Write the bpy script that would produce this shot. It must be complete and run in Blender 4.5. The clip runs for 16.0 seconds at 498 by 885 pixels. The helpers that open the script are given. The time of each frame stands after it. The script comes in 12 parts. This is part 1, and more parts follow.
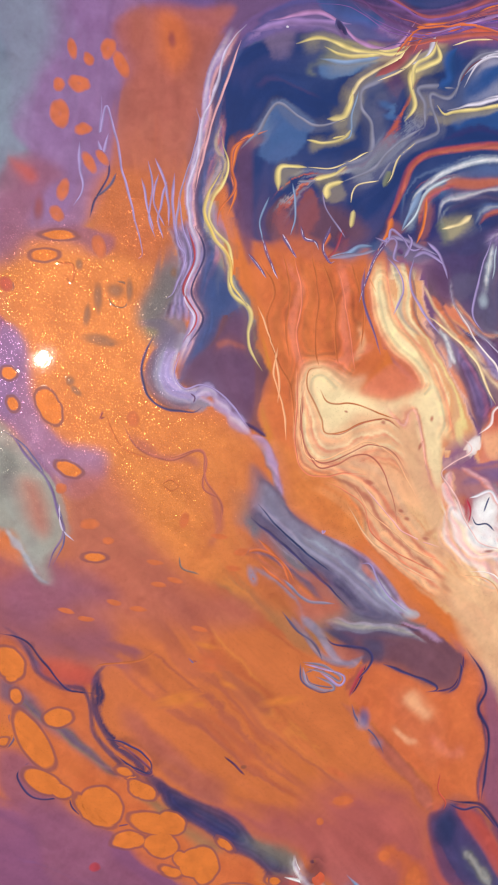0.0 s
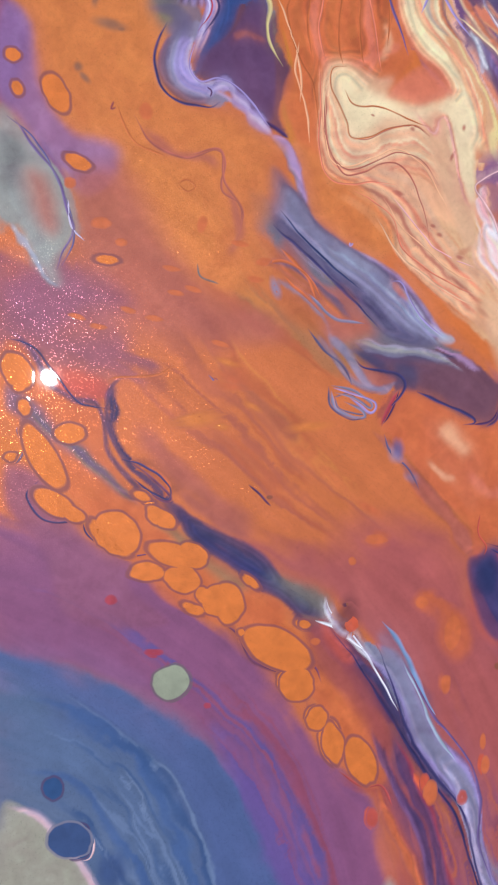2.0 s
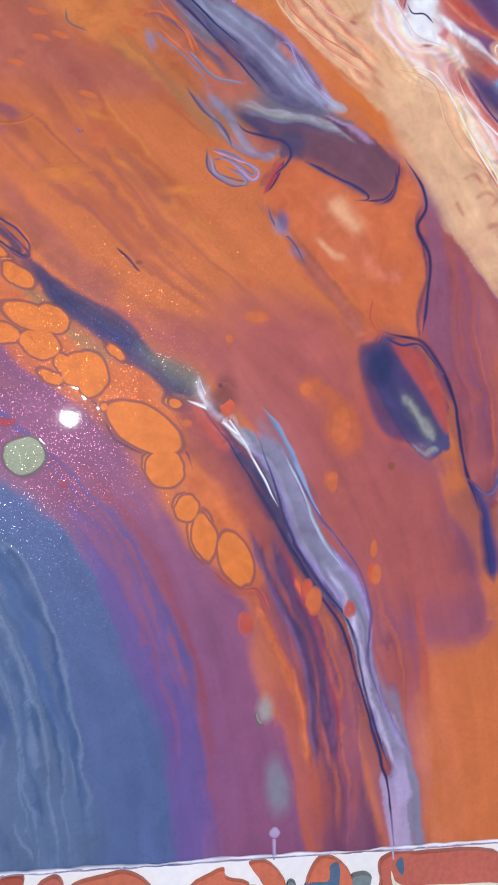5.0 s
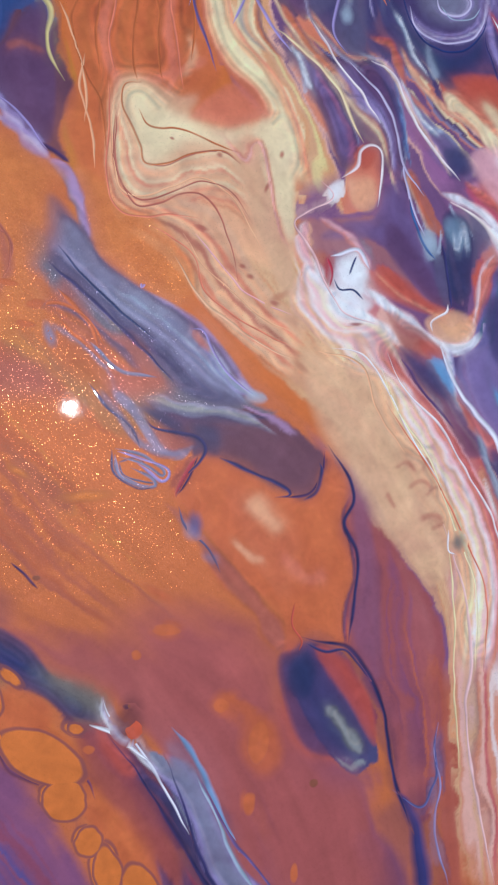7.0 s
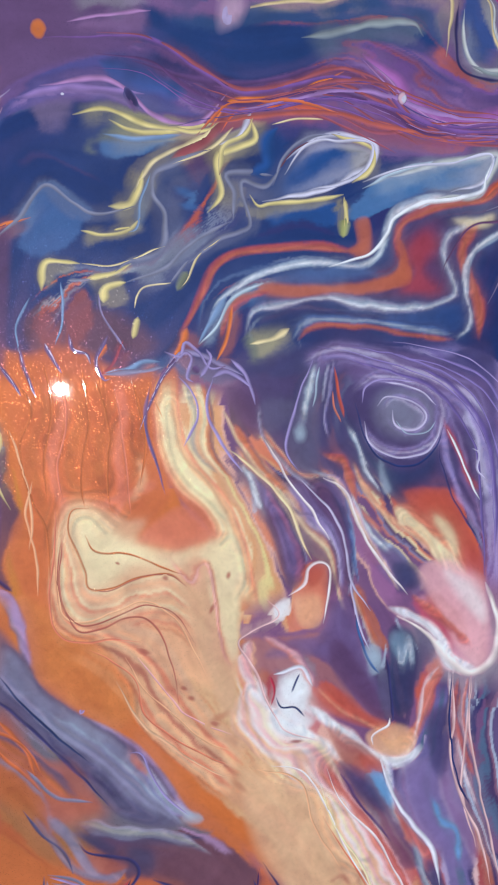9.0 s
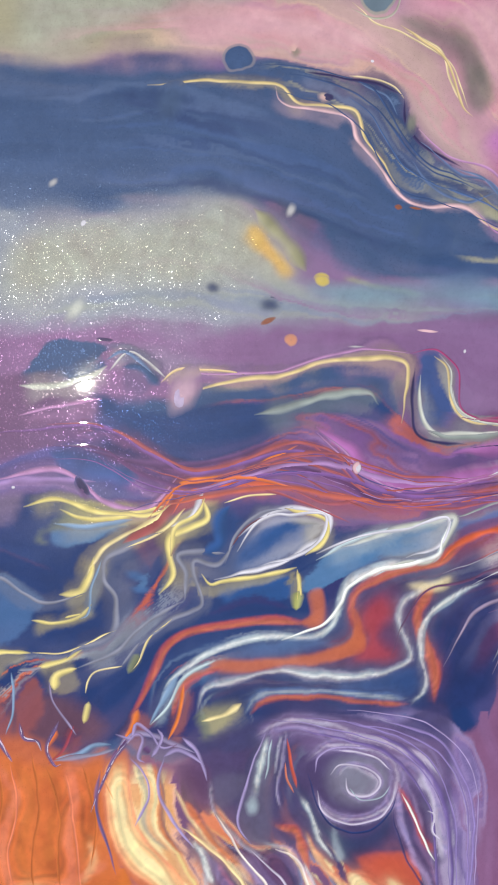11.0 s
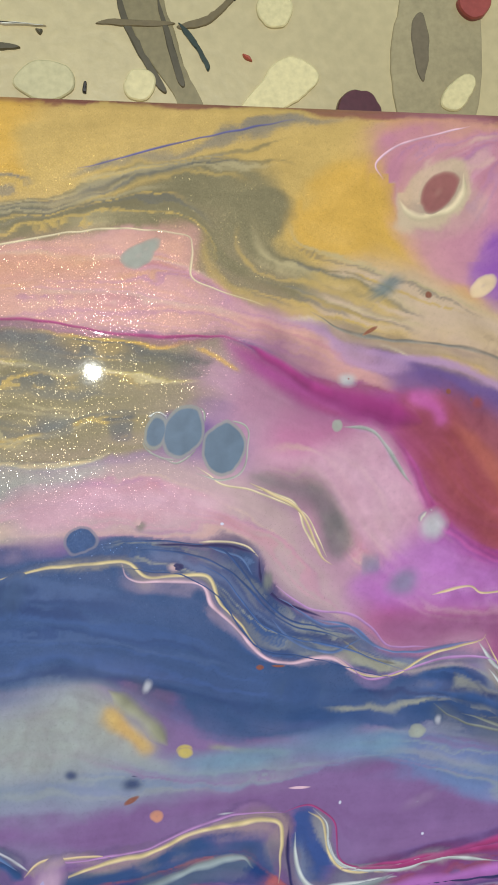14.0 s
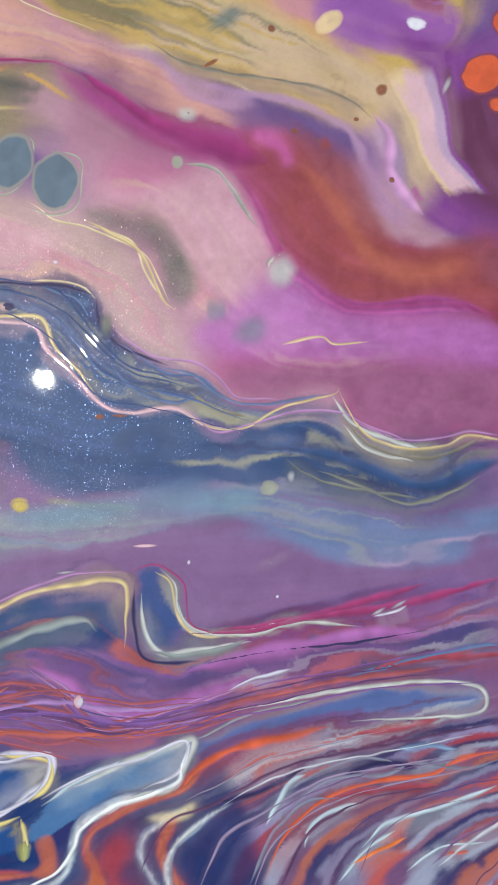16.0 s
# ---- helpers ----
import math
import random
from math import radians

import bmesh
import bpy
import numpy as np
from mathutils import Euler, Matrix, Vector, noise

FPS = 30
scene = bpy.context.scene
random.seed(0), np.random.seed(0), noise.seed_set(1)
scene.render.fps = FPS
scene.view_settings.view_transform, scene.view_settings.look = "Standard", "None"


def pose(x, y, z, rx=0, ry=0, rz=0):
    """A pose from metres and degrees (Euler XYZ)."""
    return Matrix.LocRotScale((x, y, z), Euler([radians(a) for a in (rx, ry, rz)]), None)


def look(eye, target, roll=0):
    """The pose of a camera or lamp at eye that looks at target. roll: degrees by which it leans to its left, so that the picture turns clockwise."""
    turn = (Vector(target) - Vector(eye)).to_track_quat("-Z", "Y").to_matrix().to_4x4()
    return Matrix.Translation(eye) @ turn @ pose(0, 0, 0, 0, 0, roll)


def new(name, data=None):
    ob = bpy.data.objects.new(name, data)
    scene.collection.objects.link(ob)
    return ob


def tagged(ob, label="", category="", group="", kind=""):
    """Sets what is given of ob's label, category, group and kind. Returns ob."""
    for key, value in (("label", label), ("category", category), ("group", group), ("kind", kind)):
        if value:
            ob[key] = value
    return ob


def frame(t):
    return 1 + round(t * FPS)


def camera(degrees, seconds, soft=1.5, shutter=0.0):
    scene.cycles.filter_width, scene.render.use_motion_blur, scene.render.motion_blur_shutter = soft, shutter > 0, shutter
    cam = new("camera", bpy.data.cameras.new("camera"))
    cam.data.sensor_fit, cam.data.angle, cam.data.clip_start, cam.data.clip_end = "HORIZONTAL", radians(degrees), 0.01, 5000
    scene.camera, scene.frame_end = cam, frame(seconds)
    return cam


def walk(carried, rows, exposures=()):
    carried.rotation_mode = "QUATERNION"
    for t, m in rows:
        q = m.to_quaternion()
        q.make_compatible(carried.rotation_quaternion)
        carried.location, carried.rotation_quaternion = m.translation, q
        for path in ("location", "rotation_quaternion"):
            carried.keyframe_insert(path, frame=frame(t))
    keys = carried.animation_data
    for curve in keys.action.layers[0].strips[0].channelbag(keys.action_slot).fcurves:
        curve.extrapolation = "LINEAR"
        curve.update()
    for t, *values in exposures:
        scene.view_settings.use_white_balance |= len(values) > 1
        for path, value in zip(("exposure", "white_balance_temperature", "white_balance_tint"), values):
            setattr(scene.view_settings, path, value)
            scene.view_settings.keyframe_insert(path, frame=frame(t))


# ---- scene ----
cam = camera(32.06, 16.0, soft=1.8)
PATH = [
    (0, (-0.1, -0.02, 0.294), (0.272, -0.136, -1.668), 107.2),
    (0.5, (-0.1, -0.04, 0.289), (0.264, -0.147, -1.674), 105.8),
    (1, (-0.1, -0.062, 0.288), (0.257, -0.163, -1.677), 104.9),
    (1.5, (-0.101, -0.083, 0.285), (0.261, -0.177, -1.68), 103.5),
    (2, (-0.103, -0.095, 0.282), (0.263, -0.173, -1.683), 101.1),
    (2.5, (-0.101, -0.112, 0.281), (0.26, -0.176, -1.685), 99.5),
    (3, (-0.098, -0.13, 0.279), (0.269, -0.164, -1.686), 94.9),
    (3.5, (-0.096, -0.147, 0.278), (0.262, -0.155, -1.69), 91.3),
    (4, (-0.093, -0.159, 0.274), (0.241, -0.151, -1.698), 88.9),
    (4.5, (-0.08, -0.163, 0.273), (0.245, -0.136, -1.7), 85.8),
    (6.8, (-0.046, -0.096, 0.263), (0.266, -0.096, -1.713), 90.6),
    (7, (-0.046, -0.088, 0.261), (0.27, -0.089, -1.714), 90.9),
    (7.5, (-0.04, -0.063, 0.261), (0.276, -0.078, -1.714), 93.9),
    (8, (-0.037, -0.041, 0.259), (0.276, -0.063, -1.716), 95.5),
    (8.5, (-0.037, -0.021, 0.262), (0.287, -0.037, -1.712), 95.2),
    (9, (-0.039, 0.004, 0.261), (0.3, -0.023, -1.71), 97.6),
    (9.5, (-0.034, 0.027, 0.259), (0.308, -0.004, -1.711), 98.9),
    (9.7, (-0.032, 0.034, 0.259), (0.305, 0.003, -1.713), 99.3),
    (12, (-0.027, 0.132, 0.263), (0.252, 0.078, -1.716), 102.6),
    (12.5, (-0.025, 0.156, 0.26), (0.255, 0.083, -1.719), 105.2),
    (13, (-0.025, 0.178, 0.259), (0.25, 0.096, -1.72), 106.4),
    (13.5, (-0.019, 0.193, 0.258), (0.245, 0.117, -1.723), 105.9),
    (14, (0.002, 0.189, 0.257), (0.264, 0.103, -1.724), 107.6),
    (14.5, (0.013, 0.181, 0.254), (0.307, 0.095, -1.722), 105.5),
    (15, (0.018, 0.169, 0.254), (0.341, 0.089, -1.718), 102.8),
    (15.5, (0.025, 0.15, 0.255), (0.37, 0.068, -1.714), 102.2),
    (16, (0.025, 0.135, 0.254), (0.39, 0.06, -1.711), 100.2),
]
EXPOSURE = [(0, -0.12, 7300, 12), (1.5, -0.17, 6200, 13), (4.5, -0.15, 6200, 12), (7, -0.42, 5750, 9), (8, -0.33, 5550, 7), (9, -0.35, 6100, 8), (12, 0.14, 7400, -1), (13.5, -0.08, 6850, 0), (14.5, -0.2, 6250, 1), (16, -0.15, 6750, 1)]
walk(cam, [(t, look(eye, target, roll)) for t, eye, target, roll in PATH], EXPOSURE)

# ---- world and sun ----
SUN_DIR = Vector((-0.045, 0.038, 1.0)).normalized()
world = bpy.data.worlds.new("sky")
scene.world = world
world.use_nodes = True
wn = world.node_tree.nodes
sky = wn.new("ShaderNodeTexSky")
sky.sky_type, sky.sun_disc = "NISHITA", False
sky.sun_elevation = math.asin(SUN_DIR.z)
sky.sun_rotation = math.atan2(SUN_DIR.x, SUN_DIR.y)
world.node_tree.links.new(sky.outputs[0], wn["Background"].inputs[0])
wn["Background"].inputs[1].default_value = 0.12
sun = new("sun", bpy.data.lights.new("sun", "SUN"))
sun.data.energy, sun.data.angle, sun.data.color = 2.6, radians(0.7), (1.0, 0.96, 0.9)
sun.matrix_world = look(SUN_DIR * 5, (0, 0, 0))

TOP = 0.08      # height of the painted face
TABLE = 0.016   # height of the table top
SHEEN, GAIN = 0.0, 1.0


# ---- materials ----
def material(name):
    m = bpy.data.materials.new(name)
    m.use_nodes = True
    n = m.node_tree.nodes
    return m, n, m.node_tree.links, n["Principled BSDF"]


def paint_material():
    """Glossy acrylic: pigment of the pour, grain, mica flakes that catch the light, a smooth wet-looking coat."""
    m, n, l, b = material("poured_acrylic")
    pig = n.new("ShaderNodeAttribute"); pig.attribute_name = "Pigment"
    mica = n.new("ShaderNodeAttribute"); mica.attribute_name = "Mica"
    co = n.new("ShaderNodeTexCoord")
    grain = n.new("ShaderNodeTexNoise"); grain.inputs["Scale"].default_value = 900; grain.inputs["Detail"].default_value = 3
    l.new(co.outputs["Object"], grain.inputs["Vector"])
    broad = n.new("ShaderNodeTexNoise"); broad.inputs["Scale"].default_value = 90; broad.inputs["Detail"].default_value = 5
    l.new(co.outputs["Object"], broad.inputs["Vector"])
    add = n.new("ShaderNodeMath"); add.operation = "ADD"
    l.new(grain.outputs["Fac"], add.inputs[0]); l.new(broad.outputs["Fac"], add.inputs[1])
    ran = n.new("ShaderNodeMapRange")
    ran.inputs["From Min"].default_value, ran.inputs["From Max"].default_value = 0.6, 1.4
    ran.inputs["To Min"].default_value, ran.inputs["To Max"].default_value = 0.94, 1.05
    l.new(add.outputs[0], ran.inputs["Value"])
    mul = n.new("ShaderNodeVectorMath"); mul.operation = "SCALE"
    l.new(pig.outputs["Color"], mul.inputs[0]); l.new(ran.outputs[0], mul.inputs["Scale"])
    l.new(mul.outputs[0], b.inputs["Base Color"])
    # mica: tiny tilted plates
    vor = n.new("ShaderNodeTexVoronoi"); vor.inputs["Scale"].default_value = 6500
    l.new(co.outputs["Object"], vor.inputs["Vector"])
    sub = n.new("ShaderNodeVectorMath"); sub.operation = "SUBTRACT"; sub.inputs[1].default_value = (0.5, 0.5, 0.5)
    l.new(vor.outputs["Color"], sub.inputs[0])
    sc = n.new("ShaderNodeVectorMath"); sc.operation = "SCALE"
    tilt = n.new("ShaderNodeMath"); tilt.operation = "MULTIPLY"; tilt.inputs[1].default_value = 0.19
    l.new(mica.outputs["Fac"], tilt.inputs[0]); l.new(tilt.outputs[0], sc.inputs["Scale"])
    l.new(sub.outputs[0], sc.inputs[0])
    geo = n.new("ShaderNodeNewGeometry")
    nor = n.new("ShaderNodeVectorMath"); nor.operation = "ADD"
    l.new(geo.outputs["Normal"], nor.inputs[0]); l.new(sc.outputs[0], nor.inputs[1])
    nrm = n.new("ShaderNodeVectorMath"); nrm.operation = "NORMALIZE"
    l.new(nor.outputs[0], nrm.inputs[0]); l.new(nrm.outputs[0], b.inputs["Normal"])
    # a few larger plates glint on their own
    plate = n.new("ShaderNodeTexVoronoi"); plate.inputs["Scale"].default_value = 4200
    l.new(co.outputs["Object"], plate.inputs["Vector"])
    near_mid = n.new("ShaderNodeMath"); near_mid.operation = "LESS_THAN"; near_mid.inputs[1].default_value = 0.22
    l.new(plate.outputs["Distance"], near_mid.inputs[0])
    split = n.new("ShaderNodeSeparateColor"); l.new(plate.outputs["Color"], split.inputs[0])
    rare = n.new("ShaderNodeMath"); rare.operation = "GREATER_THAN"; rare.inputs[1].default_value = 0.87
    l.new(split.outputs[2], rare.inputs[0])
    both = n.new("ShaderNodeMath"); both.operation = "MULTIPLY"
    l.new(near_mid.outputs[0], both.inputs[0]); l.new(rare.outputs[0], both.inputs[1])
    glint = n.new("ShaderNodeMath"); glint.operation = "MULTIPLY"
    soft = n.new("ShaderNodeMath"); soft.operation = "MULTIPLY"; soft.inputs[1].default_value = 0.85
    l.new(both.outputs[0], soft.inputs[0]); l.new(soft.outputs[0], glint.inputs[0]); l.new(mica.outputs["Fac"], glint.inputs[1])
    glint.use_clamp = True
    met = n.new("ShaderNodeMath"); met.operation = "MULTIPLY_ADD"; met.inputs[1].default_value = 0.035
    l.new(mica.outputs["Fac"], met.inputs[0]); l.new(glint.outputs[0], met.inputs[2]); l.new(met.outputs[0], b.inputs["Metallic"])
    polish = n.new("ShaderNodeMapRange"); polish.inputs["To Min"].default_value, polish.inputs["To Max"].default_value = 0.36, 0.18
    l.new(both.outputs[0], polish.inputs["Value"]); l.new(polish.outputs[0], b.inputs["Roughness"])
    b.inputs["Specular IOR Level"].default_value = 0.03
    b.inputs["Coat Weight"].default_value = 0.55
    b.inputs["Coat Roughness"].default_value = 0.014
    bump = n.new("ShaderNodeBump"); bump.inputs["Strength"].default_value = 0.05; bump.inputs["Distance"].default_value = 0.0004
    l.new(broad.outputs["Fac"], bump.inputs["Height"])
    l.new(bump.outputs[0], b.inputs["Coat Normal"])
    return m


def plain_material(name, colour, rough, scale, spread, metal=0.0, bump=0.1):
    """A surface with grain and stains at two scales."""
    m, n, l, b = material(name)
    co = n.new("ShaderNodeTexCoord")
    big = n.new("ShaderNodeTexNoise"); big.inputs["Scale"].default_value = scale; big.inputs["Detail"].default_value = 4
    fine = n.new("ShaderNodeTexNoise"); fine.inputs["Scale"].default_value = scale * 14; fine.inputs["Detail"].default_value = 3
    for k in (big, fine):
        l.new(co.outputs["Object"], k.inputs["Vector"])
    add = n.new("ShaderNodeMath"); add.operation = "ADD"
    l.new(big.outputs["Fac"], add.inputs[0]); l.new(fine.outputs["Fac"], add.inputs[1])
    ran = n.new("ShaderNodeMapRange")
    ran.inputs["From Min"].default_value, ran.inputs["From Max"].default_value = 0.7, 1.3
    ran.inputs["To Min"].default_value, ran.inputs["To Max"].default_value = 1 - spread, 1 + spread
    l.new(add.outputs[0], ran.inputs["Value"])
    mul = n.new("ShaderNodeVectorMath"); mul.operation = "SCALE"; mul.inputs[0].default_value = colour
    l.new(ran.outputs[0], mul.inputs["Scale"]); l.new(mul.outputs[0], b.inputs["Base Color"])
    b.inputs["Roughness"].default_value, b.inputs["Metallic"].default_value = rough, metal
    bp = n.new("ShaderNodeBump"); bp.inputs["Strength"].default_value = bump; bp.inputs["Distance"].default_value = 0.001
    l.new(fine.outputs["Fac"], bp.inputs["Height"]); l.new(bp.outputs[0], b.inputs["Normal"])
    return m


PAINT = paint_material()

# paints: tone and share of mica
PAINTS = {
    "blueA": ((66, 86, 130), 0.15),
    "blueD": ((26, 52, 108), 0.15),
    "blueL": ((74, 116, 165), 0.15),
    "blueL2": ((62, 96, 148), 0.15),
    "blueL3": ((88, 105, 160), 0.15),
    "blueM": ((36, 78, 140), 0.15),
    "blueb": ((62, 82, 138), 0.15),
    "bluebase": ((82, 98, 140), 0.8),
    "blueg": ((58, 78, 140), 0.15),
    "blueg2": ((120, 125, 150), 0.15),
    "bluesg": ((105, 120, 120), 0.15),
    "bone": ((160, 155, 135), 0.8),
    "bonee": ((205, 195, 180), 0.15),
    "brick": ((160, 75, 72), 0.15),
    "brickd": ((135, 52, 60), 0.15),
    "brown": ((150, 88, 84), 0.15),
    "brownd": ((138, 80, 58), 0.15),
    "brownv": ((110, 95, 130), 0.15),
    "cream": ((238, 215, 160), 0.15),
    "dblue": ((45, 75, 125), 0.15),
    "dblue2": ((50, 80, 122), 0.15),
    "dlil": ((98, 86, 118), 0.15),
    "dplum": ((70, 45, 85), 0.15),
    "dplumt": ((92, 62, 85), 0.15),
    "dtan": ((198, 134, 100), 0.15),
    "gold2": ((200, 125, 50), 0.8),
    "golden": ((198, 120, 58), 0.8),
    "golden2": ((212, 122, 56), 0.8),
    "goldl": ((215, 190, 140), 0.15),
    "goldo": ((212, 165, 75), 0.8),
    "goldp": ((205, 150, 115), 0.8),
    "goldy": ((200, 165, 95), 0.8),
    "goldy2": ((205, 180, 95), 0.8),
    "grey": ((132, 132, 152), 0.15),
    "greyl": ((138, 142, 158), 0.8),
    "greyo": ((130, 122, 110), 0.8),
    "greyv": ((125, 105, 115), 0.15),
    "greyw": ((190, 185, 190), 0.15),
    "indigo": ((52, 45, 86), 0.15),
    "indigoD": ((45, 48, 105), 0.15),
    "indigol": ((95, 92, 138), 0.15),
    "khak": ((140, 125, 95), 0.8),
    "khak2": ((130, 118, 85), 0.8),
    "khakd": ((95, 92, 88), 0.8),
    "lake": ((215, 115, 55), 0.15),
    "lav": ((178, 160, 194), 0.15),
    "lil": ((150, 136, 176), 0.15),
    "lilg": ((135, 128, 150), 0.15),
    "lilm": ((180, 140, 175), 0.15),
    "lilp": ((178, 130, 178), 0.15),
    "lilw": ((190, 160, 190), 0.15),
    "lilw2": ((205, 150, 195), 0.15),
    "mag2": ((160, 72, 122), 0.15),
    "magd": ((150, 50, 110), 0.15),
    "magd2": ((120, 40, 90), 0.15),
    "magline": ((160, 60, 110), 0.15),
    "magr": ((150, 60, 100), 0.15),
    "magv": ((145, 40, 120), 0.15),
    "mauve": ((138, 82, 115), 0.15),
    "mauve2": ((150, 82, 98), 0.15),
    "mauve3": ((150, 85, 95), 0.15),
    "mauvep": ((186, 140, 158), 0.15),
    "mauvep2": ((130, 95, 140), 0.15),
    "mauver": ((150, 80, 105), 0.15),
    "mauver2": ((125, 60, 80), 0.15),
    "mauvered": ((165, 90, 82), 0.15),
    "navy": ((68, 82, 132), 0.15),
    "navy2": ((60, 55, 105), 0.15),
    "navyb": ((62, 82, 122), 0.8),
    "navyb2": ((55, 78, 122), 0.15),
    "navyr": ((88, 68, 115), 0.15),
    "oliveb": ((120, 125, 105), 0.15),
    "olived": ((135, 95, 75), 0.8),
    "oliveg": ((130, 120, 95), 0.8),
    "olivegr": ((130, 112, 125), 0.15),
    "oliveo": ((165, 108, 68), 0.8),
    "olivew": ((150, 145, 120), 0.15),
    "olivey": ((160, 160, 100), 0.15),
    "orange2": ((190, 110, 65), 0.15),
    "orange3": ((212, 115, 52), 0.15),
    "orange4": ((210, 115, 55), 0.8),
    "orange5": ((216, 118, 52), 0.8),
    "oranged": ((202, 110, 60), 0.8),
    "orangel": ((225, 120, 60), 0.15),
    "orangep": ((212, 108, 68), 0.15),
    "peach2": ((220, 140, 90), 0.15),
    "peachl": ((230, 150, 100), 0.15),
    "peachp": ((232, 165, 115), 0.15),
    "peachr": ((200, 115, 75), 0.15),
    "pinkb": ((215, 160, 145), 0.4),
    "pinkb2": ((195, 130, 145), 0.15),
    "pinkd": ((200, 150, 135), 0.15),
    "pinkl": ((195, 130, 170), 0.15),
    "pinkl2": ((200, 130, 160), 0.15),
    "pinkm": ((165, 75, 125), 0.15),
    "pinkmid": ((190, 158, 156), 0.4),
    "pinkv": ((195, 160, 180), 0.15),
    "pinkv2": ((195, 95, 160), 0.15),
    "pinkw": ((235, 190, 185), 0.15),
    "pinkw2": ((222, 180, 190), 0.15),
    "pinkwA": ((228, 160, 175), 0.15),
    "plum": ((105, 65, 82), 0.15),
    "plum2": ((112, 72, 85), 0.15),
    "plumA": ((125, 75, 82), 0.15),
    "plumd": ((85, 58, 100), 0.15),
    "plumr": ((115, 65, 90), 0.15),
    "purp": ((122, 88, 132), 0.15),
    "purp2": ((125, 85, 155), 0.15),
    "purpm": ((105, 82, 140), 0.15),
    "red": ((190, 88, 68), 0.15),
    "red2": ((205, 88, 58), 0.15),
    "red3": ((180, 50, 70), 0.15),
    "redbr": ((120, 62, 62), 0.15),
    "redm": ((165, 65, 80), 0.15),
    "redm2": ((160, 70, 85), 0.15),
    "redo": ((205, 140, 110), 0.15),
    "redorange": ((212, 95, 62), 0.15),
    "redp": ((185, 75, 75), 0.15),
    "redp2": ((190, 75, 80), 0.15),
    "redpl": ((125, 60, 95), 0.15),
    "redpur": ((105, 55, 85), 0.15),
    "rose": ((195, 75, 95), 0.15),
    "rose2": ((175, 75, 70), 0.15),
    "rosep": ((222, 135, 105), 0.15),
    "rust": ((175, 95, 60), 0.15),
    "rust2": ((150, 75, 80), 0.15),
    "rusta": ((165, 85, 85), 0.15),
    "rustb": ((180, 90, 70), 0.15),
    "rustd": ((135, 72, 80), 0.15),
    "rustl": ((200, 100, 60), 0.15),
    "rustm": ((172, 88, 82), 0.15),
    "rustp": ((165, 85, 95), 0.15),
    "rustv": ((165, 75, 80), 0.15),
    "sage": ((150, 150, 142), 0.15),
    "sageg": ((125, 125, 115), 0.15),
    "sagel": ((145, 152, 152), 0.15),
    "sagem": ((130, 135, 145), 0.15),
    "sagep": ((165, 165, 150), 0.15),
    "sand": ((222, 200, 160), 0.15),
    "sandb": ((205, 175, 145), 0.15),
    "sandg": ((160, 152, 130), 0.8),
    "sandl": ((225, 195, 150), 0.15),
    "sandr": ((210, 170, 165), 0.15),
    "slate": ((105, 98, 122), 0.15),
    "slate2": ((110, 105, 118), 0.8),
    "slateb": ((68, 86, 120), 0.15),
    "slated": ((70, 65, 95), 0.15),
    "slateg": ((104, 118, 134), 0.15),
    "slatep": ((78, 75, 115), 0.15),
    "slatev": ((140, 110, 145), 0.15),
    "steelA": ((88, 106, 136), 0.8),
    "steelb": ((125, 150, 185), 0.15),
    "steelb2": ((90, 108, 150), 0.15),
    "steell": ((115, 132, 160), 0.8),
    "steelm": ((110, 125, 165), 0.15),
    "steels": ((95, 115, 155), 0.15),
    "tanp": ((214, 158, 116), 0.15),
    "teal": ((120, 132, 150), 0.15),
    "topv": ((120, 85, 120), 0.15),
    "violetb": ((112, 84, 136), 0.15),
    "violetd": ((95, 65, 110), 0.15),
    "violetm": ((125, 95, 150), 0.15),
    "violetp": ((165, 100, 165), 0.15),
    "violetq": ((130, 65, 140), 0.15),
    "violetv": ((150, 90, 165), 0.15),
    "white": ((232, 228, 235), 0.15),
    "whiteA": ((240, 225, 225), 0.15),
    "whiteb": ((190, 205, 215), 0.15),
    "whiteg": ((195, 195, 190), 0.15),
    "whitep": ((245, 225, 215), 0.15),
    "whitev": ((210, 205, 220), 0.15),
    "yel": ((225, 205, 135), 0.15),
    "yelg": ((180, 185, 150), 0.15),
    "yelsage": ((150, 155, 130), 0.8),
    "yelw": ((220, 215, 185), 0.15),
    "violetr": ((130, 85, 125), 0.15),
    "mauvl": ((155, 100, 145), 0.15),
    "mauvd": ((125, 72, 122), 0.15),
    "navyk": ((34, 60, 112), 0.15),
    "indv": ((88, 82, 142), 0.15),
    "lilm2": ((150, 120, 175), 0.15),
    "violb": ((118, 80, 120), 0.15),
    "peach4": ((228, 165, 115), 0.15),
    "cream4": ((245, 215, 165), 0.15),
    "tan4": ((225, 170, 125), 0.15),
    "yelc": ((240, 215, 145), 0.15),
    "pinkc": ((235, 178, 158), 0.15),
    "salm": ((222, 128, 95), 0.15),
    "mauvr4": ((165, 105, 112), 0.15),
    "mauvg": ((138, 95, 120), 0.15),
    "dvio": ((78, 58, 98), 0.15),
    "slatl": ((132, 126, 158), 0.15),
    "indg": ((58, 54, 102), 0.15),
    "icew": ((182, 190, 208), 0.15),
    "rust4": ((178, 100, 85), 0.15),
    "redo4": ((205, 95, 80), 0.15),
    "bvio": ((118, 106, 156), 0.15),
    "skyb": ((140, 185, 220), 0.15),
    "salmp": ((218, 142, 110), 0.15),
    "rose4": ((200, 100, 98), 0.15),
    "dpl2": ((104, 74, 112), 0.15),
    "slatl2": ((160, 162, 185), 0.15),
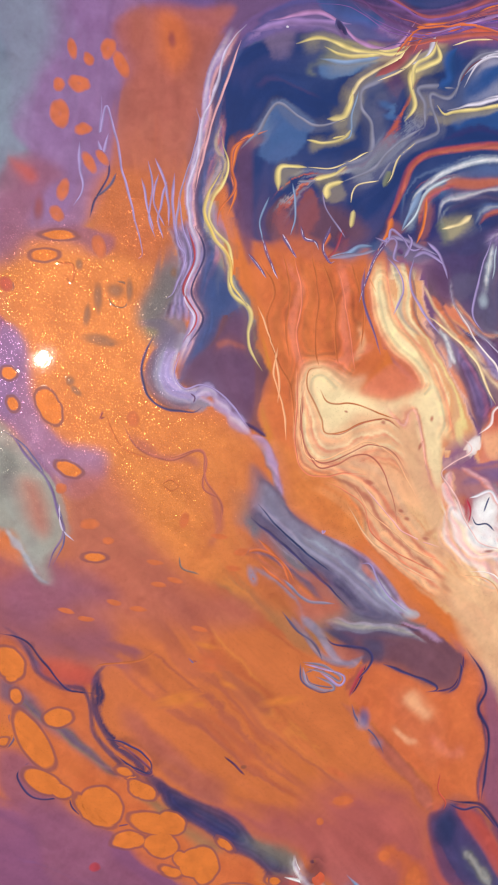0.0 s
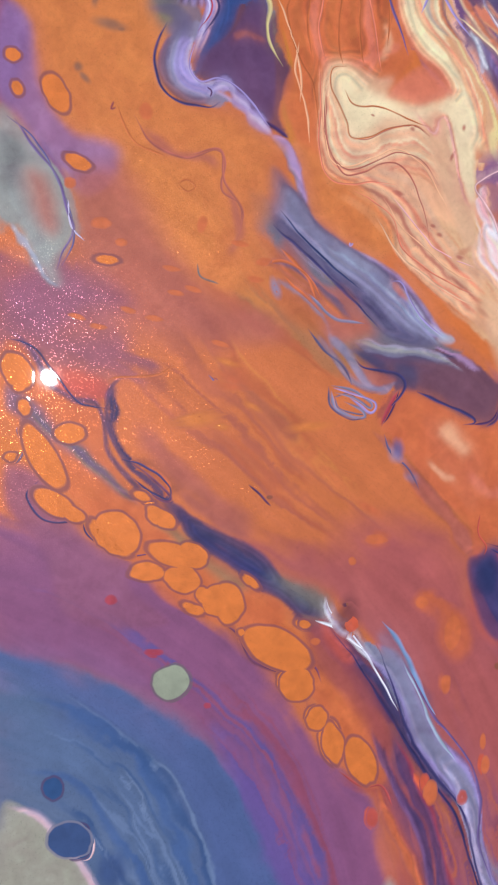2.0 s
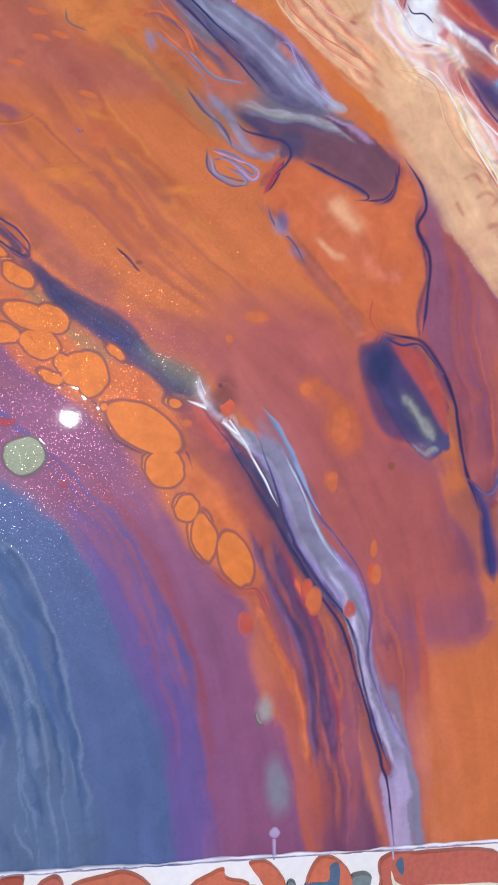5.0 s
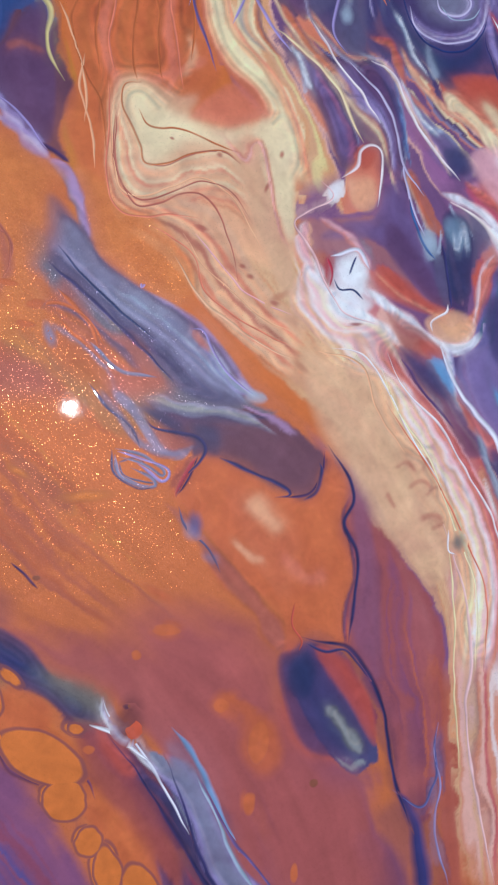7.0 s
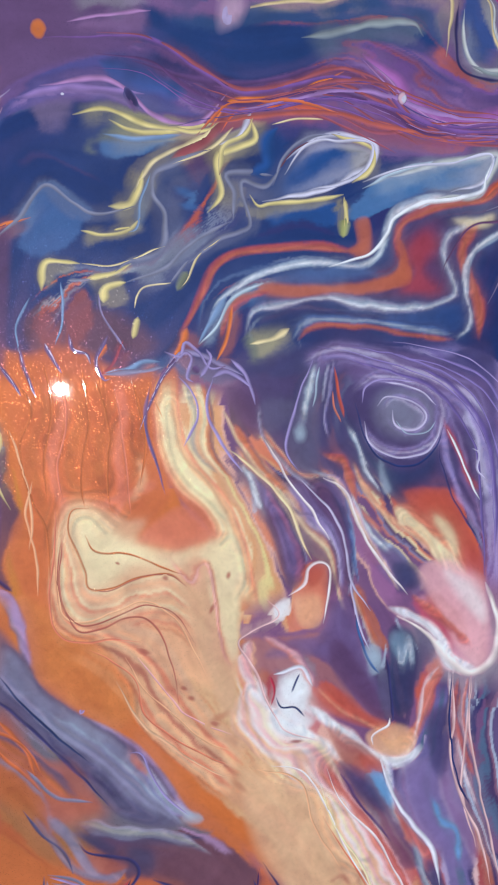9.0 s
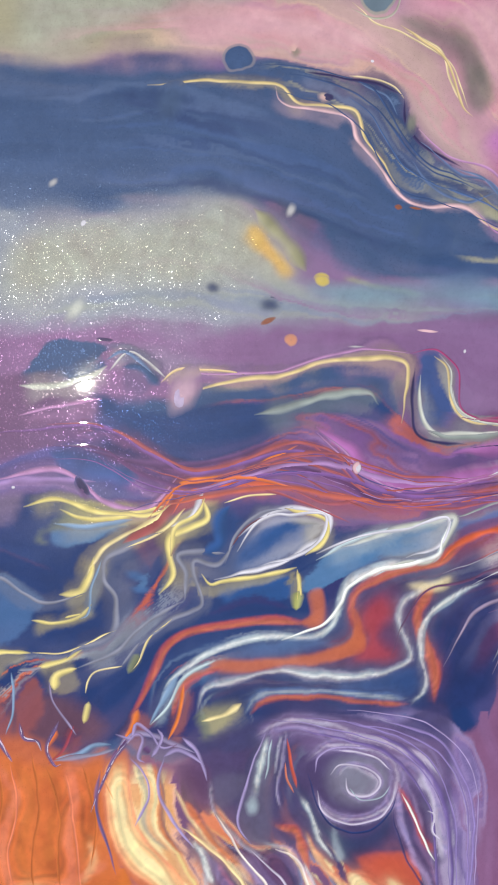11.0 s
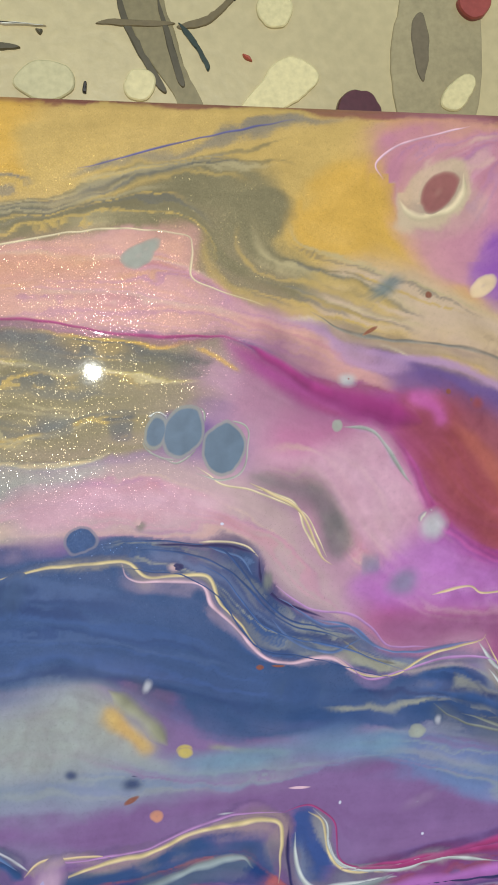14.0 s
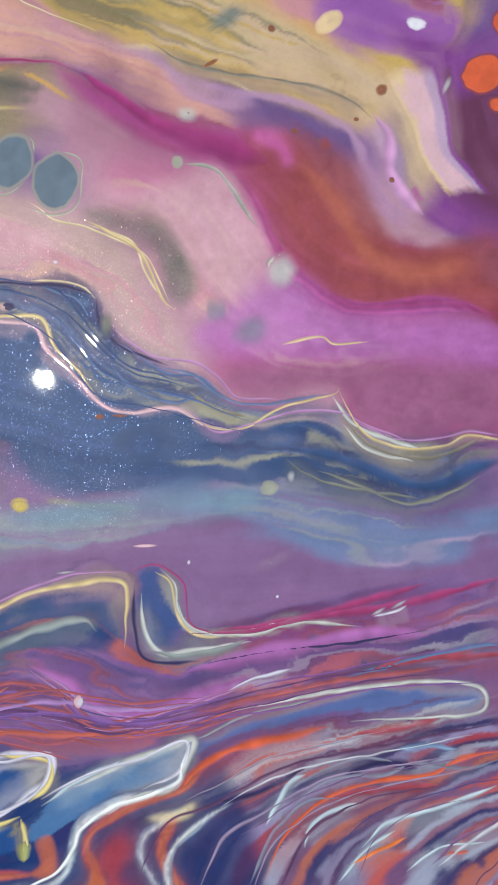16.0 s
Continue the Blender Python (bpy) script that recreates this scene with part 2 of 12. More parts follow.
    "red5": ((190, 85, 78), 0.15),
    "deep_navy": ((34, 48, 100), 0.3),
    "cobalt": ((44, 72, 126), 0.3),
    "soft_blue": ((66, 98, 150), 0.3),
    "dark_indigo": ((60, 54, 98), 0.3),
    "dark_plum": ((94, 62, 98), 0.3),
    "mid_violet": ((108, 86, 132), 0.3),
    "pale_violet": ((130, 108, 156), 0.3),
    "lavender": ((160, 142, 192), 0.3),
    "pale_lilac": ((198, 186, 212), 0.3),
    "shell_pink": ((236, 174, 176), 0.3),
    "pink_white": ((248, 226, 222), 0.3),
    "titanium": ((250, 246, 246), 0.3),
    "salmon": ((222, 124, 94), 0.3),
    "clear_orange": ((206, 106, 60), 0.3),
    "vermilion": ((192, 82, 64), 0.3),
    "deep_red": ((172, 62, 72), 0.3),
    "peach": ((240, 178, 132), 0.3),
    "warm_cream": ((250, 224, 174), 0.3),
    "pale_gold": ((232, 202, 112), 0.3),
    "ice_grey": ((164, 178, 192), 0.3),
    "sky_blue": ((104, 166, 214), 0.3),
    "teal_grey": ((112, 138, 158), 0.3),
    "warm_tan": ((226, 176, 136), 0.3),
    "violet_grey": ((128, 124, 146), 0.3),
    "old_gold": ((208, 120, 62), 0.8),
    "burnt_gold": ((188, 100, 54), 0.8),
    "slate_violet": ((92, 84, 114), 0.3),
    "silver_violet": ((140, 134, 160), 0.3),
    "magenta": ((168, 70, 140), 0.3),
    "orchid": ((180, 110, 178), 0.3),
    "dusty_violet": ((140, 104, 150), 0.3),
    "red_brown": ((150, 72, 72), 0.3),
    "khaki": ((128, 116, 86), 0.8),
    "dark_khaki": ((104, 102, 100), 0.8),
    "silver_sage": ((160, 158, 150), 0.8),
    "denim": ((60, 80, 122), 0.8),
    "steel_blue": ((88, 104, 140), 0.8),
    "rust_rose": ((176, 96, 80), 0.3),
    "dull_mauve": ((142, 84, 108), 0.3),
    "ochre_gold": ((208, 162, 80), 0.8),
    "dusty_pink": ((206, 160, 172), 0.3),
    "rose_mauve": ((150, 92, 128), 0.3),
    "black_plum": ((60, 40, 66), 0.3),
    "grey_olive": ((134, 138, 120), 0.8),
    "ink_blue": ((40, 52, 92), 0.3),
}

# streams: the tones that run side by side
STREAMS = {
    "tanr": dict(tan=(218, 158, 118), peach=(230, 152, 105), cream=(240, 205, 150), tan2=(215, 160, 115), sand=(222, 180, 130)),
    "tanl": dict(tan=(220, 162, 118), peach=(228, 148, 98), cream=(232, 190, 140)),
    "lakeb": dict(lake=(212, 112, 48), lakel=(222, 130, 62), laked=(195, 95, 42), lake2=(215, 118, 52)),
    "sun": dict(peach=(232, 160, 100), cream=(242, 215, 150), pinky=(235, 160, 130), orange=(222, 120, 70), yellow=(238, 205, 130)),
    "violetr": dict(violet=(115, 75, 125), plum=(95, 60, 100), rose=(175, 95, 110), lav=(150, 125, 170), rust=(185, 105, 90), indigo=(70, 60, 115), mauve=(140, 85, 125)),
    "rstr": dict(pink=(225, 130, 130), red=(190, 70, 75), lav=(165, 140, 185), white=(235, 205, 205), violet=(120, 90, 140)),
    "bluev": dict(violet=(120, 95, 150), blue=(110, 125, 170), indigo=(75, 65, 120), lav=(150, 130, 180)),
    "lavr": dict(lav=(165, 145, 195), lil=(140, 120, 180), violet=(110, 90, 150), white=(190, 180, 210)),
    "vio": dict(violet=(115, 85, 125), plum=(100, 65, 95), lav=(150, 130, 160), rust=(165, 85, 85), indigo=(78, 68, 120), mauve=(130, 85, 120), grey=(150, 140, 160)),
    "bluesw": dict(blue=(60, 100, 150), white=(175, 185, 195), indigo=(52, 55, 110), orange=(205, 95, 65), grey=(125, 130, 155), navy=(40, 60, 115)),
    "purpsw": dict(violet=(125, 85, 150), rust=(165, 85, 90), lav=(165, 125, 180), plum=(95, 60, 105), orange=(190, 95, 80), indigo=(75, 70, 130)),
    "khakst": dict(khaki=(128, 115, 82), gold=(200, 165, 90), grey=(105, 102, 95), sand=(190, 170, 125)),
    "pinkst": dict(pink=(205, 150, 160), sand=(215, 180, 160), mauve=(180, 125, 155), rose=(195, 130, 140)),
    "navyst": dict(navy=(55, 75, 120), steel=(105, 120, 155), sand=(165, 160, 140), blue=(70, 95, 145), dark=(48, 62, 105)),
    "greyst": dict(grey=(140, 142, 160), mauve=(140, 115, 150), steel=(120, 130, 160), sage=(150, 155, 155)),
    "magst": dict(magenta=(155, 55, 110), brick=(155, 72, 72), pink=(185, 85, 140), wine=(120, 45, 75)),
    "vio2": dict(white=(195, 195, 205), violet=(120, 90, 130), orange=(205, 100, 72), plum=(95, 62, 95), lav=(155, 135, 165), indigo=(75, 68, 120), grey=(150, 145, 165), red=(165, 75, 85)),
    "rustst": dict(rust=(165, 85, 85), plum=(130, 70, 90), orange=(190, 98, 70), mauve=(145, 80, 105)),
    "slatest": dict(slate=(105, 100, 118), lilac=(150, 138, 165), dark=(75, 68, 95), olive=(125, 112, 95)),
    "blst": dict(steel=(110, 128, 158), blue=(68, 94, 140), dark=(55, 82, 125)),
    "mauvst": dict(mauve=(138, 82, 115), blue=(95, 82, 140), rose=(150, 75, 95)),
    "orst": dict(orange=(205, 112, 58), deep=(185, 92, 55), gold=(212, 128, 62), rust=(172, 90, 68)),
    "lavst": dict(lav=(170, 150, 195), indigo=(78, 75, 130), rose=(175, 110, 130), lil=(135, 120, 170)),
    "purpst": dict(purple=(120, 88, 132), mauve=(145, 100, 125), steel=(110, 120, 150)),
    "navydk": dict(navy=(58, 78, 122), blue=(68, 90, 138), dark=(48, 64, 108), steel=(82, 100, 140)),
    "pinkr": dict(pink=(228, 145, 132), rose=(202, 98, 100), white=(242, 218, 208), peach=(232, 160, 120), lilac=(190, 150, 180)),
}

# ---- poured paint: colour field on the canvas, in millimetres ----
def lin(c):
    """Linear base colour of a paint from its 0..255 screen tone, less the sheen that lies over it."""
    c = np.asarray(c, float) / 255
    v = np.where(c < 0.04045, c / 12.92, ((c + 0.055) / 1.055) ** 2.4)
    return np.clip((v - SHEEN) * GAIN, 0.004, 0.9)


def lattice(seed):
    return np.random.RandomState(seed).rand(128, 128)


def vnoise(x, y, seed):
    """Smooth value noise, 0..1, one cell per unit."""
    tab = lattice(seed)
    xi, yi = np.floor(x).astype(int), np.floor(y).astype(int)
    fx, fy = x - xi, y - yi
    fx, fy = fx * fx * (3 - 2 * fx), fy * fy * (3 - 2 * fy)
    x0, x1, y0, y1 = xi & 127, (xi + 1) & 127, yi & 127, (yi + 1) & 127
    return (tab[y0, x0] * (1 - fx) + tab[y0, x1] * fx) * (1 - fy) + (tab[y1, x0] * (1 - fx) + tab[y1, x1] * fx) * fy


def fbm(x, y, seed, octaves=3):
    return sum(vnoise(x * 2 ** k, y * 2 ** k, seed + k) / 2 ** k for k in range(octaves)) / (2 - 2 ** (1 - octaves))


STEP = 0.32
XS = np.concatenate([np.arange(-200, -130, 5.0), np.arange(-130, 118, STEP), np.arange(118, 200.1, 5.0)])
XS[-1] = 200.0
YS = np.append(np.arange(-250, 250, STEP), 250.0)
NX, NY = len(XS), len(YS)
GX, GY = np.meshgrid(XS, YS)
# wandering of the paint's borders
WX = GX + 1.0 * (fbm(GX / 7, GY / 7, 11) - 0.5) + 0.5 * (fbm(GX / 1.6, GY / 1.6, 21, 2) - 0.5)
WY = GY + 1.0 * (fbm(GX / 7, GY / 7, 31) - 0.5) + 0.5 * (fbm(GX / 1.6, GY / 1.6, 41, 2) - 0.5)
FIELD = np.empty((NY, NX, 3))
FIELD[:] = lin((203, 110, 62))
FLAKE = np.full((NY, NX), 0.7)
FRESH = np.zeros((NY, NX))   # share of the last, uncombed layers
MARBLED = np.zeros((NY, NX))   # share of folded bands
BODY = 1.0                     # how well the pools cover


def spline(pts, closed=False, n=8):
    """Catmull-Rom curve through the control points."""
    p = np.asarray(pts, float)
    if closed:
        p = np.vstack([p[-1], p, p[0], p[1]])
    else:
        p = np.vstack([2 * p[0] - p[1], p, 2 * p[-1] - p[-2]])
    t = np.linspace(0, 1, n, endpoint=False)[:, None]
    out = []
    for a, b, c, d in zip(p, p[1:], p[2:], p[3:]):
        out.append(0.5 * (2 * b + (c - a) * t + (2 * a - 5 * b + 4 * c - d) * t ** 2 + (3 * b - a - 3 * c + d) * t ** 3))
    if not closed:
        out.append(p[-2:-1])
    return np.vstack(out)


def window(lo, hi):
    i0, i1 = np.searchsorted(XS, lo[0]), np.searchsorted(XS, hi[0])
    j0, j1 = np.searchsorted(YS, lo[1]), np.searchsorted(YS, hi[1])
    return slice(j0, j1), slice(i0, i1)


def near(curve, reach, w):
    """Distance from the grid's window w to a curve, and the place along it, within reach."""
    pad = reach + 1.5
    shape = WX[w].shape
    far, along = np.full(shape, 1e3), np.zeros(shape)
    for k, (a, b) in enumerate(zip(curve, curve[1:])):
        v = window(np.minimum(a, b) - pad, np.maximum(a, b) + pad)
        v = tuple(slice(max(p.start - o.start, 0), max(min(p.stop, o.stop) - o.start, 0)) for p, o in zip(v, w))
        x, y = WX[w][v] - a[0], WY[w][v] - a[1]
        dx, dy = b - a
        s = np.clip((x * dx + y * dy) / (dx * dx + dy * dy + 1e-9), 0, 1)
        d = np.hypot(x - s * dx, y - s * dy)
        less = d < far[v]
        far[v] = np.where(less, d, far[v])
        along[v] = np.where(less, (k + s) / (len(curve) - 1), along[v])
    return far, along


def lay(weight, colour, flake, w):
    weight = weight[..., None]
    FIELD[w] = FIELD[w] * (1 - weight) + lin(colour) * weight
    FLAKE[w] = FLAKE[w] * (1 - weight[..., 0]) + flake * weight[..., 0]
    FRESH[w] = np.maximum(FRESH[w], weight[..., 0])


FLOW = np.zeros((251, 201, 2))


def flow_along(curve, weight):
    """Paint runs along the curves: their bearings, kept as doubled angles."""
    t = np.diff(curve, axis=0)
    a = 2 * np.arctan2(t[:, 1], t[:, 0])
    i = np.clip(((curve[:-1, 0] + 200) / 2).round().astype(int), 0, 200)
    j = np.clip(((curve[:-1, 1] + 250) / 2).round().astype(int), 0, 250)
    size = weight * np.hypot(*t.T)
    np.add.at(FLOW, (j, i), np.c_[np.cos(a) * size, np.sin(a) * size])


def pool(paint, soft, pts):
    """A pool of paint that blends into its neighbours over soft millimetres."""
    colour, flake = PAINTS[paint]
    curve = spline(pts, True)
    ring = np.vstack([curve, curve[:1]])
    flow_along(ring, 0.5)
    pad = soft + 2
    w = window(ring.min(0) - pad, ring.max(0) + pad)
    x, y = WX[w], WY[w]
    inside = np.zeros(x.shape, bool)
    for a, b in zip(ring, ring[1:]):
        lo, hi = min(a[1], b[1]), max(a[1], b[1])
        rows = slice(max(0, np.searchsorted(YS[w[0]], lo - 1.2)), np.searchsorted(YS[w[0]], hi + 1.2))
        yy = y[rows]
        xc = a[0] + (yy - a[1]) * (b[0] - a[0]) / (b[1] - a[1] + 1e-12)
        inside[rows] ^= ((a[1] > yy) != (b[1] > yy)) & (x[rows] < xc)
    d = near(ring, soft, w)[0]
    d = np.where(inside, d, -d)
    # softness itself is uneven, as wet paint bleeds more in some places
    s = soft * (0.45 + 1.1 * vnoise(GX[w] / 9, GY[w] / 9, 51))
    v = np.clip(0.5 + d / (2 * s + 1e-6), 0, 1)
    lay(v * v * (3 - 2 * v) * BODY, colour, flake, w)


def paint_of(paint):
    return PAINTS[paint] if isinstance(paint, str) else (paint, 0.2)


def smear(paint, w0, w1, pts, body=0.85, n=8):
    """A soft stroke, from w0 to w1 millimetres wide."""
    colour, flake = paint_of(paint)
    curve = spline(pts, n=n)
    flow_along(curve, 2.0)
    reach = max(w0, w1) * 1.3
    w = window(curve.min(0) - reach - 2, curve.max(0) + reach + 2)
    if 0 in WX[w].shape:
        return
    d, s = near(curve, reach, w)
    half = np.maximum((w0 + (w1 - w0) * s) * 0.75 * (0.6 + 0.8 * vnoise(GX[w] / 4, GY[w] / 4, 61)), 0.3)
    v = np.clip(1.15 - d / (half + 1e-6), 0, 1) * np.clip(np.minimum(s, 1 - s) * 6, 0, 1)
    lay(v * v * (3 - 2 * v) * body, colour, flake, w)


def evenly(pts, n):
    c = spline(pts)
    s = np.r_[0, np.cumsum(np.hypot(*np.diff(c, axis=0).T))]
    q = np.linspace(0, s[-1], n)
    return np.c_[np.interp(q, s, c[:, 0]), np.interp(q, s, c[:, 1])]


def strands(stream, n, width, seed, left, right):
    """Soft strands of paint that run side by side between two banks, each on its own stretch."""
    rnd = np.random.RandomState(500 + seed)
    a, b = evenly(left, 14), evenly(right, 14)
    tones = list(STREAMS[stream].values())
    for k in rnd.permutation(n * 2):
        share = (k + 0.1 + 0.8 * rnd.rand()) / (n * 2)
        drift = share + 0.10 * np.cumsum(rnd.randn(14)) / 4
        first = rnd.randint(0, 6)
        last = 14 - rnd.randint(0, 6)
        c = (a * (1 - drift[:, None]) + b * drift[:, None])[first:last]
        w = width * rnd.choice([1.2, 1.6, 2.4, 4.0])
        smear(tones[rnd.randint(len(tones))], w, w * (0.4 + 1.2 * rnd.rand()), c, 0.45 + 0.45 * rnd.rand(), 3)


def band(tones, seed, left, right, rim=30, body=1.0):
    """Folded bands of paint side by side between two banks, in the order given."""
    n = 60
    a, b = evenly(left, n), evenly(right, n)
    flow_along(a, 2.0)
    flow_along(b, 2.0)
    flow_along((a + b) / 2, 2.0)
    length = np.hypot(*np.diff((a + b) / 2, axis=0).T).sum()
    nv, nu = int(length * 1.5 / 0.12), int(np.hypot(*(a - b).T).max() / 0.12) + 4
    v, u = np.meshgrid(np.linspace(0, 1, nv), np.linspace(0, 1, nu), indexing="ij")
    t = v * (n - 1)
    k = np.minimum(t.astype(int), n - 2)
    f = (t - k)[..., None]
    p = (a[k] * (1 - f) + a[k + 1] * f) * (1 - u[..., None]) + (b[k] * (1 - f) + b[k + 1] * f) * u[..., None]
    names = tones.split()
    table = np.array([lin(PAINTS[name][0]) for name in names])
    e = (u + 0.30 / len(names) ** 0.5 * (fbm(v * length / 9 + seed, u * 1.5, 71 + seed) - 0.5) * np.sin(np.pi * u)) * (len(names) - 1)
    j = np.clip(np.floor(e).astype(int), 0, len(names) - 2)
    h = np.clip((e - j - 0.5) * 1.7 + 0.5, 0, 1)[..., None]
    h = h * h * (3 - 2 * h)
    c = table[j] * (1 - h) + table[j + 1] * h
    edge = body * np.clip(np.minimum(u, 1 - u) * rim + 0.01 * rim, 0, 1) * np.clip(np.minimum(v, 1 - v) * 12, 0, 1)
    ix = np.clip(np.round((p[..., 0] + 130) / STEP).astype(int), 0, int(248 / STEP)) + 14
    iy = np.clip(np.round((p[..., 1] + 250) / STEP).astype(int), 0, NY - 1)
    # every grid point takes the mean of the paint that falls on it
    at = (iy * NX + ix).ravel()
    hits = np.bincount(at, minlength=NX * NY)
    on = hits > 0
    share = np.bincount(at, edge.ravel(), NX * NY)[on] / hits[on]
    mean = np.stack([np.bincount(at, c[..., i].ravel(), NX * NY)[on] / hits[on] for i in range(3)], -1)
    FIELD.reshape(-1, 3)[on] = FIELD.reshape(-1, 3)[on] * (1 - share[:, None]) + mean * share[:, None]
    FLAKE.ravel()[on] *= 1 - share
    FRESH.ravel()[on] = np.maximum(FRESH.ravel()[on], share)
    MARBLED.ravel()[on] = np.maximum(MARBLED.ravel()[on], share)


def rope(tones, w0, w1, pts):
    """A folded ribbon of paint, from w0 to w1 millimetres wide, its tones side by side from one rim to the other."""
    c = evenly(pts, 40)
    t = np.gradient(c, axis=0)
    t = np.array([t[max(0, k - 2):k + 3].mean(0) for k in range(40)])
    side = np.c_[t[:, 1], -t[:, 0]] / (np.hypot(*t.T)[:, None] + 1e-9)
    f = np.linspace(0, 1, 40)
    half = 0.5 * (w0 + (w1 - w0) * f) * (0.5 + 1.0 * vnoise(f * 8, f * 0 + c[0, 0], 63)) * np.clip(np.minimum(f, 1 - f) * 5 + 0.25, 0, 1)
    band(tones, 3, c + side * half[:, None], c - side * half[:, None], 7, 0.86)


def marble(paints, seed, waves, left, right):
    """Marbled streams between two banks: bands of paint that run along the flow."""
    rnd = np.random.RandomState(seed)
    n = 60
    def even(pts):
        c = spline(pts)
        s = np.r_[0, np.cumsum(np.hypot(*np.diff(c, axis=0).T))]
        return np.c_[np.interp(np.linspace(0, s[-1], n), s, c[:, 0]), np.interp(np.linspace(0, s[-1], n), s, c[:, 1])], s[-1]
    (a, la), (b, lb) = even(left), even(right)
    across = np.hypot(*(a - b).T).max()
    for share in (0, 0.25, 0.5, 0.75, 1):
        flow_along(a * (1 - share) + b * share, 1.5)
    nv, nu = int(max(la, lb) / 0.13), int(across / 0.13) + 4
    v, u = np.meshgrid(np.linspace(0, 1, nv), np.linspace(0, 1, nu), indexing="ij")
    t = v * (n - 1)
    k = np.minimum(t.astype(int), n - 2)
    f = (t - k)[..., None]
    pa, pb = a[k] * (1 - f) + a[k + 1] * f, b[k] * (1 - f) + b[k + 1] * f
    p = pa * (1 - u[..., None]) + pb * u[..., None]
    # bands of uneven width, looked up by the warped place across the stream
    names = list(STREAMS[paints])
    table = np.array([lin(STREAMS[paints][names[i]]) for i in rnd.randint(0, len(names), 96)])
    length = max(la, lb)
    q = u + 0.16 * (fbm(v * length / 14 + seed, u * 2, 71 + seed) - 0.5) + 0.07 * (fbm(v * length / 4, u * 5, 81 + seed) - 0.5)
    e = (q + 0.3) * min(waves * 4.0, np.hypot(*(a - b).T).min() / 1.3 + 2)
    j = np.floor(e).astype(int) % 95
    h = np.clip((e - np.floor(e)) * 2.2, 0, 1)[..., None]
    h = h * h * (3 - 2 * h)
    c = table[j] * (1 - h) + table[j + 1] * h
    edge = np.clip(np.minimum(u, 1 - u) * 7, 0, 1) * np.clip(np.minimum(v, 1 - v) * 9, 0, 1)
    ix = np.clip(np.round((p[..., 0] + 130) / STEP).astype(int), 0, int(248 / STEP)) + 14
    iy = np.clip(np.round((p[..., 1] + 250) / STEP).astype(int), 0, NY - 1)
    old = FIELD[iy, ix]
    FIELD[iy, ix] = old * (1 - edge[..., None]) + c * edge[..., None]
    FLAKE[iy, ix] = FLAKE[iy, ix] * (1 - edge)


def blur(a, times):
    for _ in range(times):
        for axis in (0, 1):
            pad = [(1, 1) if k == axis else (0, 0) for k in range(a.ndim)]
            b = np.pad(a, pad, mode="edge")
            n = a.shape[axis]
            a = 0.25 * np.take(b, range(n), axis) + 0.5 * np.take(b, range(1, n + 1), axis) + 0.25 * np.take(b, range(2, n + 2), axis)
    return a


def comb():
    """Draw the pools out along the flow, as tilting the canvas does: fine striations, and borders drawn into bands."""
    global FIELD, FLAKE
    f = blur(FLOW, 2) * 6 + blur(FLOW, 12) * 1.5 + blur(FLOW, 90) + 1e-6
    turn = 0.5 * np.arctan2(f[..., 1], f[..., 0])
    ux, uy = np.cos(turn), np.sin(turn)
    thin = vnoise(GX / 0.7, GY / 0.7, 141)
    wide = fbm(GX / 3.2, GY / 3.2, 151, 2)
    A, B, n = thin.copy(), wide.copy(), 1.0
    for way in (1, -1):
        x, y = GX.copy(), GY.copy()
        px = py = None
        for k in range(13):
            i, j = np.clip(((x + 200) / 2).round().astype(int), 0, 200), np.clip(((y + 250) / 2).round().astype(int), 0, 250)
            dx, dy = ux[j, i], uy[j, i]
            if px is None:
                dx, dy = dx * way, dy * way
            else:
                s = np.where(dx * px + dy * py < 0, -1.0, 1.0)
                dx, dy = dx * s, dy * s
            x, y, px, py = x + dx * 0.6, y + dy * 0.6, dx, dy
            ix = np.clip(np.round((x + 130) / STEP).astype(int) + 14, 0, NX - 1)
            iy = np.clip(np.round((y + 250) / STEP).astype(int), 0, NY - 1)
            A += thin[iy, ix]
            B += wide[iy, ix]
            n += 0.5
    n = 27.0
    A, B = (A / n - 0.5) * 4.2, (B / n - 0.5) * 3.4
    i, j = np.clip(((GX + 200) / 2).round().astype(int), 0, 200), np.clip(((GY + 250) / 2).round().astype(int), 0, 250)
    shift = 3.4 * B + 0.2 * A
    ix = np.clip(np.round((GX - uy[j, i] * shift + 130) / STEP).astype(int) + 14, 0, NX - 1)
    iy = np.clip(np.round((GY + ux[j, i] * shift + 250) / STEP).astype(int), 0, NY - 1)
    FIELD, FLAKE = FIELD[iy, ix], FLAKE[iy, ix]
    # pigments bleed into their neighbours, more in some places
    small = blur(FIELD[::8, ::8], 10)
    wash = small[np.minimum(np.arange(NY) // 8, small.shape[0] - 1)][:, np.minimum(np.arange(NX) // 8, small.shape[1] - 1)]
    wash = blur(wash, 10)
    share = np.clip(0.12 + 0.6 * B, 0.02, 0.32)[..., None]
    FIELD = FIELD * (1 - share) + wash * share
    FIELD *= (1 + 0.07 * np.clip(A, -1, 1) + 0.15 * np.clip(B, -1, 1))[..., None]
    return A, B


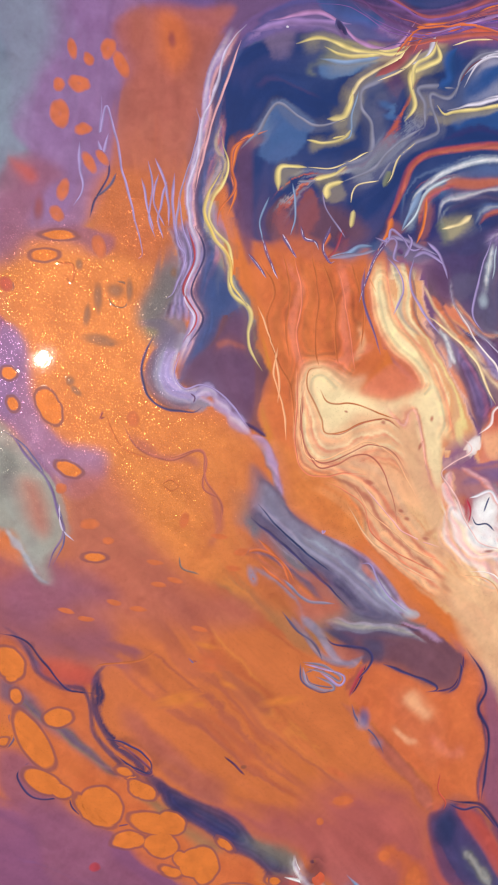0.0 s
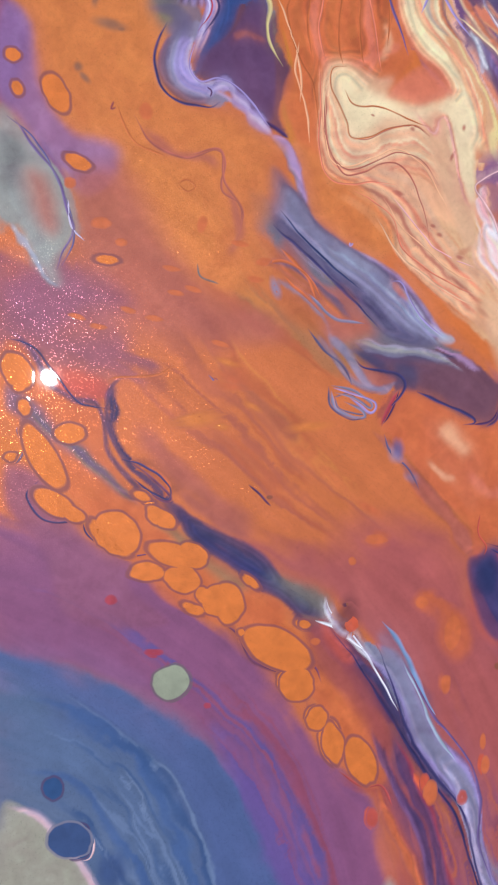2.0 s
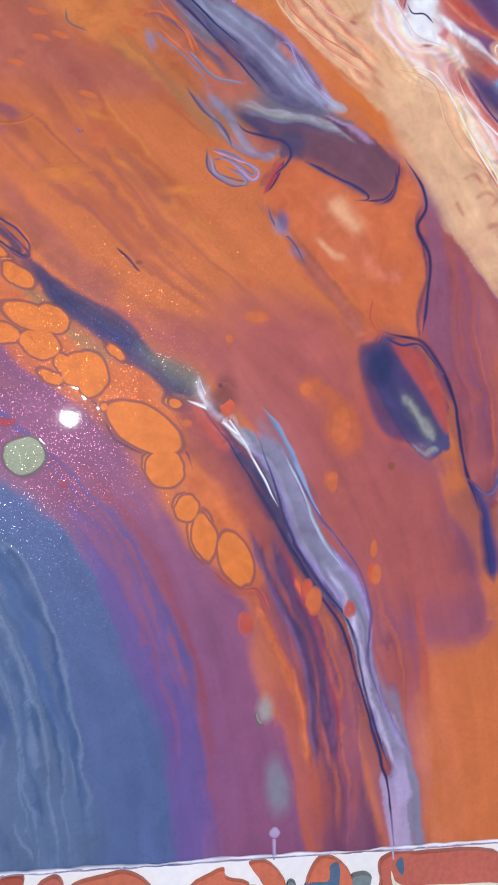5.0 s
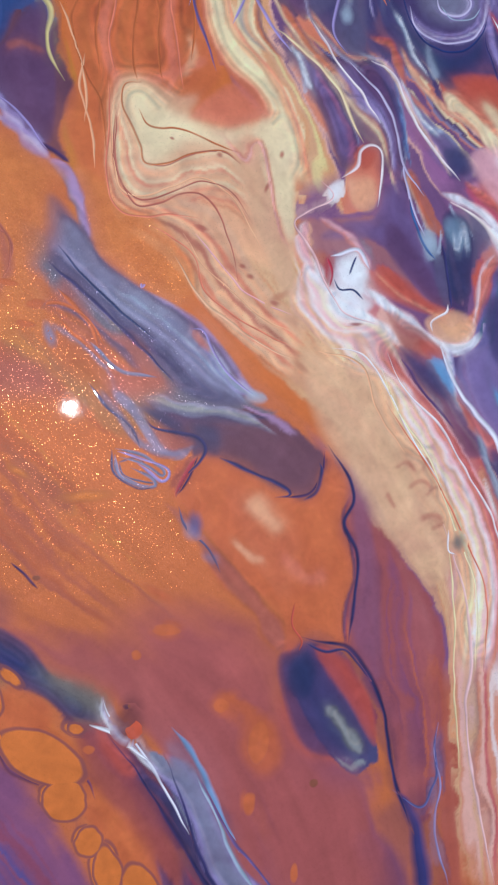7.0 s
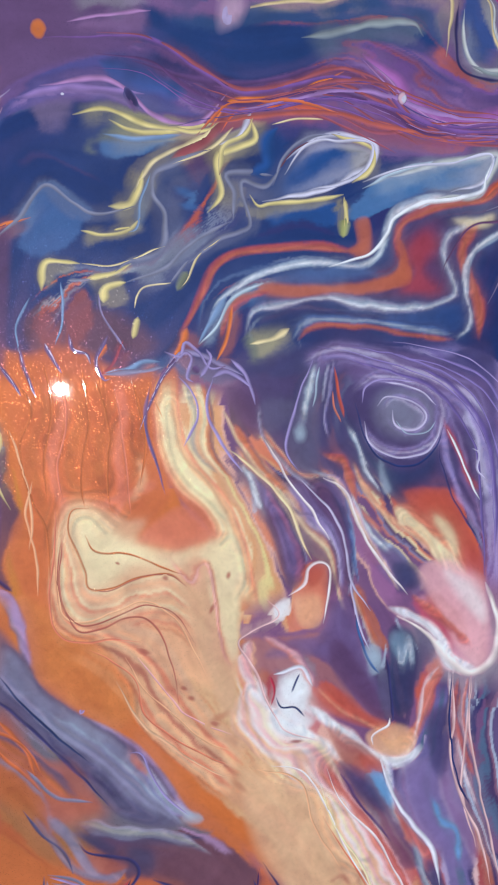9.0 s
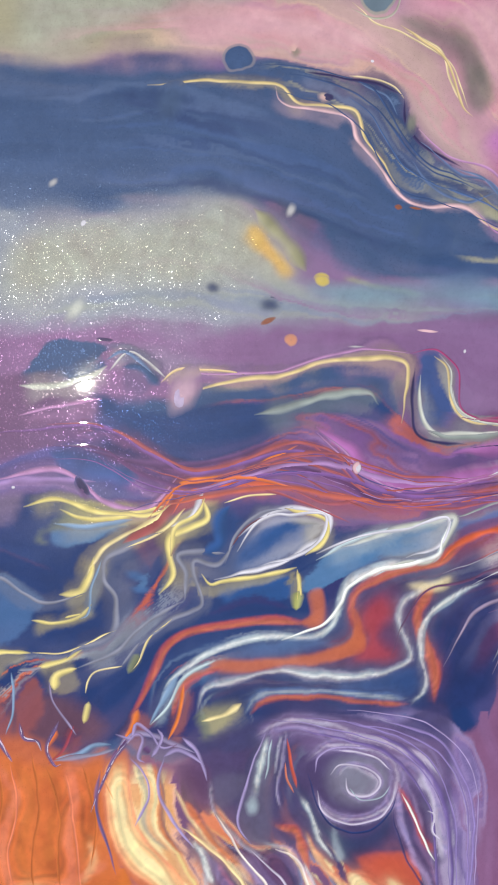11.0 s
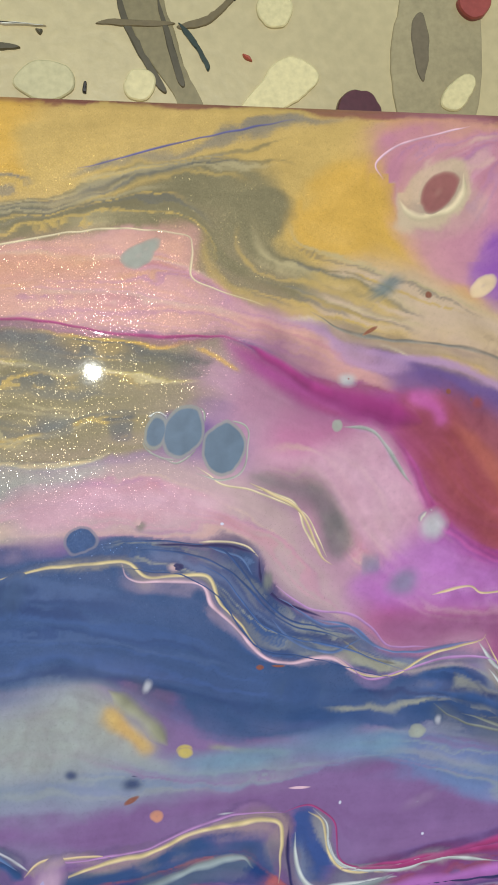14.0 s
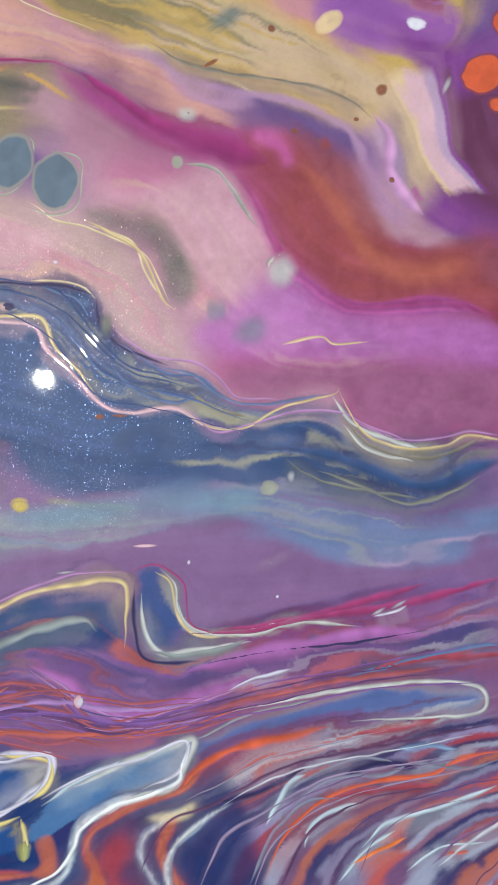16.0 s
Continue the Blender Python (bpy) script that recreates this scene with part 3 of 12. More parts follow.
def settle():
    """The last layers relax: their borders waver, run together along the flow, bleed, and draw thin parallel lines beside every fold."""
    global FIELD
    f = blur(FLOW, 2) * 6 + blur(FLOW, 12) * 1.5 + blur(FLOW, 90) + 1e-6
    turn = 0.5 * np.arctan2(f[..., 1], f[..., 0])
    ux, uy = np.cos(turn), np.sin(turn)

    def spot(x, y):
        return np.clip(np.round((y + 250) / STEP).astype(int), 0, NY - 1), np.clip(np.round((x + 130) / STEP).astype(int) + 14, 0, NX - 1)

    keep = FRESH[..., None]
    sway = 1.5 * FRESH
    moved = FIELD[spot(GX + sway * (fbm(GX / 3.4, GY / 3.4, 171) - 0.5), GY + sway * (fbm(GX / 3.4, GY / 3.4, 181) - 0.5))]
    total, weight = moved.copy(), 1.0
    for way in (1, -1):
        x, y, px, py = GX, GY, None, None
        for k in range(5):
            i, j = np.clip(((x + 200) / 2).round().astype(int), 0, 200), np.clip(((y + 250) / 2).round().astype(int), 0, 250)
            dx, dy = ux[j, i], uy[j, i]
            s = way if px is None else np.where(dx * px + dy * py < 0, -1.0, 1.0)
            px, py = dx * s, dy * s
            x, y = x + px * 0.45, y + py * 0.45
            total += moved[spot(x, y)] * (1 - k / 6)
            weight += 1 - k / 6
    drawn = moved * 0.45 + total / weight * 0.55
    half = blur(drawn[::3, ::3], 5)
    rows, cols = np.minimum(np.arange(NY) // 3, half.shape[0] - 1), np.minimum(np.arange(NX) // 3, half.shape[1] - 1)
    haze = blur(half[rows][:, cols], 3)
    drawn = drawn * 0.74 + haze * 0.26
    FIELD = FIELD * (1 - keep) + drawn * keep
    # cloudy mottling where pigments settled unevenly
    lean = 3 * fbm(GX / 6, GY / 6, 201)
    cloud = fbm(GX / 2.6 + lean, GY / 2.6 - lean, 211, 4) - 0.5
    stain = fbm(GX / 9 - lean, GY / 9 + lean, 221, 3) - 0.5
    FIELD *= 1 + FRESH[..., None] * (0.34 * cloud[..., None] * np.array((0.8, 1.0, 1.0)) + 0.42 * stain[..., None] * np.array((0.6, 1.0, 0.7)))
    # thin lines follow the borders at even steps of tone
    tone = (haze * np.array((0.5, 0.35, 0.15))).sum(-1) ** 0.5
    wave = 15 * tone + 0.9 * fbm(GX / 9, GY / 9, 191)
    gy, gx = np.gradient(wave)
    steep = np.hypot(gx, gy)
    size = np.clip(steep / 0.09, 0.12, 1) * np.clip((0.42 - steep) / 0.15, 0, 1) * MARBLED
    ridge = np.sin(2 * np.pi * wave)
    fine = np.sin(2 * np.pi * (2.3 * wave + 0.3)) * np.clip((0.18 - steep) / 0.06, 0, 1)
    FIELD *= np.exp(size * (0.13 * ridge + 0.10 * fine))[..., None] * (1 + 0.05 * (size * fine)[..., None] * np.array((1, 0, -1)))


# ---- poured paint: veins and cells, raised films of their own ----
VEINS, CELLS = [], []


def vein(paint, w0, w1, pts):
    """A vein: its own film, and the fold look beside it: its tone fades out on one side, fold shade is painted into the
    colour on the other.
    """
    VEINS.append((paint, w0, w1, pts))
    w = 0.5 * (w0 + w1)
    c = np.asarray(pts, float)
    flow_along(spline(c), 1.5)
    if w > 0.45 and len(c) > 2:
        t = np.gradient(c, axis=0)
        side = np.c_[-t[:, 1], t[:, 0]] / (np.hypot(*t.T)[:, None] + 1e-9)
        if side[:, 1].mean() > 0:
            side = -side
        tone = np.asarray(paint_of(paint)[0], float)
        # fold shading put into the colour field: glow side, then dark side
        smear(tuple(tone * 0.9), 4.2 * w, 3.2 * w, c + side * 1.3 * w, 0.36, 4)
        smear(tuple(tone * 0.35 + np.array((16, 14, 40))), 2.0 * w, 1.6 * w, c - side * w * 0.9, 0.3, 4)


def line(paint, w0, w1, pts):
    """A thin vein with no fold beside it."""
    VEINS.append((paint, w0, w1, pts))


def threads(stream, n, width, seed, left, right):
    """Crisp thin veins that run side by side between two banks."""
    rnd = np.random.RandomState(900 + seed)
    a, b = evenly(left, 12), evenly(right, 12)
    tones = list(STREAMS[stream].values())
    for k in range(n):
        drift = (k + 0.15 + 0.7 * rnd.rand()) / n + 0.12 * np.cumsum(rnd.randn(12)) / 4
        c = (a * (1 - drift[:, None]) + b * drift[:, None])[rnd.randint(0, 4):12 - rnd.randint(0, 4)]
        w = width * rnd.choice([0.7, 1.0, 1.5, 2.2])
        vein(tones[rnd.randint(len(tones))], w, w * (0.5 + rnd.rand()), c)


def cell(paint, x, y, rx, ry, turn):
    CELLS.append((paint, x, y, rx, ry, turn))


def under(p):
    """The colour and the height of the field below points of the canvas."""
    ix = np.clip(np.searchsorted(XS, p[:, 0]), 0, NX - 1)
    iy = np.clip(np.searchsorted(YS, p[:, 1]), 0, NY - 1)
    return FIELD[iy, ix], HEIGHT[iy, ix], FLAKE[iy, ix]


def film(name, verts, faces, colours, flakes, parent, label=""):
    """One paint film as a mesh under the painting. verts in millimetres on the canvas, z above its face."""
    me = bpy.data.meshes.new(name)
    v = np.asarray(verts, float) / 1000
    v[:, 2] += TOP
    me.from_pydata(v.tolist(), [], faces)
    put_paint(me, colours, flakes)
    me.materials.append(PAINT)
    me.polygons.foreach_set("use_smooth", np.ones(len(me.polygons), bool))
    ob = new(name, me)
    ob.parent = parent
    return tagged(ob, label)


def put_paint(me, colours, flakes):
    layer = me.attributes.new("Pigment", "FLOAT_COLOR", "POINT")
    layer.data.foreach_set("color", np.c_[colours, np.ones(len(colours))].astype(np.float32).ravel())
    mica = me.attributes.new("Mica", "FLOAT", "POINT")
    mica.data.foreach_set("value", np.asarray(flakes, np.float32).ravel())


def vein_mesh(k, paint, w0, w1, pts):
    colour, flake = paint_of(paint)
    rnd = np.random.RandomState(k)
    c = spline(pts, n=10)
    s = np.r_[0, np.cumsum(np.hypot(*np.diff(c, axis=0).T))]
    m = int(max(8, s[-1] / 0.55))
    q = np.linspace(0, s[-1], m)
    c = np.c_[np.interp(q, s, c[:, 0]), np.interp(q, s, c[:, 1])]
    c += 0.35 * np.c_[vnoise(q / 3.1, q * 0 + k, 91) - 0.5, vnoise(q / 3.1, q * 0 + k, 92) - 0.5]
    t = np.gradient(c, axis=0)
    t /= np.hypot(*t.T)[:, None] + 1e-9
    side = np.c_[-t[:, 1], t[:, 0]]
    f = q / s[-1]
    half = 0.5 * (w0 + (w1 - w0) * f) * (0.62 + 0.76 * vnoise(q / 4.5, q * 0 + k * 1.7, 93))
    half *= np.clip(np.minimum(f, 1 - f) * 5 + 0.06, 0, 1) ** 0.8
    half = np.maximum(half, 0.05)
    soft = np.clip(half * 0.55, 0.14, 0.7)
    offs = [-1, -0.72, -0.35, 0, 0.35, 0.72, 1]
    base = lin(colour)
    tone = 0.84 + 0.32 * vnoise(q / 2.3, q * 0 + k, 94)
    body = np.clip(0.7 + 0.6 * vnoise(q / 5.0, q * 0 + k * 2.3, 98), 0, 1) * np.clip(np.minimum(f, 1 - f) * 7 + 0.25, 0, 1)
    lean = 1.6 * rnd.choice([-1, 1])
    P, C, F = [], [], []
    for i, o in enumerate(offs):
        reach = half * abs(o) + (soft if i in (0, 6) else 0)
        p = c + side * (np.sign(o) * reach)[:, None]
        below, h, fl = under(p)
        own = base * (tone * (1 + 0.2 * o * lean))[:, None]
        share = body * (0.0 if i in (0, 6) else 0.72 if i in (1, 5) else 1.0)
        col = own * share[:, None] + below * (1 - share[:, None])
        z = h + (0.003 if i in (0, 6) else 0.007 + 0.001 * (1 - o * o) + 0.00002 * k)
        P.append(np.c_[p, z]), C.append(col), F.append(fl * (1 - share) + flake * share)
    verts = np.stack(P, 1).reshape(-1, 3)
    n = len(offs)
    faces = [(a * n + b, a * n + b + 1, (a + 1) * n + b + 1, (a + 1) * n + b) for a in range(m - 1) for b in range(n - 1)]
    return verts, [q[::-1] for q in faces], np.clip(np.stack(C, 1).reshape(-1, 3), 0.002, 0.95), np.stack(F, 1).ravel()


RIMMED = {"orange5", "slateg", "yelsage", "dblue2", "redorange", "bonee", "navyb"}
CRISP = {"clear_orange", "vermilion", "deep_red", "white", "whitev", "brownd", "sandl", "indigo", "goldy2", "lav", "pinkw2", "red2", "redm", "redo", "magd", "orange3", "brown", "sagep"}
RIM_TONES = dict(slateg=(168, 165, 150), bonee=(150, 120, 150), navyb=(150, 140, 150))


def cell_mesh(k, paint, x, y, rx, ry, turn):
    colour, flake = PAINTS[paint]
    n = 40
    a = np.linspace(0, 2 * np.pi, n, endpoint=False)
    wob = 1 + 0.26 * (vnoise(np.cos(a) * 1.1 + 9 + k, np.sin(a) * 1.1 + 5 + k * 0.7, 95) - 0.5) + 0.10 * (vnoise(np.cos(a) * 3 + k, np.sin(a) * 3 + 5, 96) - 0.5)
    ct, st = np.cos(radians(turn)), np.sin(radians(turn))
    base = lin(colour)
    size = min(rx, ry)
    rim = min(0.26, 0.22 * size) if paint in RIMMED or paint in CRISP else min(0.9, 0.45 * size)
    rings = [(1 + rim / size * 1.5, 0.003, None), (1 + rim / size * 0.4, 0.009, 0.42), (1 - rim / size * 0.5, 0.0105, 0.62), (max(0.35, 1 - rim / size * 1.6), 0.012, 1.0), (0.3, 0.0135, 1.04)]
    P, C, F = [], [], []
    for r, z, shade in rings:
        ex, ey = np.cos(a) * rx * r * wob, np.sin(a) * ry * r * wob
        p = np.c_[x + ex * ct - ey * st, y + ex * st + ey * ct]
        below, h, fl = under(p)
        if shade is None:
            col, g = below, fl
        else:
            own = base * (0.88 + 0.24 * vnoise(p[:, 0] / 1.5, p[:, 1] / 1.5, 97))[:, None]
            if paint in RIMMED:
                mixed = own if shade >= 1 else lin(RIM_TONES.get(paint, (92, 58, 88))) * 0.5 + below * 0.25 + own * 0.2
            else:
                fade = 0.25 if shade < 0.5 else 0.6 if shade < 1 else 0.8
                fade = fade ** 0.35 if paint in CRISP else fade
                mixed = own * fade + below * (1 - fade)
            col, g = mixed, np.full(n, flake * (shade >= 1))
        P.append(np.c_[p, h + z + 0.00002 * k + 0.012]), C.append(col), F.append(g)
    below, h, fl = under(np.array([[x, y]]))
    verts = np.vstack(P + [np.array([[x, y, h[0] + 0.026 + 0.00002 * k]])])
    col = np.vstack(C + [base[None] * 0.8 + below * 0.2 if paint not in RIMMED else base[None]])
    fla = np.r_[np.concatenate(F), flake]
    faces = [(r * n + i, r * n + (i + 1) % n, (r + 1) * n + (i + 1) % n, (r + 1) * n + i) for r in range(4) for i in range(n)]
    faces += [(4 * n + i, 4 * n + (i + 1) % n, 5 * n) for i in range(n)]
    return verts, faces, np.clip(col, 0.002, 0.95), fla


# ---- the pour, pool by pool ----
pool("violetb", 4.20, [(-140.1, 255.5), (194.8, 288), (207.2, 53.5), (-143.6, 74.3)])
pool("mauvep2", 4.28, [(-142.4, 136.6), (202.9, 134.7), (205.9, 79), (-143.2, 93.8)])
pool("violetr", 5.38, [(-16.1, 22.8), (198.1, 80.8), (217.1, -149.8), (20.2, -135.7), (0.1, -48.6)])
pool("purp", 2.80, [(-129.2, 81), (-74.6, 86.1), (-85.5, 65.4), (-88.3, 53.4), (-92.4, 46.5), (-93.8, 33.1), (-99.2, 24.9), (-111.1, 16.5), (-119, 9.6), (-130.5, 6.7)])
pool("brown", 3.01, [(-88.1, 84.9), (-60.8, 87.4), (-65, 61.6), (-70.6, 47.8), (-74.8, 31.3), (-85.7, 29.5), (-92.4, 38.5), (-90.3, 53.2)])
pool("teal", 3.67, [(-136.4, 87.8), (-103.8, 91.1), (-106, 66.5), (-110.8, 45.4), (-113.5, 32.2), (-118.7, 28), (-137.6, 25.9)])
pool("dblue", 2.76, [(-136.4, 87.8), (-110.2, 90.4), (-113, 68.5), (-118.3, 56.5), (-137.1, 51.4)])
pool("orange2", 4.02, [(-92.4, 42.5), (-76.1, 34), (-74.8, 17.7), (-85.9, -1.7), (-105.9, 11.3), (-99.2, 24.9)])
pool("golden", 5.82, [(-116.3, 13.7), (-85.8, 13.3), (-87.4, -23.7), (-73.5, -43.4), (-75, -63.3), (-104, -52.5), (-111.7, -34.5), (-116.8, -18.3)])
pool("mauve", 2.39, [(-126.8, -2.4), (-116.6, -4.9), (-113.5, -18.3), (-111.7, -31.8), (-106.5, -42.8), (-111.8, -41.4), (-119.5, -29.1), (-127.1, -21)])
pool("mauvered", 3.88, [(-127.8, -58.7), (-112.1, -64.7), (-100.1, -70.8), (-96.1, -83.7), (-104.3, -88.9), (-128.1, -76.4)])
pool("sage", 1.35, [(-127.3, -27.7), (-117, -33.1), (-107.9, -45.6), (-104.4, -56), (-108.7, -62.1), (-110.8, -66.2), (-114.7, -59.1), (-119.9, -52.1), (-127.6, -47.8)])
pool("greyv", 1.04, [(-79, 16.2), (-74.8, 10.9), (-79, 1.2), (-74.9, -5.7), (-84.6, -7.2), (-87.3, 1), (-83.1, 9.3)])
pool("navy", 0.63, [(-69.2, 42.5), (-66.1, 35.8), (-69.9, 26.1), (-66.4, 16.6), (-63.6, 7), (-59.3, 0.9), (-60, -6.8), (-65, -5.5), (-70.7, -12.6), (-77.7, -18.9), (-76, -12.6), (-72.8, -4.2), (-75.5, 1.2), (-71.3, 11), (-73.4, 20.5), (-72, 31.5)])
pool("plum", 0.85, [(-66.4, -1.4), (-59.3, -2.6), (-59.3, -9.6), (-54.9, -16.7), (-56.3, -26.6), (-54.1, -31.2), (-60.7, -27.3), (-67.8, -19.5), (-76.3, -18.2), (-72.1, -12.6)])
pool("lake", 0.74, [(-67.1, 24.9), (-62.2, 16.8), (-53.6, 15.7), (-41.9, 17.5), (-30, 14.3), (-26.9, -0.6), (-22.2, -12.1), (-11.2, -23.8), (-4.5, -50.7), (8.9, -73.9), (9.6, -94.1), (-10.4, -79.2), (-29.3, -62.7), (-41.5, -56.4), (-50.4, -49.6), (-54.6, -35.2), (-53.5, -18.1), (-57.8, -6.8), (-58.6, 1.6), (-63.6, 8.4), (-65, 16.7)])
pool("gold2", 2.16, [(-57.1, -6.8), (-53.5, -15.2), (-53.7, -26.6), (-51.9, -41), (-54.9, -33.7), (-54.9, -20.9)])
pool("blueA", 1.06, [(-60.8, 63.3), (-53.8, 67.9), (-37.9, 69.8), (-21.6, 66.2), (-12.6, 69.6), (9.2, 68.4), (10.3, 17.7), (-21, 15.3), (-36, 13.4), (-41.9, 17.5), (-56.5, 18.4), (-60.8, 27.9), (-65, 34.5), (-64.3, 42.7), (-60.8, 52.5)])
pool("plumA", 1.48, [(-65, 41.3), (-59.4, 44.4), (-55.1, 35), (-53.6, 24), (-57.9, 18.3), (-62.2, 20.9), (-64.3, 29.1)])
pool("topv", 2.14, [(-51, 84.3), (8.8, 89.7), (9.1, 74.1), (-12.6, 72.4), (-23.1, 68.1), (-35, 70), (-42.3, 72.9), (-53.8, 70.6), (-59.4, 71.5)])
smear("lil", 3.71, 1.71, [(-51, 78.9), (-33.6, 74.9), (-24.6, 70.1), (-12.7, 76.6), (2.6, 82.1)])
smear("slate", 4.93, 2.03, [(-59.9, -42.3), (-57.7, -52.3), (-50.4, -59.8), (-39.9, -69), (-29.1, -76.8), (-19.8, -81.8)])
smear("lilg", 3.82, 1.76, [(-53.4, -49.6), (-45.9, -57), (-35.4, -62.5), (-29.3, -64.9), (-21.4, -75.7), (-15.1, -80.5)])
smear("greyv", 2.48, 1.93, [(-83.2, -7.2), (-79, -1.6), (-77.6, 6.7), (-79.7, 13.5)])
smear("peach2", 0.85, 0.71, [(-71.4, -33.6), (-67.8, -40.7), (-66.4, -47.8)])
smear("peach2", 0.72, 0.58, [(-65, -63.6), (-57.7, -63.9), (-51.8, -68.5), (-48.8, -74.5)])
smear("rust", 1.11, 1.38, [(-84.7, -26.5), (-76.3, -30.7), (-70.7, -35)])
smear("golden", 1.69, 1.97, [(-74.9, -29.3), (-66.4, -35), (-63.5, -46.5)])
pool("oliveg", 1.64, [(-88.6, -1.8), (-80.4, -3), (-83.2, -7.2), (-87.3, -7.2)])
pool("bluebase", 4.41, [(-127.8, -145.8), (-108.7, -152), (-91.3, -159.8), (-74.7, -172.9), (-61.6, -191.6), (-52.2, -215.8), (-46.8, -236.1), (-45.5, -269.5), (-128.1, -260.6)])
pool("mauve", 2.29, [(-127.8, -119.9), (-106.2, -124.4), (-93.8, -131.8), (-78.6, -144.5), (-65.5, -154.9), (-57.6, -166.8), (-46.8, -181.6), (-37.1, -191.3), (-31.6, -207.7), (-25.9, -221.5), (-21.7, -239.5), (-18.8, -272.4), (-39.9, -270.1), (-44.1, -243), (-52.2, -219.8), (-62.9, -194.2), (-74.7, -176.8), (-85, -165), (-101.3, -155.9), (-127.8, -144.5)])
pool("purpm", 2.34, [(-74.7, -170.4), (-61.6, -186.4), (-52.2, -206.5), (-44.1, -229.7), (-41.3, -270), (-49.6, -269.1), (-52.2, -235.7), (-60.3, -208.7), (-69.5, -186.1)])
pool("steelA", 5.30, [(-127.9, -161.8), (-108.7, -165.8), (-93.9, -175), (-83.8, -188.1), (-76.1, -214.3), (-70.9, -253.7), (-128.1, -260.6)])
pool("mauve3", 2.68, [(-122.9, -60.6), (-108.5, -64.4), (-97.5, -69.9), (-93.7, -81), (-101.2, -86.5), (-115.8, -79.9), (-123, -77.8)])
pool("sage", 1.07, [(-122.9, -35.9), (-108.5, -41.9), (-104.6, -54.1), (-108.3, -62.5), (-107.1, -66.8), (-110.9, -62.7), (-115.8, -55), (-122.9, -53.2)])
pool("red", 1.33, [(1.6, -127.8), (4.6, -275), (-1.3, -274.3), (-5.8, -204.9), (-15.9, -181.2), (-33, -149.8), (-38.5, -136.4), (-24.5, -128.2), (-10.2, -128)])
pool("rustm", 4.11, [(-44, -125.8), (-24.5, -136.3), (-10.2, -156.7), (4.6, -191.5), (4.6, -275), (-2.8, -239.6), (-10.1, -197.8), (-25.9, -160.6), (-38.5, -147.1)])
pool("orange4", 0.74, [(-103.7, -116.8), (-96.3, -116.6), (-83.7, -124), (-74.7, -129), (-65.5, -139.2), (-52.2, -149.7), (-45.4, -160.4), (-33, -171.3), (-30.2, -184.8), (-34.4, -188.7), (-41.3, -185.8), (-44, -176.4), (-49.5, -163), (-60.2, -157.6), (-66.9, -148.4), (-74.7, -141.9), (-85, -135.5), (-91.3, -131.8), (-100, -125.6)])
pool("orange4", 0.89, [(-123, -100), (-115.9, -102.2), (-108.6, -108.2), (-102.5, -113), (-103.7, -121.9), (-108.6, -115.7), (-115.9, -108.4), (-123, -105)])
pool("rustb", 1.46, [(-37.1, -188.6), (-31.6, -187.5), (-25.9, -198.5), (-21.7, -217.7), (-15.9, -238.6), (-14.5, -253.7), (-21.7, -253.1), (-24.5, -228.4), (-28.8, -207.8), (-33, -198.2)])
pool("plumr", 2.10, [(-33, -171.3), (-24.5, -185), (-15.9, -204.4), (-10.1, -225.3), (-4.3, -250.5), (-15.9, -253.6), (-18.8, -228.8), (-25.9, -203.9), (-31.6, -187.5)])
smear("oliveg", 1.86, 2.13, [(-61.6, -134), (-54.9, -136.6), (-49.5, -140.5), (-46.8, -143.1)])
smear("navy", 1.20, 2.40, [(-118.2, -78.8), (-113.4, -83.4), (-111, -88.3), (-104.9, -92.4), (-98.7, -92.7)])
pool("bone", 0.71, [(-125.6, -190.2), (-116, -189.2), (-113, -193.3), (-108.8, -198.5), (-105.1, -205), (-102, -215.3), (-99.6, -231.9), (-97.8, -263.9), (-125.7, -260.8)])
smear("steell", 0.60, 0.73, [(-113.5, -157), (-103.8, -165.9), (-93.9, -175), (-83.8, -185.6), (-78.6, -198.7), (-74.8, -213.1), (-70.9, -227.7), (-69.6, -243.4)])
smear("steell", 0.50, 0.37, [(-97.6, -181.3), (-91.4, -198.1), (-86.4, -216.3), (-83.8, -230.6), (-81.9, -246.2)])
smear("steell", 0.36, 0.36, [(-116, -167), (-103.8, -172.2), (-93.9, -183.9), (-86.3, -200.9), (-80, -218)])
smear("steell", 0.64, 0.64, [(-85.1, -236.9), (-83.2, -247.4)])
pool("rose2", 0.73, [(-111, -88.3), (-102.4, -87.8), (-98.1, -88.9), (-97.5, -93.3), (-103.7, -92.9), (-108.6, -91.3)])
pool("oranged", 2.49, [(-68, -62.9), (-56.7, -67.1), (-45.1, -87.8), (-33.2, -99.4), (-18.7, -116.1), (-8.8, -129.5), (-13.4, -149.8), (-32.7, -139.5), (-50.4, -122.7), (-67.3, -119)])
pool("rustm", 3.29, [(-73.8, -124.6), (-56, -128.4), (-32.8, -134.8), (-17.1, -144.8), (-8.4, -159.6), (-0.7, -182.8), (-5.4, -198.5), (-20.2, -185.3), (-28.9, -161), (-42, -143.9), (-60.4, -130.6)])
pool("oliveo", 2.50, [(-65.8, -55.9), (-54.5, -62.4), (-33.5, -75.8), (-33.5, -82.9), (-45.1, -86.6), (-56.6, -78.7), (-67.9, -69.8)])
pool("slate2", 1.17, [(-63.8, -44.4), (-58.1, -46.4), (-51.2, -54.2), (-39.6, -61.9), (-28.9, -68.6), (-18, -77.8), (-11.9, -82.5), (-21.6, -83.3), (-31.1, -80.5), (-38.2, -77.1), (-45.3, -69.1), (-54.5, -61.3), (-61.4, -52.3)])
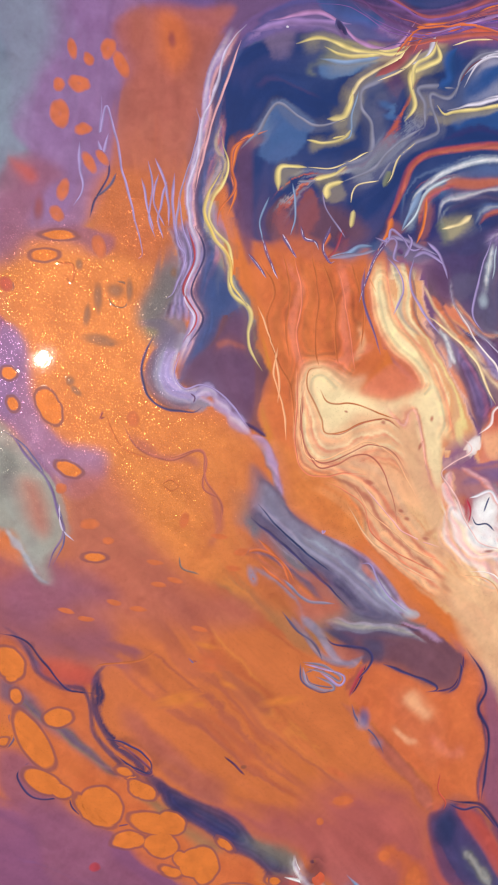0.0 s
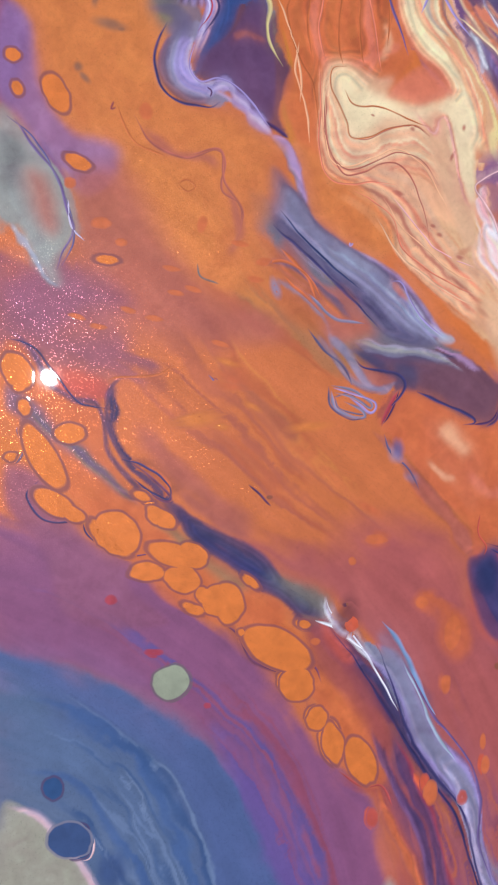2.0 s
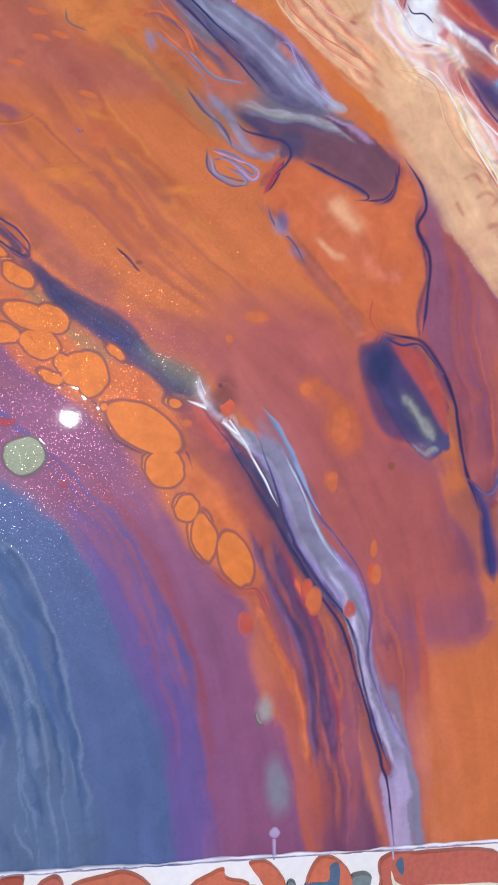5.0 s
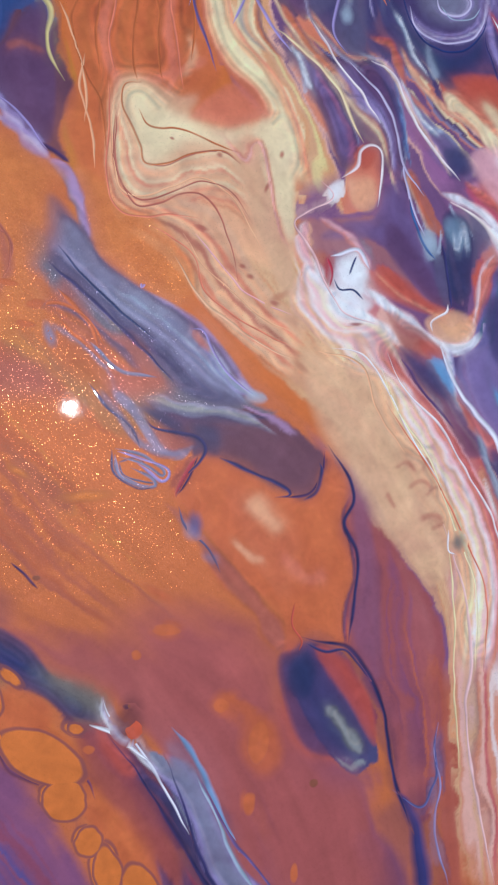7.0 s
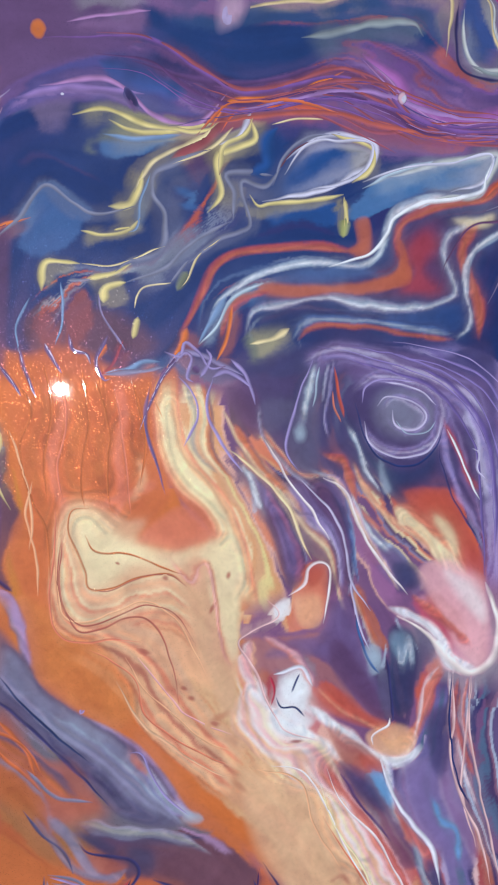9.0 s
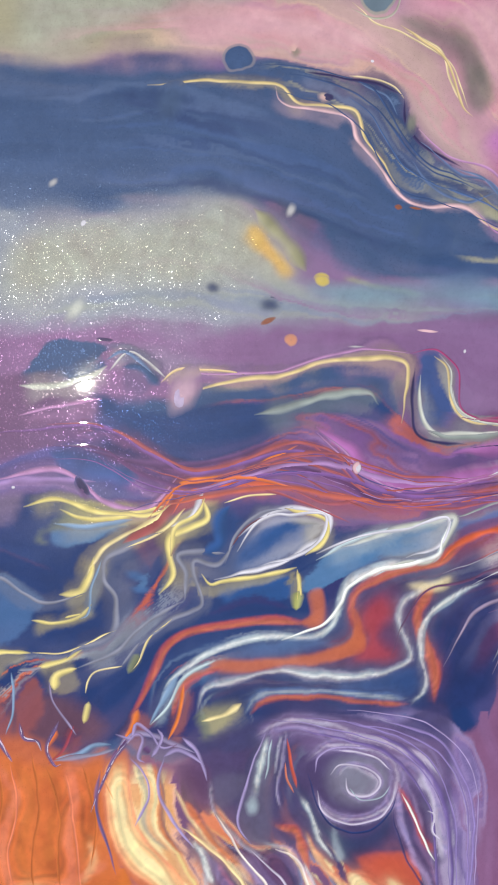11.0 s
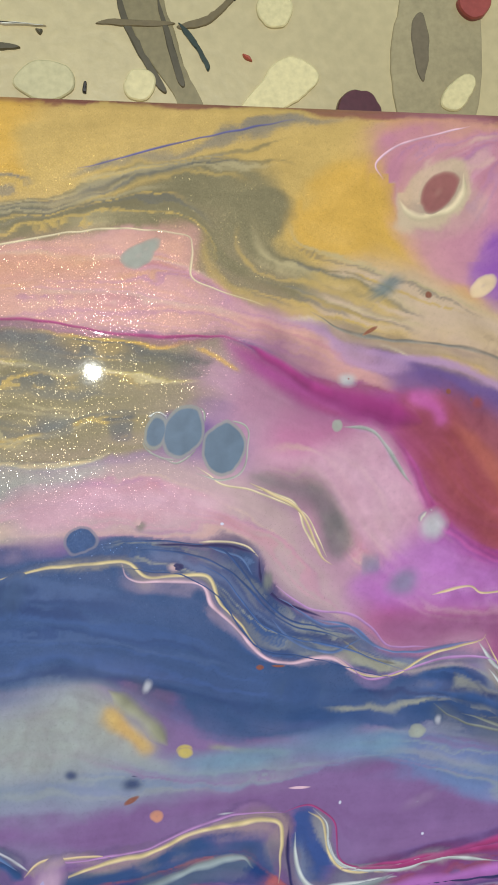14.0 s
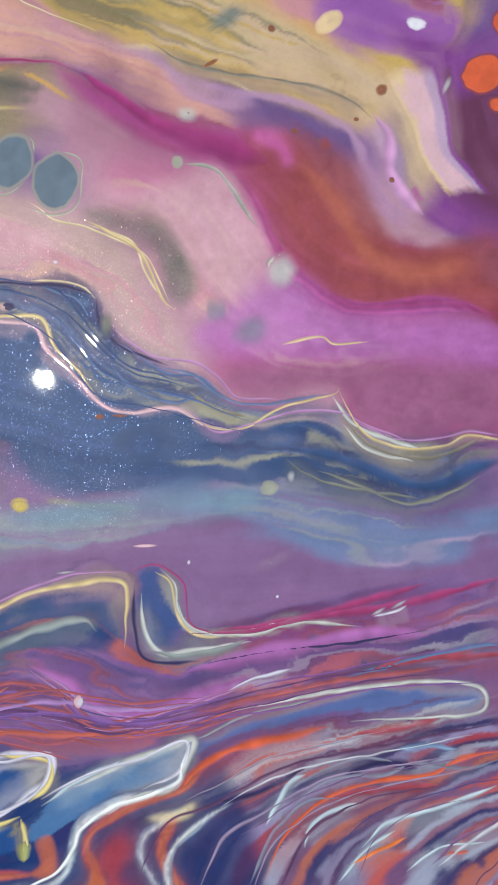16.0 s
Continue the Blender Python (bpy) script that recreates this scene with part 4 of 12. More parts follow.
pool("plum2", 0.71, [(-28.1, -83.4), (-19.2, -81.5), (-11.9, -83.1), (-1.9, -89.6), (-0.9, -93.3), (-3.7, -98.1), (-9.2, -98.1), (-16.6, -94), (-23.9, -89.9), (-27.5, -89.9)])
pool("orangep", 0.71, [(-32.1, -99.2), (-28, -90.5), (-19, -93.4), (-9.2, -99.3), (-1.8, -98.1), (-0.7, -89.6), (4.4, -93.2), (6.3, -99.3), (3.9, -105.4), (6.9, -112.7), (6, -123.7), (5.1, -131.6), (-3.9, -129.3), (-6.3, -130.7), (-11.4, -122.2), (-18.7, -117.3), (-24.8, -108.9)])
pool("rosep", 1.80, [(-21.4, -98.2), (-12.9, -99.4), (-6.6, -109), (-8.9, -121), (-15.1, -113.7)])
pool("rusta", 0.95, [(6.3, -99.3), (10.9, -105.4), (18.7, -115.3), (25.3, -127.8), (26.9, -151.4), (25.8, -163.8), (22, -171), (16.7, -163.3), (14, -149.7), (8.7, -136), (5.1, -132.2), (6, -123.7), (6.9, -112.7), (4.3, -105.4)])
pool("mauve2", 2.75, [(-12.1, -157), (-1, -156.3), (10.3, -159.3), (11.7, -170.4), (19.5, -182), (21.1, -200.6), (-7.9, -198.3)])
pool("rustb", 1.36, [(24.1, -136.4), (29.5, -151.5), (32.8, -201.6), (26.3, -201), (26.5, -170), (25.6, -151.4)])
pool("slatep", 0.46, [(-9.3, -136.7), (-3.9, -130.2), (3.7, -133.4), (8.8, -144.6), (10.9, -154.4), (9, -158.6), (2.7, -155.9), (-4.9, -146.5)])
pool("rustv", 0.47, [(2.4, -133.4), (6.8, -136.5), (10.7, -143.4), (11.7, -149.6), (10.2, -150.7), (7.6, -143.3), (4.3, -137.1)])
marble("tanr", 1, 3, [(-30.4, -45), (-21.8, -61.2), (-9.5, -76.5), (3.1, -88.4), (9.6, -103), (21.3, -117.8), (28, -132.8), (28.2, -151.5), (32.7, -189.1)], [(-10, -39.2), (-7.3, -53.5), (2.8, -66.5), (14.3, -75.9), (22.2, -89.4), (32.8, -105.5), (37.1, -124.3), (40, -145.7), (42.9, -164.6), (47.3, -190.1)])
pool("tanp", 1.39, [(-45.4, -16), (-34.3, -15.7), (-33.1, -20.9), (-22.4, -21.4), (-13.9, -19.6), (-7.7, -24.6), (-6.4, -32.9), (-10, -39.2), (-9.8, -51.2), (-2.3, -63), (-2.2, -70.2), (-12, -72.9), (-21.8, -61.2), (-30.3, -52.1), (-38.7, -40.7), (-44.5, -39.9)])
marble("tanl", 2, 4, [(-45.4, -16), (-45.3, -25.9), (-43.9, -39.8), (-38.7, -41.3), (-33.9, -47.5), (-27.9, -54.4)], [(-40.2, -15.6), (-40.6, -24.4), (-38.8, -32.5), (-30.5, -34.4), (-22.1, -42.2), (-19.5, -54)])
marble("tanl", 3, 5, [(-38.9, -23.1), (-30.7, -21.4), (-22.3, -23.2), (-17.4, -28.8), (-13.8, -32.2)], [(-34.1, -31), (-29.4, -30.7), (-23.4, -30.4), (-18.5, -37.2), (-14.7, -50.2)])
pool("navyr", 1.17, [(28.6, -59.7), (35.6, -45.9), (44.8, -44.5), (52.9, -22.8), (62.7, -112.8), (31.7, -111.2), (21.8, -75.8)])
pool("violetr", 1.30, [(4.3, 7.4), (16.2, 19), (31.5, 21.3), (50, 22.6), (57.8, -35.5), (48.9, -45.8), (40.7, -43.3), (31.3, -60.9), (15.5, -55.9), (9.7, -42.4), (-7.8, -39), (-0.9, -30.4), (-5.3, -18.4), (-13.4, -3.2), (-14.5, 15.8), (-7.5, 21)])
marble("lakeb", 12, 4, [(-57.7, 15.3), (-56.6, 6.2), (-53.8, -6.3), (-51, -17.7), (-48.2, -29.2), (-46.6, -38.4)], [(-27.9, 12.6), (-26.8, 3.2), (-23.9, -7.2), (-34.2, -11.2), (-41, -13.8), (-45.2, -21)])
pool("peachp", 0.93, [(1.9, -36.4), (3.9, -29.1), (8.6, -24.1), (10.7, -27.7), (9.9, -35.1), (3.2, -37.6)])
pool("pinkwA", 0.78, [(31.9, -27.2), (39.5, -23.2), (46.5, -28.1), (50.4, -36.9), (50.2, -44.5), (45, -47.7), (38.2, -44.6), (35.1, -37.1)])
pool("whiteA", 0.74, [(2.6, -48.6), (6.2, -46.7), (9.6, -51), (10.7, -59.6), (18.6, -64.6), (8.6, -67), (-0.5, -60.8), (-3.3, -53.5), (0.4, -53.5)])
pool("rose", 0.98, [(30.8, -30.9), (40.1, -33.2), (44.5, -39.5), (41.9, -40.8), (33.6, -34.6)])
pool("rose", 0.75, [(8.2, -59.6), (16, -64.6), (23.9, -68.4), (21.4, -69.6), (14.9, -67)])
pool("red3", 0.55, [(-1.1, -48.6), (0.8, -50.4), (0.4, -54.7), (1.7, -55.9), (-0.3, -53.5)])
marble("sun", 25, 3, [(-12.7, -37.9), (-9.6, -51.1), (-4.1, -62), (7.6, -70.6), (13.2, -80.6), (23.1, -98.3)], [(-7.7, -40.2), (-5.9, -52.3), (0.9, -63.2), (11.2, -68.2), (19.2, -75.8), (33.6, -98.7)])
marble("lavr", 29, 4, [(37.7, 6.8), (42.4, -5.5), (47.2, -17.9), (47.8, -28)], [(50.8, 10), (51.8, -5.1), (55.3, -17.7), (53.4, -30.4)])
pool("redp", 1.16, [(25.6, -10), (32, -7.2), (38.7, -9.4), (35, -14.6), (31.3, -18.5)])
pool("blueD", 1.14, [(-65.9, 60.9), (-58.5, 65.2), (-48.7, 69.7), (-37.3, 69.9), (-31.4, 66.6), (-18.6, 68.6), (-11.5, 70.6), (3.1, 71.1), (14.6, 67.6), (16.1, 64.1), (44.4, 68.4), (51.3, 65.4), (54.1, 22.8), (23.8, 20.8), (6, 22), (-10.9, 16), (-25.3, 17.5), (-39, 13), (-50.4, 15.7), (-59.5, 18.5), (-64.3, 28.4)])
pool("dplumt", 1.83, [(-55.3, 24.6), (-50, 28.4), (-40.9, 28), (-35, 26.1), (-30.2, 21.8), (-39.1, 16.5), (-47.2, 18.3), (-53.9, 17.8)])
pool("rustd", 0.67, [(-53.1, 23.6), (-51, 26), (-49, 21.6), (-50.1, 19.2), (-52.9, 20.2)])
pool("rustd", 0.84, [(-47.8, 29.7), (-43.3, 31.2), (-41.9, 25.6), (-45, 19.6), (-47.9, 21.7)])
pool("brownv", 2.00, [(-55.3, 67.8), (-48.7, 69.2), (-48.5, 65.2), (-54, 63.4)])
pool("blueL", 1.03, [(-42.1, 62.5), (-38.2, 64.1), (-32.4, 63), (-23.1, 64.6), (-27.6, 61.2), (-34.5, 59.3), (-40.2, 59.2)])
pool("oliveb", 1.37, [(-39.4, 65.7), (-33.8, 67.5), (-29, 66.3), (-33.6, 64), (-43.8, 62.3), (-43.1, 60.1), (-44.9, 61)])
pool("blueL2", 0.83, [(-57.2, 40.3), (-52.8, 50.5), (-48.8, 50.3), (-43, 46.3), (-45.1, 43.8), (-46.1, 41.4), (-53.8, 37.2)])
pool("blueM", 0.92, [(-3.5, 58.4), (1.1, 63.7), (8.3, 67.5), (14.1, 66.3), (13.6, 62.6), (7.6, 58.4), (1.6, 55.4), (-3.3, 54.9)])
pool("blueM", 0.91, [(-6.7, 50.4), (0.5, 52.3), (7.9, 53.6), (8.2, 48.8), (2, 47.6), (-5.3, 47.5)])
pool("blueL", 0.75, [(11.6, 54), (18.9, 59.5), (28.9, 63.7), (40.6, 66.1), (40.9, 60.6), (34.5, 58.7), (24.3, 55.2), (14.4, 50.6), (10.6, 50.8)])
pool("indigoD", 1.14, [(14.4, 50.6), (24.3, 55.2), (33.2, 57.9), (24.4, 52.8), (19.6, 47.4), (21, 45.1), (17.4, 41.1), (14.9, 42.1), (17, 48.4)])
pool("plumd", 0.96, [(23.3, 50.2), (32.1, 54.7), (43.9, 55.9), (51.7, 59.2), (52.8, 42.9), (40.6, 45.6), (35.2, 46.4), (35.8, 36.5), (28.2, 33.4), (23, 34.2), (26.5, 39.4)])
pool("redpl", 1.36, [(26.5, 39.4), (34.2, 41.3), (34.5, 36.4), (28.2, 33.4)])
pool("blueL", 0.91, [(-8.2, 33.5), (0.3, 34.8), (7.8, 33.6), (15.4, 32.4), (5.5, 29.8), (-6.7, 28.9)])
pool("blueM", 0.97, [(25.7, 31.4), (36, 33.4), (38.1, 31.7), (37.7, 28), (28.5, 27.9)])
pool("indigoD", 1.24, [(-22.1, 24.7), (-14.1, 30.1), (-9.1, 28.1), (-9.8, 18.5), (-20.7, 20.1)])
pool("oliveb", 0.91, [(-8.9, 23.3), (-2.8, 25), (-0.3, 24), (-5, 20.6), (-8.7, 19.8)])
smear("blueg", 3.49, 4.66, [(-30.6, 73.1), (-19, 76.8), (-9.6, 79.1), (0.1, 80.3)])
smear("purp2", 3.28, 3.78, [(12.4, 84.3), (20.2, 80.4), (28.2, 75.2), (38.7, 74.6), (50.6, 77.2)])
smear("purp2", 2.43, 2.43, [(-6.9, 74.7), (2.5, 81.8), (13.5, 86.2), (19.9, 85.8)])
smear("violetd", 1.98, 1.98, [(3, 73.5), (12.9, 74.7), (23.3, 71), (36.3, 71.2), (50.9, 72.9)])
pool("redorange", 0.38, [(15.1, 37.3), (21.3, 41.5), (23, 45.3), (25.1, 41.8), (26.3, 39.2), (21.5, 37.8)])
pool("goldy", 3.09, [(-81.7, 249.5), (94.6, 265), (96.7, 196), (43.9, 204.8), (31.3, 209), (16.5, 214.1), (14, 223.3), (-5, 224.4), (-27.9, 220.7), (-81.9, 212)])
pool("pinkb", 3.11, [(-81.9, 214.2), (-50.1, 216), (-27.9, 220.7), (-5, 224.4), (12.8, 223.8), (15.3, 215.2), (25.1, 209.8), (38.8, 205.8), (51.6, 199.1), (57, 190.9), (39, 196.2), (24, 202.7), (-4.8, 203.7), (-23.3, 206.3), (-82, 202.3)])
pool("khak", 1.71, [(-82, 202.3), (-50.1, 202.7), (-23.3, 206), (-4.8, 203.1), (19.1, 202.5), (26.6, 195.7), (24.2, 190.9), (14.4, 189.4), (7.2, 186.8), (4.9, 179.6), (-16.3, 177.3), (-39, 176.7), (-82.1, 183.7)])
pool("mauvep", 4.54, [(14.3, 197.6), (31.5, 195.9), (44.3, 184.4), (97.3, 178.5), (98.6, 135.3), (55.6, 136.8), (42.5, 144.2), (32.3, 151.5), (27.2, 157.5), (7.5, 160.8), (5.1, 166.7), (9.8, 176.2), (24.4, 179)])
pool("pinkmid", 3.91, [(-82.2, 178.3), (-27.7, 175.3), (7.3, 178.5), (24.4, 174.2), (39.8, 156.4), (55.6, 138), (32.3, 150.3), (24.7, 158.6), (-4.4, 164.2), (-27.7, 160.3), (-82.3, 155.1)])
pool("sandg", 4.69, [(-82.1, 183.7), (-41.3, 184), (-40.1, 177.2), (-27.7, 177), (-16.2, 170.9), (-27.7, 161.5), (-82.3, 158.5)])
pool("navyb", 2.04, [(-82.3, 154), (-39, 156.7), (-20.8, 159.3), (-12.6, 159.4), (-4.4, 163), (5.1, 163.1), (14.8, 159.7), (25.9, 158.7), (28.5, 150.2), (40, 144.2), (47.7, 143), (58.2, 136.8), (98.6, 135.3), (99.1, 121.2), (58.6, 118), (40.5, 119.6), (20.3, 119.9), (-4.1, 133.5), (-27.5, 129), (-82.5, 123.9)])
pool("greyl", 3.95, [(-82.5, 125.1), (-43.4, 126.8), (-27.5, 129), (-8.9, 133.5), (0.8, 119.1), (25.4, 113.7), (15.6, 101.8), (-15.7, 96.8), (-38.8, 101.1), (-82.7, 98)])
pool("mauvep2", 3.18, [(-82.7, 98), (-50.1, 103.8), (-27.4, 105.5), (-3.9, 106), (15.5, 110.3), (32.9, 113.6), (58.7, 114.3), (99.4, 109.5), (100.2, 83.5), (41.1, 86), (33.2, 101.2), (20.6, 101.6), (-3.8, 96.3), (-27.4, 98.4), (-50.1, 91), (-82.8, 91.2)])
pool("violetb", 3.19, [(-82.8, 87.8), (-38.8, 87), (-15.6, 84.8), (10.9, 86), (46.3, 83.2), (100.4, 79.5), (101.1, 57.1), (46.7, 63), (8.7, 68.9), (-21.4, 64.6), (-38.8, 69.2), (-82.9, 70.7)])
pool("goldo", 1.50, [(36, 221.1), (39.6, 229.6), (38.2, 236.6), (33.1, 247.9), (55.5, 256.8), (94.7, 260.1), (96.3, 211), (56.4, 216.3), (46.1, 219.3)])
pool("goldo", 2.32, [(-81.7, 249.5), (30.4, 259.3), (6.6, 240.1), (-16.7, 233.8), (-39.2, 233.4), (-81.8, 232.4)])
pool("khak2", 1.39, [(-81.8, 231.4), (-43.6, 234.1), (-33.6, 231.5), (-16.6, 230.5), (-2.7, 230.3), (9, 234.5), (13.8, 237.2), (25.9, 238), (35.8, 234), (35.9, 229.3), (31.1, 222), (38.6, 217.7), (51.3, 213.6), (54, 207.7), (41.3, 209.5), (23.9, 211), (15.3, 215.2), (12.8, 223.2), (-5, 224.4), (-27.9, 220.7), (-50.1, 216), (-81.9, 214.2)])
pool("goldp", 4.18, [(-36.9, 215.7), (-5, 220.4), (10.4, 221.9), (11.7, 215), (-4.9, 212.9), (-27.9, 212.8)])
pool("khakd", 1.16, [(-43.5, 222), (-38, 225.1), (-32.5, 225.5), (-31.9, 221.6), (-38, 220.1)])
pool("khakd", 1.00, [(-36.9, 228), (-29.1, 230.7), (-30.2, 229), (-35.8, 226.9)])
pool("khakd", 1.56, [(-82.1, 192.5), (-43.5, 192.9), (-34.6, 191), (-36.8, 185.3), (-41.3, 181.7), (-82.1, 187)])
pool("khakd", 1.31, [(-50.1, 201.6), (-27.9, 203.8), (-23.3, 205.7), (-2.4, 201.5), (16.7, 198.9), (14.3, 197), (-4.8, 197.4), (-16.4, 199.7), (-27.9, 200.9), (-50.1, 198.8)])
pool("khakd", 1.21, [(-18.6, 185.9), (-10.5, 186.7), (-10.5, 183.8), (-17.5, 182.5)])
pool("khakd", 0.89, [(-3.5, 186.4), (1.8, 187.2), (1.3, 184.2), (-2.3, 183.5)])
smear("goldy2", 0.91, 1.13, [(-27.9, 200.4), (-17.6, 197.4), (-12.9, 195.3), (4.7, 194.9), (16.8, 195.9)])
smear("sand", 0.66, 0.77, [(-50.1, 199.4), (-30.1, 200.3), (-21, 197.3), (-14.1, 194.7), (1.2, 194.7), (19.2, 195.4)])
smear("sand", 0.58, 0.58, [(-20.9, 177.2), (-12.8, 177.4), (-2.2, 179.4)])
smear("goldo", 1.45, 0.97, [(14.3, 201.1), (19.2, 199), (24.1, 195.6)])
smear("goldo", 0.92, 0.92, [(-21.1, 206.4), (-2.4, 200.9), (14.3, 201.7)])
smear("sand", 1.74, 0.99, [(31.3, 207.8), (43.9, 206), (54.1, 202.9), (62, 197.1)])
smear("greyo", 0.65, 0.75, [(-56.6, 229.9), (-43.6, 233), (-22.4, 232.9), (-5.1, 235.2), (9, 239.7), (20.9, 244.6)])
smear("greyo", 2.47, 3.21, [(24.4, 175.4), (34.4, 173.3), (40.8, 168.6), (43.5, 161.3)])
pool("sageg", 1.34, [(51.3, 216), (56.4, 215.1), (55.2, 211.4), (51.4, 211.8)])
smear("olivew", 2.46, 1.72, [(15.4, 118.8), (25.4, 116.2), (35.5, 114.7)])
pool("navyb2", 0.50, [(-50.1, 91), (-46.7, 96.7), (-42.2, 100.3), (-35.4, 99.8), (-32.2, 97.3), (-33.1, 95), (-40, 91.8), (-46.7, 90.3)])
pool("navyb2", 1.20, [(-38.8, 84.6), (-27.3, 88.9), (-15.6, 88.4), (-10.9, 92.4), (2.3, 93.7), (15.7, 98.1), (25.6, 99), (30.7, 96.3), (29.6, 88.9), (25.7, 91.6), (20.7, 94.2), (8.4, 88.6), (-3.7, 86.7), (-12, 79.8), (-27.3, 78.1)])
pool("blueb", 0.76, [(33.2, 101.2), (36.9, 103), (40.8, 100.3), (42.5, 93.4), (46.2, 89.5), (41.1, 87.2), (35.9, 87.4), (33.9, 93.7)])
pool("goldy", 2.03, [(-14.4, 249.3), (46.9, 250.6), (53.8, 243.7), (46.7, 233.3), (36.3, 228.5), (27.4, 239.3), (13.1, 238.7), (-14.9, 230.2)])
pool("redbr", 0.78, [(-14.4, 251.4), (105, 252.8), (105, 248.7), (58.5, 248.9), (35.5, 249.3), (-14.4, 248.8)])
pool("pinkb2", 3.51, [(53.8, 247), (82.6, 247.1), (85, 235.7), (80.1, 218.1), (72.7, 214.5), (60.7, 217.7), (53.7, 229), (52.6, 238)])
pool("goldo", 2.56, [(34, 222.8), (36.4, 231.8), (46.8, 240), (53.8, 235.8), (56, 226.8), (63.1, 217.8), (53.6, 218.7), (44.3, 220.8)])
pool("violetv", 2.75, [(77.6, 226.2), (86.3, 221.8), (102.6, 218.6), (102.6, 210.3), (82.5, 208.8), (75.2, 213.4), (72.7, 218)])
pool("mauver", 0.93, [(86.2, 243.8), (102.5, 250.3), (102.6, 220.9), (90, 221.8), (85, 226.4), (86.3, 234.6), (82.6, 237.9)])
pool("sandb", 4.35, [(44.3, 217.4), (60.7, 216.6), (70.3, 212.2), (82.5, 206.5), (102.7, 194.7), (102.8, 180.3), (92.6, 175.6), (87.5, 190), (77.6, 199.4), (58.2, 202.8), (46.5, 203.8), (39.5, 207.2)])
smear("greyo", 1.46, 2.09, [(-14.8, 234.4), (2.2, 238.3), (18.6, 242.7), (35.4, 246.8), (49.2, 249.1)])
smear("lilm", 2.69, 2.92, [(23.6, 208.1), (37.2, 206), (46.4, 200.4), (58.2, 198.2), (70.3, 197), (80, 192.4), (82.5, 182.9), (88.8, 174.5), (95.1, 172)])
smear("lilw", 2.49, 3.24, [(85, 194.7), (88.8, 187.6), (90, 180.4), (93.8, 175.6)])
pool("magr", 2.53, [(23.5, 199.2), (34.8, 194.7), (46.4, 193.5), (60.6, 192.4), (70.2, 184.2), (77.6, 175.8), (92.6, 168.4), (105.4, 166.9), (105.5, 155.9), (82.5, 154.2), (70.1, 159.4), (62.8, 167.8), (56.9, 180.8), (48.7, 185.5), (37, 187.8)])
pool("brick", 3.02, [(53.4, 190.1), (67.8, 190), (75.1, 178.2), (90.1, 167.2), (105.4, 164.5), (105.5, 157.2), (82.5, 155.4), (70.1, 164.1), (62.9, 173.7), (56.9, 184.3)])
smear("magv", 1.42, 1.90, [(53.4, 183.1), (59.3, 176.1), (62.9, 169), (65.2, 161.9), (72.6, 156.9), (82.5, 154.8), (95.2, 155.6)])
smear("magv", 1.13, 1.81, [(25.8, 199.2), (34.8, 194.7), (42.9, 194.1), (53.4, 194.7)])
smear("pinkv2", 1.68, 1.68, [(63, 192.4), (67.8, 187.7), (69, 184.2)])
pool("pinkm", 5.38, [(53.1, 152.8), (70.1, 155.8), (102.9, 153.6), (103, 131.4), (82.5, 131.2), (75, 141.3), (57.8, 138.4), (50.7, 144.7)])
pool("mag2", 4.68, [(80, 151.9), (114.6, 154.4), (114.8, 128.4), (90.1, 130.9), (80, 137.4)])
pool("pinkl2", 3.44, [(32.4, 185.6), (48.6, 184.3), (58.1, 176.1), (62.8, 165.5), (58, 157.4), (43.7, 160.1), (36.8, 168.4), (30, 177.7)])
smear("lilw", 1.17, 1.64, [(46.3, 184.4), (53.3, 180.8), (56.9, 173.8)])
smear("pinkw2", 1.19, 1.19, [(53.2, 165.7), (56.8, 160.9), (60.4, 156.1)])
smear("greyo", 1.85, 1.62, [(36.9, 173), (42.6, 167.1), (43.7, 160.1)])
pool("navyb2", 2.18, [(55.3, 126.7), (67.6, 133.2), (80, 127.7), (103, 122.8), (103, 117.8), (82.5, 119.1), (70, 123.4), (57.7, 120.6), (33.9, 119.6), (36.3, 124.2)])
pool("steelm", 3.52, [(36.2, 118.3), (52.9, 119.7), (67.5, 116.3), (82.5, 111.7), (103.1, 107.9), (103.1, 101.6), (82.5, 104.3), (62.5, 109.4), (45.7, 115.3)])
pool("violetm", 2.69, [(43, 89.2), (69.9, 94.3), (103.1, 97.8), (103.1, 91.6), (77.4, 88.7), (57.5, 88), (45.4, 85.4)])
smear("steels", 0.34, 0.34, [(15.1, 160.9), (21.8, 157.3), (26.3, 154.9)])
pool("violetq", 3.71, [(89.9, 212.2), (104.9, 210.8), (123, 214.2), (122.7, 173.3), (104.4, 170.6), (94.4, 173.9), (99.5, 184.7), (101, 198.8)])
pool("redpur", 2.85, [(101, 198.8), (122.9, 202.2), (122.7, 176.9), (109.6, 175.4), (100.8, 182.4)])
smear("pinkv2", 1.50, 1.50, [(93.2, 181), (95.7, 177.5)])
pool("brickd", 1.91, [(100.4, 155), (106.8, 153.3), (122.5, 152.6), (122.6, 161.2), (109.5, 158.7)])
smear("lilw", 1.93, 1.93, [(68.7, 109.5), (80.9, 104.2), (96, 104.6), (114.2, 107.4)])
pool("steelm", 2.62, [(52.2, 114.9), (66.4, 116.6), (76.1, 113.9), (96, 110.7), (122.2, 114.5), (122.2, 107.1), (96, 105.8), (75.9, 103.2), (63.9, 108.5)])
marble("vio", 42, 3, [(39.9, 82), (57.5, 85.4), (81.8, 86.1), (114, 91.4)], [(39.6, 70.5), (57.3, 76), (81.7, 77.7), (113.9, 78.9)])
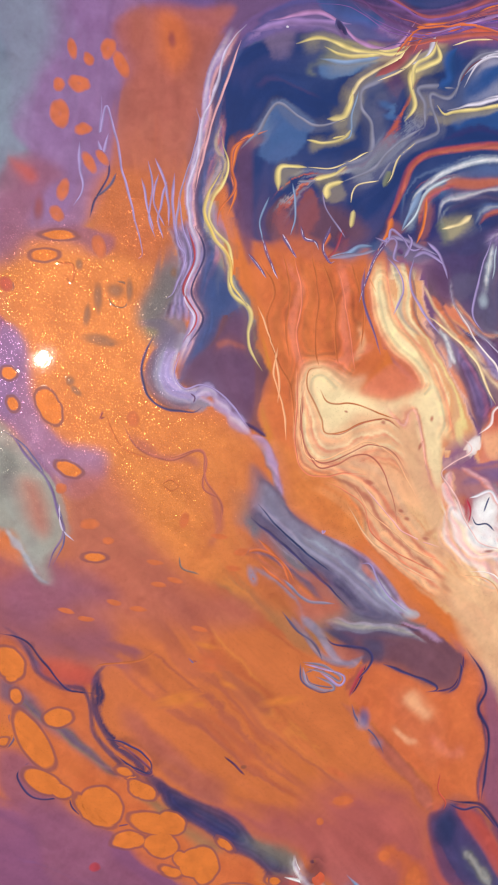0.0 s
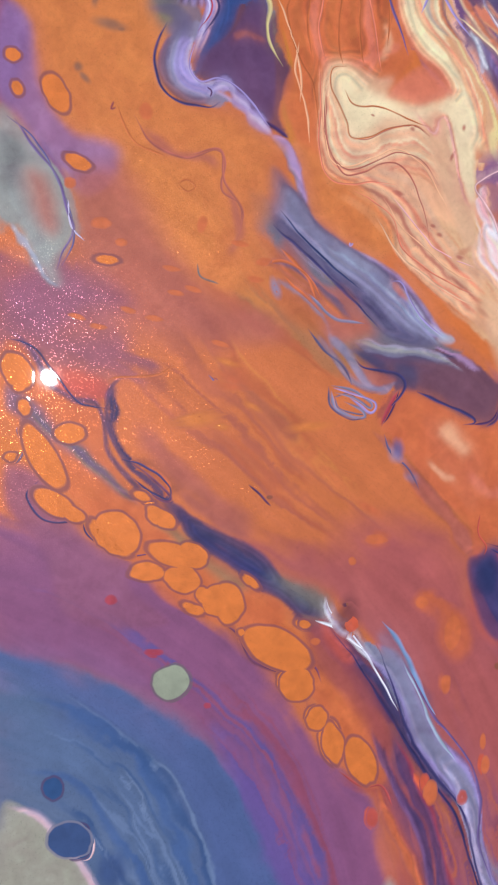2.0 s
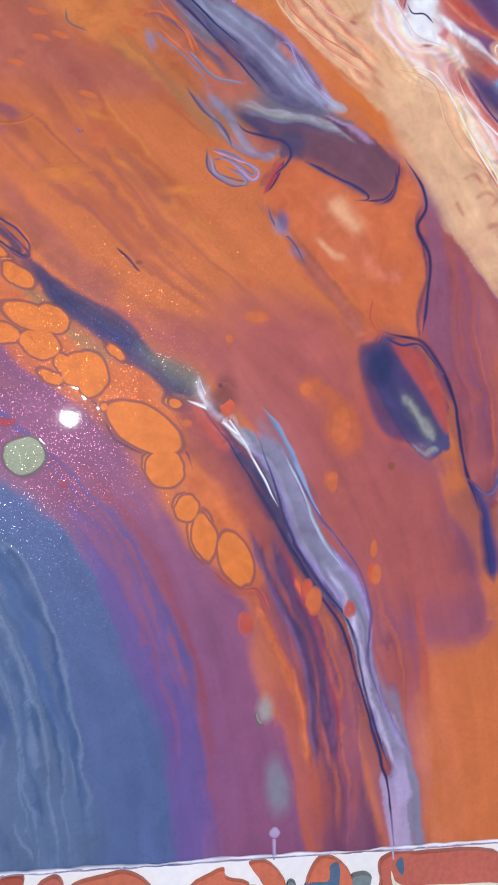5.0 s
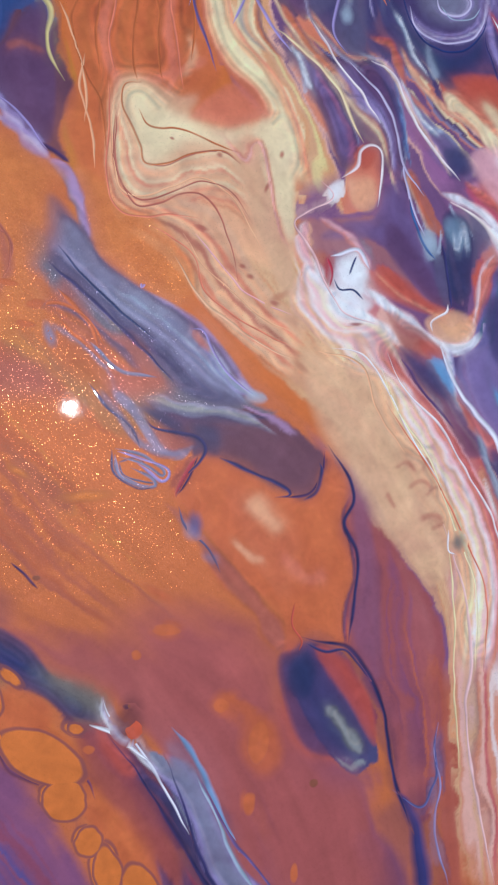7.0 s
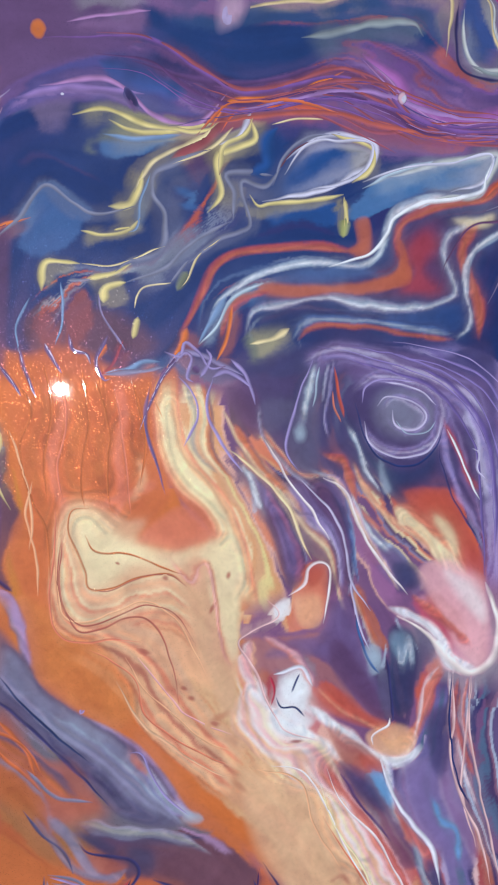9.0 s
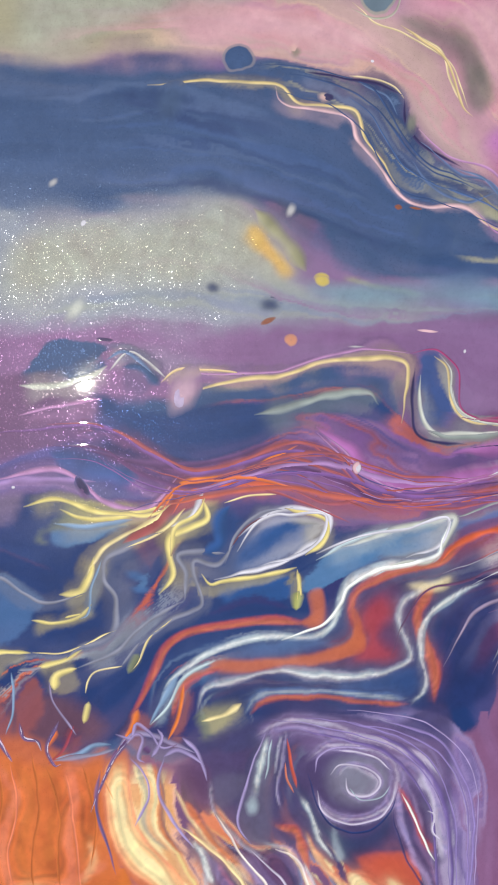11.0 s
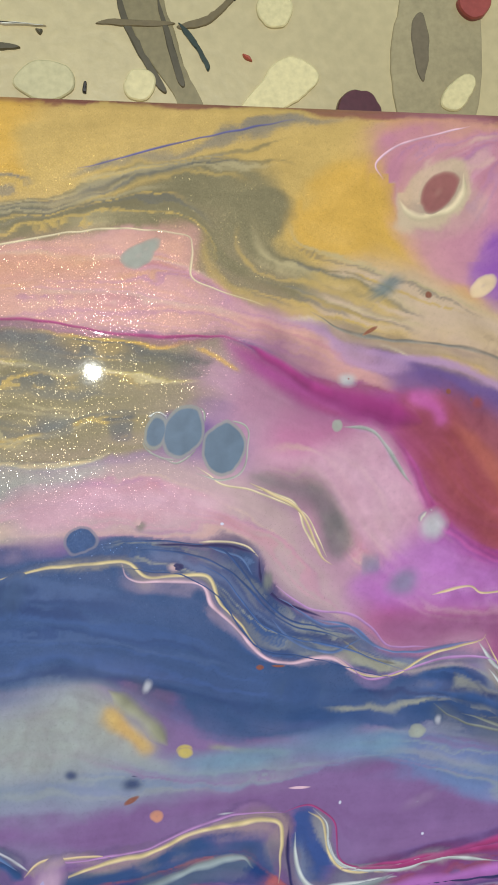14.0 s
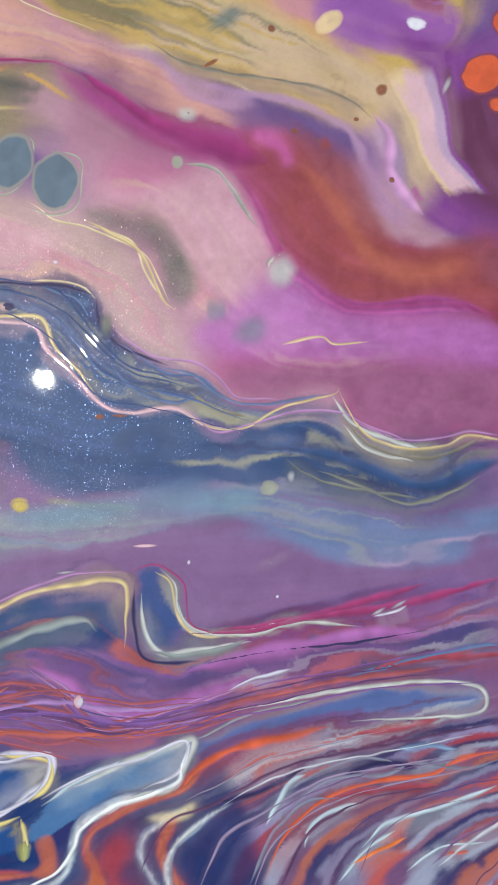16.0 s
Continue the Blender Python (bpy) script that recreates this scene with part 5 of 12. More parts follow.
marble("vio", 43, 3, [(43.5, 88.7), (63.5, 89.7), (81.9, 89.7), (114.1, 96.3)], [(43.4, 82.9), (63.4, 85), (81.8, 86.1), (114, 90.1)])
pool("mauver2", 1.29, [(70.4, 67.8), (87.8, 68.7), (104.5, 66.6), (75.2, 62.5), (67.9, 63.2)])
pool("blueL3", 0.52, [(43, 67.8), (56, 70.8), (70.5, 73.1), (87.9, 74.1), (104.6, 74.1), (107.9, 71.3), (104.6, 69.1), (90.4, 70.3), (75.4, 70.3), (60.7, 68.6), (51.2, 67.7), (44.1, 64.2)])
pool("blueL", 0.49, [(12.4, 53.6), (19.1, 59.7), (30.4, 64.4), (39.5, 66.4), (43.6, 66.6), (40.6, 61), (32.5, 58.4), (22.3, 54.8), (14.4, 49.9)])
pool("blueM", 0.48, [(4.1, 66.9), (12.7, 66), (14.8, 63.6), (11.4, 59.4), (3.8, 56.8)])
pool("blueg2", 0.74, [(70, 44.9), (75, 48), (80, 47.4), (74.9, 43.1), (69.9, 41.3)])
pool("mauvd", 0.79, [(38.4, -27), (46.2, -23), (46.4, -26.8), (39.8, -28.2)])
strands("lavr", 16, 0.33, 172, [(6, 22), (16.1, 20.3), (31.9, 15.1), (41.8, 4.5), (45.4, -10.4), (47.7, -25.5)], [(5.8, 25.6), (23.5, 25.7), (44.7, 22.2), (55, 7.7), (56.1, -10), (56, -29.1)])
strands("lavr", 9, 0.33, 173, [(16.5, 14.2), (19.5, 5.8), (26.2, 1.2), (33.9, 4.1), (34.8, 10.3)], [(24.3, 12.2), (24.6, 7.3), (28.6, 5), (31.7, 7.7), (30.9, 10.7)])
strands("lavr", 6, 0.30, 174, [(17.7, 15.5), (23.9, 18.3), (31.9, 15.1), (36.1, 10.4)], [(23, 11.5), (26.8, 13.6), (30.8, 11.3), (33, 8.4)])
strands("sun", 10, 0.46, 175, [(-12, -39.1), (-8.3, -52.3), (-1.5, -64.4), (11.6, -75.6), (28.3, -98.5)], [(-6.4, -42.6), (-0.7, -55.9), (8.5, -64.5), (19.2, -75.8), (36.2, -98.8)])
strands("bluesw", 12, 0.39, 176, [(-15.9, 20.5), (-13.9, 27.7), (-5.7, 31.9), (10.4, 32), (25.8, 30.8), (37.4, 31.7), (45.8, 46.1)], [(3.6, 19.4), (5.8, 25.6), (15.7, 27), (26.1, 25.3), (40.4, 26.9), (43.7, 37.1), (48.5, 46.3)])
strands("bluesw", 8, 0.36, 177, [(-20.8, 22.5), (-19.1, 34.4), (-8.6, 40.1), (4.8, 42.4), (17.4, 42.3), (22, 50.1), (42.4, 58.2)], [(-17.1, 20.4), (-14.1, 31.3), (-4.6, 35), (10.1, 36.9), (22.7, 39.1), (24.6, 50.3), (46.6, 56.1)])
strands("bluesw", 7, 0.36, 178, [(-55.7, 31.4), (-46.9, 35.5), (-35.6, 36.5), (-27.7, 40.7), (-23.4, 48.2), (-15.9, 63)], [(-52.9, 20.2), (-42.3, 32.5), (-30.9, 34.6), (-24.1, 39.9), (-15, 46.6), (-10.8, 58.9)])
strands("purpsw", 14, 0.39, 179, [(-30.2, 66.7), (-18.7, 71), (-6.9, 74.7), (5.1, 80.9), (17.5, 82.5), (30.7, 78), (46.6, 77.4)], [(-27.9, 65.8), (-16.2, 68.3), (3.1, 72.3), (18.3, 70.4), (33.9, 68.5), (49.7, 70.8)])
strands("lakeb", 16, 0.33, 180, [(-57.1, 15.3), (-55.3, 1.7), (-51.3, -11.9), (-48.3, -25.7), (-46.6, -37.3)], [(-28.5, 12.5), (-26.8, 3.2), (-27.5, -6.2), (-36.5, -12.5), (-42, -16.2)])
strands("khakst", 10, 0.45, 181, [(-54.4, 230.1), (-39.1, 231.1), (-22.3, 230.1), (-5.1, 233.5), (11.4, 238.1), (23.4, 239)], [(-54.4, 215.8), (-39.1, 218.9), (-21.2, 222.2), (-2.7, 225.7), (13.9, 224.4), (18.9, 215.4)])
strands("khakst", 12, 0.45, 182, [(-54.5, 201.4), (-36.8, 202.2), (-21, 203), (-4.8, 200.3), (14.3, 198.8)], [(-54.5, 179.1), (-39, 179.5), (-22, 180), (-4.6, 182.9), (4.9, 184.3)])
strands("pinkst", 9, 0.45, 183, [(-54.4, 212.5), (-33.5, 217), (-10.8, 219.5), (11.6, 219.6), (21.4, 212), (43.9, 204.8)], [(-54.4, 203.6), (-33.5, 205.8), (-10.7, 205.7), (9.4, 203.8), (25.2, 202.8), (54.3, 194.4)])
strands("pinkst", 8, 0.45, 184, [(-54.5, 165.6), (-33.4, 169.4), (-10.4, 174.6), (14.7, 172.8), (32.1, 161.1), (52.9, 140.5)], [(-54.5, 158.8), (-33.3, 161.4), (-12.7, 164), (7.5, 162), (24.6, 161), (39.9, 147.9)])
strands("navyst", 10, 0.39, 185, [(-6.8, 160.6), (5.1, 162), (19.7, 159.8), (26, 152.6), (32.4, 145.4), (45.1, 141.7), (58.2, 135.5)], [(-0.8, 156), (12.5, 153.7), (18.7, 149), (26.3, 138.1), (37.6, 135.6), (46.6, 133.1), (58.3, 129.9)])
strands("navydk", 9, 0.45, 186, [(-54.5, 149.8), (-33.3, 152.2), (-10.2, 151.2), (7.7, 147.7), (17.6, 140.5)], [(-54.5, 133.8), (-33.2, 132.5), (-10.1, 135.9), (15.3, 128.5), (45.5, 123.2)])
strands("greyst", 8, 0.45, 187, [(-54.5, 123.5), (-33.2, 125.5), (-12.4, 128.8), (5.7, 116.6), (32.9, 113.6), (58.6, 118)], [(-54.5, 103.9), (-27.4, 109), (-3.9, 109.6), (20.5, 110.2), (39.3, 110.9), (58.8, 111.7)])
strands("purpsw", 12, 0.39, 188, [(-54.6, 83), (-33.1, 85.6), (-12, 76.2), (6, 83.8), (15.9, 83.3), (26, 74.2), (56.9, 79)], [(-54.6, 73.7), (-36.5, 75), (-20.2, 68.2), (-1.1, 73.2), (16.1, 71), (33.7, 68.8), (59.7, 72.5)])
strands("purpsw", 8, 0.36, 189, [(-15.6, 89.6), (2.3, 91.3), (20.7, 95.5), (32.1, 86.4), (41.2, 82.2), (59.4, 85.2)], [(-6, 75.8), (8.5, 84.9), (20.9, 80.7), (31.1, 75.2), (43.9, 75.8), (59.5, 80.1)])
strands("khakst", 8, 0.44, 190, [(-10.6, 234.6), (7.6, 238.5), (26.4, 241.4), (44.6, 247.7)], [(-10.8, 227.1), (7.5, 234.2), (27.4, 235.9), (34.1, 232.9)])
strands("khakst", 9, 0.44, 191, [(12.8, 225.6), (19.3, 214.7), (35, 209.4), (48.8, 205), (70.3, 202.3)], [(32.9, 228.4), (35.1, 220.6), (48.9, 217.5), (63.1, 212), (82.5, 204.1)])
strands("pinkst", 8, 0.44, 192, [(53.7, 233.5), (57.3, 243.8), (70.4, 246.6), (82.6, 246)], [(72.8, 226.1), (75.2, 234.2), (80.1, 241.3), (86.2, 245)])
strands("magst", 9, 0.44, 193, [(28, 198.1), (41.7, 192.4), (54.6, 184.3), (62.9, 172.5), (72.6, 161.7), (95.1, 158.7)], [(37.1, 194.7), (58.2, 192.4), (70.2, 183), (80, 172.2), (95.1, 165.9), (102.8, 165.8)])
strands("pinkst", 8, 0.44, 194, [(26.7, 185.6), (43.9, 180.9), (53.3, 169.2), (58, 159.7), (70.1, 153.4), (95.2, 151.4)], [(26.5, 174.3), (36.8, 171.8), (43.7, 162.4), (53.1, 152.8), (67.6, 145.2), (95.2, 146.5)])
strands("navyst", 8, 0.38, 195, [(27.4, 153.7), (36.5, 144.1), (48.3, 141.2), (57.8, 136.1), (75, 137.1)], [(28.4, 139.8), (38.8, 135.8), (48.2, 133), (57.8, 131.3), (77.5, 133.9)])
strands("navyst", 9, 0.38, 196, [(57.8, 131.3), (72.5, 133), (82.5, 128.8), (101.7, 124.1)], [(34, 123.2), (57.8, 125.3), (75, 124.4), (103, 117.8)])
strands("greyst", 8, 0.44, 197, [(33.9, 118.5), (52.9, 120.8), (72.5, 118.5), (103.1, 112.8)], [(36.1, 110.1), (57.7, 111), (77.4, 104.7), (103.1, 100.3)])
strands("vio2", 14, 0.41, 198, [(19.7, 39), (26.7, 53.2), (42.8, 57.9), (57.1, 64.8), (77.8, 68.3), (113.8, 72.7)], [(38.8, 35.4), (42.6, 47.9), (53.2, 52.7), (67.8, 58.4), (87.7, 60.1), (113.7, 61.4)])
strands("vio2", 14, 0.41, 199, [(40, 35.3), (44.9, 47.7), (56.8, 52.3), (70.2, 58.2), (90.2, 59.9), (113.7, 61.4)], [(57.6, 33.1), (63.9, 45.6), (77.5, 52.6), (95.3, 54.5), (116.4, 57.4)])
strands("vio2", 14, 0.41, 200, [(60, 32.8), (66.3, 45.3), (80, 52.3), (97.9, 54.2), (116.3, 56.2)], [(79.7, 30.3), (87.5, 42.9), (101.7, 47.6), (116.3, 49.9)])
strands("vio2", 12, 0.41, 201, [(80.9, 30.2), (90, 41.4), (103, 46.2), (117.6, 49.7)], [(106.7, 23.1), (110.7, 30.2), (117.5, 37.1), (121.6, 39.1)])
strands("purpsw", 14, 0.41, 202, [(28.5, 78.3), (42, 74.9), (57.3, 78.4), (78, 80.4), (113.9, 83.9)], [(33.9, 69.8), (48.9, 72), (63.2, 73.2), (81.7, 75.9), (113.9, 76.4)])
strands("purpsw", 8, 0.38, 203, [(44.7, 88.7), (63.5, 89.7), (81.9, 89.7), (114.1, 96.3)], [(43.4, 81.8), (61, 84), (80.6, 85.6), (114, 88.9)])
strands("purpsw", 10, 0.38, 204, [(4.7, 86.9), (15.4, 83.9), (24, 76.4), (37.4, 74.1), (51.4, 76.5)], [(4.3, 71.3), (17.2, 70.2), (30.5, 69), (43.1, 70.2), (57.2, 73.6)])
strands("navyst", 9, 0.38, 205, [(76.5, 138.7), (83.7, 129.1), (96.2, 126.4), (105.2, 128.5), (117, 127)], [(64.1, 121.4), (81.1, 117.3), (93.5, 114.4), (105.1, 120), (116.9, 120.9)])
strands("magst", 8, 0.44, 206, [(51.6, 191.1), (61.8, 181.3), (72.2, 167.7), (86.7, 163.3), (114.8, 169.5)], [(62.7, 169.9), (69.7, 160.8), (81.7, 155.6), (99.2, 157.4), (117.3, 155.1)])
strands("tanl", 14, 0.36, 207, [(-29.2, -46.1), (-20.6, -61.2), (-8.3, -76.4), (4.3, -88.3), (10.8, -103), (22.6, -117.8), (28.6, -132.8), (28.9, -151.5), (33.3, -189.1)], [(-11.2, -41.6), (-7.3, -53.5), (2.8, -66.5), (14.3, -75.9), (22.2, -89.4), (32.8, -105.5), (37.1, -124.3), (39.3, -145.6), (44.6, -189.9)])
strands("rustst", 7, 0.45, 208, [(7, -101.7), (8.4, -114), (8.6, -128.6), (15.2, -144.8), (20.6, -163.5)], [(18.7, -116.5), (24, -127.7), (25.5, -145.1), (25.1, -161.3), (23.3, -169.8)])
strands("slatest", 8, 0.39, 209, [(-61.5, -45.4), (-55.7, -55.5), (-45.3, -64.4), (-33.6, -71.1), (-19.2, -80.3)], [(-54.8, -43.9), (-48.9, -54.1), (-38.4, -60.7), (-28.9, -66.2), (-16.8, -77.8)])
strands("rstr", 10, 0.36, 210, [(14.2, -69.8), (24.7, -81.9), (32.7, -95.5), (39.5, -109.2)], [(28.4, -69.4), (36.5, -84.2), (42, -92.9), (47.4, -101.7)])
pool("slated", 0.70, [(-39.4, -80.1), (-31.1, -80.5), (-21.6, -82.1), (-11.9, -83.5), (-19.1, -84.1), (-26.3, -85.1), (-33.4, -84.1)])
pool("rust", 0.88, [(-36.9, -86.5), (-29.9, -85.8), (-28.7, -88.7), (-33.4, -89.4)])
pool("oliveg", 1.38, [(-47.5, -73.8), (-38.3, -72.4), (-34.7, -77), (-40.5, -80.7), (-46.3, -78.4)])
pool("indigo", 0.96, [(-81.1, -122.6), (-73.4, -125.7), (-62.9, -132.4), (-49.5, -143.1), (-44, -149.8), (-46.8, -149.7), (-58.9, -141.2), (-68.2, -137.3), (-77.3, -130.3)])
pool("plumr", 1.02, [(-46.8, -148.4), (-38.5, -157.8), (-30.9, -170), (-32.3, -173.3), (-39.9, -163.1), (-45.4, -155.1)])
pool("oliveg", 1.20, [(-60.2, -135.3), (-52.2, -136.5), (-46.8, -141.8), (-48.1, -145.8), (-53.5, -141.8)])
pool("indigo", 0.75, [(-98.7, -91.4), (-96.2, -90), (-96.9, -98.9), (-93.8, -106.4), (-87.5, -111.3), (-83.7, -116.3), (-86.2, -116.3), (-92.5, -110.2), (-97.5, -102.7)])
strands("blst", 9, 0.50, 218, [(-120.7, -155.7), (-103.8, -164.7), (-88.8, -179), (-78.6, -201.3), (-72.2, -227.6), (-69.6, -253.9)], [(-120.8, -184.2), (-108.7, -189.7), (-98.9, -205.3), (-92.7, -226.1), (-88.9, -252)])
strands("mauvst", 9, 0.50, 219, [(-120.7, -127.2), (-103.7, -134.4), (-85, -148.3), (-65.6, -165.3), (-52.2, -189.4), (-44.1, -216.3), (-39.9, -256.7)], [(-120.7, -142.1), (-106.2, -148.3), (-88.8, -159.8), (-73.4, -175.6), (-60.3, -196.9), (-52.2, -222.4), (-49.5, -255.8)])
strands("rustst", 9, 0.50, 220, [(-33, -176.7), (-24.5, -197.2), (-20.2, -217.8), (-15.9, -253.6)], [(-21.7, -179.7), (-11.6, -200.5), (-5.8, -221.4), (-2.8, -254.8)])
strands("rustst", 9, 0.50, 221, [(-33, -147.1), (-24.5, -157.9), (-13.1, -177.2), (-5.8, -198), (1.6, -233)], [(-15.9, -141.7), (-7.2, -160.9), (1.6, -184.5), (9.1, -219.6)])
strands("orst", 9, 0.50, 222, [(-113.4, -103.4), (-101.3, -115.5), (-86.2, -125.3), (-72.1, -136.7), (-57.6, -149.7), (-44, -163.1)], [(-118.3, -109.8), (-105, -123.1), (-91.3, -131.8), (-74.7, -144.5), (-57.6, -158.9), (-44, -177.7)])
strands("orst", 8, 0.67, 223, [(-91.2, -55.5), (-78.5, -66), (-65.5, -84.5), (-44, -109.9), (-24.5, -128.2)], [(-96.2, -86.2), (-81.1, -100.8), (-65.5, -113.2), (-49.5, -125.9), (-33, -139.1)])
strands("slatest", 9, 0.47, 224, [(-60.7, -42.2), (-56.3, -53.8), (-47.4, -62.8), (-35.3, -73.6), (-19.8, -81.8)], [(-53.4, -46.7), (-47.4, -55.5), (-35.4, -61.7), (-27.7, -67.9), (-15.1, -79)])
strands("lavst", 8, 0.43, 225, [(-65, 60.3), (-68.5, 47.9), (-72, 35.5), (-75.5, 23.2), (-73.4, 13.7), (-76.2, 1.2)], [(-67.8, 43.9), (-65, 34.5), (-69.9, 24.7), (-65, 15.3), (-72, 1.3), (-73.5, -7)])
strands("orst", 9, 0.54, 226, [(-86, -25.1), (-74.9, -32.1), (-66.4, -42.1), (-60.6, -58), (-47.3, -73.1)], [(-102.6, -48.4), (-90.4, -57.1), (-75, -67.6), (-59.1, -78.4), (-41.2, -91.1)])
strands("purpst", 8, 0.54, 227, [(-112.9, 76.2), (-106.7, 63.8), (-109.5, 45.4), (-111, 28.3)], [(-88.2, 78.4), (-92.3, 62.3), (-93.7, 46.4), (-101.8, 26.1)])
strands("orst", 8, 0.47, 228, [(-93.7, 49), (-89.8, 33.3), (-87.2, 17.3), (-88.6, 3.7)], [(-74.7, 50.2), (-76.1, 34), (-79, 17.6), (-80.4, 3.9)])
pool("sagel", 0.78, [(-119.6, -34.5), (-115.7, -35.9), (-114.6, -48.1), (-110.7, -59.3), (-112.1, -63.4), (-116, -55), (-119.8, -48)])
smear("blueL", 1.11, 1.56, [(-53.3, 49.8), (-55.3, 45.1), (-57.2, 40.3)])
smear("blueL", 1.41, 1.41, [(-26, 53.8), (-22.4, 52.4), (-23.4, 48.7)])
smear("navy2", 1.33, 1.10, [(-57.9, 53.9), (-53.7, 57.8), (-48, 56.1), (-41, 52.2)])
smear("navy2", 1.17, 1.17, [(-30, 62.7), (-23.9, 58.6), (-21.3, 54.2)])
smear("indigoD", 1.21, 1.45, [(-10, 44.7), (-0.4, 47.4), (9.6, 46.5)])
smear("indigoD", 0.97, 1.21, [(-10.3, 26.8), (0.6, 28.8), (10.6, 27.8)])
smear("navy2", 1.28, 1.79, [(21.7, 54.9), (31.9, 57.8), (39.7, 59.2)])
smear("plumd", 1.81, 2.32, [(26, 48), (32.3, 51.1), (41.5, 51.9)])
smear("plumd", 1.55, 2.07, [(28.2, 33.4), (33.1, 38.8), (34, 45)])
pool("lilg", 0.41, [(-83.9, -9.9), (-85.4, -15.4), (-83.3, -21), (-77.7, -24.4), (-72.8, -25.4), (-69, -22.6), (-72.8, -19.5), (-77, -20.5), (-79.1, -16.8), (-77.4, -11.2), (-74.2, -7), (-79, -5.4)])
smear("lav", 1.12, 1.67, [(-76.3, -8.4), (-79.1, -15.4), (-76.3, -20.9), (-70.7, -20.9), (-62.1, -28)])
pool("sandb", 0.71, [(56.6, 226.2), (57, 233.6), (63.8, 240.1), (72.2, 239.3), (72.5, 231.2), (66.1, 225.3), (60.8, 225.2)])
smear("cream", 1.36, 1.14, [(-43.1, -17.4), (-39.3, -24.3), (-30.1, -23.4), (-20.7, -23.1), (-12.6, -18.1), (-9.8, -24.6), (-11.1, -34.2)])
smear("peach2", 0.79, 0.79, [(-45.4, -16.3), (-43.8, -26.7), (-40, -33.6), (-29.7, -31.1), (-21.6, -28.5), (-16.7, -30.8)])
smear("peach2", 0.69, 0.69, [(-36.3, -38.2), (-26.8, -41.7), (-19.3, -48.7), (-12.7, -60.7), (-2.4, -70.5)])
smear("cream", 0.92, 1.37, [(-40, -32.5), (-29.5, -34.6), (-22.1, -40.4), (-18.1, -48.7)])
smear("tanp", 2.27, 2.72, [(-44.1, -19.8), (-34.6, -25.3), (-22.7, -30.9), (-17.3, -42.7), (-11.8, -54.7)])
smear("peachp", 1.70, 1.70, [(-8.6, -24.6), (-6.9, -34.2), (-8.9, -41.4), (-4.6, -52.3), (6, -64.5), (16.8, -77)])
smear("whitep", 1.71, 2.20, [(-6.3, -43.8), (-3.4, -52.3), (3.3, -62), (12.4, -67)])
smear("pinkw", 1.51, 2.02, [(11.3, -69.4), (19.5, -79.5), (30.6, -93.6)])
smear("red", 1.83, 2.09, [(31.9, -28.4), (40.2, -34.5), (44.5, -39.5)])
strands("tanl", 9, 0.36, 251, [(-45.5, -14.6), (-45.1, -26.8), (-43.2, -37.8), (-32.8, -38.8), (-24.1, -47.6), (-10, -65.6), (6.9, -81.7), (26, -103.4)], [(-31.4, -20.5), (-37, -23.6), (-37.9, -30.1), (-28.6, -29.9), (-18.8, -35.6), (-10.8, -51.1), (3.6, -66.9), (33.7, -101.2)])
strands("tanl", 9, 0.36, 252, [(-31.4, -20.5), (-37, -23.6), (-37.9, -30.1), (-28.6, -29.9), (-18.8, -35.6), (-10.8, -51.1), (3.6, -66.9), (33.7, -101.2)], [(-11.6, -15.1), (-23.1, -23.2), (-31.2, -24), (-21.8, -24.9), (-13.2, -29.5), (-11.8, -42.7), (-4.4, -57.1), (11.2, -68.2), (39, -101.4)])
strands("pinkr", 8, 0.39, 253, [(7.8, -67.5), (18.2, -79.5), (28.7, -94.3), (35.5, -109.2), (38.4, -126.8), (37.3, -145.6), (40.6, -189.6)], [(15.5, -69.8), (27.3, -84.3), (35.4, -98), (40.9, -111.8), (43.8, -126.9), (44, -145.8), (48.7, -190.2)])
strands("pinkr", 6, 0.39, 254, [(-10, -40.4), (-7.4, -51.1), (-1.1, -60.5), (7.8, -66.3), (15.5, -69.8)], [(-2.6, -38.8), (-2.5, -47.2), (2.6, -54.3), (10.2, -60.1), (23.1, -65.8)])
smear("plum2", 1.69, 2.17, [(-19.1, -85), (-11.8, -88.5), (-4.4, -93.3)])
smear("lilm", 0.97, 1.21, [(-19.2, -80.3), (-13.1, -83.1), (-6.9, -87.3)])
smear("rosep", 1.93, 2.17, [(-18.9, -99.4), (-12.8, -104.2), (-9, -112.6), (-7.7, -121.1)])
smear("indigo", 2.00, 2.44, [(-67.2, -127), (-60.4, -132.9), (-52.4, -141.2), (-45.5, -146.1)])
smear("plumr", 1.62, 2.31, [(-44.3, -147.4), (-37.2, -157), (-31.2, -166.8), (-27.5, -180)])
pool("grey", 0.42, [(-38.5, -153.1), (-31.6, -156.2), (-24.5, -167.4), (-18.8, -181.1), (-11.6, -190.2), (-9.4, -200.6), (-14.5, -194.9), (-21.7, -185.1), (-28.8, -171.4), (-35.7, -160.5)])
pool("lav", 0.44, [(-11.6, -197.1), (-8.4, -199.3), (-4.6, -213.2), (-0.5, -223.2), (1.6, -237.2), (2.2, -255.3), (-0.4, -255), (-1.6, -236.9), (-4.6, -224.3), (-9.7, -210.2)])
pool("lilg", 1.10, [(-8, -200.7), (-2.8, -213.3), (3.1, -226.2), (6.1, -255.6), (3.1, -255.4), (1.3, -237.1), (-1, -221.7), (-4.9, -211.8)])
smear("oliveg", 1.40, 1.68, [(-31.6, -157.9), (-25.9, -166), (-21.7, -175.6), (-15.9, -186.7)])
smear("red", 2.08, 2.37, [(1.6, -163.7), (4.6, -191.5), (7.6, -219.5)])
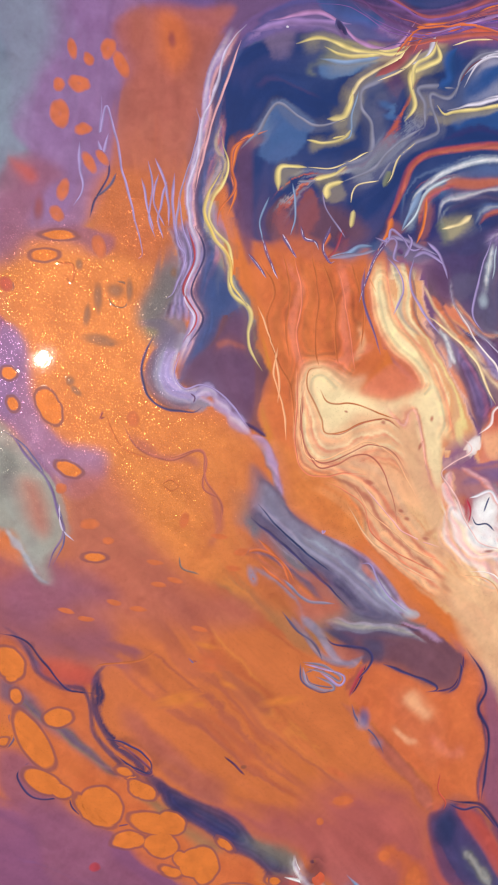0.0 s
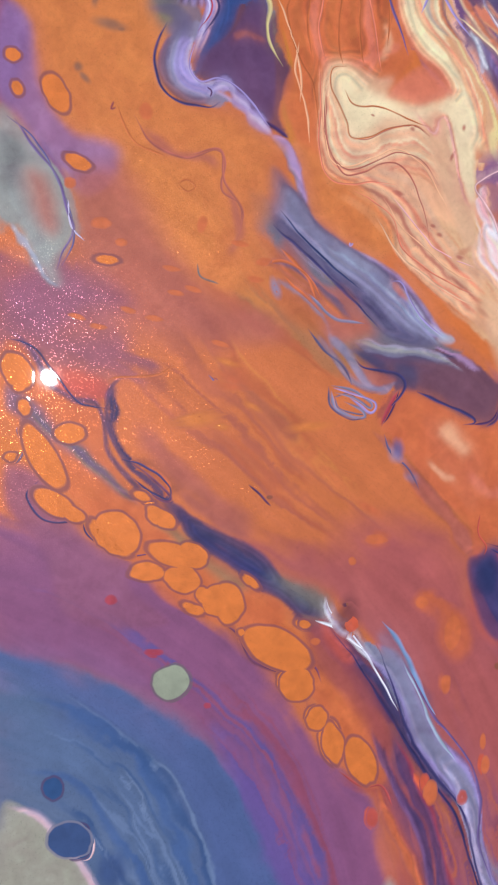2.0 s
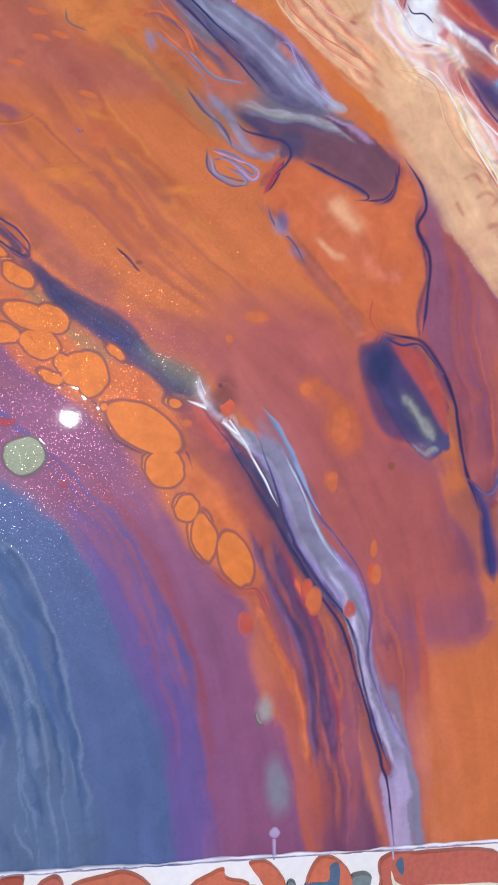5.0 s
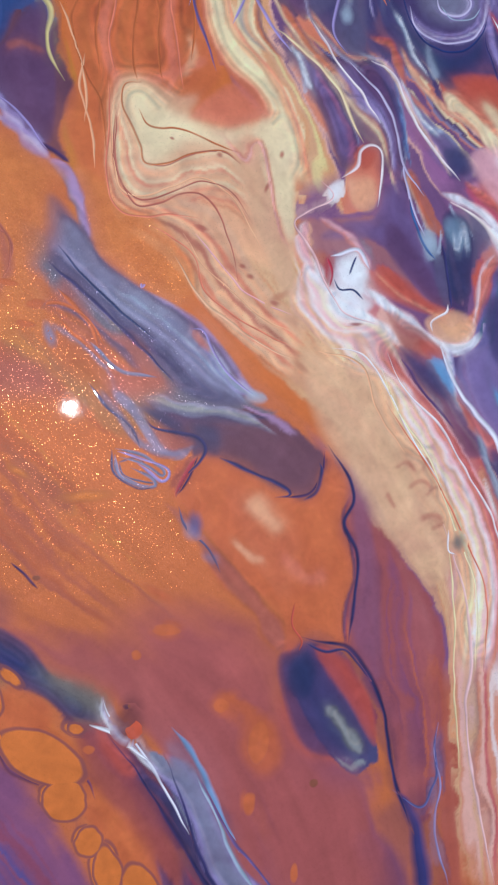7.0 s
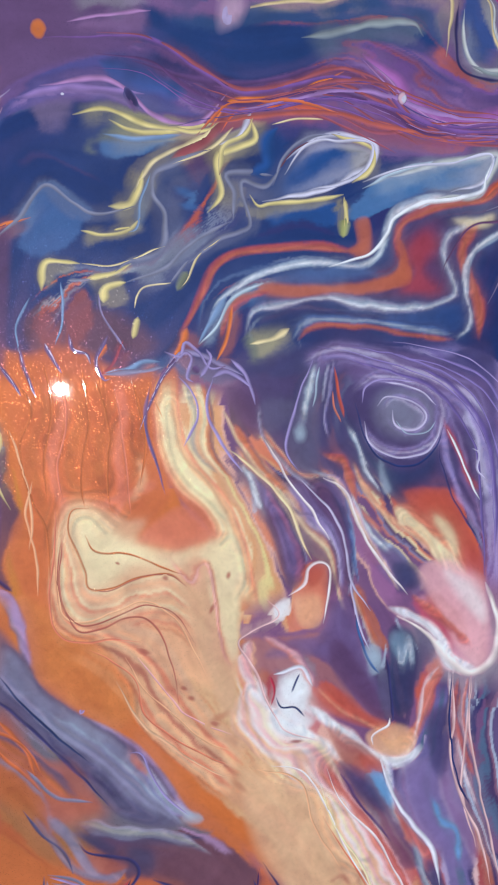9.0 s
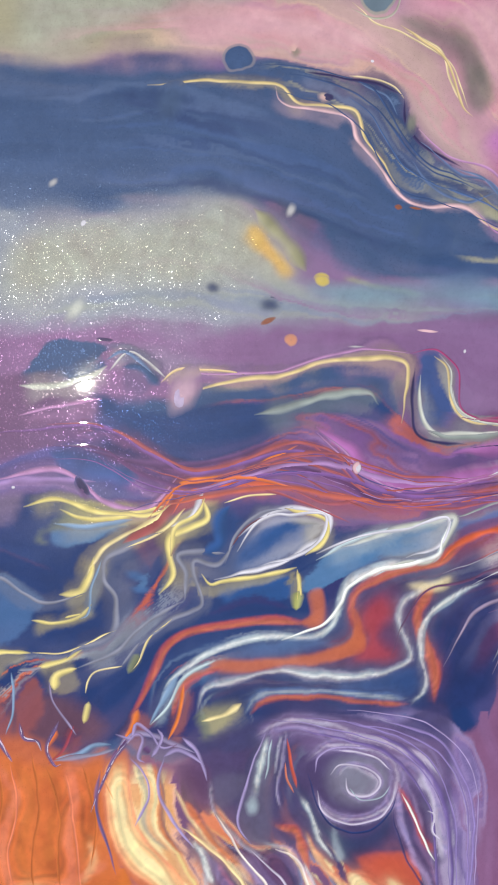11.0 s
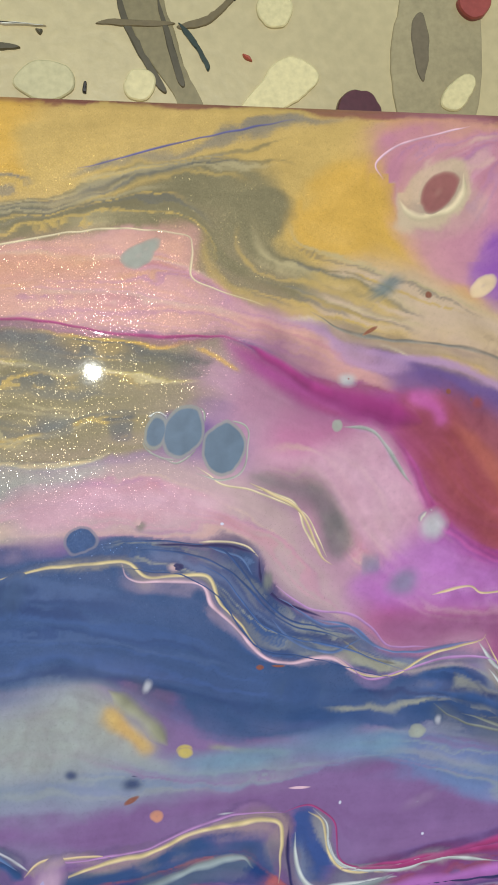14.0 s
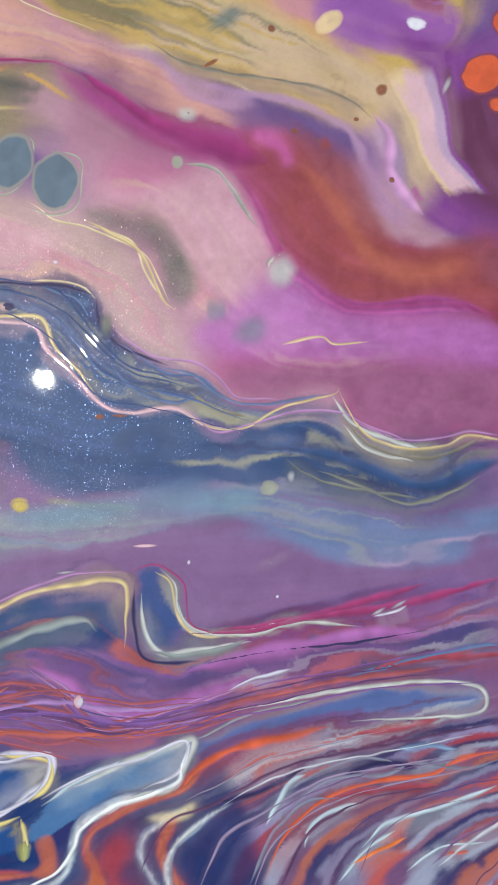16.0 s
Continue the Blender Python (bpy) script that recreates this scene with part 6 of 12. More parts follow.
smear("slated", 1.97, 1.69, [(-39.5, -80.5), (-31, -85.7), (-28.2, -92.5)])
smear("greyv", 2.20, 2.48, [(-50.6, -72.7), (-42.3, -80.5), (-36.7, -80.4)])
smear("plumr", 1.31, 1.57, [(-83.2, -119.1), (-75.3, -124.5), (-64.7, -134), (-53.8, -142.4)])
smear("mauve3", 2.50, 3.74, [(-105.7, -78), (-95.7, -84.2), (-85.4, -86.6)])
pool("navyk", 1.39, [(-34.9, 89.9), (-24.3, 86.6), (-7.6, 87.7), (9.4, 92.3), (24.5, 93.7), (28.7, 88.8), (18.4, 88.7), (7.3, 86), (-4.7, 79.7), (-16.6, 75.9), (-27.3, 76.9), (-33.3, 80.8)])
pool("dpl2", 1.63, [(-67.4, 89.9), (-40.8, 91.4), (-33.6, 85.4), (-40.2, 80.5), (-52.4, 76.1), (-62, 70.4), (-66.3, 67.6)])
pool("indv", 0.82, [(-64.9, 62.7), (-57.6, 69.8), (-49, 76.5), (-39, 80.1), (-32.6, 78.6), (-29.4, 72), (-21, 68.9), (-31.4, 67.4), (-38, 70.8), (-50.9, 69.2), (-58.5, 65.7)])
smear("lilm2", 0.88, 0.88, [(-61.8, 64.8), (-55.4, 68.9), (-46.5, 71.1), (-39.7, 71.4), (-35, 69.1)])
pool("violb", 1.08, [(-13.1, 12.3), (-6, 16.4), (3.8, 17), (16.2, 19), (38, 1.8), (47.5, -23), (32.1, -30.9), (19.5, -36.1), (8.6, -24.1), (-1, -29.2), (-6.9, -12.5), (-13.5, -2)])
band("peach4 peach4 cream4 cream4 peach4 tan4 yelc peach4 pinkc", 274, [(-28, 13.7), (-26.6, 3.2), (-19.2, -7), (-11.6, -14.5), (-9.8, -25.8), (-11.5, -37.9)], [(-14, 12.3), (-13.9, 0.4), (-8.3, -7.7), (-3.1, -18.4), (-0, -29.2), (2.3, -33.4)])
band("pinkc salm mauvr4 mauvr4 mauvg violb dvio slatl", 275, [(-12.6, -0.8), (-8.4, -6.5), (-5.4, -12.4), (-2.8, -19.6), (-0.5, -25.5), (1.5, -29.4)], [(-12.2, 0.5), (-6.2, -3.1), (0.3, -8), (3.9, -15.1), (5.3, -21.7), (6, -25.4)])
band("peach4 salm salm cream4", 276, [(-12.5, 5.8), (-9.4, 0.6), (-3.7, -3.9), (2.8, -8.5)], [(-6, 4.4), (-2.7, 0.9), (2.5, -4.8), (9, -9.4)])
pool("dplum", 0.45, [(-12.5, 12.4), (-8.3, 13.2), (-6.1, 6.8), (-7.1, 3.4), (-11.1, 3.5)])
pool("dvio", 0.46, [(-5.4, 9.2), (-0.8, 11.3), (1.2, 7.2), (-0.5, 4.4), (-4.3, 3.3)])
band("cream4 pinkc mauvg violb dvio dvio slatl indg", 279, [(0.3, -8.8), (4.4, -15.7), (7, -22.3), (10.9, -24), (13.6, -30.7), (15, -38.7)], [(-2.7, -3.3), (5.2, -7.4), (12.9, -10.5), (15.3, -17.7), (16.4, -23.9), (18.2, -31.2), (21.5, -37.3)])
band("pinkc mauvl mauvl violb dvio slatl cream4", 280, [(-2.7, 1.2), (3.8, -5.4), (11.6, -9.9), (15.5, -16.5), (18.7, -22.6), (21.8, -28.7), (25.8, -34.5)], [(5, -4.1), (11.2, -3.8), (16, -9.1), (20.8, -15.7), (26.3, -20.5), (31.5, -25.3), (33, -29)])
band("salm slatl dvio cream4 salm indg dvio cream4", 281, [(6.6, 0.8), (12.4, -2.6), (19.3, -10.8), (24.8, -17.4), (30.2, -21.6), (34.3, -24)], [(10.5, 8.3), (17.3, 0.7), (24.3, -8.8), (29.1, -14.2), (34.7, -20.2), (39.5, -23.2)])
band("mauvg dvio slatl icew slatl dvio salm mauvg indg indg salm slatl icew indg", 282, [(3.1, 18.8), (0.7, 9.6), (-0.6, 2.9), (0.6, -3.7)], [(16.2, 19), (12.3, 10.9), (15.3, 1.9), (21.8, -6.4)])
pool("indg", 0.58, [(24, -5.1), (27.1, -8.7), (28.1, -12.6), (25, -10)])
pool("dvio", 0.95, [(15.2, 4.3), (22.4, 0.4), (32.7, 2.1), (37.2, -2.6), (37.2, -6.8), (28.1, -8.1), (24.1, -6.6), (18.7, -2.3)])
pool("redorange", 0.77, [(24.8, -7.3), (33.3, -7.4), (38.5, -6.9), (42.9, -13), (46.7, -26.8), (39.5, -23.5), (34, -19), (27.1, -13)])
smear("cream4", 1.83, 2.35, [(31.5, -11), (35.7, -15.2), (38.7, -21.3)])
smear("pinkc", 1.29, 1.29, [(25.9, -14.9), (31.3, -17.8), (38.1, -22)])
smear("red3", 1.59, 1.33, [(41.2, -18.1), (44.1, -21.8), (45.6, -25.6)])
band("indg slatl lil dvio redm redorange dvio lav", 289, [(33.4, 8.4), (36.6, -2), (41.2, -11.2), (46.3, -21.1)], [(36.2, 9.8), (41.7, 2), (45.2, -7.9), (47.4, -17.9)])
smear("icew", 1.02, 1.27, [(18.3, -15.8), (21.3, -18.8), (25, -20.5)])
smear("indg", 2.07, 2.32, [(25.4, -28.6), (28.6, -27.9), (31.1, -25.9)])
smear("icew", 0.85, 0.97, [(-7.2, -6.5), (-5.1, -10.6), (-4.1, -13)])
smear("icew", 0.74, 0.86, [(1.9, 7.2), (2.7, 3.6), (3.4, 1.3)])
pool("salm", 0.46, [(2.9, -37.4), (4, -30.3), (6.1, -23.9), (10.2, -25), (10.2, -33.8), (7.5, -36.8)])
pool("whitep", 0.37, [(-0.7, -34), (1.6, -31.8), (3, -34), (1.2, -36.4), (-0.6, -35.9)])
pool("mauvr4", 0.91, [(-6.5, -41.4), (2.1, -39.8), (10.7, -38.7), (17.4, -43.6), (27.2, -57.2), (20.7, -56.5), (10.2, -50.4), (2.5, -47.4), (-3.7, -46.2)])
pool("violb", 0.75, [(10.9, -31.4), (15.6, -35), (20.6, -44.8), (27.4, -57.4), (20.6, -54.7), (13.1, -47.3), (7.9, -43.7), (13.3, -38.7)])
pool("dvio", 0.58, [(20.2, -48.5), (24.5, -44.7), (27.7, -57.2), (23.2, -56.2)])
pool("rust4", 0.38, [(16.8, -29.4), (21.1, -31.8), (25.2, -41), (22.7, -42.9), (18.5, -37.4)])
pool("violb", 0.38, [(14.4, -25.1), (16.8, -23.8), (21.1, -31.1), (26, -37.2), (24.9, -41), (20.6, -33.6), (16.6, -30)])
pool("dvio", 0.48, [(25.7, -37.5), (32, -40.9), (32.8, -51.5), (30.6, -59.9), (27.5, -58.9), (26.2, -46)])
pool("mauvg", 0.39, [(26.9, -52.2), (27.6, -43.4), (29.5, -48.4), (29.8, -57.2)])
smear("icew", 0.76, 1.02, [(17.4, -33.7), (19.5, -41.1), (21.7, -47.8)])
smear("icew", 0.64, 0.77, [(23.9, -41), (22.8, -45.4), (21.4, -47.8)])
smear("icew", 0.91, 0.91, [(26.5, -34.8), (27.7, -39.7), (28.4, -44.1)])
smear("icew", 0.65, 0.65, [(28.1, -38.5), (30.3, -40.3), (32.2, -44)])
pool("redo4", 0.56, [(8.9, -49.8), (15.4, -53.4), (22, -57.2), (27.5, -58.4), (26.1, -61.2), (18.2, -58.4), (11.7, -54.7)])
pool("redo4", 0.59, [(29.4, -62.2), (33.4, -57.2), (33.4, -48.4), (36.8, -44), (37.6, -45.9), (34.9, -52.2), (34.9, -59.7), (30.8, -64.1)])
pool("peachp", 0.58, [(22.9, -61.5), (30, -61.5), (32.5, -59.7), (30.9, -64.7), (26.3, -64.9)])
pool("pinkc", 0.47, [(10.7, -59), (17.2, -63.3), (23.2, -66.5), (22.7, -69.3), (16.2, -67), (13.5, -64.5)])
pool("redo4", 0.48, [(19.9, -65.2), (23.9, -67.1), (24, -69.4), (19.5, -68.6)])
band("pinkc dplum dplum dvio violb steelb", 312, [(14.8, -65.8), (21.2, -75.8), (29.4, -84.7), (34.2, -98.7)], [(23.4, -69.9), (28.4, -77.8), (34.8, -86.1), (38.2, -98.9)])
pool("skyb", 0.39, [(22.5, -69.3), (24.7, -69.6), (28, -75.9), (27.3, -77.4), (24.2, -73.4)])
band("redo4 lav bvio bvio steelA bvio indg pinkw rose2 rust4 dvio mauvg icew indg violb steelA dvio mauvg icew indg", 314, [(34.8, -50.3), (32.6, -60.9), (29.9, -70.3), (33, -78.5), (38.8, -86.9), (42.8, -99.1)], [(53.1, -47), (52.6, -61), (55, -73.8), (60.4, -86.8), (64.6, -99.9)])
pool("dvio", 0.50, [(36.4, -91.2), (38.9, -88.8), (40.9, -93.9), (40.3, -101.5), (37, -101.4)])
smear("slatep", 1.97, 1.97, [(-6.3, -135.6), (-1.2, -141.8), (3.9, -149.3)])
smear("teal", 1.50, 1.25, [(0.7, -147.9), (4.5, -152.3), (8, -156.1)])
smear("sagel", 0.88, 0.88, [(3.3, -154.7), (6.5, -156.7), (9.6, -157.1)])
smear("indigo", 0.98, 0.98, [(-8.7, -136.7), (-6.2, -144), (0.2, -152.8), (4, -156.6)])
smear("indigo", 0.99, 0.99, [(-5.1, -131.4), (1.2, -134), (6.3, -140.8), (9.5, -149.5)])
band("salmp pinkc tan4 salmp pinkc rose4 salmp whitep salmp rose4 pinkc violb", 321, [(9.1, -69.9), (15.6, -79.6), (24.8, -93.1), (28.9, -105.5), (29.2, -124.1), (29.4, -145.3), (30.3, -164), (34, -189.2)], [(25.8, -70.7), (32.6, -85.5), (39.3, -96.7), (46.2, -109.3), (46.4, -127), (45.4, -145.8), (47, -164.8), (50, -190.3)])
pool("rustm", 6.09, [(-42.3, -126.4), (-29.4, -123.1), (-16.2, -126.9), (-10, -134.3), (-8.6, -146.4), (0.2, -158.8), (9.1, -161.7), (10.5, -172.8), (15.8, -190.3), (-5.5, -191.2), (-15.6, -170.1), (-27.9, -150.4)])
smear("rustl", 2.40, 3.12, [(-23.2, -141), (-17.1, -146), (-12.2, -153.4)])
smear("dvio", 1.40, 1.17, [(-37, -78.8), (-31.1, -82.9), (-23.9, -85.7), (-16.7, -86.2)])
band("sandl pinkw2 pinkw2 lilw violetq redpur", 325, [(88.6, 205.2), (92.2, 197.3), (95.8, 185.7), (102, 178.8)], [(102.3, 207.1), (104.1, 197.8), (104.7, 188.4), (112.3, 179.1)])
band("slatl indg lil redm dvio slatl2 violb rust4 indg slatl violb red5 dvio slatl2 mauvg indg slatl red5 violb slatl2 dvio rust4 slatl", 326, [(115.1, 67), (98, 65.3), (82.7, 61.8), (70.2, 58.2), (59.2, 53.3), (49.6, 47.2), (43.4, 33.7)], [(124.3, 38.8), (116.2, 37.2), (110.8, 32.8), (106.7, 28.2), (104, 21)])
band("dvio slatl red5 violb slatl2 indg rust4 slatl", 327, [(79.9, 43.8), (74.8, 39.5), (69.7, 30.3)], [(113.4, 32.4), (108.1, 29.3), (102.7, 21.1)])
pool("mauve2", 0.77, [(-119.4, -61.4), (-114.3, -63.5), (-107, -59.6), (-104.5, -67.8), (-115.7, -71.5), (-120.8, -67.3)])

# veins and cells
vein("lilm2", 1.03, 1.33, [(-33.5, 71.9), (-42.3, 72), (-50.9, 71.1), (-59.4, 68.1)])
vein("yel", 0.70, 0.98, [(-66.7, 42.6), (-65, 34.5), (-69.5, 25.4), (-68.5, 20), (-64.3, 15.3), (-64.3, 5.6), (-59.3, 0.2), (-59.7, -8.2), (-56.1, -14.6)])
vein("orangel", 0.71, 0.57, [(-55.1, 44.6), (-61.5, 41.5), (-63.9, 34.6), (-62.9, 29.2), (-65, 23.6)])
vein("dplum", 0.73, 0.73, [(-54.9, -31.2), (-60.7, -27.3)])
cell("brown", -117.5, 5, 1.16, 1.29, 1)
cell("golden2", -78.6, -97.3, 4.28, 1.14, 8)
vein("lil", 0.42, 0.42, [(-72.7, 49), (-72, 43.7), (-76.2, 29.9), (-77.6, 20.4), (-75.5, 13.6)])
vein("rustl", 1.26, 1.51, [(-92.5, -108.9), (-88.7, -108.8), (-84.9, -112.5), (-85.6, -115.7)])
vein("redorange", 1.99, 0.57, [(-24.5, -186.4), (-21.7, -191.9), (-20.2, -194.7)])
cell("brownd", -42.4, -144.4, 0.82, 0.82, 0)
cell("orange5", -55.3, -162, 4.84, 3.76, -36)
cell("orange5", -50, -170.2, 2.71, 2.99, -1)
cell("orange5", -46.1, -176.3, 3.01, 6.02, 13)
cell("orange5", -90, -115.8, 2.78, 1.26, -38)
cell("orange5", -52.9, -147.3, 2.16, 1.21, -30)
cell("red2", -36.2, -196.4, 1.25, 2.37, 7)
cell("red2", -21.7, -189.2, 1.14, 2.28, 8)
cell("yelsage", -84.7, -159.4, 4.46, 3.82, -1)
cell("yelsage", -31.7, -216.5, 1.83, 2.81, -4)
cell("sagem", -28.2, -233.5, 2.26, 5.66, 6)
cell("lav", -28.9, -243.7, 0.99, 0.99, -5)
vein("lav", 0.85, 0.71, [(-29, -244.3), (-28.8, -250.4)])
cell("redm", -88.8, -152.4, 1.27, 0.63, -0)
cell("redm", -76.3, -165.4, 0.78, 0.65, -1)
cell("golden2", -77.9, -97.4, 3.87, 0.90, 13)
cell("golden2", -72.1, -99.1, 1.56, 0.65, -8)
cell("golden2", -70.1, -84.1, 2.62, 0.65, -17)
cell("golden2", -64.2, -94.6, 1.85, 0.66, -27)
cell("rustl", -69.4, -88, 3.41, 1.18, -32)
cell("rustl", -35.7, -119.7, 2.78, 0.83, -29)
cell("rustl", -34.1, -127.8, 2.51, 1.25, -9)
cell("rustl", -22.4, -143.1, 1.71, 1.99, 0)
cell("rustl", -13.1, -152.6, 4.34, 5.79, 10)
cell("rustl", -17.1, -164.1, 0.86, 1.72, -1)
cell("red2", -6.5, -185.6, 0.88, 2.34, -2)
cell("brownd", -2.1, -160.9, 0.88, 0.88, -1)
vein("dplum", 0.53, 0.40, [(-65.5, -113.2), (-60.2, -118.3)])
cell("dblue2", -108.1, -195, 4.65, 4.40, -23)
vein("pinkw", 0.36, 0.48, [(-113.6, -191.4), (-110, -190.3), (-105.7, -191.7), (-103.5, -195.6), (-104.5, -199.3), (-106.9, -199.8)])
cell("dblue2", -112.4, -182, 2.43, 2.67, -2)
vein("dplum", 0.71, 0.71, [(-32.1, -99.2), (-29.8, -95.8), (-28, -91.1)])
vein("dplum", 0.50, 0.50, [(-0.7, -89.6), (-1, -94.5), (-3.7, -98.7), (-9.2, -99.9)])
vein("indigo", 0.62, 0.87, [(-0.1, -88.4), (4.4, -94.4), (6, -100.5), (3.9, -105.4), (7.2, -112.7), (6.3, -122.5), (5.1, -131)])
vein("indigo", 0.74, 1.11, [(-5.1, -129.6), (-0.1, -130.9), (5.5, -132.2), (10, -138.5), (13.3, -145.9), (14.7, -154.6), (16.7, -163.3), (20.7, -173.4)])
vein("navy2", 2.57, 3.34, [(16.7, -163.3), (20.7, -170.9), (22.1, -179.7), (23.5, -188.4)])
vein("indigol", 0.51, 0.64, [(15.4, -163.2), (21.9, -167.3), (24.5, -163.7), (25.7, -160), (25, -153.8), (25.8, -148.9)])
vein("lil", 0.39, 0.52, [(25.8, -148.9), (25, -155), (26.4, -162.6), (25.2, -169.9), (25.9, -176.2), (28.7, -184.8)])
cell("brownd", -41.5, -143.1, 1.05, 0.93, -2)
cell("rustl", -21.4, -142.3, 2.41, 1.44, 18)
cell("rustl", -12.8, -152.2, 3.18, 5.37, 18)
cell("golden2", -50.6, -99.5, 4.34, 1.03, 5)
cell("rustl", -32.9, -126.6, 2.12, 1.18, -11)
cell("indigol", -28.2, -105.3, 1.19, 2.14, 10)
vein("slate", 0.46, 0.35, [(-44.4, -92.4), (-43.2, -95.3), (-39.1, -96.5), (-35.6, -96.8)])
vein("slate", 0.46, 0.35, [(-44.4, -92.4), (-40.4, -91.8), (-36.8, -95.3)])
cell("brownd", -60.6, -116.2, 0.67, 0.45, -1)
cell("brownd", -13, -152.2, 0.85, 0.85, -2)
vein("white", 0.46, 0.58, [(-46.7, -141.4), (-45.5, -145), (-40.8, -149.8), (-36, -157.1), (-32.4, -163.2), (-28.8, -170.5)])
vein("steelb", 0.94, 1.18, [(-32.6, -147.8), (-27.8, -153.9), (-22.9, -164.9), (-18, -174.7)])
vein("pinkw", 0.65, 0.52, [(26.3, -105.5), (31.7, -121.7), (33.3, -136.7), (32.1, -146.6), (35, -166.7), (39.2, -185.5)])
vein("cream", 0.32, 0.40, [(27.6, -109.2), (29.2, -126.6), (29.4, -142.8), (30.9, -159)])
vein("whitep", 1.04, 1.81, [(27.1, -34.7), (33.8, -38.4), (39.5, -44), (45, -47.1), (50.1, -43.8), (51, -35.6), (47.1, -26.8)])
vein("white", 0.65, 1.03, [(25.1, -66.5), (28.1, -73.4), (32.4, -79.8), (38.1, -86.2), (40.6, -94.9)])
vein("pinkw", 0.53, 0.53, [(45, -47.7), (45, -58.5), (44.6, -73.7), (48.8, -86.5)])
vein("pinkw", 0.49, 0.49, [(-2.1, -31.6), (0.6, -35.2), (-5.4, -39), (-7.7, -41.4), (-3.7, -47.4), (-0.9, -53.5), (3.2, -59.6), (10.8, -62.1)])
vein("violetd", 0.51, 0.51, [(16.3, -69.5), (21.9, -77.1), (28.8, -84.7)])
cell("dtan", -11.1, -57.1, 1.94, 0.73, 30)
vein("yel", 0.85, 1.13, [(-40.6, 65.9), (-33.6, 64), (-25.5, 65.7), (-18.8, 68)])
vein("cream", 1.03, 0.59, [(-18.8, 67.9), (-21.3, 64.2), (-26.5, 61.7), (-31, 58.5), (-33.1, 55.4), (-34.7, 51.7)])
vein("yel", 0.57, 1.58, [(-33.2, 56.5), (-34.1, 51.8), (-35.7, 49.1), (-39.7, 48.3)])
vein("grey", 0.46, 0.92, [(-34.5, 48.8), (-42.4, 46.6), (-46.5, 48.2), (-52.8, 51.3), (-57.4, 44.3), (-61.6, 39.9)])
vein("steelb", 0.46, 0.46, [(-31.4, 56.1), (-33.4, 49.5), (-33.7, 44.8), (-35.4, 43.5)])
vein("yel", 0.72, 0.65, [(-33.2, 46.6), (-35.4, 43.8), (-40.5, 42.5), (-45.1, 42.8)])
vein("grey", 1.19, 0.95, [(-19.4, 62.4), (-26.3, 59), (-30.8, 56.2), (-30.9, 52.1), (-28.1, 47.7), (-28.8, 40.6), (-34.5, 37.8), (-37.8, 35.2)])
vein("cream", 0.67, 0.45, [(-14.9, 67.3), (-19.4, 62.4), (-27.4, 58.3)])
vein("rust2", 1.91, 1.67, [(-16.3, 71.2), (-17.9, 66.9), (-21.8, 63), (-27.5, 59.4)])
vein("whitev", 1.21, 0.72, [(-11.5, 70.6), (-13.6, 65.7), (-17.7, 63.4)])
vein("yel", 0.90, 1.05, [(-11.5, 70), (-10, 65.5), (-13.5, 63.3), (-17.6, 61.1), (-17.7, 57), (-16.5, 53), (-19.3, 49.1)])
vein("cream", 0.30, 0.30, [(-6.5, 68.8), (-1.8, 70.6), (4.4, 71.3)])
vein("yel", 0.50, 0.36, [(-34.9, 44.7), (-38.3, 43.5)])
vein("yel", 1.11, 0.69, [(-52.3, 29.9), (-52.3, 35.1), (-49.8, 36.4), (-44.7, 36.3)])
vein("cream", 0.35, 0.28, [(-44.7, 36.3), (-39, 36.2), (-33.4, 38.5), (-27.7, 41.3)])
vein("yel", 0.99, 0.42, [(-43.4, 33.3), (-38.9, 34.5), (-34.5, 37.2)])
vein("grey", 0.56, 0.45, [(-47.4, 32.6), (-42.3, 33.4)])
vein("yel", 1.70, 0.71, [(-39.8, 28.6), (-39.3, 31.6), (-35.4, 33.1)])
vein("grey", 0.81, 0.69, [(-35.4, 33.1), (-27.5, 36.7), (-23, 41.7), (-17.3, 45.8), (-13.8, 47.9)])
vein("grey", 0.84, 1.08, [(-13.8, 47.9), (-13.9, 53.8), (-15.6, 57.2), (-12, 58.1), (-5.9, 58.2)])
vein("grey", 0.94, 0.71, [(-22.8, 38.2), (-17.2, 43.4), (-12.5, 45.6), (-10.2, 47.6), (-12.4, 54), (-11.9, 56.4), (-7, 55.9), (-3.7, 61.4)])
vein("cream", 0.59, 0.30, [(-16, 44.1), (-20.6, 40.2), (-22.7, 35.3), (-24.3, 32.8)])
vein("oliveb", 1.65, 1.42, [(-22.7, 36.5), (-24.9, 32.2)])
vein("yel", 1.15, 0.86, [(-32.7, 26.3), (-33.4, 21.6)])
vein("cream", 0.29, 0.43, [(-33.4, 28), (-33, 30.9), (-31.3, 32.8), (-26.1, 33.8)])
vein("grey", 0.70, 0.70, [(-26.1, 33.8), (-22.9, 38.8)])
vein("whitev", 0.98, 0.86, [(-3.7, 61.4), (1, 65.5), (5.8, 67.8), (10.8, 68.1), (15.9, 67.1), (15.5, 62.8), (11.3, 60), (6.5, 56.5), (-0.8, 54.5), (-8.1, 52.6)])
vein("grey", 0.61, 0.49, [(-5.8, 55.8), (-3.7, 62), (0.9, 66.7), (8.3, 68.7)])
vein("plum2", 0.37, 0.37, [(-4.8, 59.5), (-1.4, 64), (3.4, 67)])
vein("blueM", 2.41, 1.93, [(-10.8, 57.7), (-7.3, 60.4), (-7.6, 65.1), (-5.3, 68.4)])
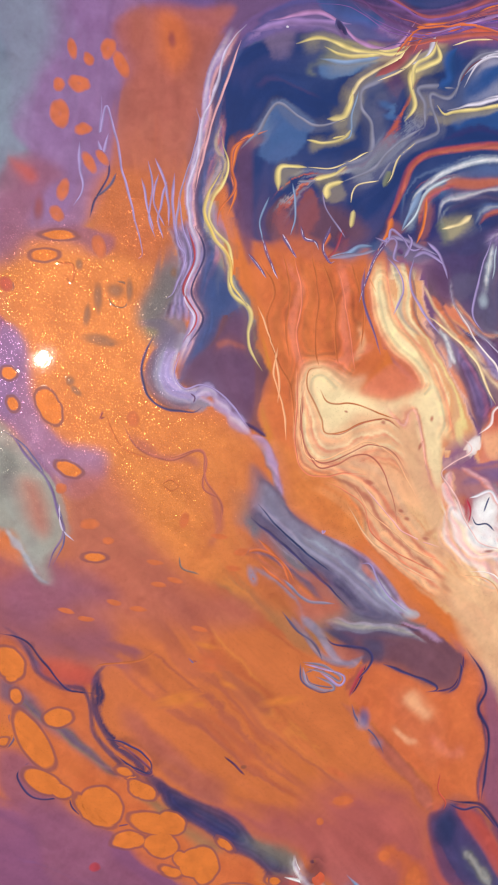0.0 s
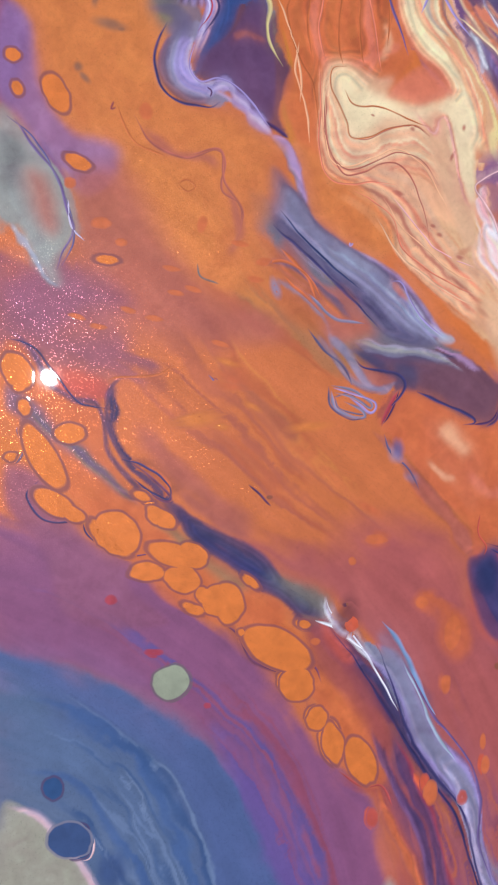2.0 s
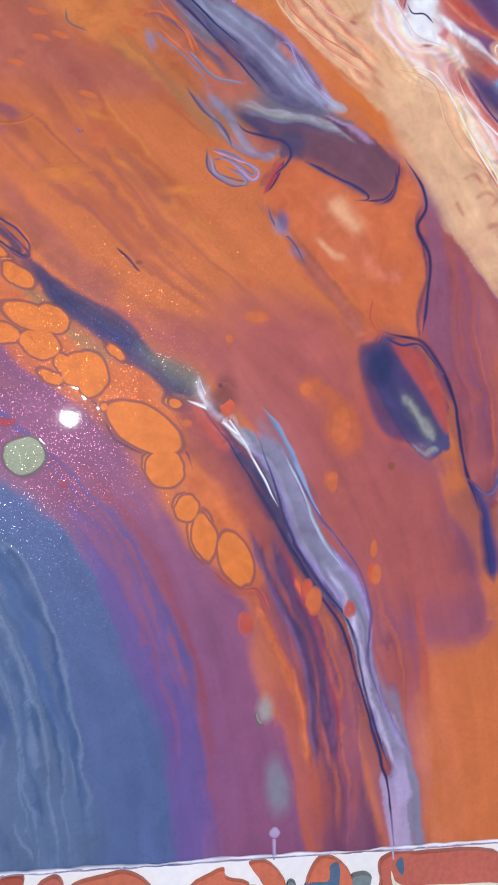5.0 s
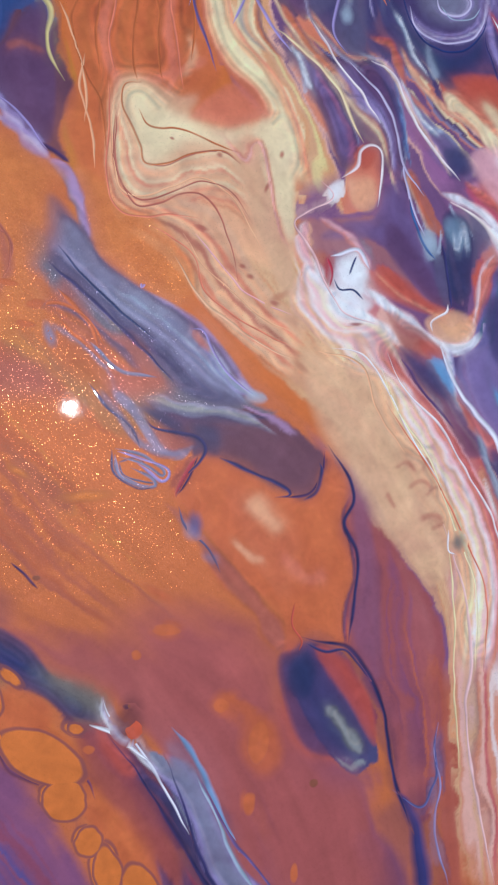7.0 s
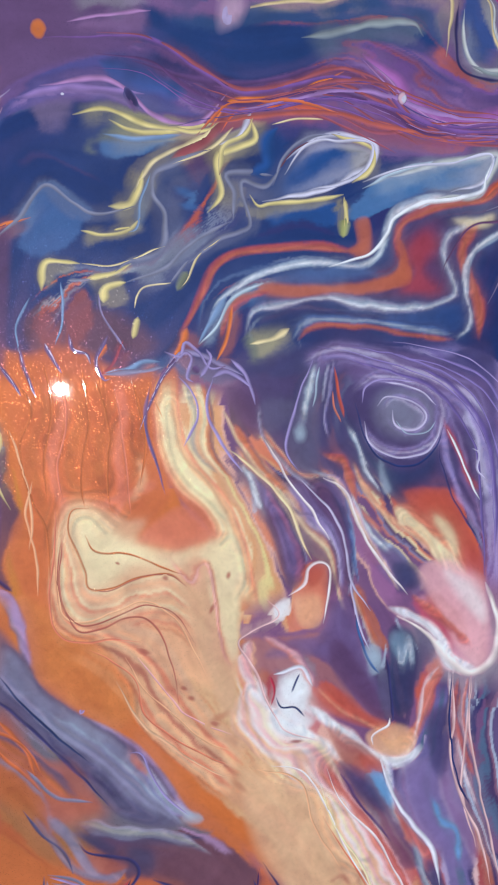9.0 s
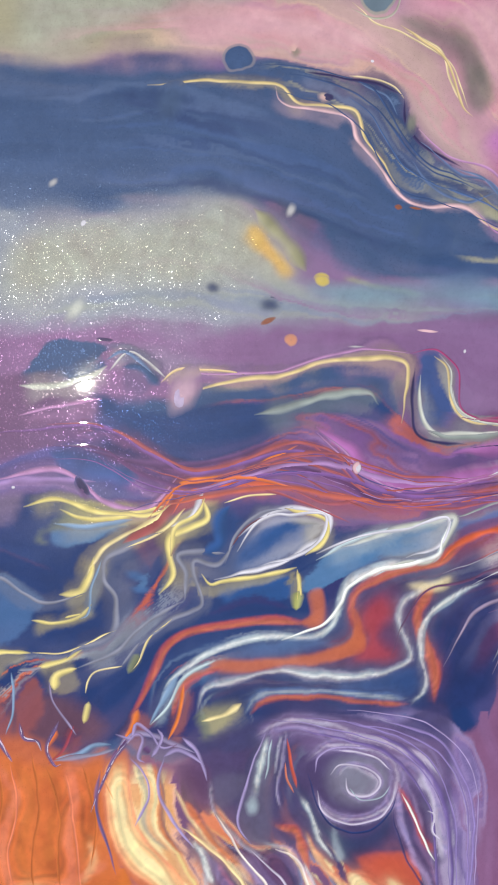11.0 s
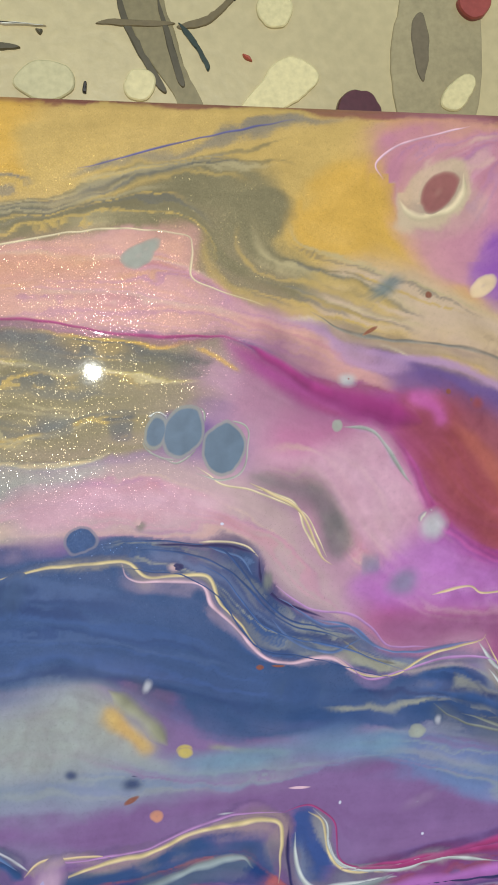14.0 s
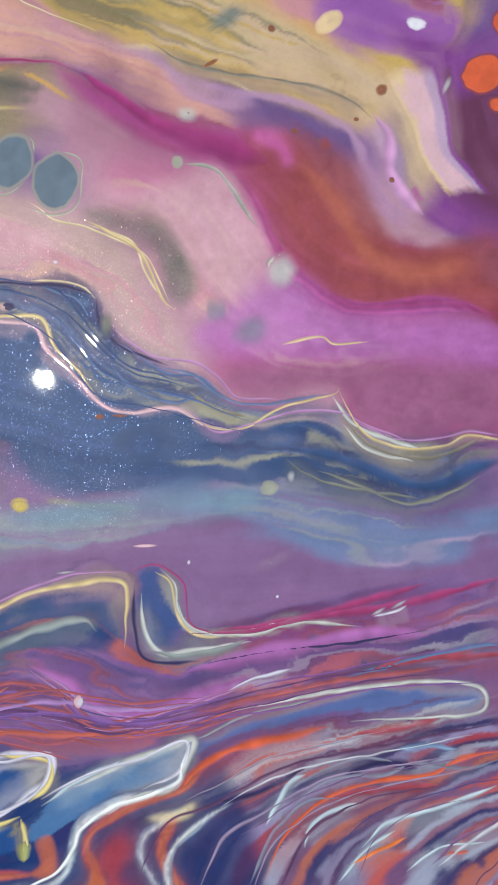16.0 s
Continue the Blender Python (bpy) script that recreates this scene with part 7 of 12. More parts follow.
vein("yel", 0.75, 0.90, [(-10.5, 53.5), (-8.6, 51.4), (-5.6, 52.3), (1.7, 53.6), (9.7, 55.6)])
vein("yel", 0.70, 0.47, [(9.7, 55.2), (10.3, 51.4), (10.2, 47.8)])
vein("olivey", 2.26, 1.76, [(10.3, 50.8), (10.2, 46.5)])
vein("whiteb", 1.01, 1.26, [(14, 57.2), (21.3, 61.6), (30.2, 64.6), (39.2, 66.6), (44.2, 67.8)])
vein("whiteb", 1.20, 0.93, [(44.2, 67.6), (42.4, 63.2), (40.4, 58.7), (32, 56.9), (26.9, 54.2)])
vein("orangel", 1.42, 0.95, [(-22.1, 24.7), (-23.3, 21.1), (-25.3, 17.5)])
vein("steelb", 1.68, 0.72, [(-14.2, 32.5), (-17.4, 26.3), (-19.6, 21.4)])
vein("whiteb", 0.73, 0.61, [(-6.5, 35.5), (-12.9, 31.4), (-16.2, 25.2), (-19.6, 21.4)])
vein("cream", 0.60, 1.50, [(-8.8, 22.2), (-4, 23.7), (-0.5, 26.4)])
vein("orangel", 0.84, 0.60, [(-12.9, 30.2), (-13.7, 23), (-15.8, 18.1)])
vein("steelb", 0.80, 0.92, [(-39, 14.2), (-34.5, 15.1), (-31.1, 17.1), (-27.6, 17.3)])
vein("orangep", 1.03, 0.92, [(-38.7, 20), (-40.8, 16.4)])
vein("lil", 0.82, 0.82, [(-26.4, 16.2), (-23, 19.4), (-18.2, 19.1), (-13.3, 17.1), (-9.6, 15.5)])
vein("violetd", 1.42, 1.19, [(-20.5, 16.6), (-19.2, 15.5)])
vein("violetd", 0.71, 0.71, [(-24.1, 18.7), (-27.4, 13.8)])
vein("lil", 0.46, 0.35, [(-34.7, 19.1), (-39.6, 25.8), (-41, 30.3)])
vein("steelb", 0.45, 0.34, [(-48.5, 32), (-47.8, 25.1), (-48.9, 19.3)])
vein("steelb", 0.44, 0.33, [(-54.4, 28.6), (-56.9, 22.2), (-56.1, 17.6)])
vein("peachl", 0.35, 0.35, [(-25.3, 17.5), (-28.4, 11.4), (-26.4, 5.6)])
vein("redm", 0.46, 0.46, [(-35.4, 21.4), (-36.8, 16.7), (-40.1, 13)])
cell("violetd", -36.2, 70.3, 0.69, 1.61, 27)
cell("lav", -17.4, 90.5, 1.43, 2.39, -2)
cell("orange3", -55.5, 82.5, 1.22, 1.56, 8)
cell("blueL2", -24.2, 52.8, 1.65, 0.82, -14)
cell("blueL2", -22.9, 50, 1.65, 0.71, -4)
cell("whitev", -50.1, 70.1, 0.31, 0.24, 7)
vein("magline", 0.43, 0.76, [(-56.6, 202.4), (-43.5, 203.2), (-32.4, 204.7), (-23.3, 206.5), (-13, 205.6), (-4.8, 204), (7, 202.9), (19.1, 203.1), (25.2, 201.6)])
vein("magd", 1.23, 6.14, [(24, 202.1), (31.5, 197.7), (39.1, 192.6), (48, 189.3), (62.3, 184.9)])
vein("sand", 0.32, 0.32, [(-56.6, 214.5), (-43.5, 217), (-27.9, 220.1), (-5, 224.2), (11.6, 223.7), (14.2, 221), (13.8, 215.1), (19, 212.5), (28.8, 209.4)])
cell("slateg", -40.2, 207.1, 2.00, 1.80, 3)
cell("slateg", 6.3, 183.6, 2.16, 3.24, -13)
cell("slateg", 12.1, 183.6, 3.70, 5.44, -20)
cell("slateg", 20.3, 180.1, 4.19, 5.51, -6)
vein("sagep", 0.48, 0.36, [(7.8, 186.8), (3.7, 181.9), (7.3, 178.5), (12.2, 178.1)])
vein("sand", 0.36, 0.36, [(14.6, 176.4), (19.5, 172.9), (24.5, 171.8), (32, 169), (37.1, 166.1), (39.7, 161.3), (41.7, 157)])
cell("sagep", 3.3, 219.2, 3.56, 2.13, 28)
cell("navyb", -9.1, 162, 3.53, 2.82, 21)
vein("goldl", 0.46, 0.57, [(-27.6, 154), (-16.1, 156.4), (-4.4, 157.4), (0.4, 157.2), (4, 154.2), (11.3, 154.3), (16.8, 153.8), (18.7, 149), (23.7, 143), (27.5, 137.5)])
vein("pinkw2", 0.60, 0.71, [(-0.8, 157.2), (1, 153.6), (10.1, 153.1), (15.6, 152), (17.4, 147.8), (22.5, 143), (27.5, 136.9), (32.6, 135), (42.7, 135.6), (47.9, 132.5), (55.7, 130.6)])
vein("sand", 0.37, 0.37, [(27.2, 157.5), (24.7, 159.8), (19.7, 161), (14.8, 160.9)])
vein("steels", 0.37, 0.37, [(17.3, 159.7), (23.5, 157.4), (26, 153.8)])
vein("indigo", 0.50, 0.50, [(27.2, 158.1), (27.9, 152.6), (32.3, 147.8), (41.3, 144.2)])
vein("steelb2", 0.50, 0.50, [(29.9, 144.2), (35, 139.3), (42.7, 136.8), (49, 139.3)])
vein("steelb2", 0.50, 0.50, [(31.1, 149), (40, 143), (47.7, 141.7), (53, 136.8)])
vein("greyo", 0.64, 0.77, [(45.2, 139.3), (50.4, 135.6), (57, 133.7)])
cell("sageg", 29.1, 152.4, 0.87, 1.87, 0)
cell("sandr", 2.7, 164.9, 0.96, 0.96, 1)
cell("sandr", 9.7, 155.8, 0.97, 0.73, 1)
cell("slateb", -23, 150.9, 2.31, 3.23, -30)
cell("slateb", 36.7, 128.5, 4.06, 2.79, 9)
cell("goldy2", 11.4, 117.7, 1.35, 0.98, -1)
cell("greyw", 3.9, 131.4, 0.68, 1.10, -25)
vein("olivew", 2.38, 3.10, [(-4.1, 131.1), (3.1, 125), (8.1, 118.9)])
cell("indigo", 0.9, 111.6, 1.57, 1.09, -1)
cell("indigo", -11.7, 114.2, 1.18, 0.83, -1)
cell("greyw", -39.4, 107.8, 0.71, 1.59, -47)
cell("brownd", -39.8, 107.6, 0.34, 0.68, -42)
cell("greyw", -45.4, 132.4, 0.47, 0.78, -40)
cell("redo", 5.6, 104.1, 1.10, 1.10, -2)
cell("greyw", 19.9, 103.7, 1.22, 0.17, 3)
cell("pinkw2", 35.8, 108.2, 2.04, 0.25, -1)
cell("indigo", -33.4, 101.4, 1.38, 0.34, -2)
cell("brownd", 0.3, 107.7, 1.45, 0.48, 28)
cell("whitev", -38.9, 124.8, 0.40, 0.55, -31)
cell("whitev", 19.7, 164.6, 0.34, 0.26, 1)
vein("whiteg", 0.90, 1.12, [(-50.1, 90.8), (-43.4, 91.3), (-36.5, 93.4), (-32.5, 96.2)])
vein("greyw", 0.46, 0.46, [(-32, 95), (-28.5, 99), (-25, 97.7), (-20.4, 94.5)])
vein("sandl", 0.47, 0.47, [(-21.5, 93.4), (-18, 96.2), (-11, 96.6), (-3.8, 96.3)])
vein("goldl", 0.83, 0.83, [(-15.6, 91.4), (-6.2, 94.6), (4.7, 96.6), (13.2, 100), (23.1, 101.5), (30.6, 101.3), (31.7, 96.3), (30.9, 87.7)])
vein("lilp", 0.47, 0.47, [(-18, 95.6), (-6.2, 96.2), (3.4, 97.3), (13.2, 101.2), (23.1, 103.4), (31.9, 103.1)])
vein("sagel", 1.21, 1.45, [(-1.3, 87.8), (6, 89.9), (15.7, 93.2), (23.2, 94.1), (25.7, 91.6)])
cell("pinkv", -16.6, 91.6, 2.24, 3.54, -22)
cell("greyw", -16.5, 91.6, 0.33, 0.74, -22)
vein("goldl", 0.64, 0.64, [(37.6, 102.9), (40.8, 100.3), (42.2, 93.4), (46.2, 89.5), (54, 88.6)])
vein("whiteg", 0.64, 1.02, [(34.7, 98.7), (35.2, 91.2), (38.5, 86.1), (46.3, 86.4), (56.9, 87.2)])
vein("magline", 0.38, 0.51, [(31.9, 103.1), (38.2, 104.2), (43.4, 99.6), (44.2, 92.1), (50.1, 89.6), (59.3, 90)])
vein("indigo", 0.76, 0.76, [(33.2, 100), (33.3, 90), (36, 84.9), (46.3, 83.9)])
vein("violetp", 1.97, 3.70, [(12.1, 86), (19.6, 81.9), (23.4, 78.1), (31.1, 74.6), (41.3, 75.9), (57.1, 80.2)])
vein("lilp", 0.49, 0.49, [(12.2, 84.7), (20.9, 78.2), (31.1, 73.9), (41.3, 74), (57.1, 79)])
vein("rustp", 0.49, 0.49, [(8.5, 83.7), (17.2, 78.4), (24.8, 71.8), (36.2, 70.5), (46.5, 73.1), (59.6, 75)])
vein("orangel", 0.59, 0.94, [(-20.2, 65.7), (-15.5, 72.7), (-6, 74.6), (1.2, 77.9), (8.5, 81.8)])
vein("redorange", 0.71, 1.42, [(-17.8, 65.6), (-13.1, 71.4), (-1.1, 73.2), (6.2, 72.8)])
vein("rustp", 0.61, 0.74, [(6.2, 72.8), (16.1, 69.8), (27.3, 71.6), (41.4, 69.6), (57.3, 72.6)])
vein("violetd", 0.92, 1.15, [(-36.5, 78.6), (-27.3, 76.9), (-15.5, 76.3), (-3.6, 79.4), (6, 83.8)])
vein("lilp", 0.67, 0.67, [(-50.1, 84.6), (-38.8, 88.2), (-33.1, 89.1)])
vein("blueb", 3.40, 4.54, [(-43.3, 77.8), (-34.2, 74.9), (-24.9, 73.2)])
vein("lilp", 0.89, 0.89, [(-54.6, 71.3), (-43.3, 74.2), (-37.6, 72.7), (-31.9, 68.2), (-22.5, 67.1), (-16.7, 74)])
cell("indigo", -36.3, 70.9, 0.69, 1.84, 32)
cell("pinkw2", 21.7, 77.8, 0.75, 1.00, -3)
vein("rust2", 0.48, 0.36, [(-6, 75.8), (6.1, 76.4), (16, 72.2), (26.1, 68)])
vein("rustp", 0.36, 0.36, [(-3.6, 73.3), (8.6, 70.2), (21.1, 65.8)])
vein("pinkw2", 1.00, 1.25, [(94.9, 248.8), (86.2, 246.1), (83.8, 242.6), (87.5, 241), (92.5, 242.9)])
vein("pinkw2", 0.86, 1.23, [(83.8, 241.4), (82.6, 236.8), (88.7, 234.6), (90, 231.2), (85, 227.6), (86.3, 224.1), (93.7, 221.9)])
vein("indigol", 0.32, 0.32, [(-8.5, 236), (5.5, 240), (19.7, 243.9), (35.4, 247.3)])
vein("greyo", 0.69, 0.81, [(38.4, 208.3), (45.3, 204.4), (53.5, 202.7), (70.3, 201.1), (80.1, 198.2), (85, 194.7)])
vein("sand", 0.34, 0.46, [(26.5, 172), (34.5, 169), (36.8, 163.8), (40.2, 157.9), (41.3, 156.1)])
cell("bonee", 64.5, 164, 2.67, 2.91, -1)
cell("sagep", 44, 184.6, 1.05, 1.05, -0)
cell("greyw", 46.1, 194.2, 1.06, 0.82, 0)
cell("redm", 46.6, 194.3, 0.59, 0.47, 0)
cell("magd", 74.3, 189.4, 1.10, 1.10, -0)
cell("brownd", 74.3, 189.4, 0.61, 0.61, -0)
cell("brown", 65.8, 233.3, 4.79, 2.99, 42)
vein("sand", 1.21, 1.69, [(71.6, 237.5), (71, 232.9), (68, 229.4), (62, 228.1), (59, 229.1), (57.2, 231.3)])
cell("sandl", 75.8, 214, 2.93, 1.71, 36)
cell("brownd", 86.9, 200.7, 1.12, 0.87, 25)
cell("brownd", 63.7, 211.9, 0.60, 0.60, 1)
cell("brownd", 51.2, 204.4, 0.35, 1.41, -59)
cell("brownd", 81.3, 194.5, 0.50, 0.37, 0)
cell("brownd", 68.2, 191.6, 0.49, 0.49, -0)
cell("brownd", 88.8, 182.3, 0.50, 0.50, -1)
cell("bluesg", 54.8, 213.6, 3.54, 1.53, 31)
cell("sagep", 4.8, 220.5, 2.82, 1.30, 26)
vein("pinkw2", 0.35, 0.35, [(53.8, 235.8), (52.6, 239.1), (57.3, 242.7), (65.6, 245.3), (72.8, 247.3)])
vein("pinkw2", 0.37, 0.37, [(82.6, 241.4), (86.2, 246.1), (92.4, 247.6)])
vein("lilp", 0.46, 0.46, [(30.8, 151.3), (37.7, 146.4), (45.9, 144.9), (50.7, 142.3), (55.4, 137.6), (63.9, 137.2)])
vein("steels", 0.59, 0.59, [(38.9, 144), (45.9, 142.5), (50.6, 138.8), (57.8, 136.1), (67.6, 136.8), (75, 138.3)])
vein("goldl", 0.35, 0.47, [(43.5, 135.6), (49.4, 131.7), (56.6, 131.4), (63.9, 135.2), (75, 137.7), (76.9, 139.4)])
vein("lilp", 0.47, 0.59, [(44.7, 135.5), (50.6, 130.7), (57.8, 131.9), (67.6, 134.4), (77.5, 133.9), (82.5, 131.2), (93.9, 127)])
vein("whiteg", 0.62, 1.00, [(75, 137.7), (80, 131.4), (86.3, 128.6), (95.2, 125.7)])
vein("sageg", 0.61, 0.86, [(65.1, 124.9), (70, 121), (80, 118), (94, 115.3)])
vein("whiteg", 0.50, 0.88, [(77.5, 131.5), (82.5, 126.4), (92.7, 123.4)])
cell("greyw", 66, 121, 0.60, 0.86, -3)
cell("sagep", 61.4, 118.8, 1.59, 1.35, -4)
cell("slatev", 61.9, 103.7, 3.20, 1.11, 21)
cell("greyw", 61.5, 103.4, 1.20, 0.17, 21)
cell("whitev", 44.4, 104.4, 0.25, 0.33, -4)
cell("whitev", 62.6, 96.3, 0.26, 0.26, -5)
cell("greyw", 89.1, 93.1, 1.26, 0.27, 25)
cell("greyw", 84.4, 91.8, 1.07, 0.27, 25)
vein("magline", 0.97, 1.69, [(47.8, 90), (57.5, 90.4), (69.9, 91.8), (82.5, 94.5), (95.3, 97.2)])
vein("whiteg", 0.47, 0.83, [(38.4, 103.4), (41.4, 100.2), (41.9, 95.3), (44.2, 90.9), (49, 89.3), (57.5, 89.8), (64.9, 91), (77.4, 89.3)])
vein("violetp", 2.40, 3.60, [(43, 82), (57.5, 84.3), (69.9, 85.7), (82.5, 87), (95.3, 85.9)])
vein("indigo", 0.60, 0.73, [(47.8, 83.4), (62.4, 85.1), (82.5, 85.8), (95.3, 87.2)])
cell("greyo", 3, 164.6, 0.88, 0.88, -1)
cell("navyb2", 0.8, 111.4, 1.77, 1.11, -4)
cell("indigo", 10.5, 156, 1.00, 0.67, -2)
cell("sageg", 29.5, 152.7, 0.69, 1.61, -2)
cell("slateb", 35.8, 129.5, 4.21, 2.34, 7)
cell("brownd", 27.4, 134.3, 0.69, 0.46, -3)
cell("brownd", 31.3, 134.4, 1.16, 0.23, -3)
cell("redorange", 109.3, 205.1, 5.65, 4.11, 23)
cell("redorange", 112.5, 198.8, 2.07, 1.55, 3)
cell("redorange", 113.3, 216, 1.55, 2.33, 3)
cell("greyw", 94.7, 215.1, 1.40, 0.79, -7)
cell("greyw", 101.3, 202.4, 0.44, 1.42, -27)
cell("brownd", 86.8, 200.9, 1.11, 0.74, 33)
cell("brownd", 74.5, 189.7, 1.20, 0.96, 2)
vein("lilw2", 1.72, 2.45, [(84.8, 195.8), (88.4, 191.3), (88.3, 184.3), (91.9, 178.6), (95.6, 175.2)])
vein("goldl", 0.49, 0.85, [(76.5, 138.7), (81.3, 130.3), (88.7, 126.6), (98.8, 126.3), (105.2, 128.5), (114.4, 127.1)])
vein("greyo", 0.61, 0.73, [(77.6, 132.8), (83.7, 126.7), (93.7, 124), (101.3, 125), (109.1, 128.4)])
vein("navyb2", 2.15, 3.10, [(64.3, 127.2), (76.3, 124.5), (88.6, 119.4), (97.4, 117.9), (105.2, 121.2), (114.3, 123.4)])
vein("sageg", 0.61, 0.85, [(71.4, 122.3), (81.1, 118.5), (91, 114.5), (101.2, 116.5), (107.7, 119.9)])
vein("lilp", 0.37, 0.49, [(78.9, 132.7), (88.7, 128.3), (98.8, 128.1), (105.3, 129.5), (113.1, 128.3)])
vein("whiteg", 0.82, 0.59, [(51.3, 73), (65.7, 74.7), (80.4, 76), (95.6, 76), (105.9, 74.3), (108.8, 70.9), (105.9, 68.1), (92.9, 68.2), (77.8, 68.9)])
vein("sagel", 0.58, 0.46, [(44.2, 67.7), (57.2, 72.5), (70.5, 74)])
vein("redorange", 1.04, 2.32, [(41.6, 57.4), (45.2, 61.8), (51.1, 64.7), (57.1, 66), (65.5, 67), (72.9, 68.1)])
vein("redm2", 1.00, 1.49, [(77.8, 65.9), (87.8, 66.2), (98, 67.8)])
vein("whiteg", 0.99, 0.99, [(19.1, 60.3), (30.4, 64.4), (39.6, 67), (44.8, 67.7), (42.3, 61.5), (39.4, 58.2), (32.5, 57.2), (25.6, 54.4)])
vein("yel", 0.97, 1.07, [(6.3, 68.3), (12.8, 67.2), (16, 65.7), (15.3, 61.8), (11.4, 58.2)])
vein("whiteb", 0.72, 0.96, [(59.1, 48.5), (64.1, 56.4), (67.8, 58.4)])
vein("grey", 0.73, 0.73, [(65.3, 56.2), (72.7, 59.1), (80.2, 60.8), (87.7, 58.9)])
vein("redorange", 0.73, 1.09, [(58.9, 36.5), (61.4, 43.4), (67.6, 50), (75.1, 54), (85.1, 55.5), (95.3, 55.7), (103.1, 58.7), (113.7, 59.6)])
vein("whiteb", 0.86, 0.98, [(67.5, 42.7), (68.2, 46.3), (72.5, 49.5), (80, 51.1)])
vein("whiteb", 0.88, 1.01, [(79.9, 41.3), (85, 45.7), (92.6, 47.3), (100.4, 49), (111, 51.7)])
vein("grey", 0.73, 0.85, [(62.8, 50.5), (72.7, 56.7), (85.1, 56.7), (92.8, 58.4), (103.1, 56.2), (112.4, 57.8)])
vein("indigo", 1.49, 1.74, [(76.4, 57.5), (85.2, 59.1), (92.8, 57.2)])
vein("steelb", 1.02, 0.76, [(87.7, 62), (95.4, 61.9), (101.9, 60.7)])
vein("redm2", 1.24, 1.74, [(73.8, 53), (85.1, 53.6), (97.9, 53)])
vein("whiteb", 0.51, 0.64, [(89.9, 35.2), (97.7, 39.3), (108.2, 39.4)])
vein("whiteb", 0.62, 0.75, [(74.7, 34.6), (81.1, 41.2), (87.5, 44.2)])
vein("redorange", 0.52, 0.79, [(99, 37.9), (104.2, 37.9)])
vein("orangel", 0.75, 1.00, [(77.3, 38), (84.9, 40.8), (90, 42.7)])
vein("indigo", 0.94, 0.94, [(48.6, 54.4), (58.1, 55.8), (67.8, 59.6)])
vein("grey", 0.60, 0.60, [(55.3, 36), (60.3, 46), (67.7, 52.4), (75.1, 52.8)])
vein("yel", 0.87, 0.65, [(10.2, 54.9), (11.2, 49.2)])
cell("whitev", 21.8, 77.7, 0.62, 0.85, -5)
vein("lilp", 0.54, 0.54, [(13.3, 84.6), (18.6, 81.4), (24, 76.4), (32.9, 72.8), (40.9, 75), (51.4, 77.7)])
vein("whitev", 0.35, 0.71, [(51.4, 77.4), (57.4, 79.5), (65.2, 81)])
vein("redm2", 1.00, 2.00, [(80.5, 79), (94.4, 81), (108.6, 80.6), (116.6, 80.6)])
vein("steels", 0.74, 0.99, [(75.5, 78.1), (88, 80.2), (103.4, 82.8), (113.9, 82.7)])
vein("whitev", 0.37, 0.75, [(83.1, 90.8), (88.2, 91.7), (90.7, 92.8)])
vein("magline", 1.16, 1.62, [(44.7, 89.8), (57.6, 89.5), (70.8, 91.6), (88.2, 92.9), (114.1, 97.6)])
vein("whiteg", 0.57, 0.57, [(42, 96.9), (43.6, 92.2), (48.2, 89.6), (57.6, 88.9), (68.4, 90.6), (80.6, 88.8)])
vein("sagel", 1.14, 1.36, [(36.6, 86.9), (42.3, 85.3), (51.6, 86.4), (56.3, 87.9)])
cell("orange5", -67.5, -148.4, 1.58, 1.05, -30)
vein("rose2", 0.55, 0.82, [(-44, -184.3), (-38.5, -188.5), (-33, -188.8), (-30.2, -194.2)])
vein("indigol", 0.39, 0.39, [(-119.5, -29.1), (-113.1, -34.5), (-107.9, -44.2), (-105.1, -55.3), (-108.1, -62.1)])
threads("vio2", 3, 0.35, 492, [(21.9, 38.7), (27.8, 53.1), (44, 57.2), (57, 63), (77.8, 65.9), (113.8, 70.2)], [(38.8, 35.4), (42.6, 47.9), (53.2, 52.7), (67.8, 58.4), (87.7, 60.1), (113.7, 61.4)])
threads("vio2", 3, 0.35, 493, [(40, 35.3), (44.9, 47.7), (56.8, 52.3), (70.2, 58.2), (90.2, 59.9), (113.7, 61.4)], [(57.6, 33.1), (63.9, 45.6), (77.5, 52.6), (95.3, 54.5), (116.4, 57.4)])
threads("vio2", 3, 0.35, 494, [(60, 32.8), (66.3, 45.3), (80, 52.3), (97.9, 54.2), (116.3, 56.2)], [(79.7, 30.3), (87.5, 42.9), (101.7, 47.6), (116.3, 49.9)])
threads("vio2", 3, 0.35, 495, [(80.9, 30.2), (90, 41.4), (103, 46.2), (117.6, 49.7)], [(106.7, 23.1), (110.7, 30.2), (117.5, 37.1), (121.6, 39.1)])
threads("purpsw", 6, 0.35, 496, [(28.5, 78.3), (42, 74.9), (57.3, 78.4), (78, 80.4), (113.9, 83.9)], [(33.9, 69.8), (48.9, 72), (63.2, 73.2), (81.7, 75.9), (113.9, 76.4)])
threads("purpsw", 4, 0.35, 497, [(4.6, 83.6), (15.3, 81.6), (24, 75.3), (37.4, 73), (51.4, 75.3)], [(4.3, 71.3), (17.2, 70.2), (30.5, 69), (43.1, 70.2), (57.2, 73.6)])
threads("purpsw", 6, 0.36, 498, [(-54.6, 83), (-33.1, 85.6), (-12, 76.2), (6, 83.8), (15.9, 83.3), (26, 74.2), (56.9, 79)], [(-54.6, 73.7), (-36.5, 75), (-20.2, 68.2), (-1.1, 73.2), (16.1, 71), (33.7, 68.8), (59.7, 72.5)])
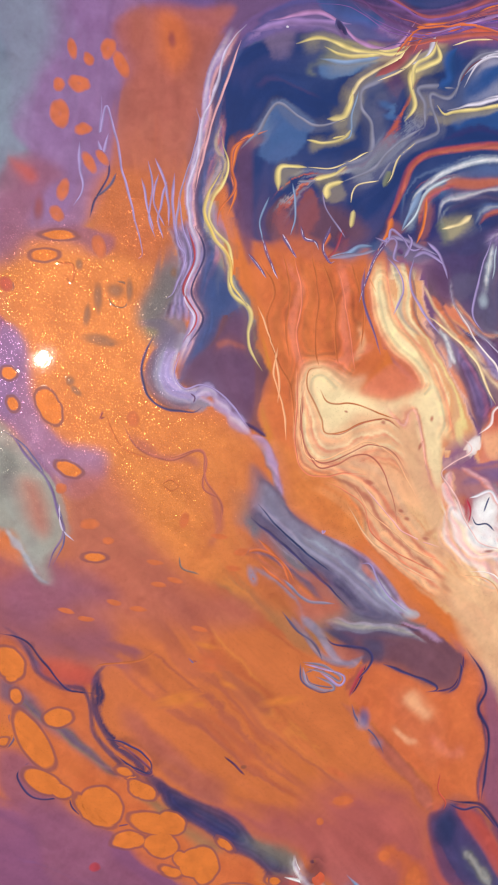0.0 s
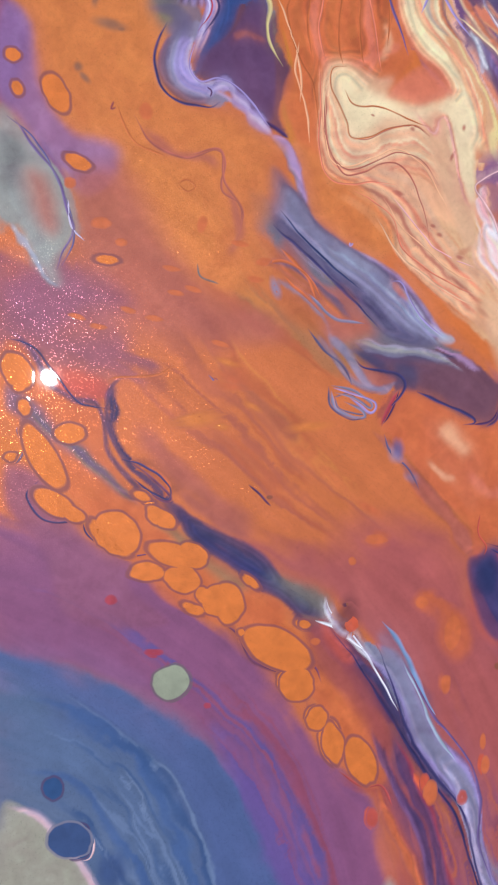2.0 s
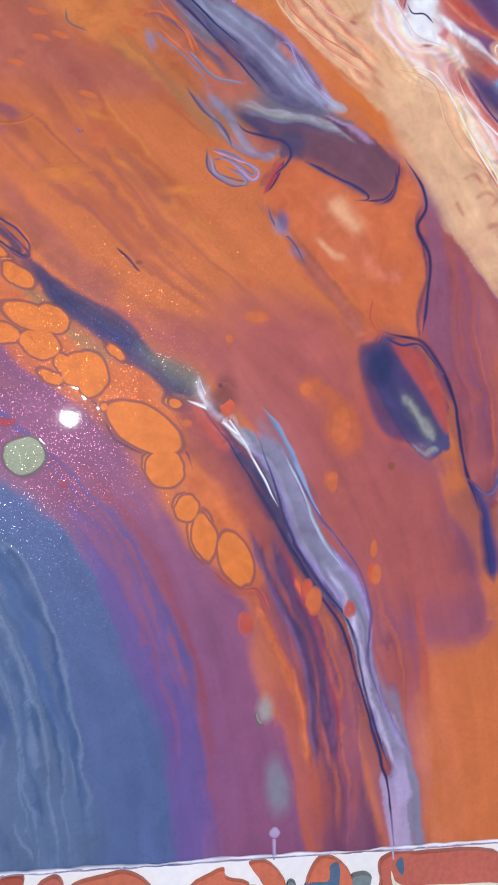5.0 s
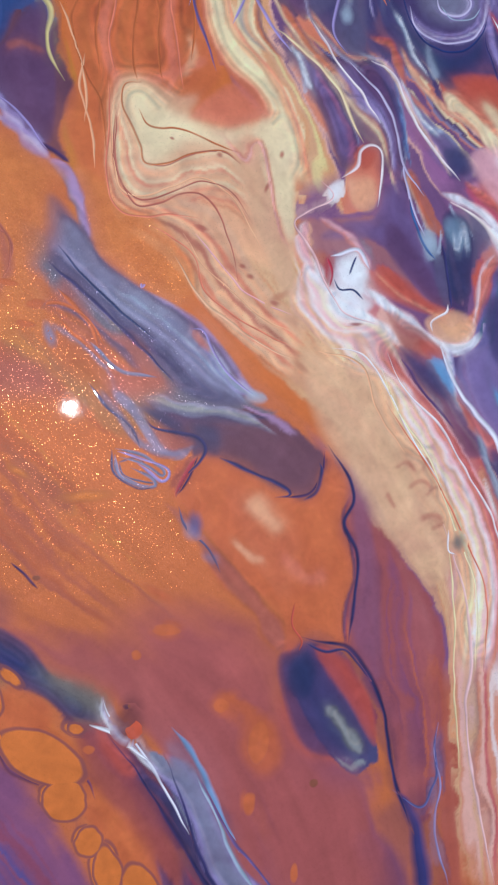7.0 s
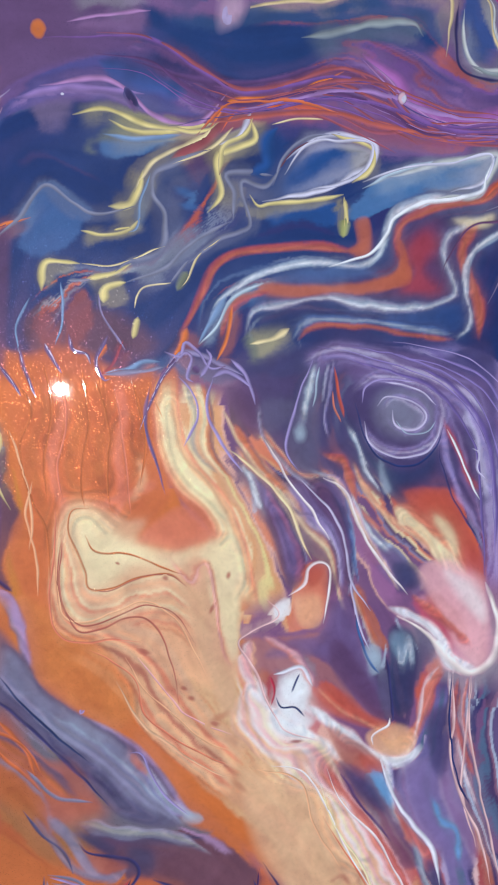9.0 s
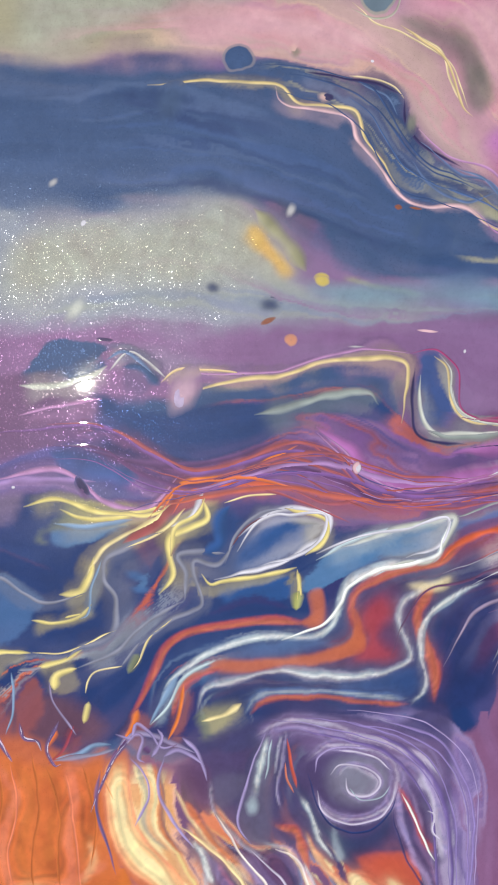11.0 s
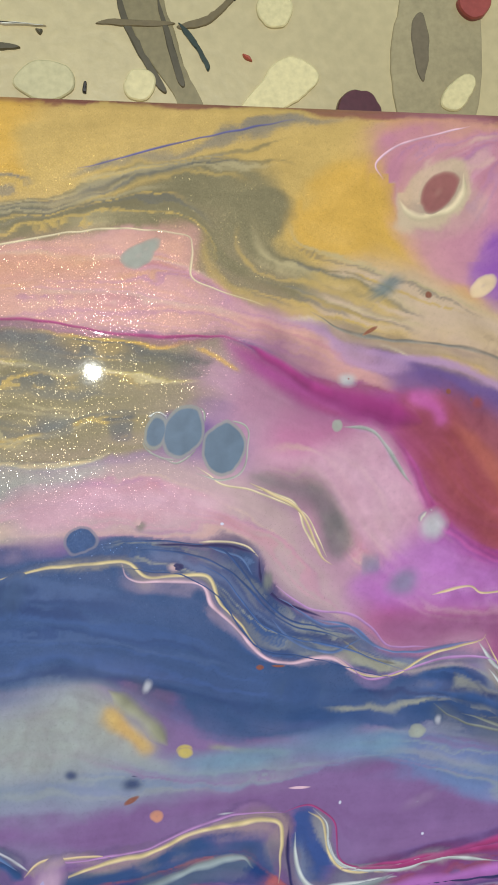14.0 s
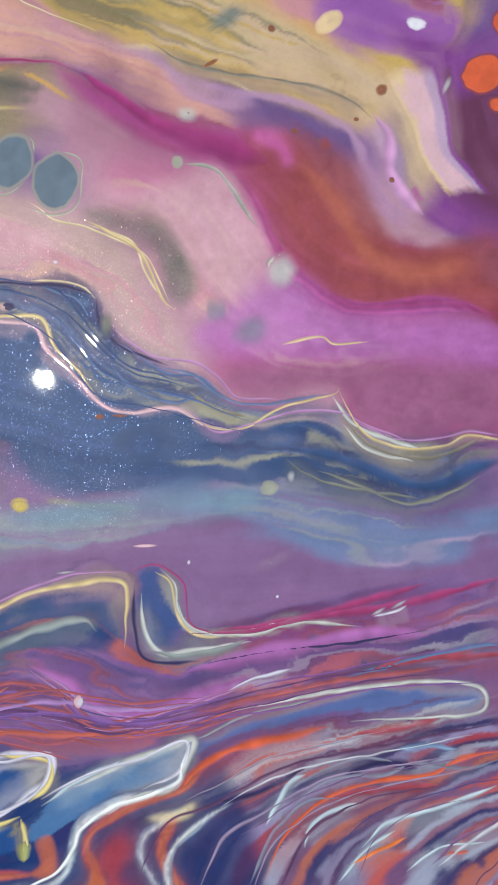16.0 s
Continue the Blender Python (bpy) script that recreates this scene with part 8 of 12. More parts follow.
threads("navyst", 4, 0.36, 499, [(-6.8, 160.6), (5.1, 162), (19.7, 159.8), (26, 152.6), (32.4, 145.4), (45.1, 141.7), (58.2, 135.5)], [(-0.8, 156), (12.5, 153.7), (18.7, 149), (26.3, 138.1), (37.6, 135.6), (46.6, 133.1), (58.3, 129.9)])
threads("lavr", 7, 0.36, 500, [(6, 22), (16.1, 20.3), (31.9, 15.1), (41.8, 4.5), (45.4, -10.4), (47.7, -25.5)], [(5.8, 25.6), (23.5, 25.7), (44.7, 22.2), (55, 7.7), (56.1, -10), (56, -29.1)])
threads("purpsw", 6, 0.36, 502, [(-30.2, 66.7), (-18.7, 71), (-6.9, 74.7), (5.1, 80.9), (17.5, 82.5), (30.7, 78), (46.6, 77.4)], [(-27.9, 65.8), (-16.2, 68.3), (3.1, 72.3), (18.3, 70.4), (33.9, 68.5), (49.7, 70.8)])
vein("white", 0.49, 0.74, [(0.1, -48), (2.5, -47.4), (6.2, -46.1), (8.9, -50.4)])
vein("red3", 0.74, 0.49, [(-0.4, -48), (0.5, -51.6), (-0.1, -54.7)])
vein("steelb", 0.68, 1.14, [(-41.6, 63.1), (-34.7, 62.7), (-25.4, 64.6)])
vein("whiteg", 0.48, 0.60, [(4.8, 186.7), (7.2, 187.3), (9, 185.6)])
vein("sagep", 0.36, 0.36, [(7.9, 178), (11, 177.4), (14.5, 180.5), (16.3, 187.1), (14.4, 189.4)])
vein("sagep", 0.36, 0.36, [(14.6, 175.2), (19.5, 173.5), (23.8, 175.4), (25.3, 181.4), (24.3, 184.9), (19.3, 186.2)])
vein("indigo", 0.60, 0.72, [(5.1, 160.8), (14.8, 160.3), (22.2, 159.8), (26.6, 158.1)])
vein("steels", 0.57, 0.57, [(-33.1, 97.4), (-28.5, 99), (-22.7, 94.6)])
vein("navyb2", 1.62, 2.31, [(-29.7, 96.1), (-25, 95.9), (-21.5, 92.8)])
vein("orangep", 0.59, 0.82, [(-22.5, 64.7), (-16.7, 71.6), (-10.8, 73.1), (-1.2, 74.4), (8.6, 72.6)])
vein("yel", 0.90, 0.68, [(-47.8, 66.2), (-41, 68.2), (-31.9, 65.8), (-21.4, 65.8), (-17.8, 68)])
vein("yel", 0.72, 0.96, [(-10.7, 70), (-11.9, 66.5), (-16.6, 63.1), (-17.2, 57.1)])
vein("whitev", 0.49, 0.73, [(-3.4, 58.6), (1.4, 65.7), (8.7, 67.1), (14.9, 67.4), (15.5, 63.6), (11.3, 58.9), (1.5, 55.8)])
vein("whitev", 0.62, 0.75, [(13.7, 58.7), (23.7, 63.1), (33.8, 65), (42.7, 67.7), (41.5, 62), (33.9, 58.7)])
cell("dtan", -6, -71.7, 1.71, 0.61, -41)
vein("indigo", 0.68, 0.82, [(-46.1, -148.4), (-39.9, -156.4), (-33, -167.2), (-25.9, -179.5), (-18.8, -190.6), (-13.8, -197.7), (-10.1, -208.8), (-5.8, -222.8), (-2.1, -236.9), (-0.6, -252.2)])
vein("plumr", 0.67, 0.67, [(-72.9, -145.8), (-68.9, -148.6), (-64.9, -155.5), (-56.7, -158.9), (-50.4, -157.5), (-48.3, -161.7)])
vein("indigo", 0.61, 0.49, [(-120.4, -78.3), (-114.4, -80.7), (-110.7, -85.7), (-104.6, -93.2), (-98.3, -94.4)])
vein("plumr", 0.51, 0.51, [(-94.7, -106), (-89.6, -109.9), (-84.4, -115.1), (-85.8, -116.4), (-92.2, -112.5)])
vein("indigol", 0.40, 0.40, [(-75, -87.1), (-71, -90.3), (-67, -90.9)])
cell("rustl", -77.7, -96.9, 3.95, 0.92, 10)
cell("rustl", -69.7, -89.6, 2.94, 0.80, -9)
vein("cream4", 0.60, 0.60, [(-12.4, 0.2), (-7.4, -3.5), (-2.2, -7.5), (2, -12.7), (4.5, -18.1), (7.3, -22.9)])
vein("indg", 0.65, 0.65, [(25.3, -44.1), (26.5, -50.9), (27.7, -57.8)])
vein("pinkw", 0.53, 0.53, [(40.7, -47.1), (41.6, -57.2), (41.5, -66), (44.3, -74.9), (49.3, -84), (52.7, -95.3)])
vein("pinkw", 0.40, 0.54, [(45.3, -47.7), (45.5, -59.7), (48.6, -72.5), (52, -84), (55.4, -95.4)])
cell("redbr", -41.3, -144.5, 2.21, 3.02, -12)
cell("red2", -40.8, -146.3, 1.40, 1.28, -2)
cell("brownd", -41.7, -143.1, 0.70, 0.70, -2)

# ---- the canvas and its paint ----
A, B = comb()
# ---- the last pours, which keep their own clear borders ----
FRESH[:] = MARBLED[:] = 0
BODY = 0.82
WX = GX + 0.5 * (fbm(GX / 6, GY / 6, 11) - 0.5)
WY = GY + 0.5 * (fbm(GX / 6, GY / 6, 31) - 0.5)
pool("deep_navy", 2.27, [(16.2, 46.4), (22.9, 52.7), (42.1, 57.9), (52.1, 58.8), (54.4, 28.2), (1.3, 24.8), (-8.3, 30.9), (-1.9, 38.2)])
pool("dark_plum", 1.62, [(23.3, 47), (32.6, 52.4), (36.3, 36.4), (26.6, 34.5), (17, 34.4), (24, 37.8)])
rope("cobalt ice_grey titanium ice_grey cobalt", 2.82, 2.17, [(43.4, 58), (34.7, 57.3), (27.5, 56), (21.7, 53.2), (19.6, 49), (18.7, 44.3), (14.2, 40.5), (4.8, 40.9), (-4.2, 38.6), (-10.8, 35.3), (-16.1, 30.4), (-17.9, 23.6)])
rope("deep_red vermilion clear_orange vermilion", 1.95, 2.17, [(51.6, 65.9), (45.6, 61.8), (40.9, 57.8), (32.4, 55.9), (25.3, 52.9), (22.5, 49.8), (22.5, 45.8), (23.7, 41.3)])
pool("clear_orange", 0.65, [(12.6, 50), (15.6, 51), (16.4, 44.1), (14.1, 42.6), (11.6, 43.8), (13.4, 45.6)])
rope("deep_red vermilion clear_orange vermilion", 2.17, 2.17, [(13.4, 43.7), (4.6, 44.3), (-4.5, 43), (-12.4, 41.3), (-17.2, 38.1), (-19.6, 32.4), (-22, 26.7), (-24, 22.7)])
pool("clear_orange", 0.65, [(23.3, 47), (26.1, 38.6), (19.3, 35.7), (7.7, 33.4), (-5, 33.2), (-7.4, 34.9), (-1.8, 35.9), (9.8, 36.2), (19.1, 38.6), (23.1, 41.2)])
rope("clear_orange vermilion deep_red", 1.73, 1.52, [(-5.1, 34), (-10.6, 31.9), (-13.8, 28.3), (-15.1, 23.2)])
pool("soft_blue", 0.97, [(-4.1, 36.9), (7.2, 40), (17.9, 39.7), (12.1, 37.5), (0.5, 35.9)])
pool("deep_red", 1.95, [(28.6, 49.8), (31.8, 46.5), (28.5, 41.6), (32.6, 36.7), (24.1, 36.1), (26.8, 40.3), (24.9, 44.8)])
rope("cobalt silver_violet ice_grey titanium silver_violet cobalt", 3.25, 2.38, [(44.9, 54.7), (38.8, 52.4), (33, 47.8), (34, 42.1), (36.3, 36.4), (26.8, 32.8), (14.8, 32.6), (7.6, 33.8), (-1.5, 31.4), (-8.2, 29.8), (-10.1, 23.5)])
pool("warm_cream", 0.65, [(35.1, 52.6), (40.6, 53.6), (44.3, 54.8), (43.5, 52.2), (38.9, 51.2)])
pool("cobalt", 0.65, [(26.8, 31.6), (36.4, 34.6), (38.2, 30.7), (35.7, 27.9), (28.3, 28.8), (17.4, 29.3)])
rope("vermilion clear_orange vermilion", 2.60, 2.38, [(41.2, 53.2), (37.3, 47), (39, 41.3), (42, 34.4), (42.6, 26.2)])
rope("ice_grey titanium ice_grey cobalt", 1.52, 1.52, [(52.5, 54.1), (45.2, 50), (39.4, 44.8), (38.9, 37.7), (40.4, 30.8), (37, 25.9)])
rope("ink_blue soft_blue ice_grey soft_blue ink_blue", 2.38, 2.38, [(36.9, 27.6), (24.6, 28.6), (12.7, 29), (5.7, 28.5), (2.3, 27.1), (0.2, 23.6)])
rope("vermilion clear_orange vermilion", 1.08, 1.08, [(37, 26.5), (24.7, 27.2), (12.8, 27.8), (4.6, 26.7), (1.4, 23.7)])
pool("dark_indigo", 1.34, [(-10, 16.4), (1.9, 22.3), (12.3, 25.7), (24, 24.1), (34, 22.3), (46, 25), (47, -8.3), (35.7, -3.7), (31.2, -6.6), (27.8, -12.8), (29.4, -7.5), (24, -7.8), (18.5, -2.9), (7.9, -3.6), (0.8, -1.4), (-3.6, 2.5), (-8.1, 9)])
pool("mid_violet", 1.07, [(3.7, 20.8), (10.6, 23.9), (19.5, 23.3), (28.5, 22.8), (39.6, 19.3), (45.3, 17.1), (45.6, 5.7), (36.2, 10.3), (30.6, 16), (23.3, 16.3), (14.4, 15.7), (12.5, 18.9), (7.3, 16.8)])
rope("lavender mid_violet lavender mid_violet pale_lilac mid_violet lavender", 4.99, 5.35, [(2.9, 19), (10.7, 21.8), (18.7, 21.1), (26.8, 18.3), (35.1, 15.4), (40.8, 13.2), (45.5, 9.2)])
pool("violet_grey", 1.87, [(19.8, 11.8), (23.3, 14.6), (29.7, 14.2), (33.5, 10.1), (31.8, 5.6), (25.5, 4.4), (20.9, 6.7)])
rope("mid_violet lavender mid_violet pale_lilac mid_violet lavender violet_grey", 3.92, 3.57, [(14.4, 13.9), (19.7, 17.3), (27.8, 16.6), (33.4, 13.6), (34.9, 8.5), (32.8, 3.5), (26.5, 1), (20.1, 2.3), (16.4, 7.2)])
rope("violet_grey pale_lilac mid_violet lavender violet_grey", 2.14, 1.78, [(21.2, 10.1), (23.4, 12.9), (27.9, 12.3), (31.2, 9.5), (29, 5.9), (24.5, 6.5), (22.2, 8.5)])
pool("ink_blue", 1.07, [(14.6, 7.1), (17.5, 1.3), (23, -2.7), (30.2, -2.3), (33.7, 2.3), (33, -3.8), (29.4, -6.7), (24.9, -6), (20.3, -2.8), (16.5, 2.1)])
rope("mid_violet lavender dark_indigo mid_violet lavender", 5.35, 3.57, [(36.2, 10.3), (37.4, 3.4), (39.4, -3.5), (43.9, -12), (47.3, -17.1)])
rope("mid_violet pale_lilac lavender mid_violet", 4.46, 5.35, [(39.9, 12.3), (43.8, 5.5), (45.9, -1.4), (47, -8.3)])
rope("deep_red vermilion deep_red", 0.89, 1.96, [(35.4, 8.5), (38.8, 2.6), (41.7, -3.4), (44.6, -6.7)])
pool("slate_violet", 0.80, [(3.1, 10.6), (4.6, 17.5), (5.4, 20.1), (6.8, 16.8), (6.7, 10.8), (7.5, 3.2), (7, -3.6), (2.6, -4.7), (0.3, 0.2), (0.8, 6.2)])
rope("violet_grey ice_grey titanium ice_grey violet_grey", 1.43, 1.61, [(5.5, 19.2), (4.7, 14.1), (3.8, 8.9), (2.9, 2.9)])
pool("dark_indigo", 0.54, [(7.3, 16.8), (9.8, 20.4), (11, 15.4), (10.6, 6.9), (8.5, 3.3), (7.5, 10)])
rope("ice_grey pale_lilac violet_grey", 0.89, 0.54, [(8.6, 19.5), (8, 15.2), (7.6, 10.9)])
rope("pale_lilac lavender dark_indigo", 1.07, 0.71, [(9.8, 20.4), (9.5, 14.4), (8.4, 8.4), (9.4, 3.4)])
pool("dark_indigo", 0.67, [(11.8, 11.2), (13.8, 3.6), (16.6, 0.4), (20.3, -4.6), (22.7, -9.6), (18.6, -6.4), (14, -0.6), (11.6, 2.6)])
rope("deep_navy ice_grey titanium deep_navy", 1.78, 1.25, [(13.8, 6.2), (16.1, 2.1), (18, -3), (21.8, -7.9)])
pool("ink_blue", 0.54, [(22.5, -2.7), (24.9, -6), (28.6, -9.3), (28.2, -13.2), (25, -9.5), (22.6, -7)])
pool("ice_grey", 0.67, [(21.3, -0.2), (22.5, -3.6), (24, -6.9), (22.7, -7.9), (21.2, -3.6)])
rope("salmon clear_orange vermilion dark_plum", 2.32, 1.96, [(8.2, -0.1), (13.1, -1.5), (15.5, -7.4), (16.9, -11.6), (22.9, -16.5)])
rope("warm_tan peach salmon", 1.43, 1.25, [(15.3, -1.4), (17.7, -6.4), (21.9, -11.4), (28.8, -16.2), (34.4, -19.5)])
pool("dark_plum", 0.67, [(4, -4.6), (10.5, -4.7), (14.2, -10), (15.3, -16.9), (14.7, -25.5), (11.3, -30.8), (8.5, -25.7), (3.9, -16.5), (0.6, -9.1)])
band("pale_lilac lavender mid_violet dark_plum dark_plum dark_indigo ice_grey", 639, [(0.6, -7.4), (4.2, -14), (10, -18), (12.8, -21.3), (13.9, -29)], [(6.1, -3.7), (12.3, -5.9), (15.7, -13.4), (16.9, -23.7), (15.7, -30.6)])
pool("mid_violet", 0.67, [(8.8, -5.2), (14.2, -7.5), (18.3, -13.3), (23.4, -19.1), (28.1, -22.4), (32.3, -25.7), (31.9, -28.7), (27.4, -28.9), (22.7, -25.2), (19, -19.3), (15.2, -13.4)])
pool("rose_mauve", 0.67, [(13.3, -8.4), (17.9, -15), (22.6, -21.7), (20.9, -23.5), (16.2, -16.8)])
pool("ink_blue", 0.67, [(25.4, -23.3), (29.9, -23.1), (32.3, -26.1), (31, -28.3), (27.3, -28.5)])
rope("teal_grey ice_grey titanium teal_grey", 1.25, 2.50, [(15.1, -8.3), (17.4, -13.3), (20.2, -17.5), (24.4, -20.8)])
rope("deep_navy soft_blue sky_blue", 0.89, 0.89, [(13.7, -8.4), (15.7, -16), (16.9, -23.7), (17.9, -27.9)])
rope("peach warm_cream shell_pink lavender", 1.25, 1.43, [(7.9, -4.4), (12.3, -5.9), (16.1, -11.7), (19.8, -18.4), (23.6, -23.4), (27.4, -29.3)])
pool("dark_indigo", 0.80, [(-9.7, -2.9), (-6.8, -5.2), (-3.3, -8.4), (1.2, -14.1), (4.9, -21.6), (5.9, -25.8), (3.3, -29.3), (0.6, -26), (-2.2, -17.7), (-6.7, -9.5), (-9.6, -6.2)])
rope("ice_grey titanium teal_grey", 1.25, 1.78, [(-9, -3.3), (-6.4, -6.9), (-4.5, -12.7)])
band("dark_plum mid_violet mid_violet rose_mauve dark_indigo", 648, [(-7.7, -4.5), (-4.1, -11), (-0.9, -17.6), (1.1, -26)], [(-2.4, -8.4), (2.1, -14.9), (5.8, -23.3), (5.1, -28.4)])
rope("peach warm_cream warm_tan salmon", 1.96, 1.43, [(-9.8, 1.3), (-4.3, -3.4), (1, -9), (5.6, -15.6), (11, -21.3), (13, -27.3)])
rope("warm_cream salmon peach", 1.61, 0.89, [(-5.4, 4.9), (-0.9, -0.7), (3.5, -4.7), (8.8, -4.8)])
rope("lavender dark_indigo lavender", 1.07, 0.89, [(-2.5, -5.8), (2.9, -12.3), (9.1, -14.6), (13.6, -20.4)])
pool("salmon", 0.54, [(5.8, -25), (8, -23.6), (10.6, -23.9), (11, -28.2), (10.5, -35.1), (7.1, -37.3), (4.4, -34.4), (5.1, -28.4)])
pool("vermilion", 0.54, [(5.4, -25.8), (6.7, -24.1), (10.2, -24.4), (8.6, -28.3), (6.8, -28.4)])
pool("peach", 1.07, [(4.3, -31), (9.5, -30.8), (9.7, -36.8), (6.2, -37.3), (4.4, -34.4)])
pool("titanium", 0.80, [(-0, -32.9), (2.1, -31.5), (3, -33.6), (1.3, -35.8), (-0.2, -35)])
pool("vermilion", 0.67, [(27.6, -7.6), (35.8, -6.3), (39.6, -8.7), (42.6, -15.6), (46.5, -22.5), (46.7, -28.7), (39.9, -20.1), (31.5, -14.4)])
rope("salmon warm_cream warm_cream salmon vermilion", 5.35, 4.46, [(25, -10.4), (31.5, -15.2), (37.2, -20.2), (42.9, -25.3)])
smear("warm_cream", 1.61, 2.68, [(34.1, -11.6), (38, -16.7), (40, -21.9)])
pool("shell_pink", 1.07, [(31.8, -24.8), (38.1, -21.9), (42.9, -24.4), (47.7, -28.6), (48.2, -46.3), (41.5, -41.2), (36.7, -33.4)])
pool("pink_white", 1.07, [(38.2, -24.6), (44.8, -27.8), (47.8, -33), (47, -35.7), (41.2, -29.7)])
rope("deep_red vermilion salmon", 1.96, 2.32, [(30.1, -30.1), (34.8, -33.4), (41.4, -38.5), (44.8, -41.1)])
pool("mid_violet", 1.07, [(12.2, -33.2), (15.7, -31.3), (18.7, -39.9), (21.6, -46.7), (25.3, -51.9), (27.3, -57.1), (21.8, -54.5), (16.3, -50.3), (11.7, -44.3), (5.5, -43.6), (-1.5, -43.8), (3.6, -40.3), (9.8, -39.2)])
pool("dark_plum", 0.81, [(13.3, -40), (17.9, -43.3), (23, -50.2), (26.3, -55.3), (24.6, -57.1), (19, -52.8), (12.6, -45.2)])
rope("warm_tan clear_orange rust_rose", 2.15, 2.68, [(17.4, -27.8), (19.4, -33.8), (21.8, -38.9), (24.1, -41.9)])
pool("ice_grey", 0.54, [(20.1, -41.6), (23.7, -41.9), (23.8, -46.7), (22, -47.6), (21.1, -45)])
pool("slate_violet", 0.67, [(23.4, -46.7), (26.6, -48.4), (27.3, -57.1), (25, -55.3)])
pool("ink_blue", 0.67, [(25.8, -38.8), (30.4, -37.8), (32.2, -43), (31.8, -53.5), (29.1, -57), (26.7, -51)])
pool("teal_grey", 0.67, [(25.9, -39.2), (28.6, -38.7), (30.5, -43), (29.2, -45.7), (26.9, -43.1)])
rope("titanium ice_grey ice_grey", 1.25, 1.25, [(27.7, -41.4), (28.7, -44.8), (30, -39.6), (31.7, -45.6)])
pool("slate_violet", 0.67, [(30.3, -35.2), (34.9, -37.7), (36.9, -41.1), (33.8, -46.5), (32.6, -50), (32.3, -41.3)])
rope("shell_pink titanium titanium shell_pink", 1.97, 3.58, [(24.8, -32.8), (30.3, -34.8), (34.9, -36.8), (37.8, -40.2), (39.8, -44.6), (46.7, -46.2)])
rope("salmon salmon vermilion", 3.04, 2.33, [(38.9, -46.4), (36.2, -49), (35, -54.3), (32.9, -60.5), (29.3, -64)])
rope("shell_pink pink_white salmon", 1.07, 1.25, [(37.9, -45.5), (34.4, -50), (33.7, -57), (32.1, -64), (26.7, -66.7)])
pool("vermilion", 0.81, [(11, -50.4), (16.3, -52), (21.8, -56.3), (26.4, -58.4), (25.6, -60.1), (20.1, -58.9), (12.9, -56.4), (7.5, -53.9)])
rope("peach salmon vermilion", 1.25, 0.89, [(10.1, -50.4), (16.4, -55.5), (21.9, -58.4), (26, -60.1)])
pool("peach", 1.07, [(22, -60.6), (28.3, -58.8), (32.9, -61.4), (31.2, -65.8), (25.8, -66.7), (23, -64.1)])
rope("shell_pink titanium titanium titanium shell_pink", 2.33, 3.58, [(7.5, -53.9), (13, -58.1), (19.3, -62.4), (25.8, -66.7), (31.2, -66.6), (34.8, -63.1)])
pool("titanium", 1.07, [(0.9, -50.6), (4.7, -47.1), (7.3, -47), (8.3, -51.3), (7.6, -55.6), (9.4, -58.1), (5.1, -60.8), (0.6, -57.4), (-2, -55.7), (0.6, -54.8)])
rope("shell_pink pink_white titanium titanium pink_white", 6.26, 3.58, [(-4.8, -47.3), (-2.9, -54), (0.7, -59.1), (6.8, -60.7), (12.2, -63.3), (15.9, -66.7)])
rope("pink_white shell_pink peach", 3.58, 2.33, [(-5, -40.5), (-5.7, -46.4), (-3, -51.5)])
rope("salmon shell_pink rose_mauve", 1.97, 2.68, [(-2.5, -39.6), (3.7, -42.8), (7.3, -47), (9.2, -50.4)])
pool("deep_red", 0.40, [(-0.5, -48.5), (0.8, -47.8), (1.1, -50.6), (0.3, -52.3), (1.4, -54.8), (0.1, -53.1), (-0.2, -50.6)])
pool("rust_rose", 0.67, [(13, -59), (18.4, -61.5), (24.4, -65.8), (25.8, -68.8), (22.2, -69.3), (16.8, -66.7)])
pool("vermilion", 0.67, [(20.3, -65), (24.4, -66.2), (25.8, -68.8), (22.7, -69.1)])
rope("pink_white titanium lavender", 1.79, 1.79, [(26.7, -66.7), (27.7, -71), (28.3, -76.3), (30.8, -81.5)])
pool("dark_plum", 0.67, [(15.9, -66.7), (22.2, -69.3), (26, -72.8), (29.8, -78.9), (33.7, -86), (35.6, -90.1), (30.1, -90), (26.2, -81.5), (18.7, -72.8)])
pool("dark_indigo", 0.67, [(16.8, -68.4), (23.2, -71.9), (27, -78), (22.4, -75.4)])
pool("sky_blue", 0.40, [(23.1, -69.7), (25.4, -69.5), (27.8, -73.6), (28.4, -77.1), (26.5, -75.4)])
rope("salmon vermilion rust_rose", 1.43, 2.68, [(28.8, -76.3), (31.7, -81.5), (35.5, -86), (39.3, -88.7)])
pool("pale_violet", 1.07, [(30.3, -67.5), (36.7, -65.7), (40.3, -60.4), (43.4, -72.8), (47.5, -81.7), (48.7, -90.3), (43.1, -90.2), (34.4, -81.6), (29.6, -74.5)])
pool("dark_indigo", 1.07, [(35.5, -57), (40.1, -55.1), (41.3, -64), (39.7, -71), (36.8, -66.6)])
rope("teal_grey sky_blue teal_grey", 1.61, 1.97, [(37.9, -75.4), (40, -80.3), (43.8, -82.5), (44.9, -89.7)])
rope("shell_pink titanium shell_pink", 0.72, 0.89, [(39.8, -46.3), (41.6, -56.9), (44.2, -67.5), (48.3, -77.2)])
rope("deep_red vermilion dark_indigo", 1.25, 1.79, [(42.2, -48.1), (42, -56.9), (45.1, -65.7), (48.1, -71)])
rope("shell_pink salmon deep_red", 0.89, 1.07, [(44.5, -48), (43.9, -56.9), (47.4, -66.6)])
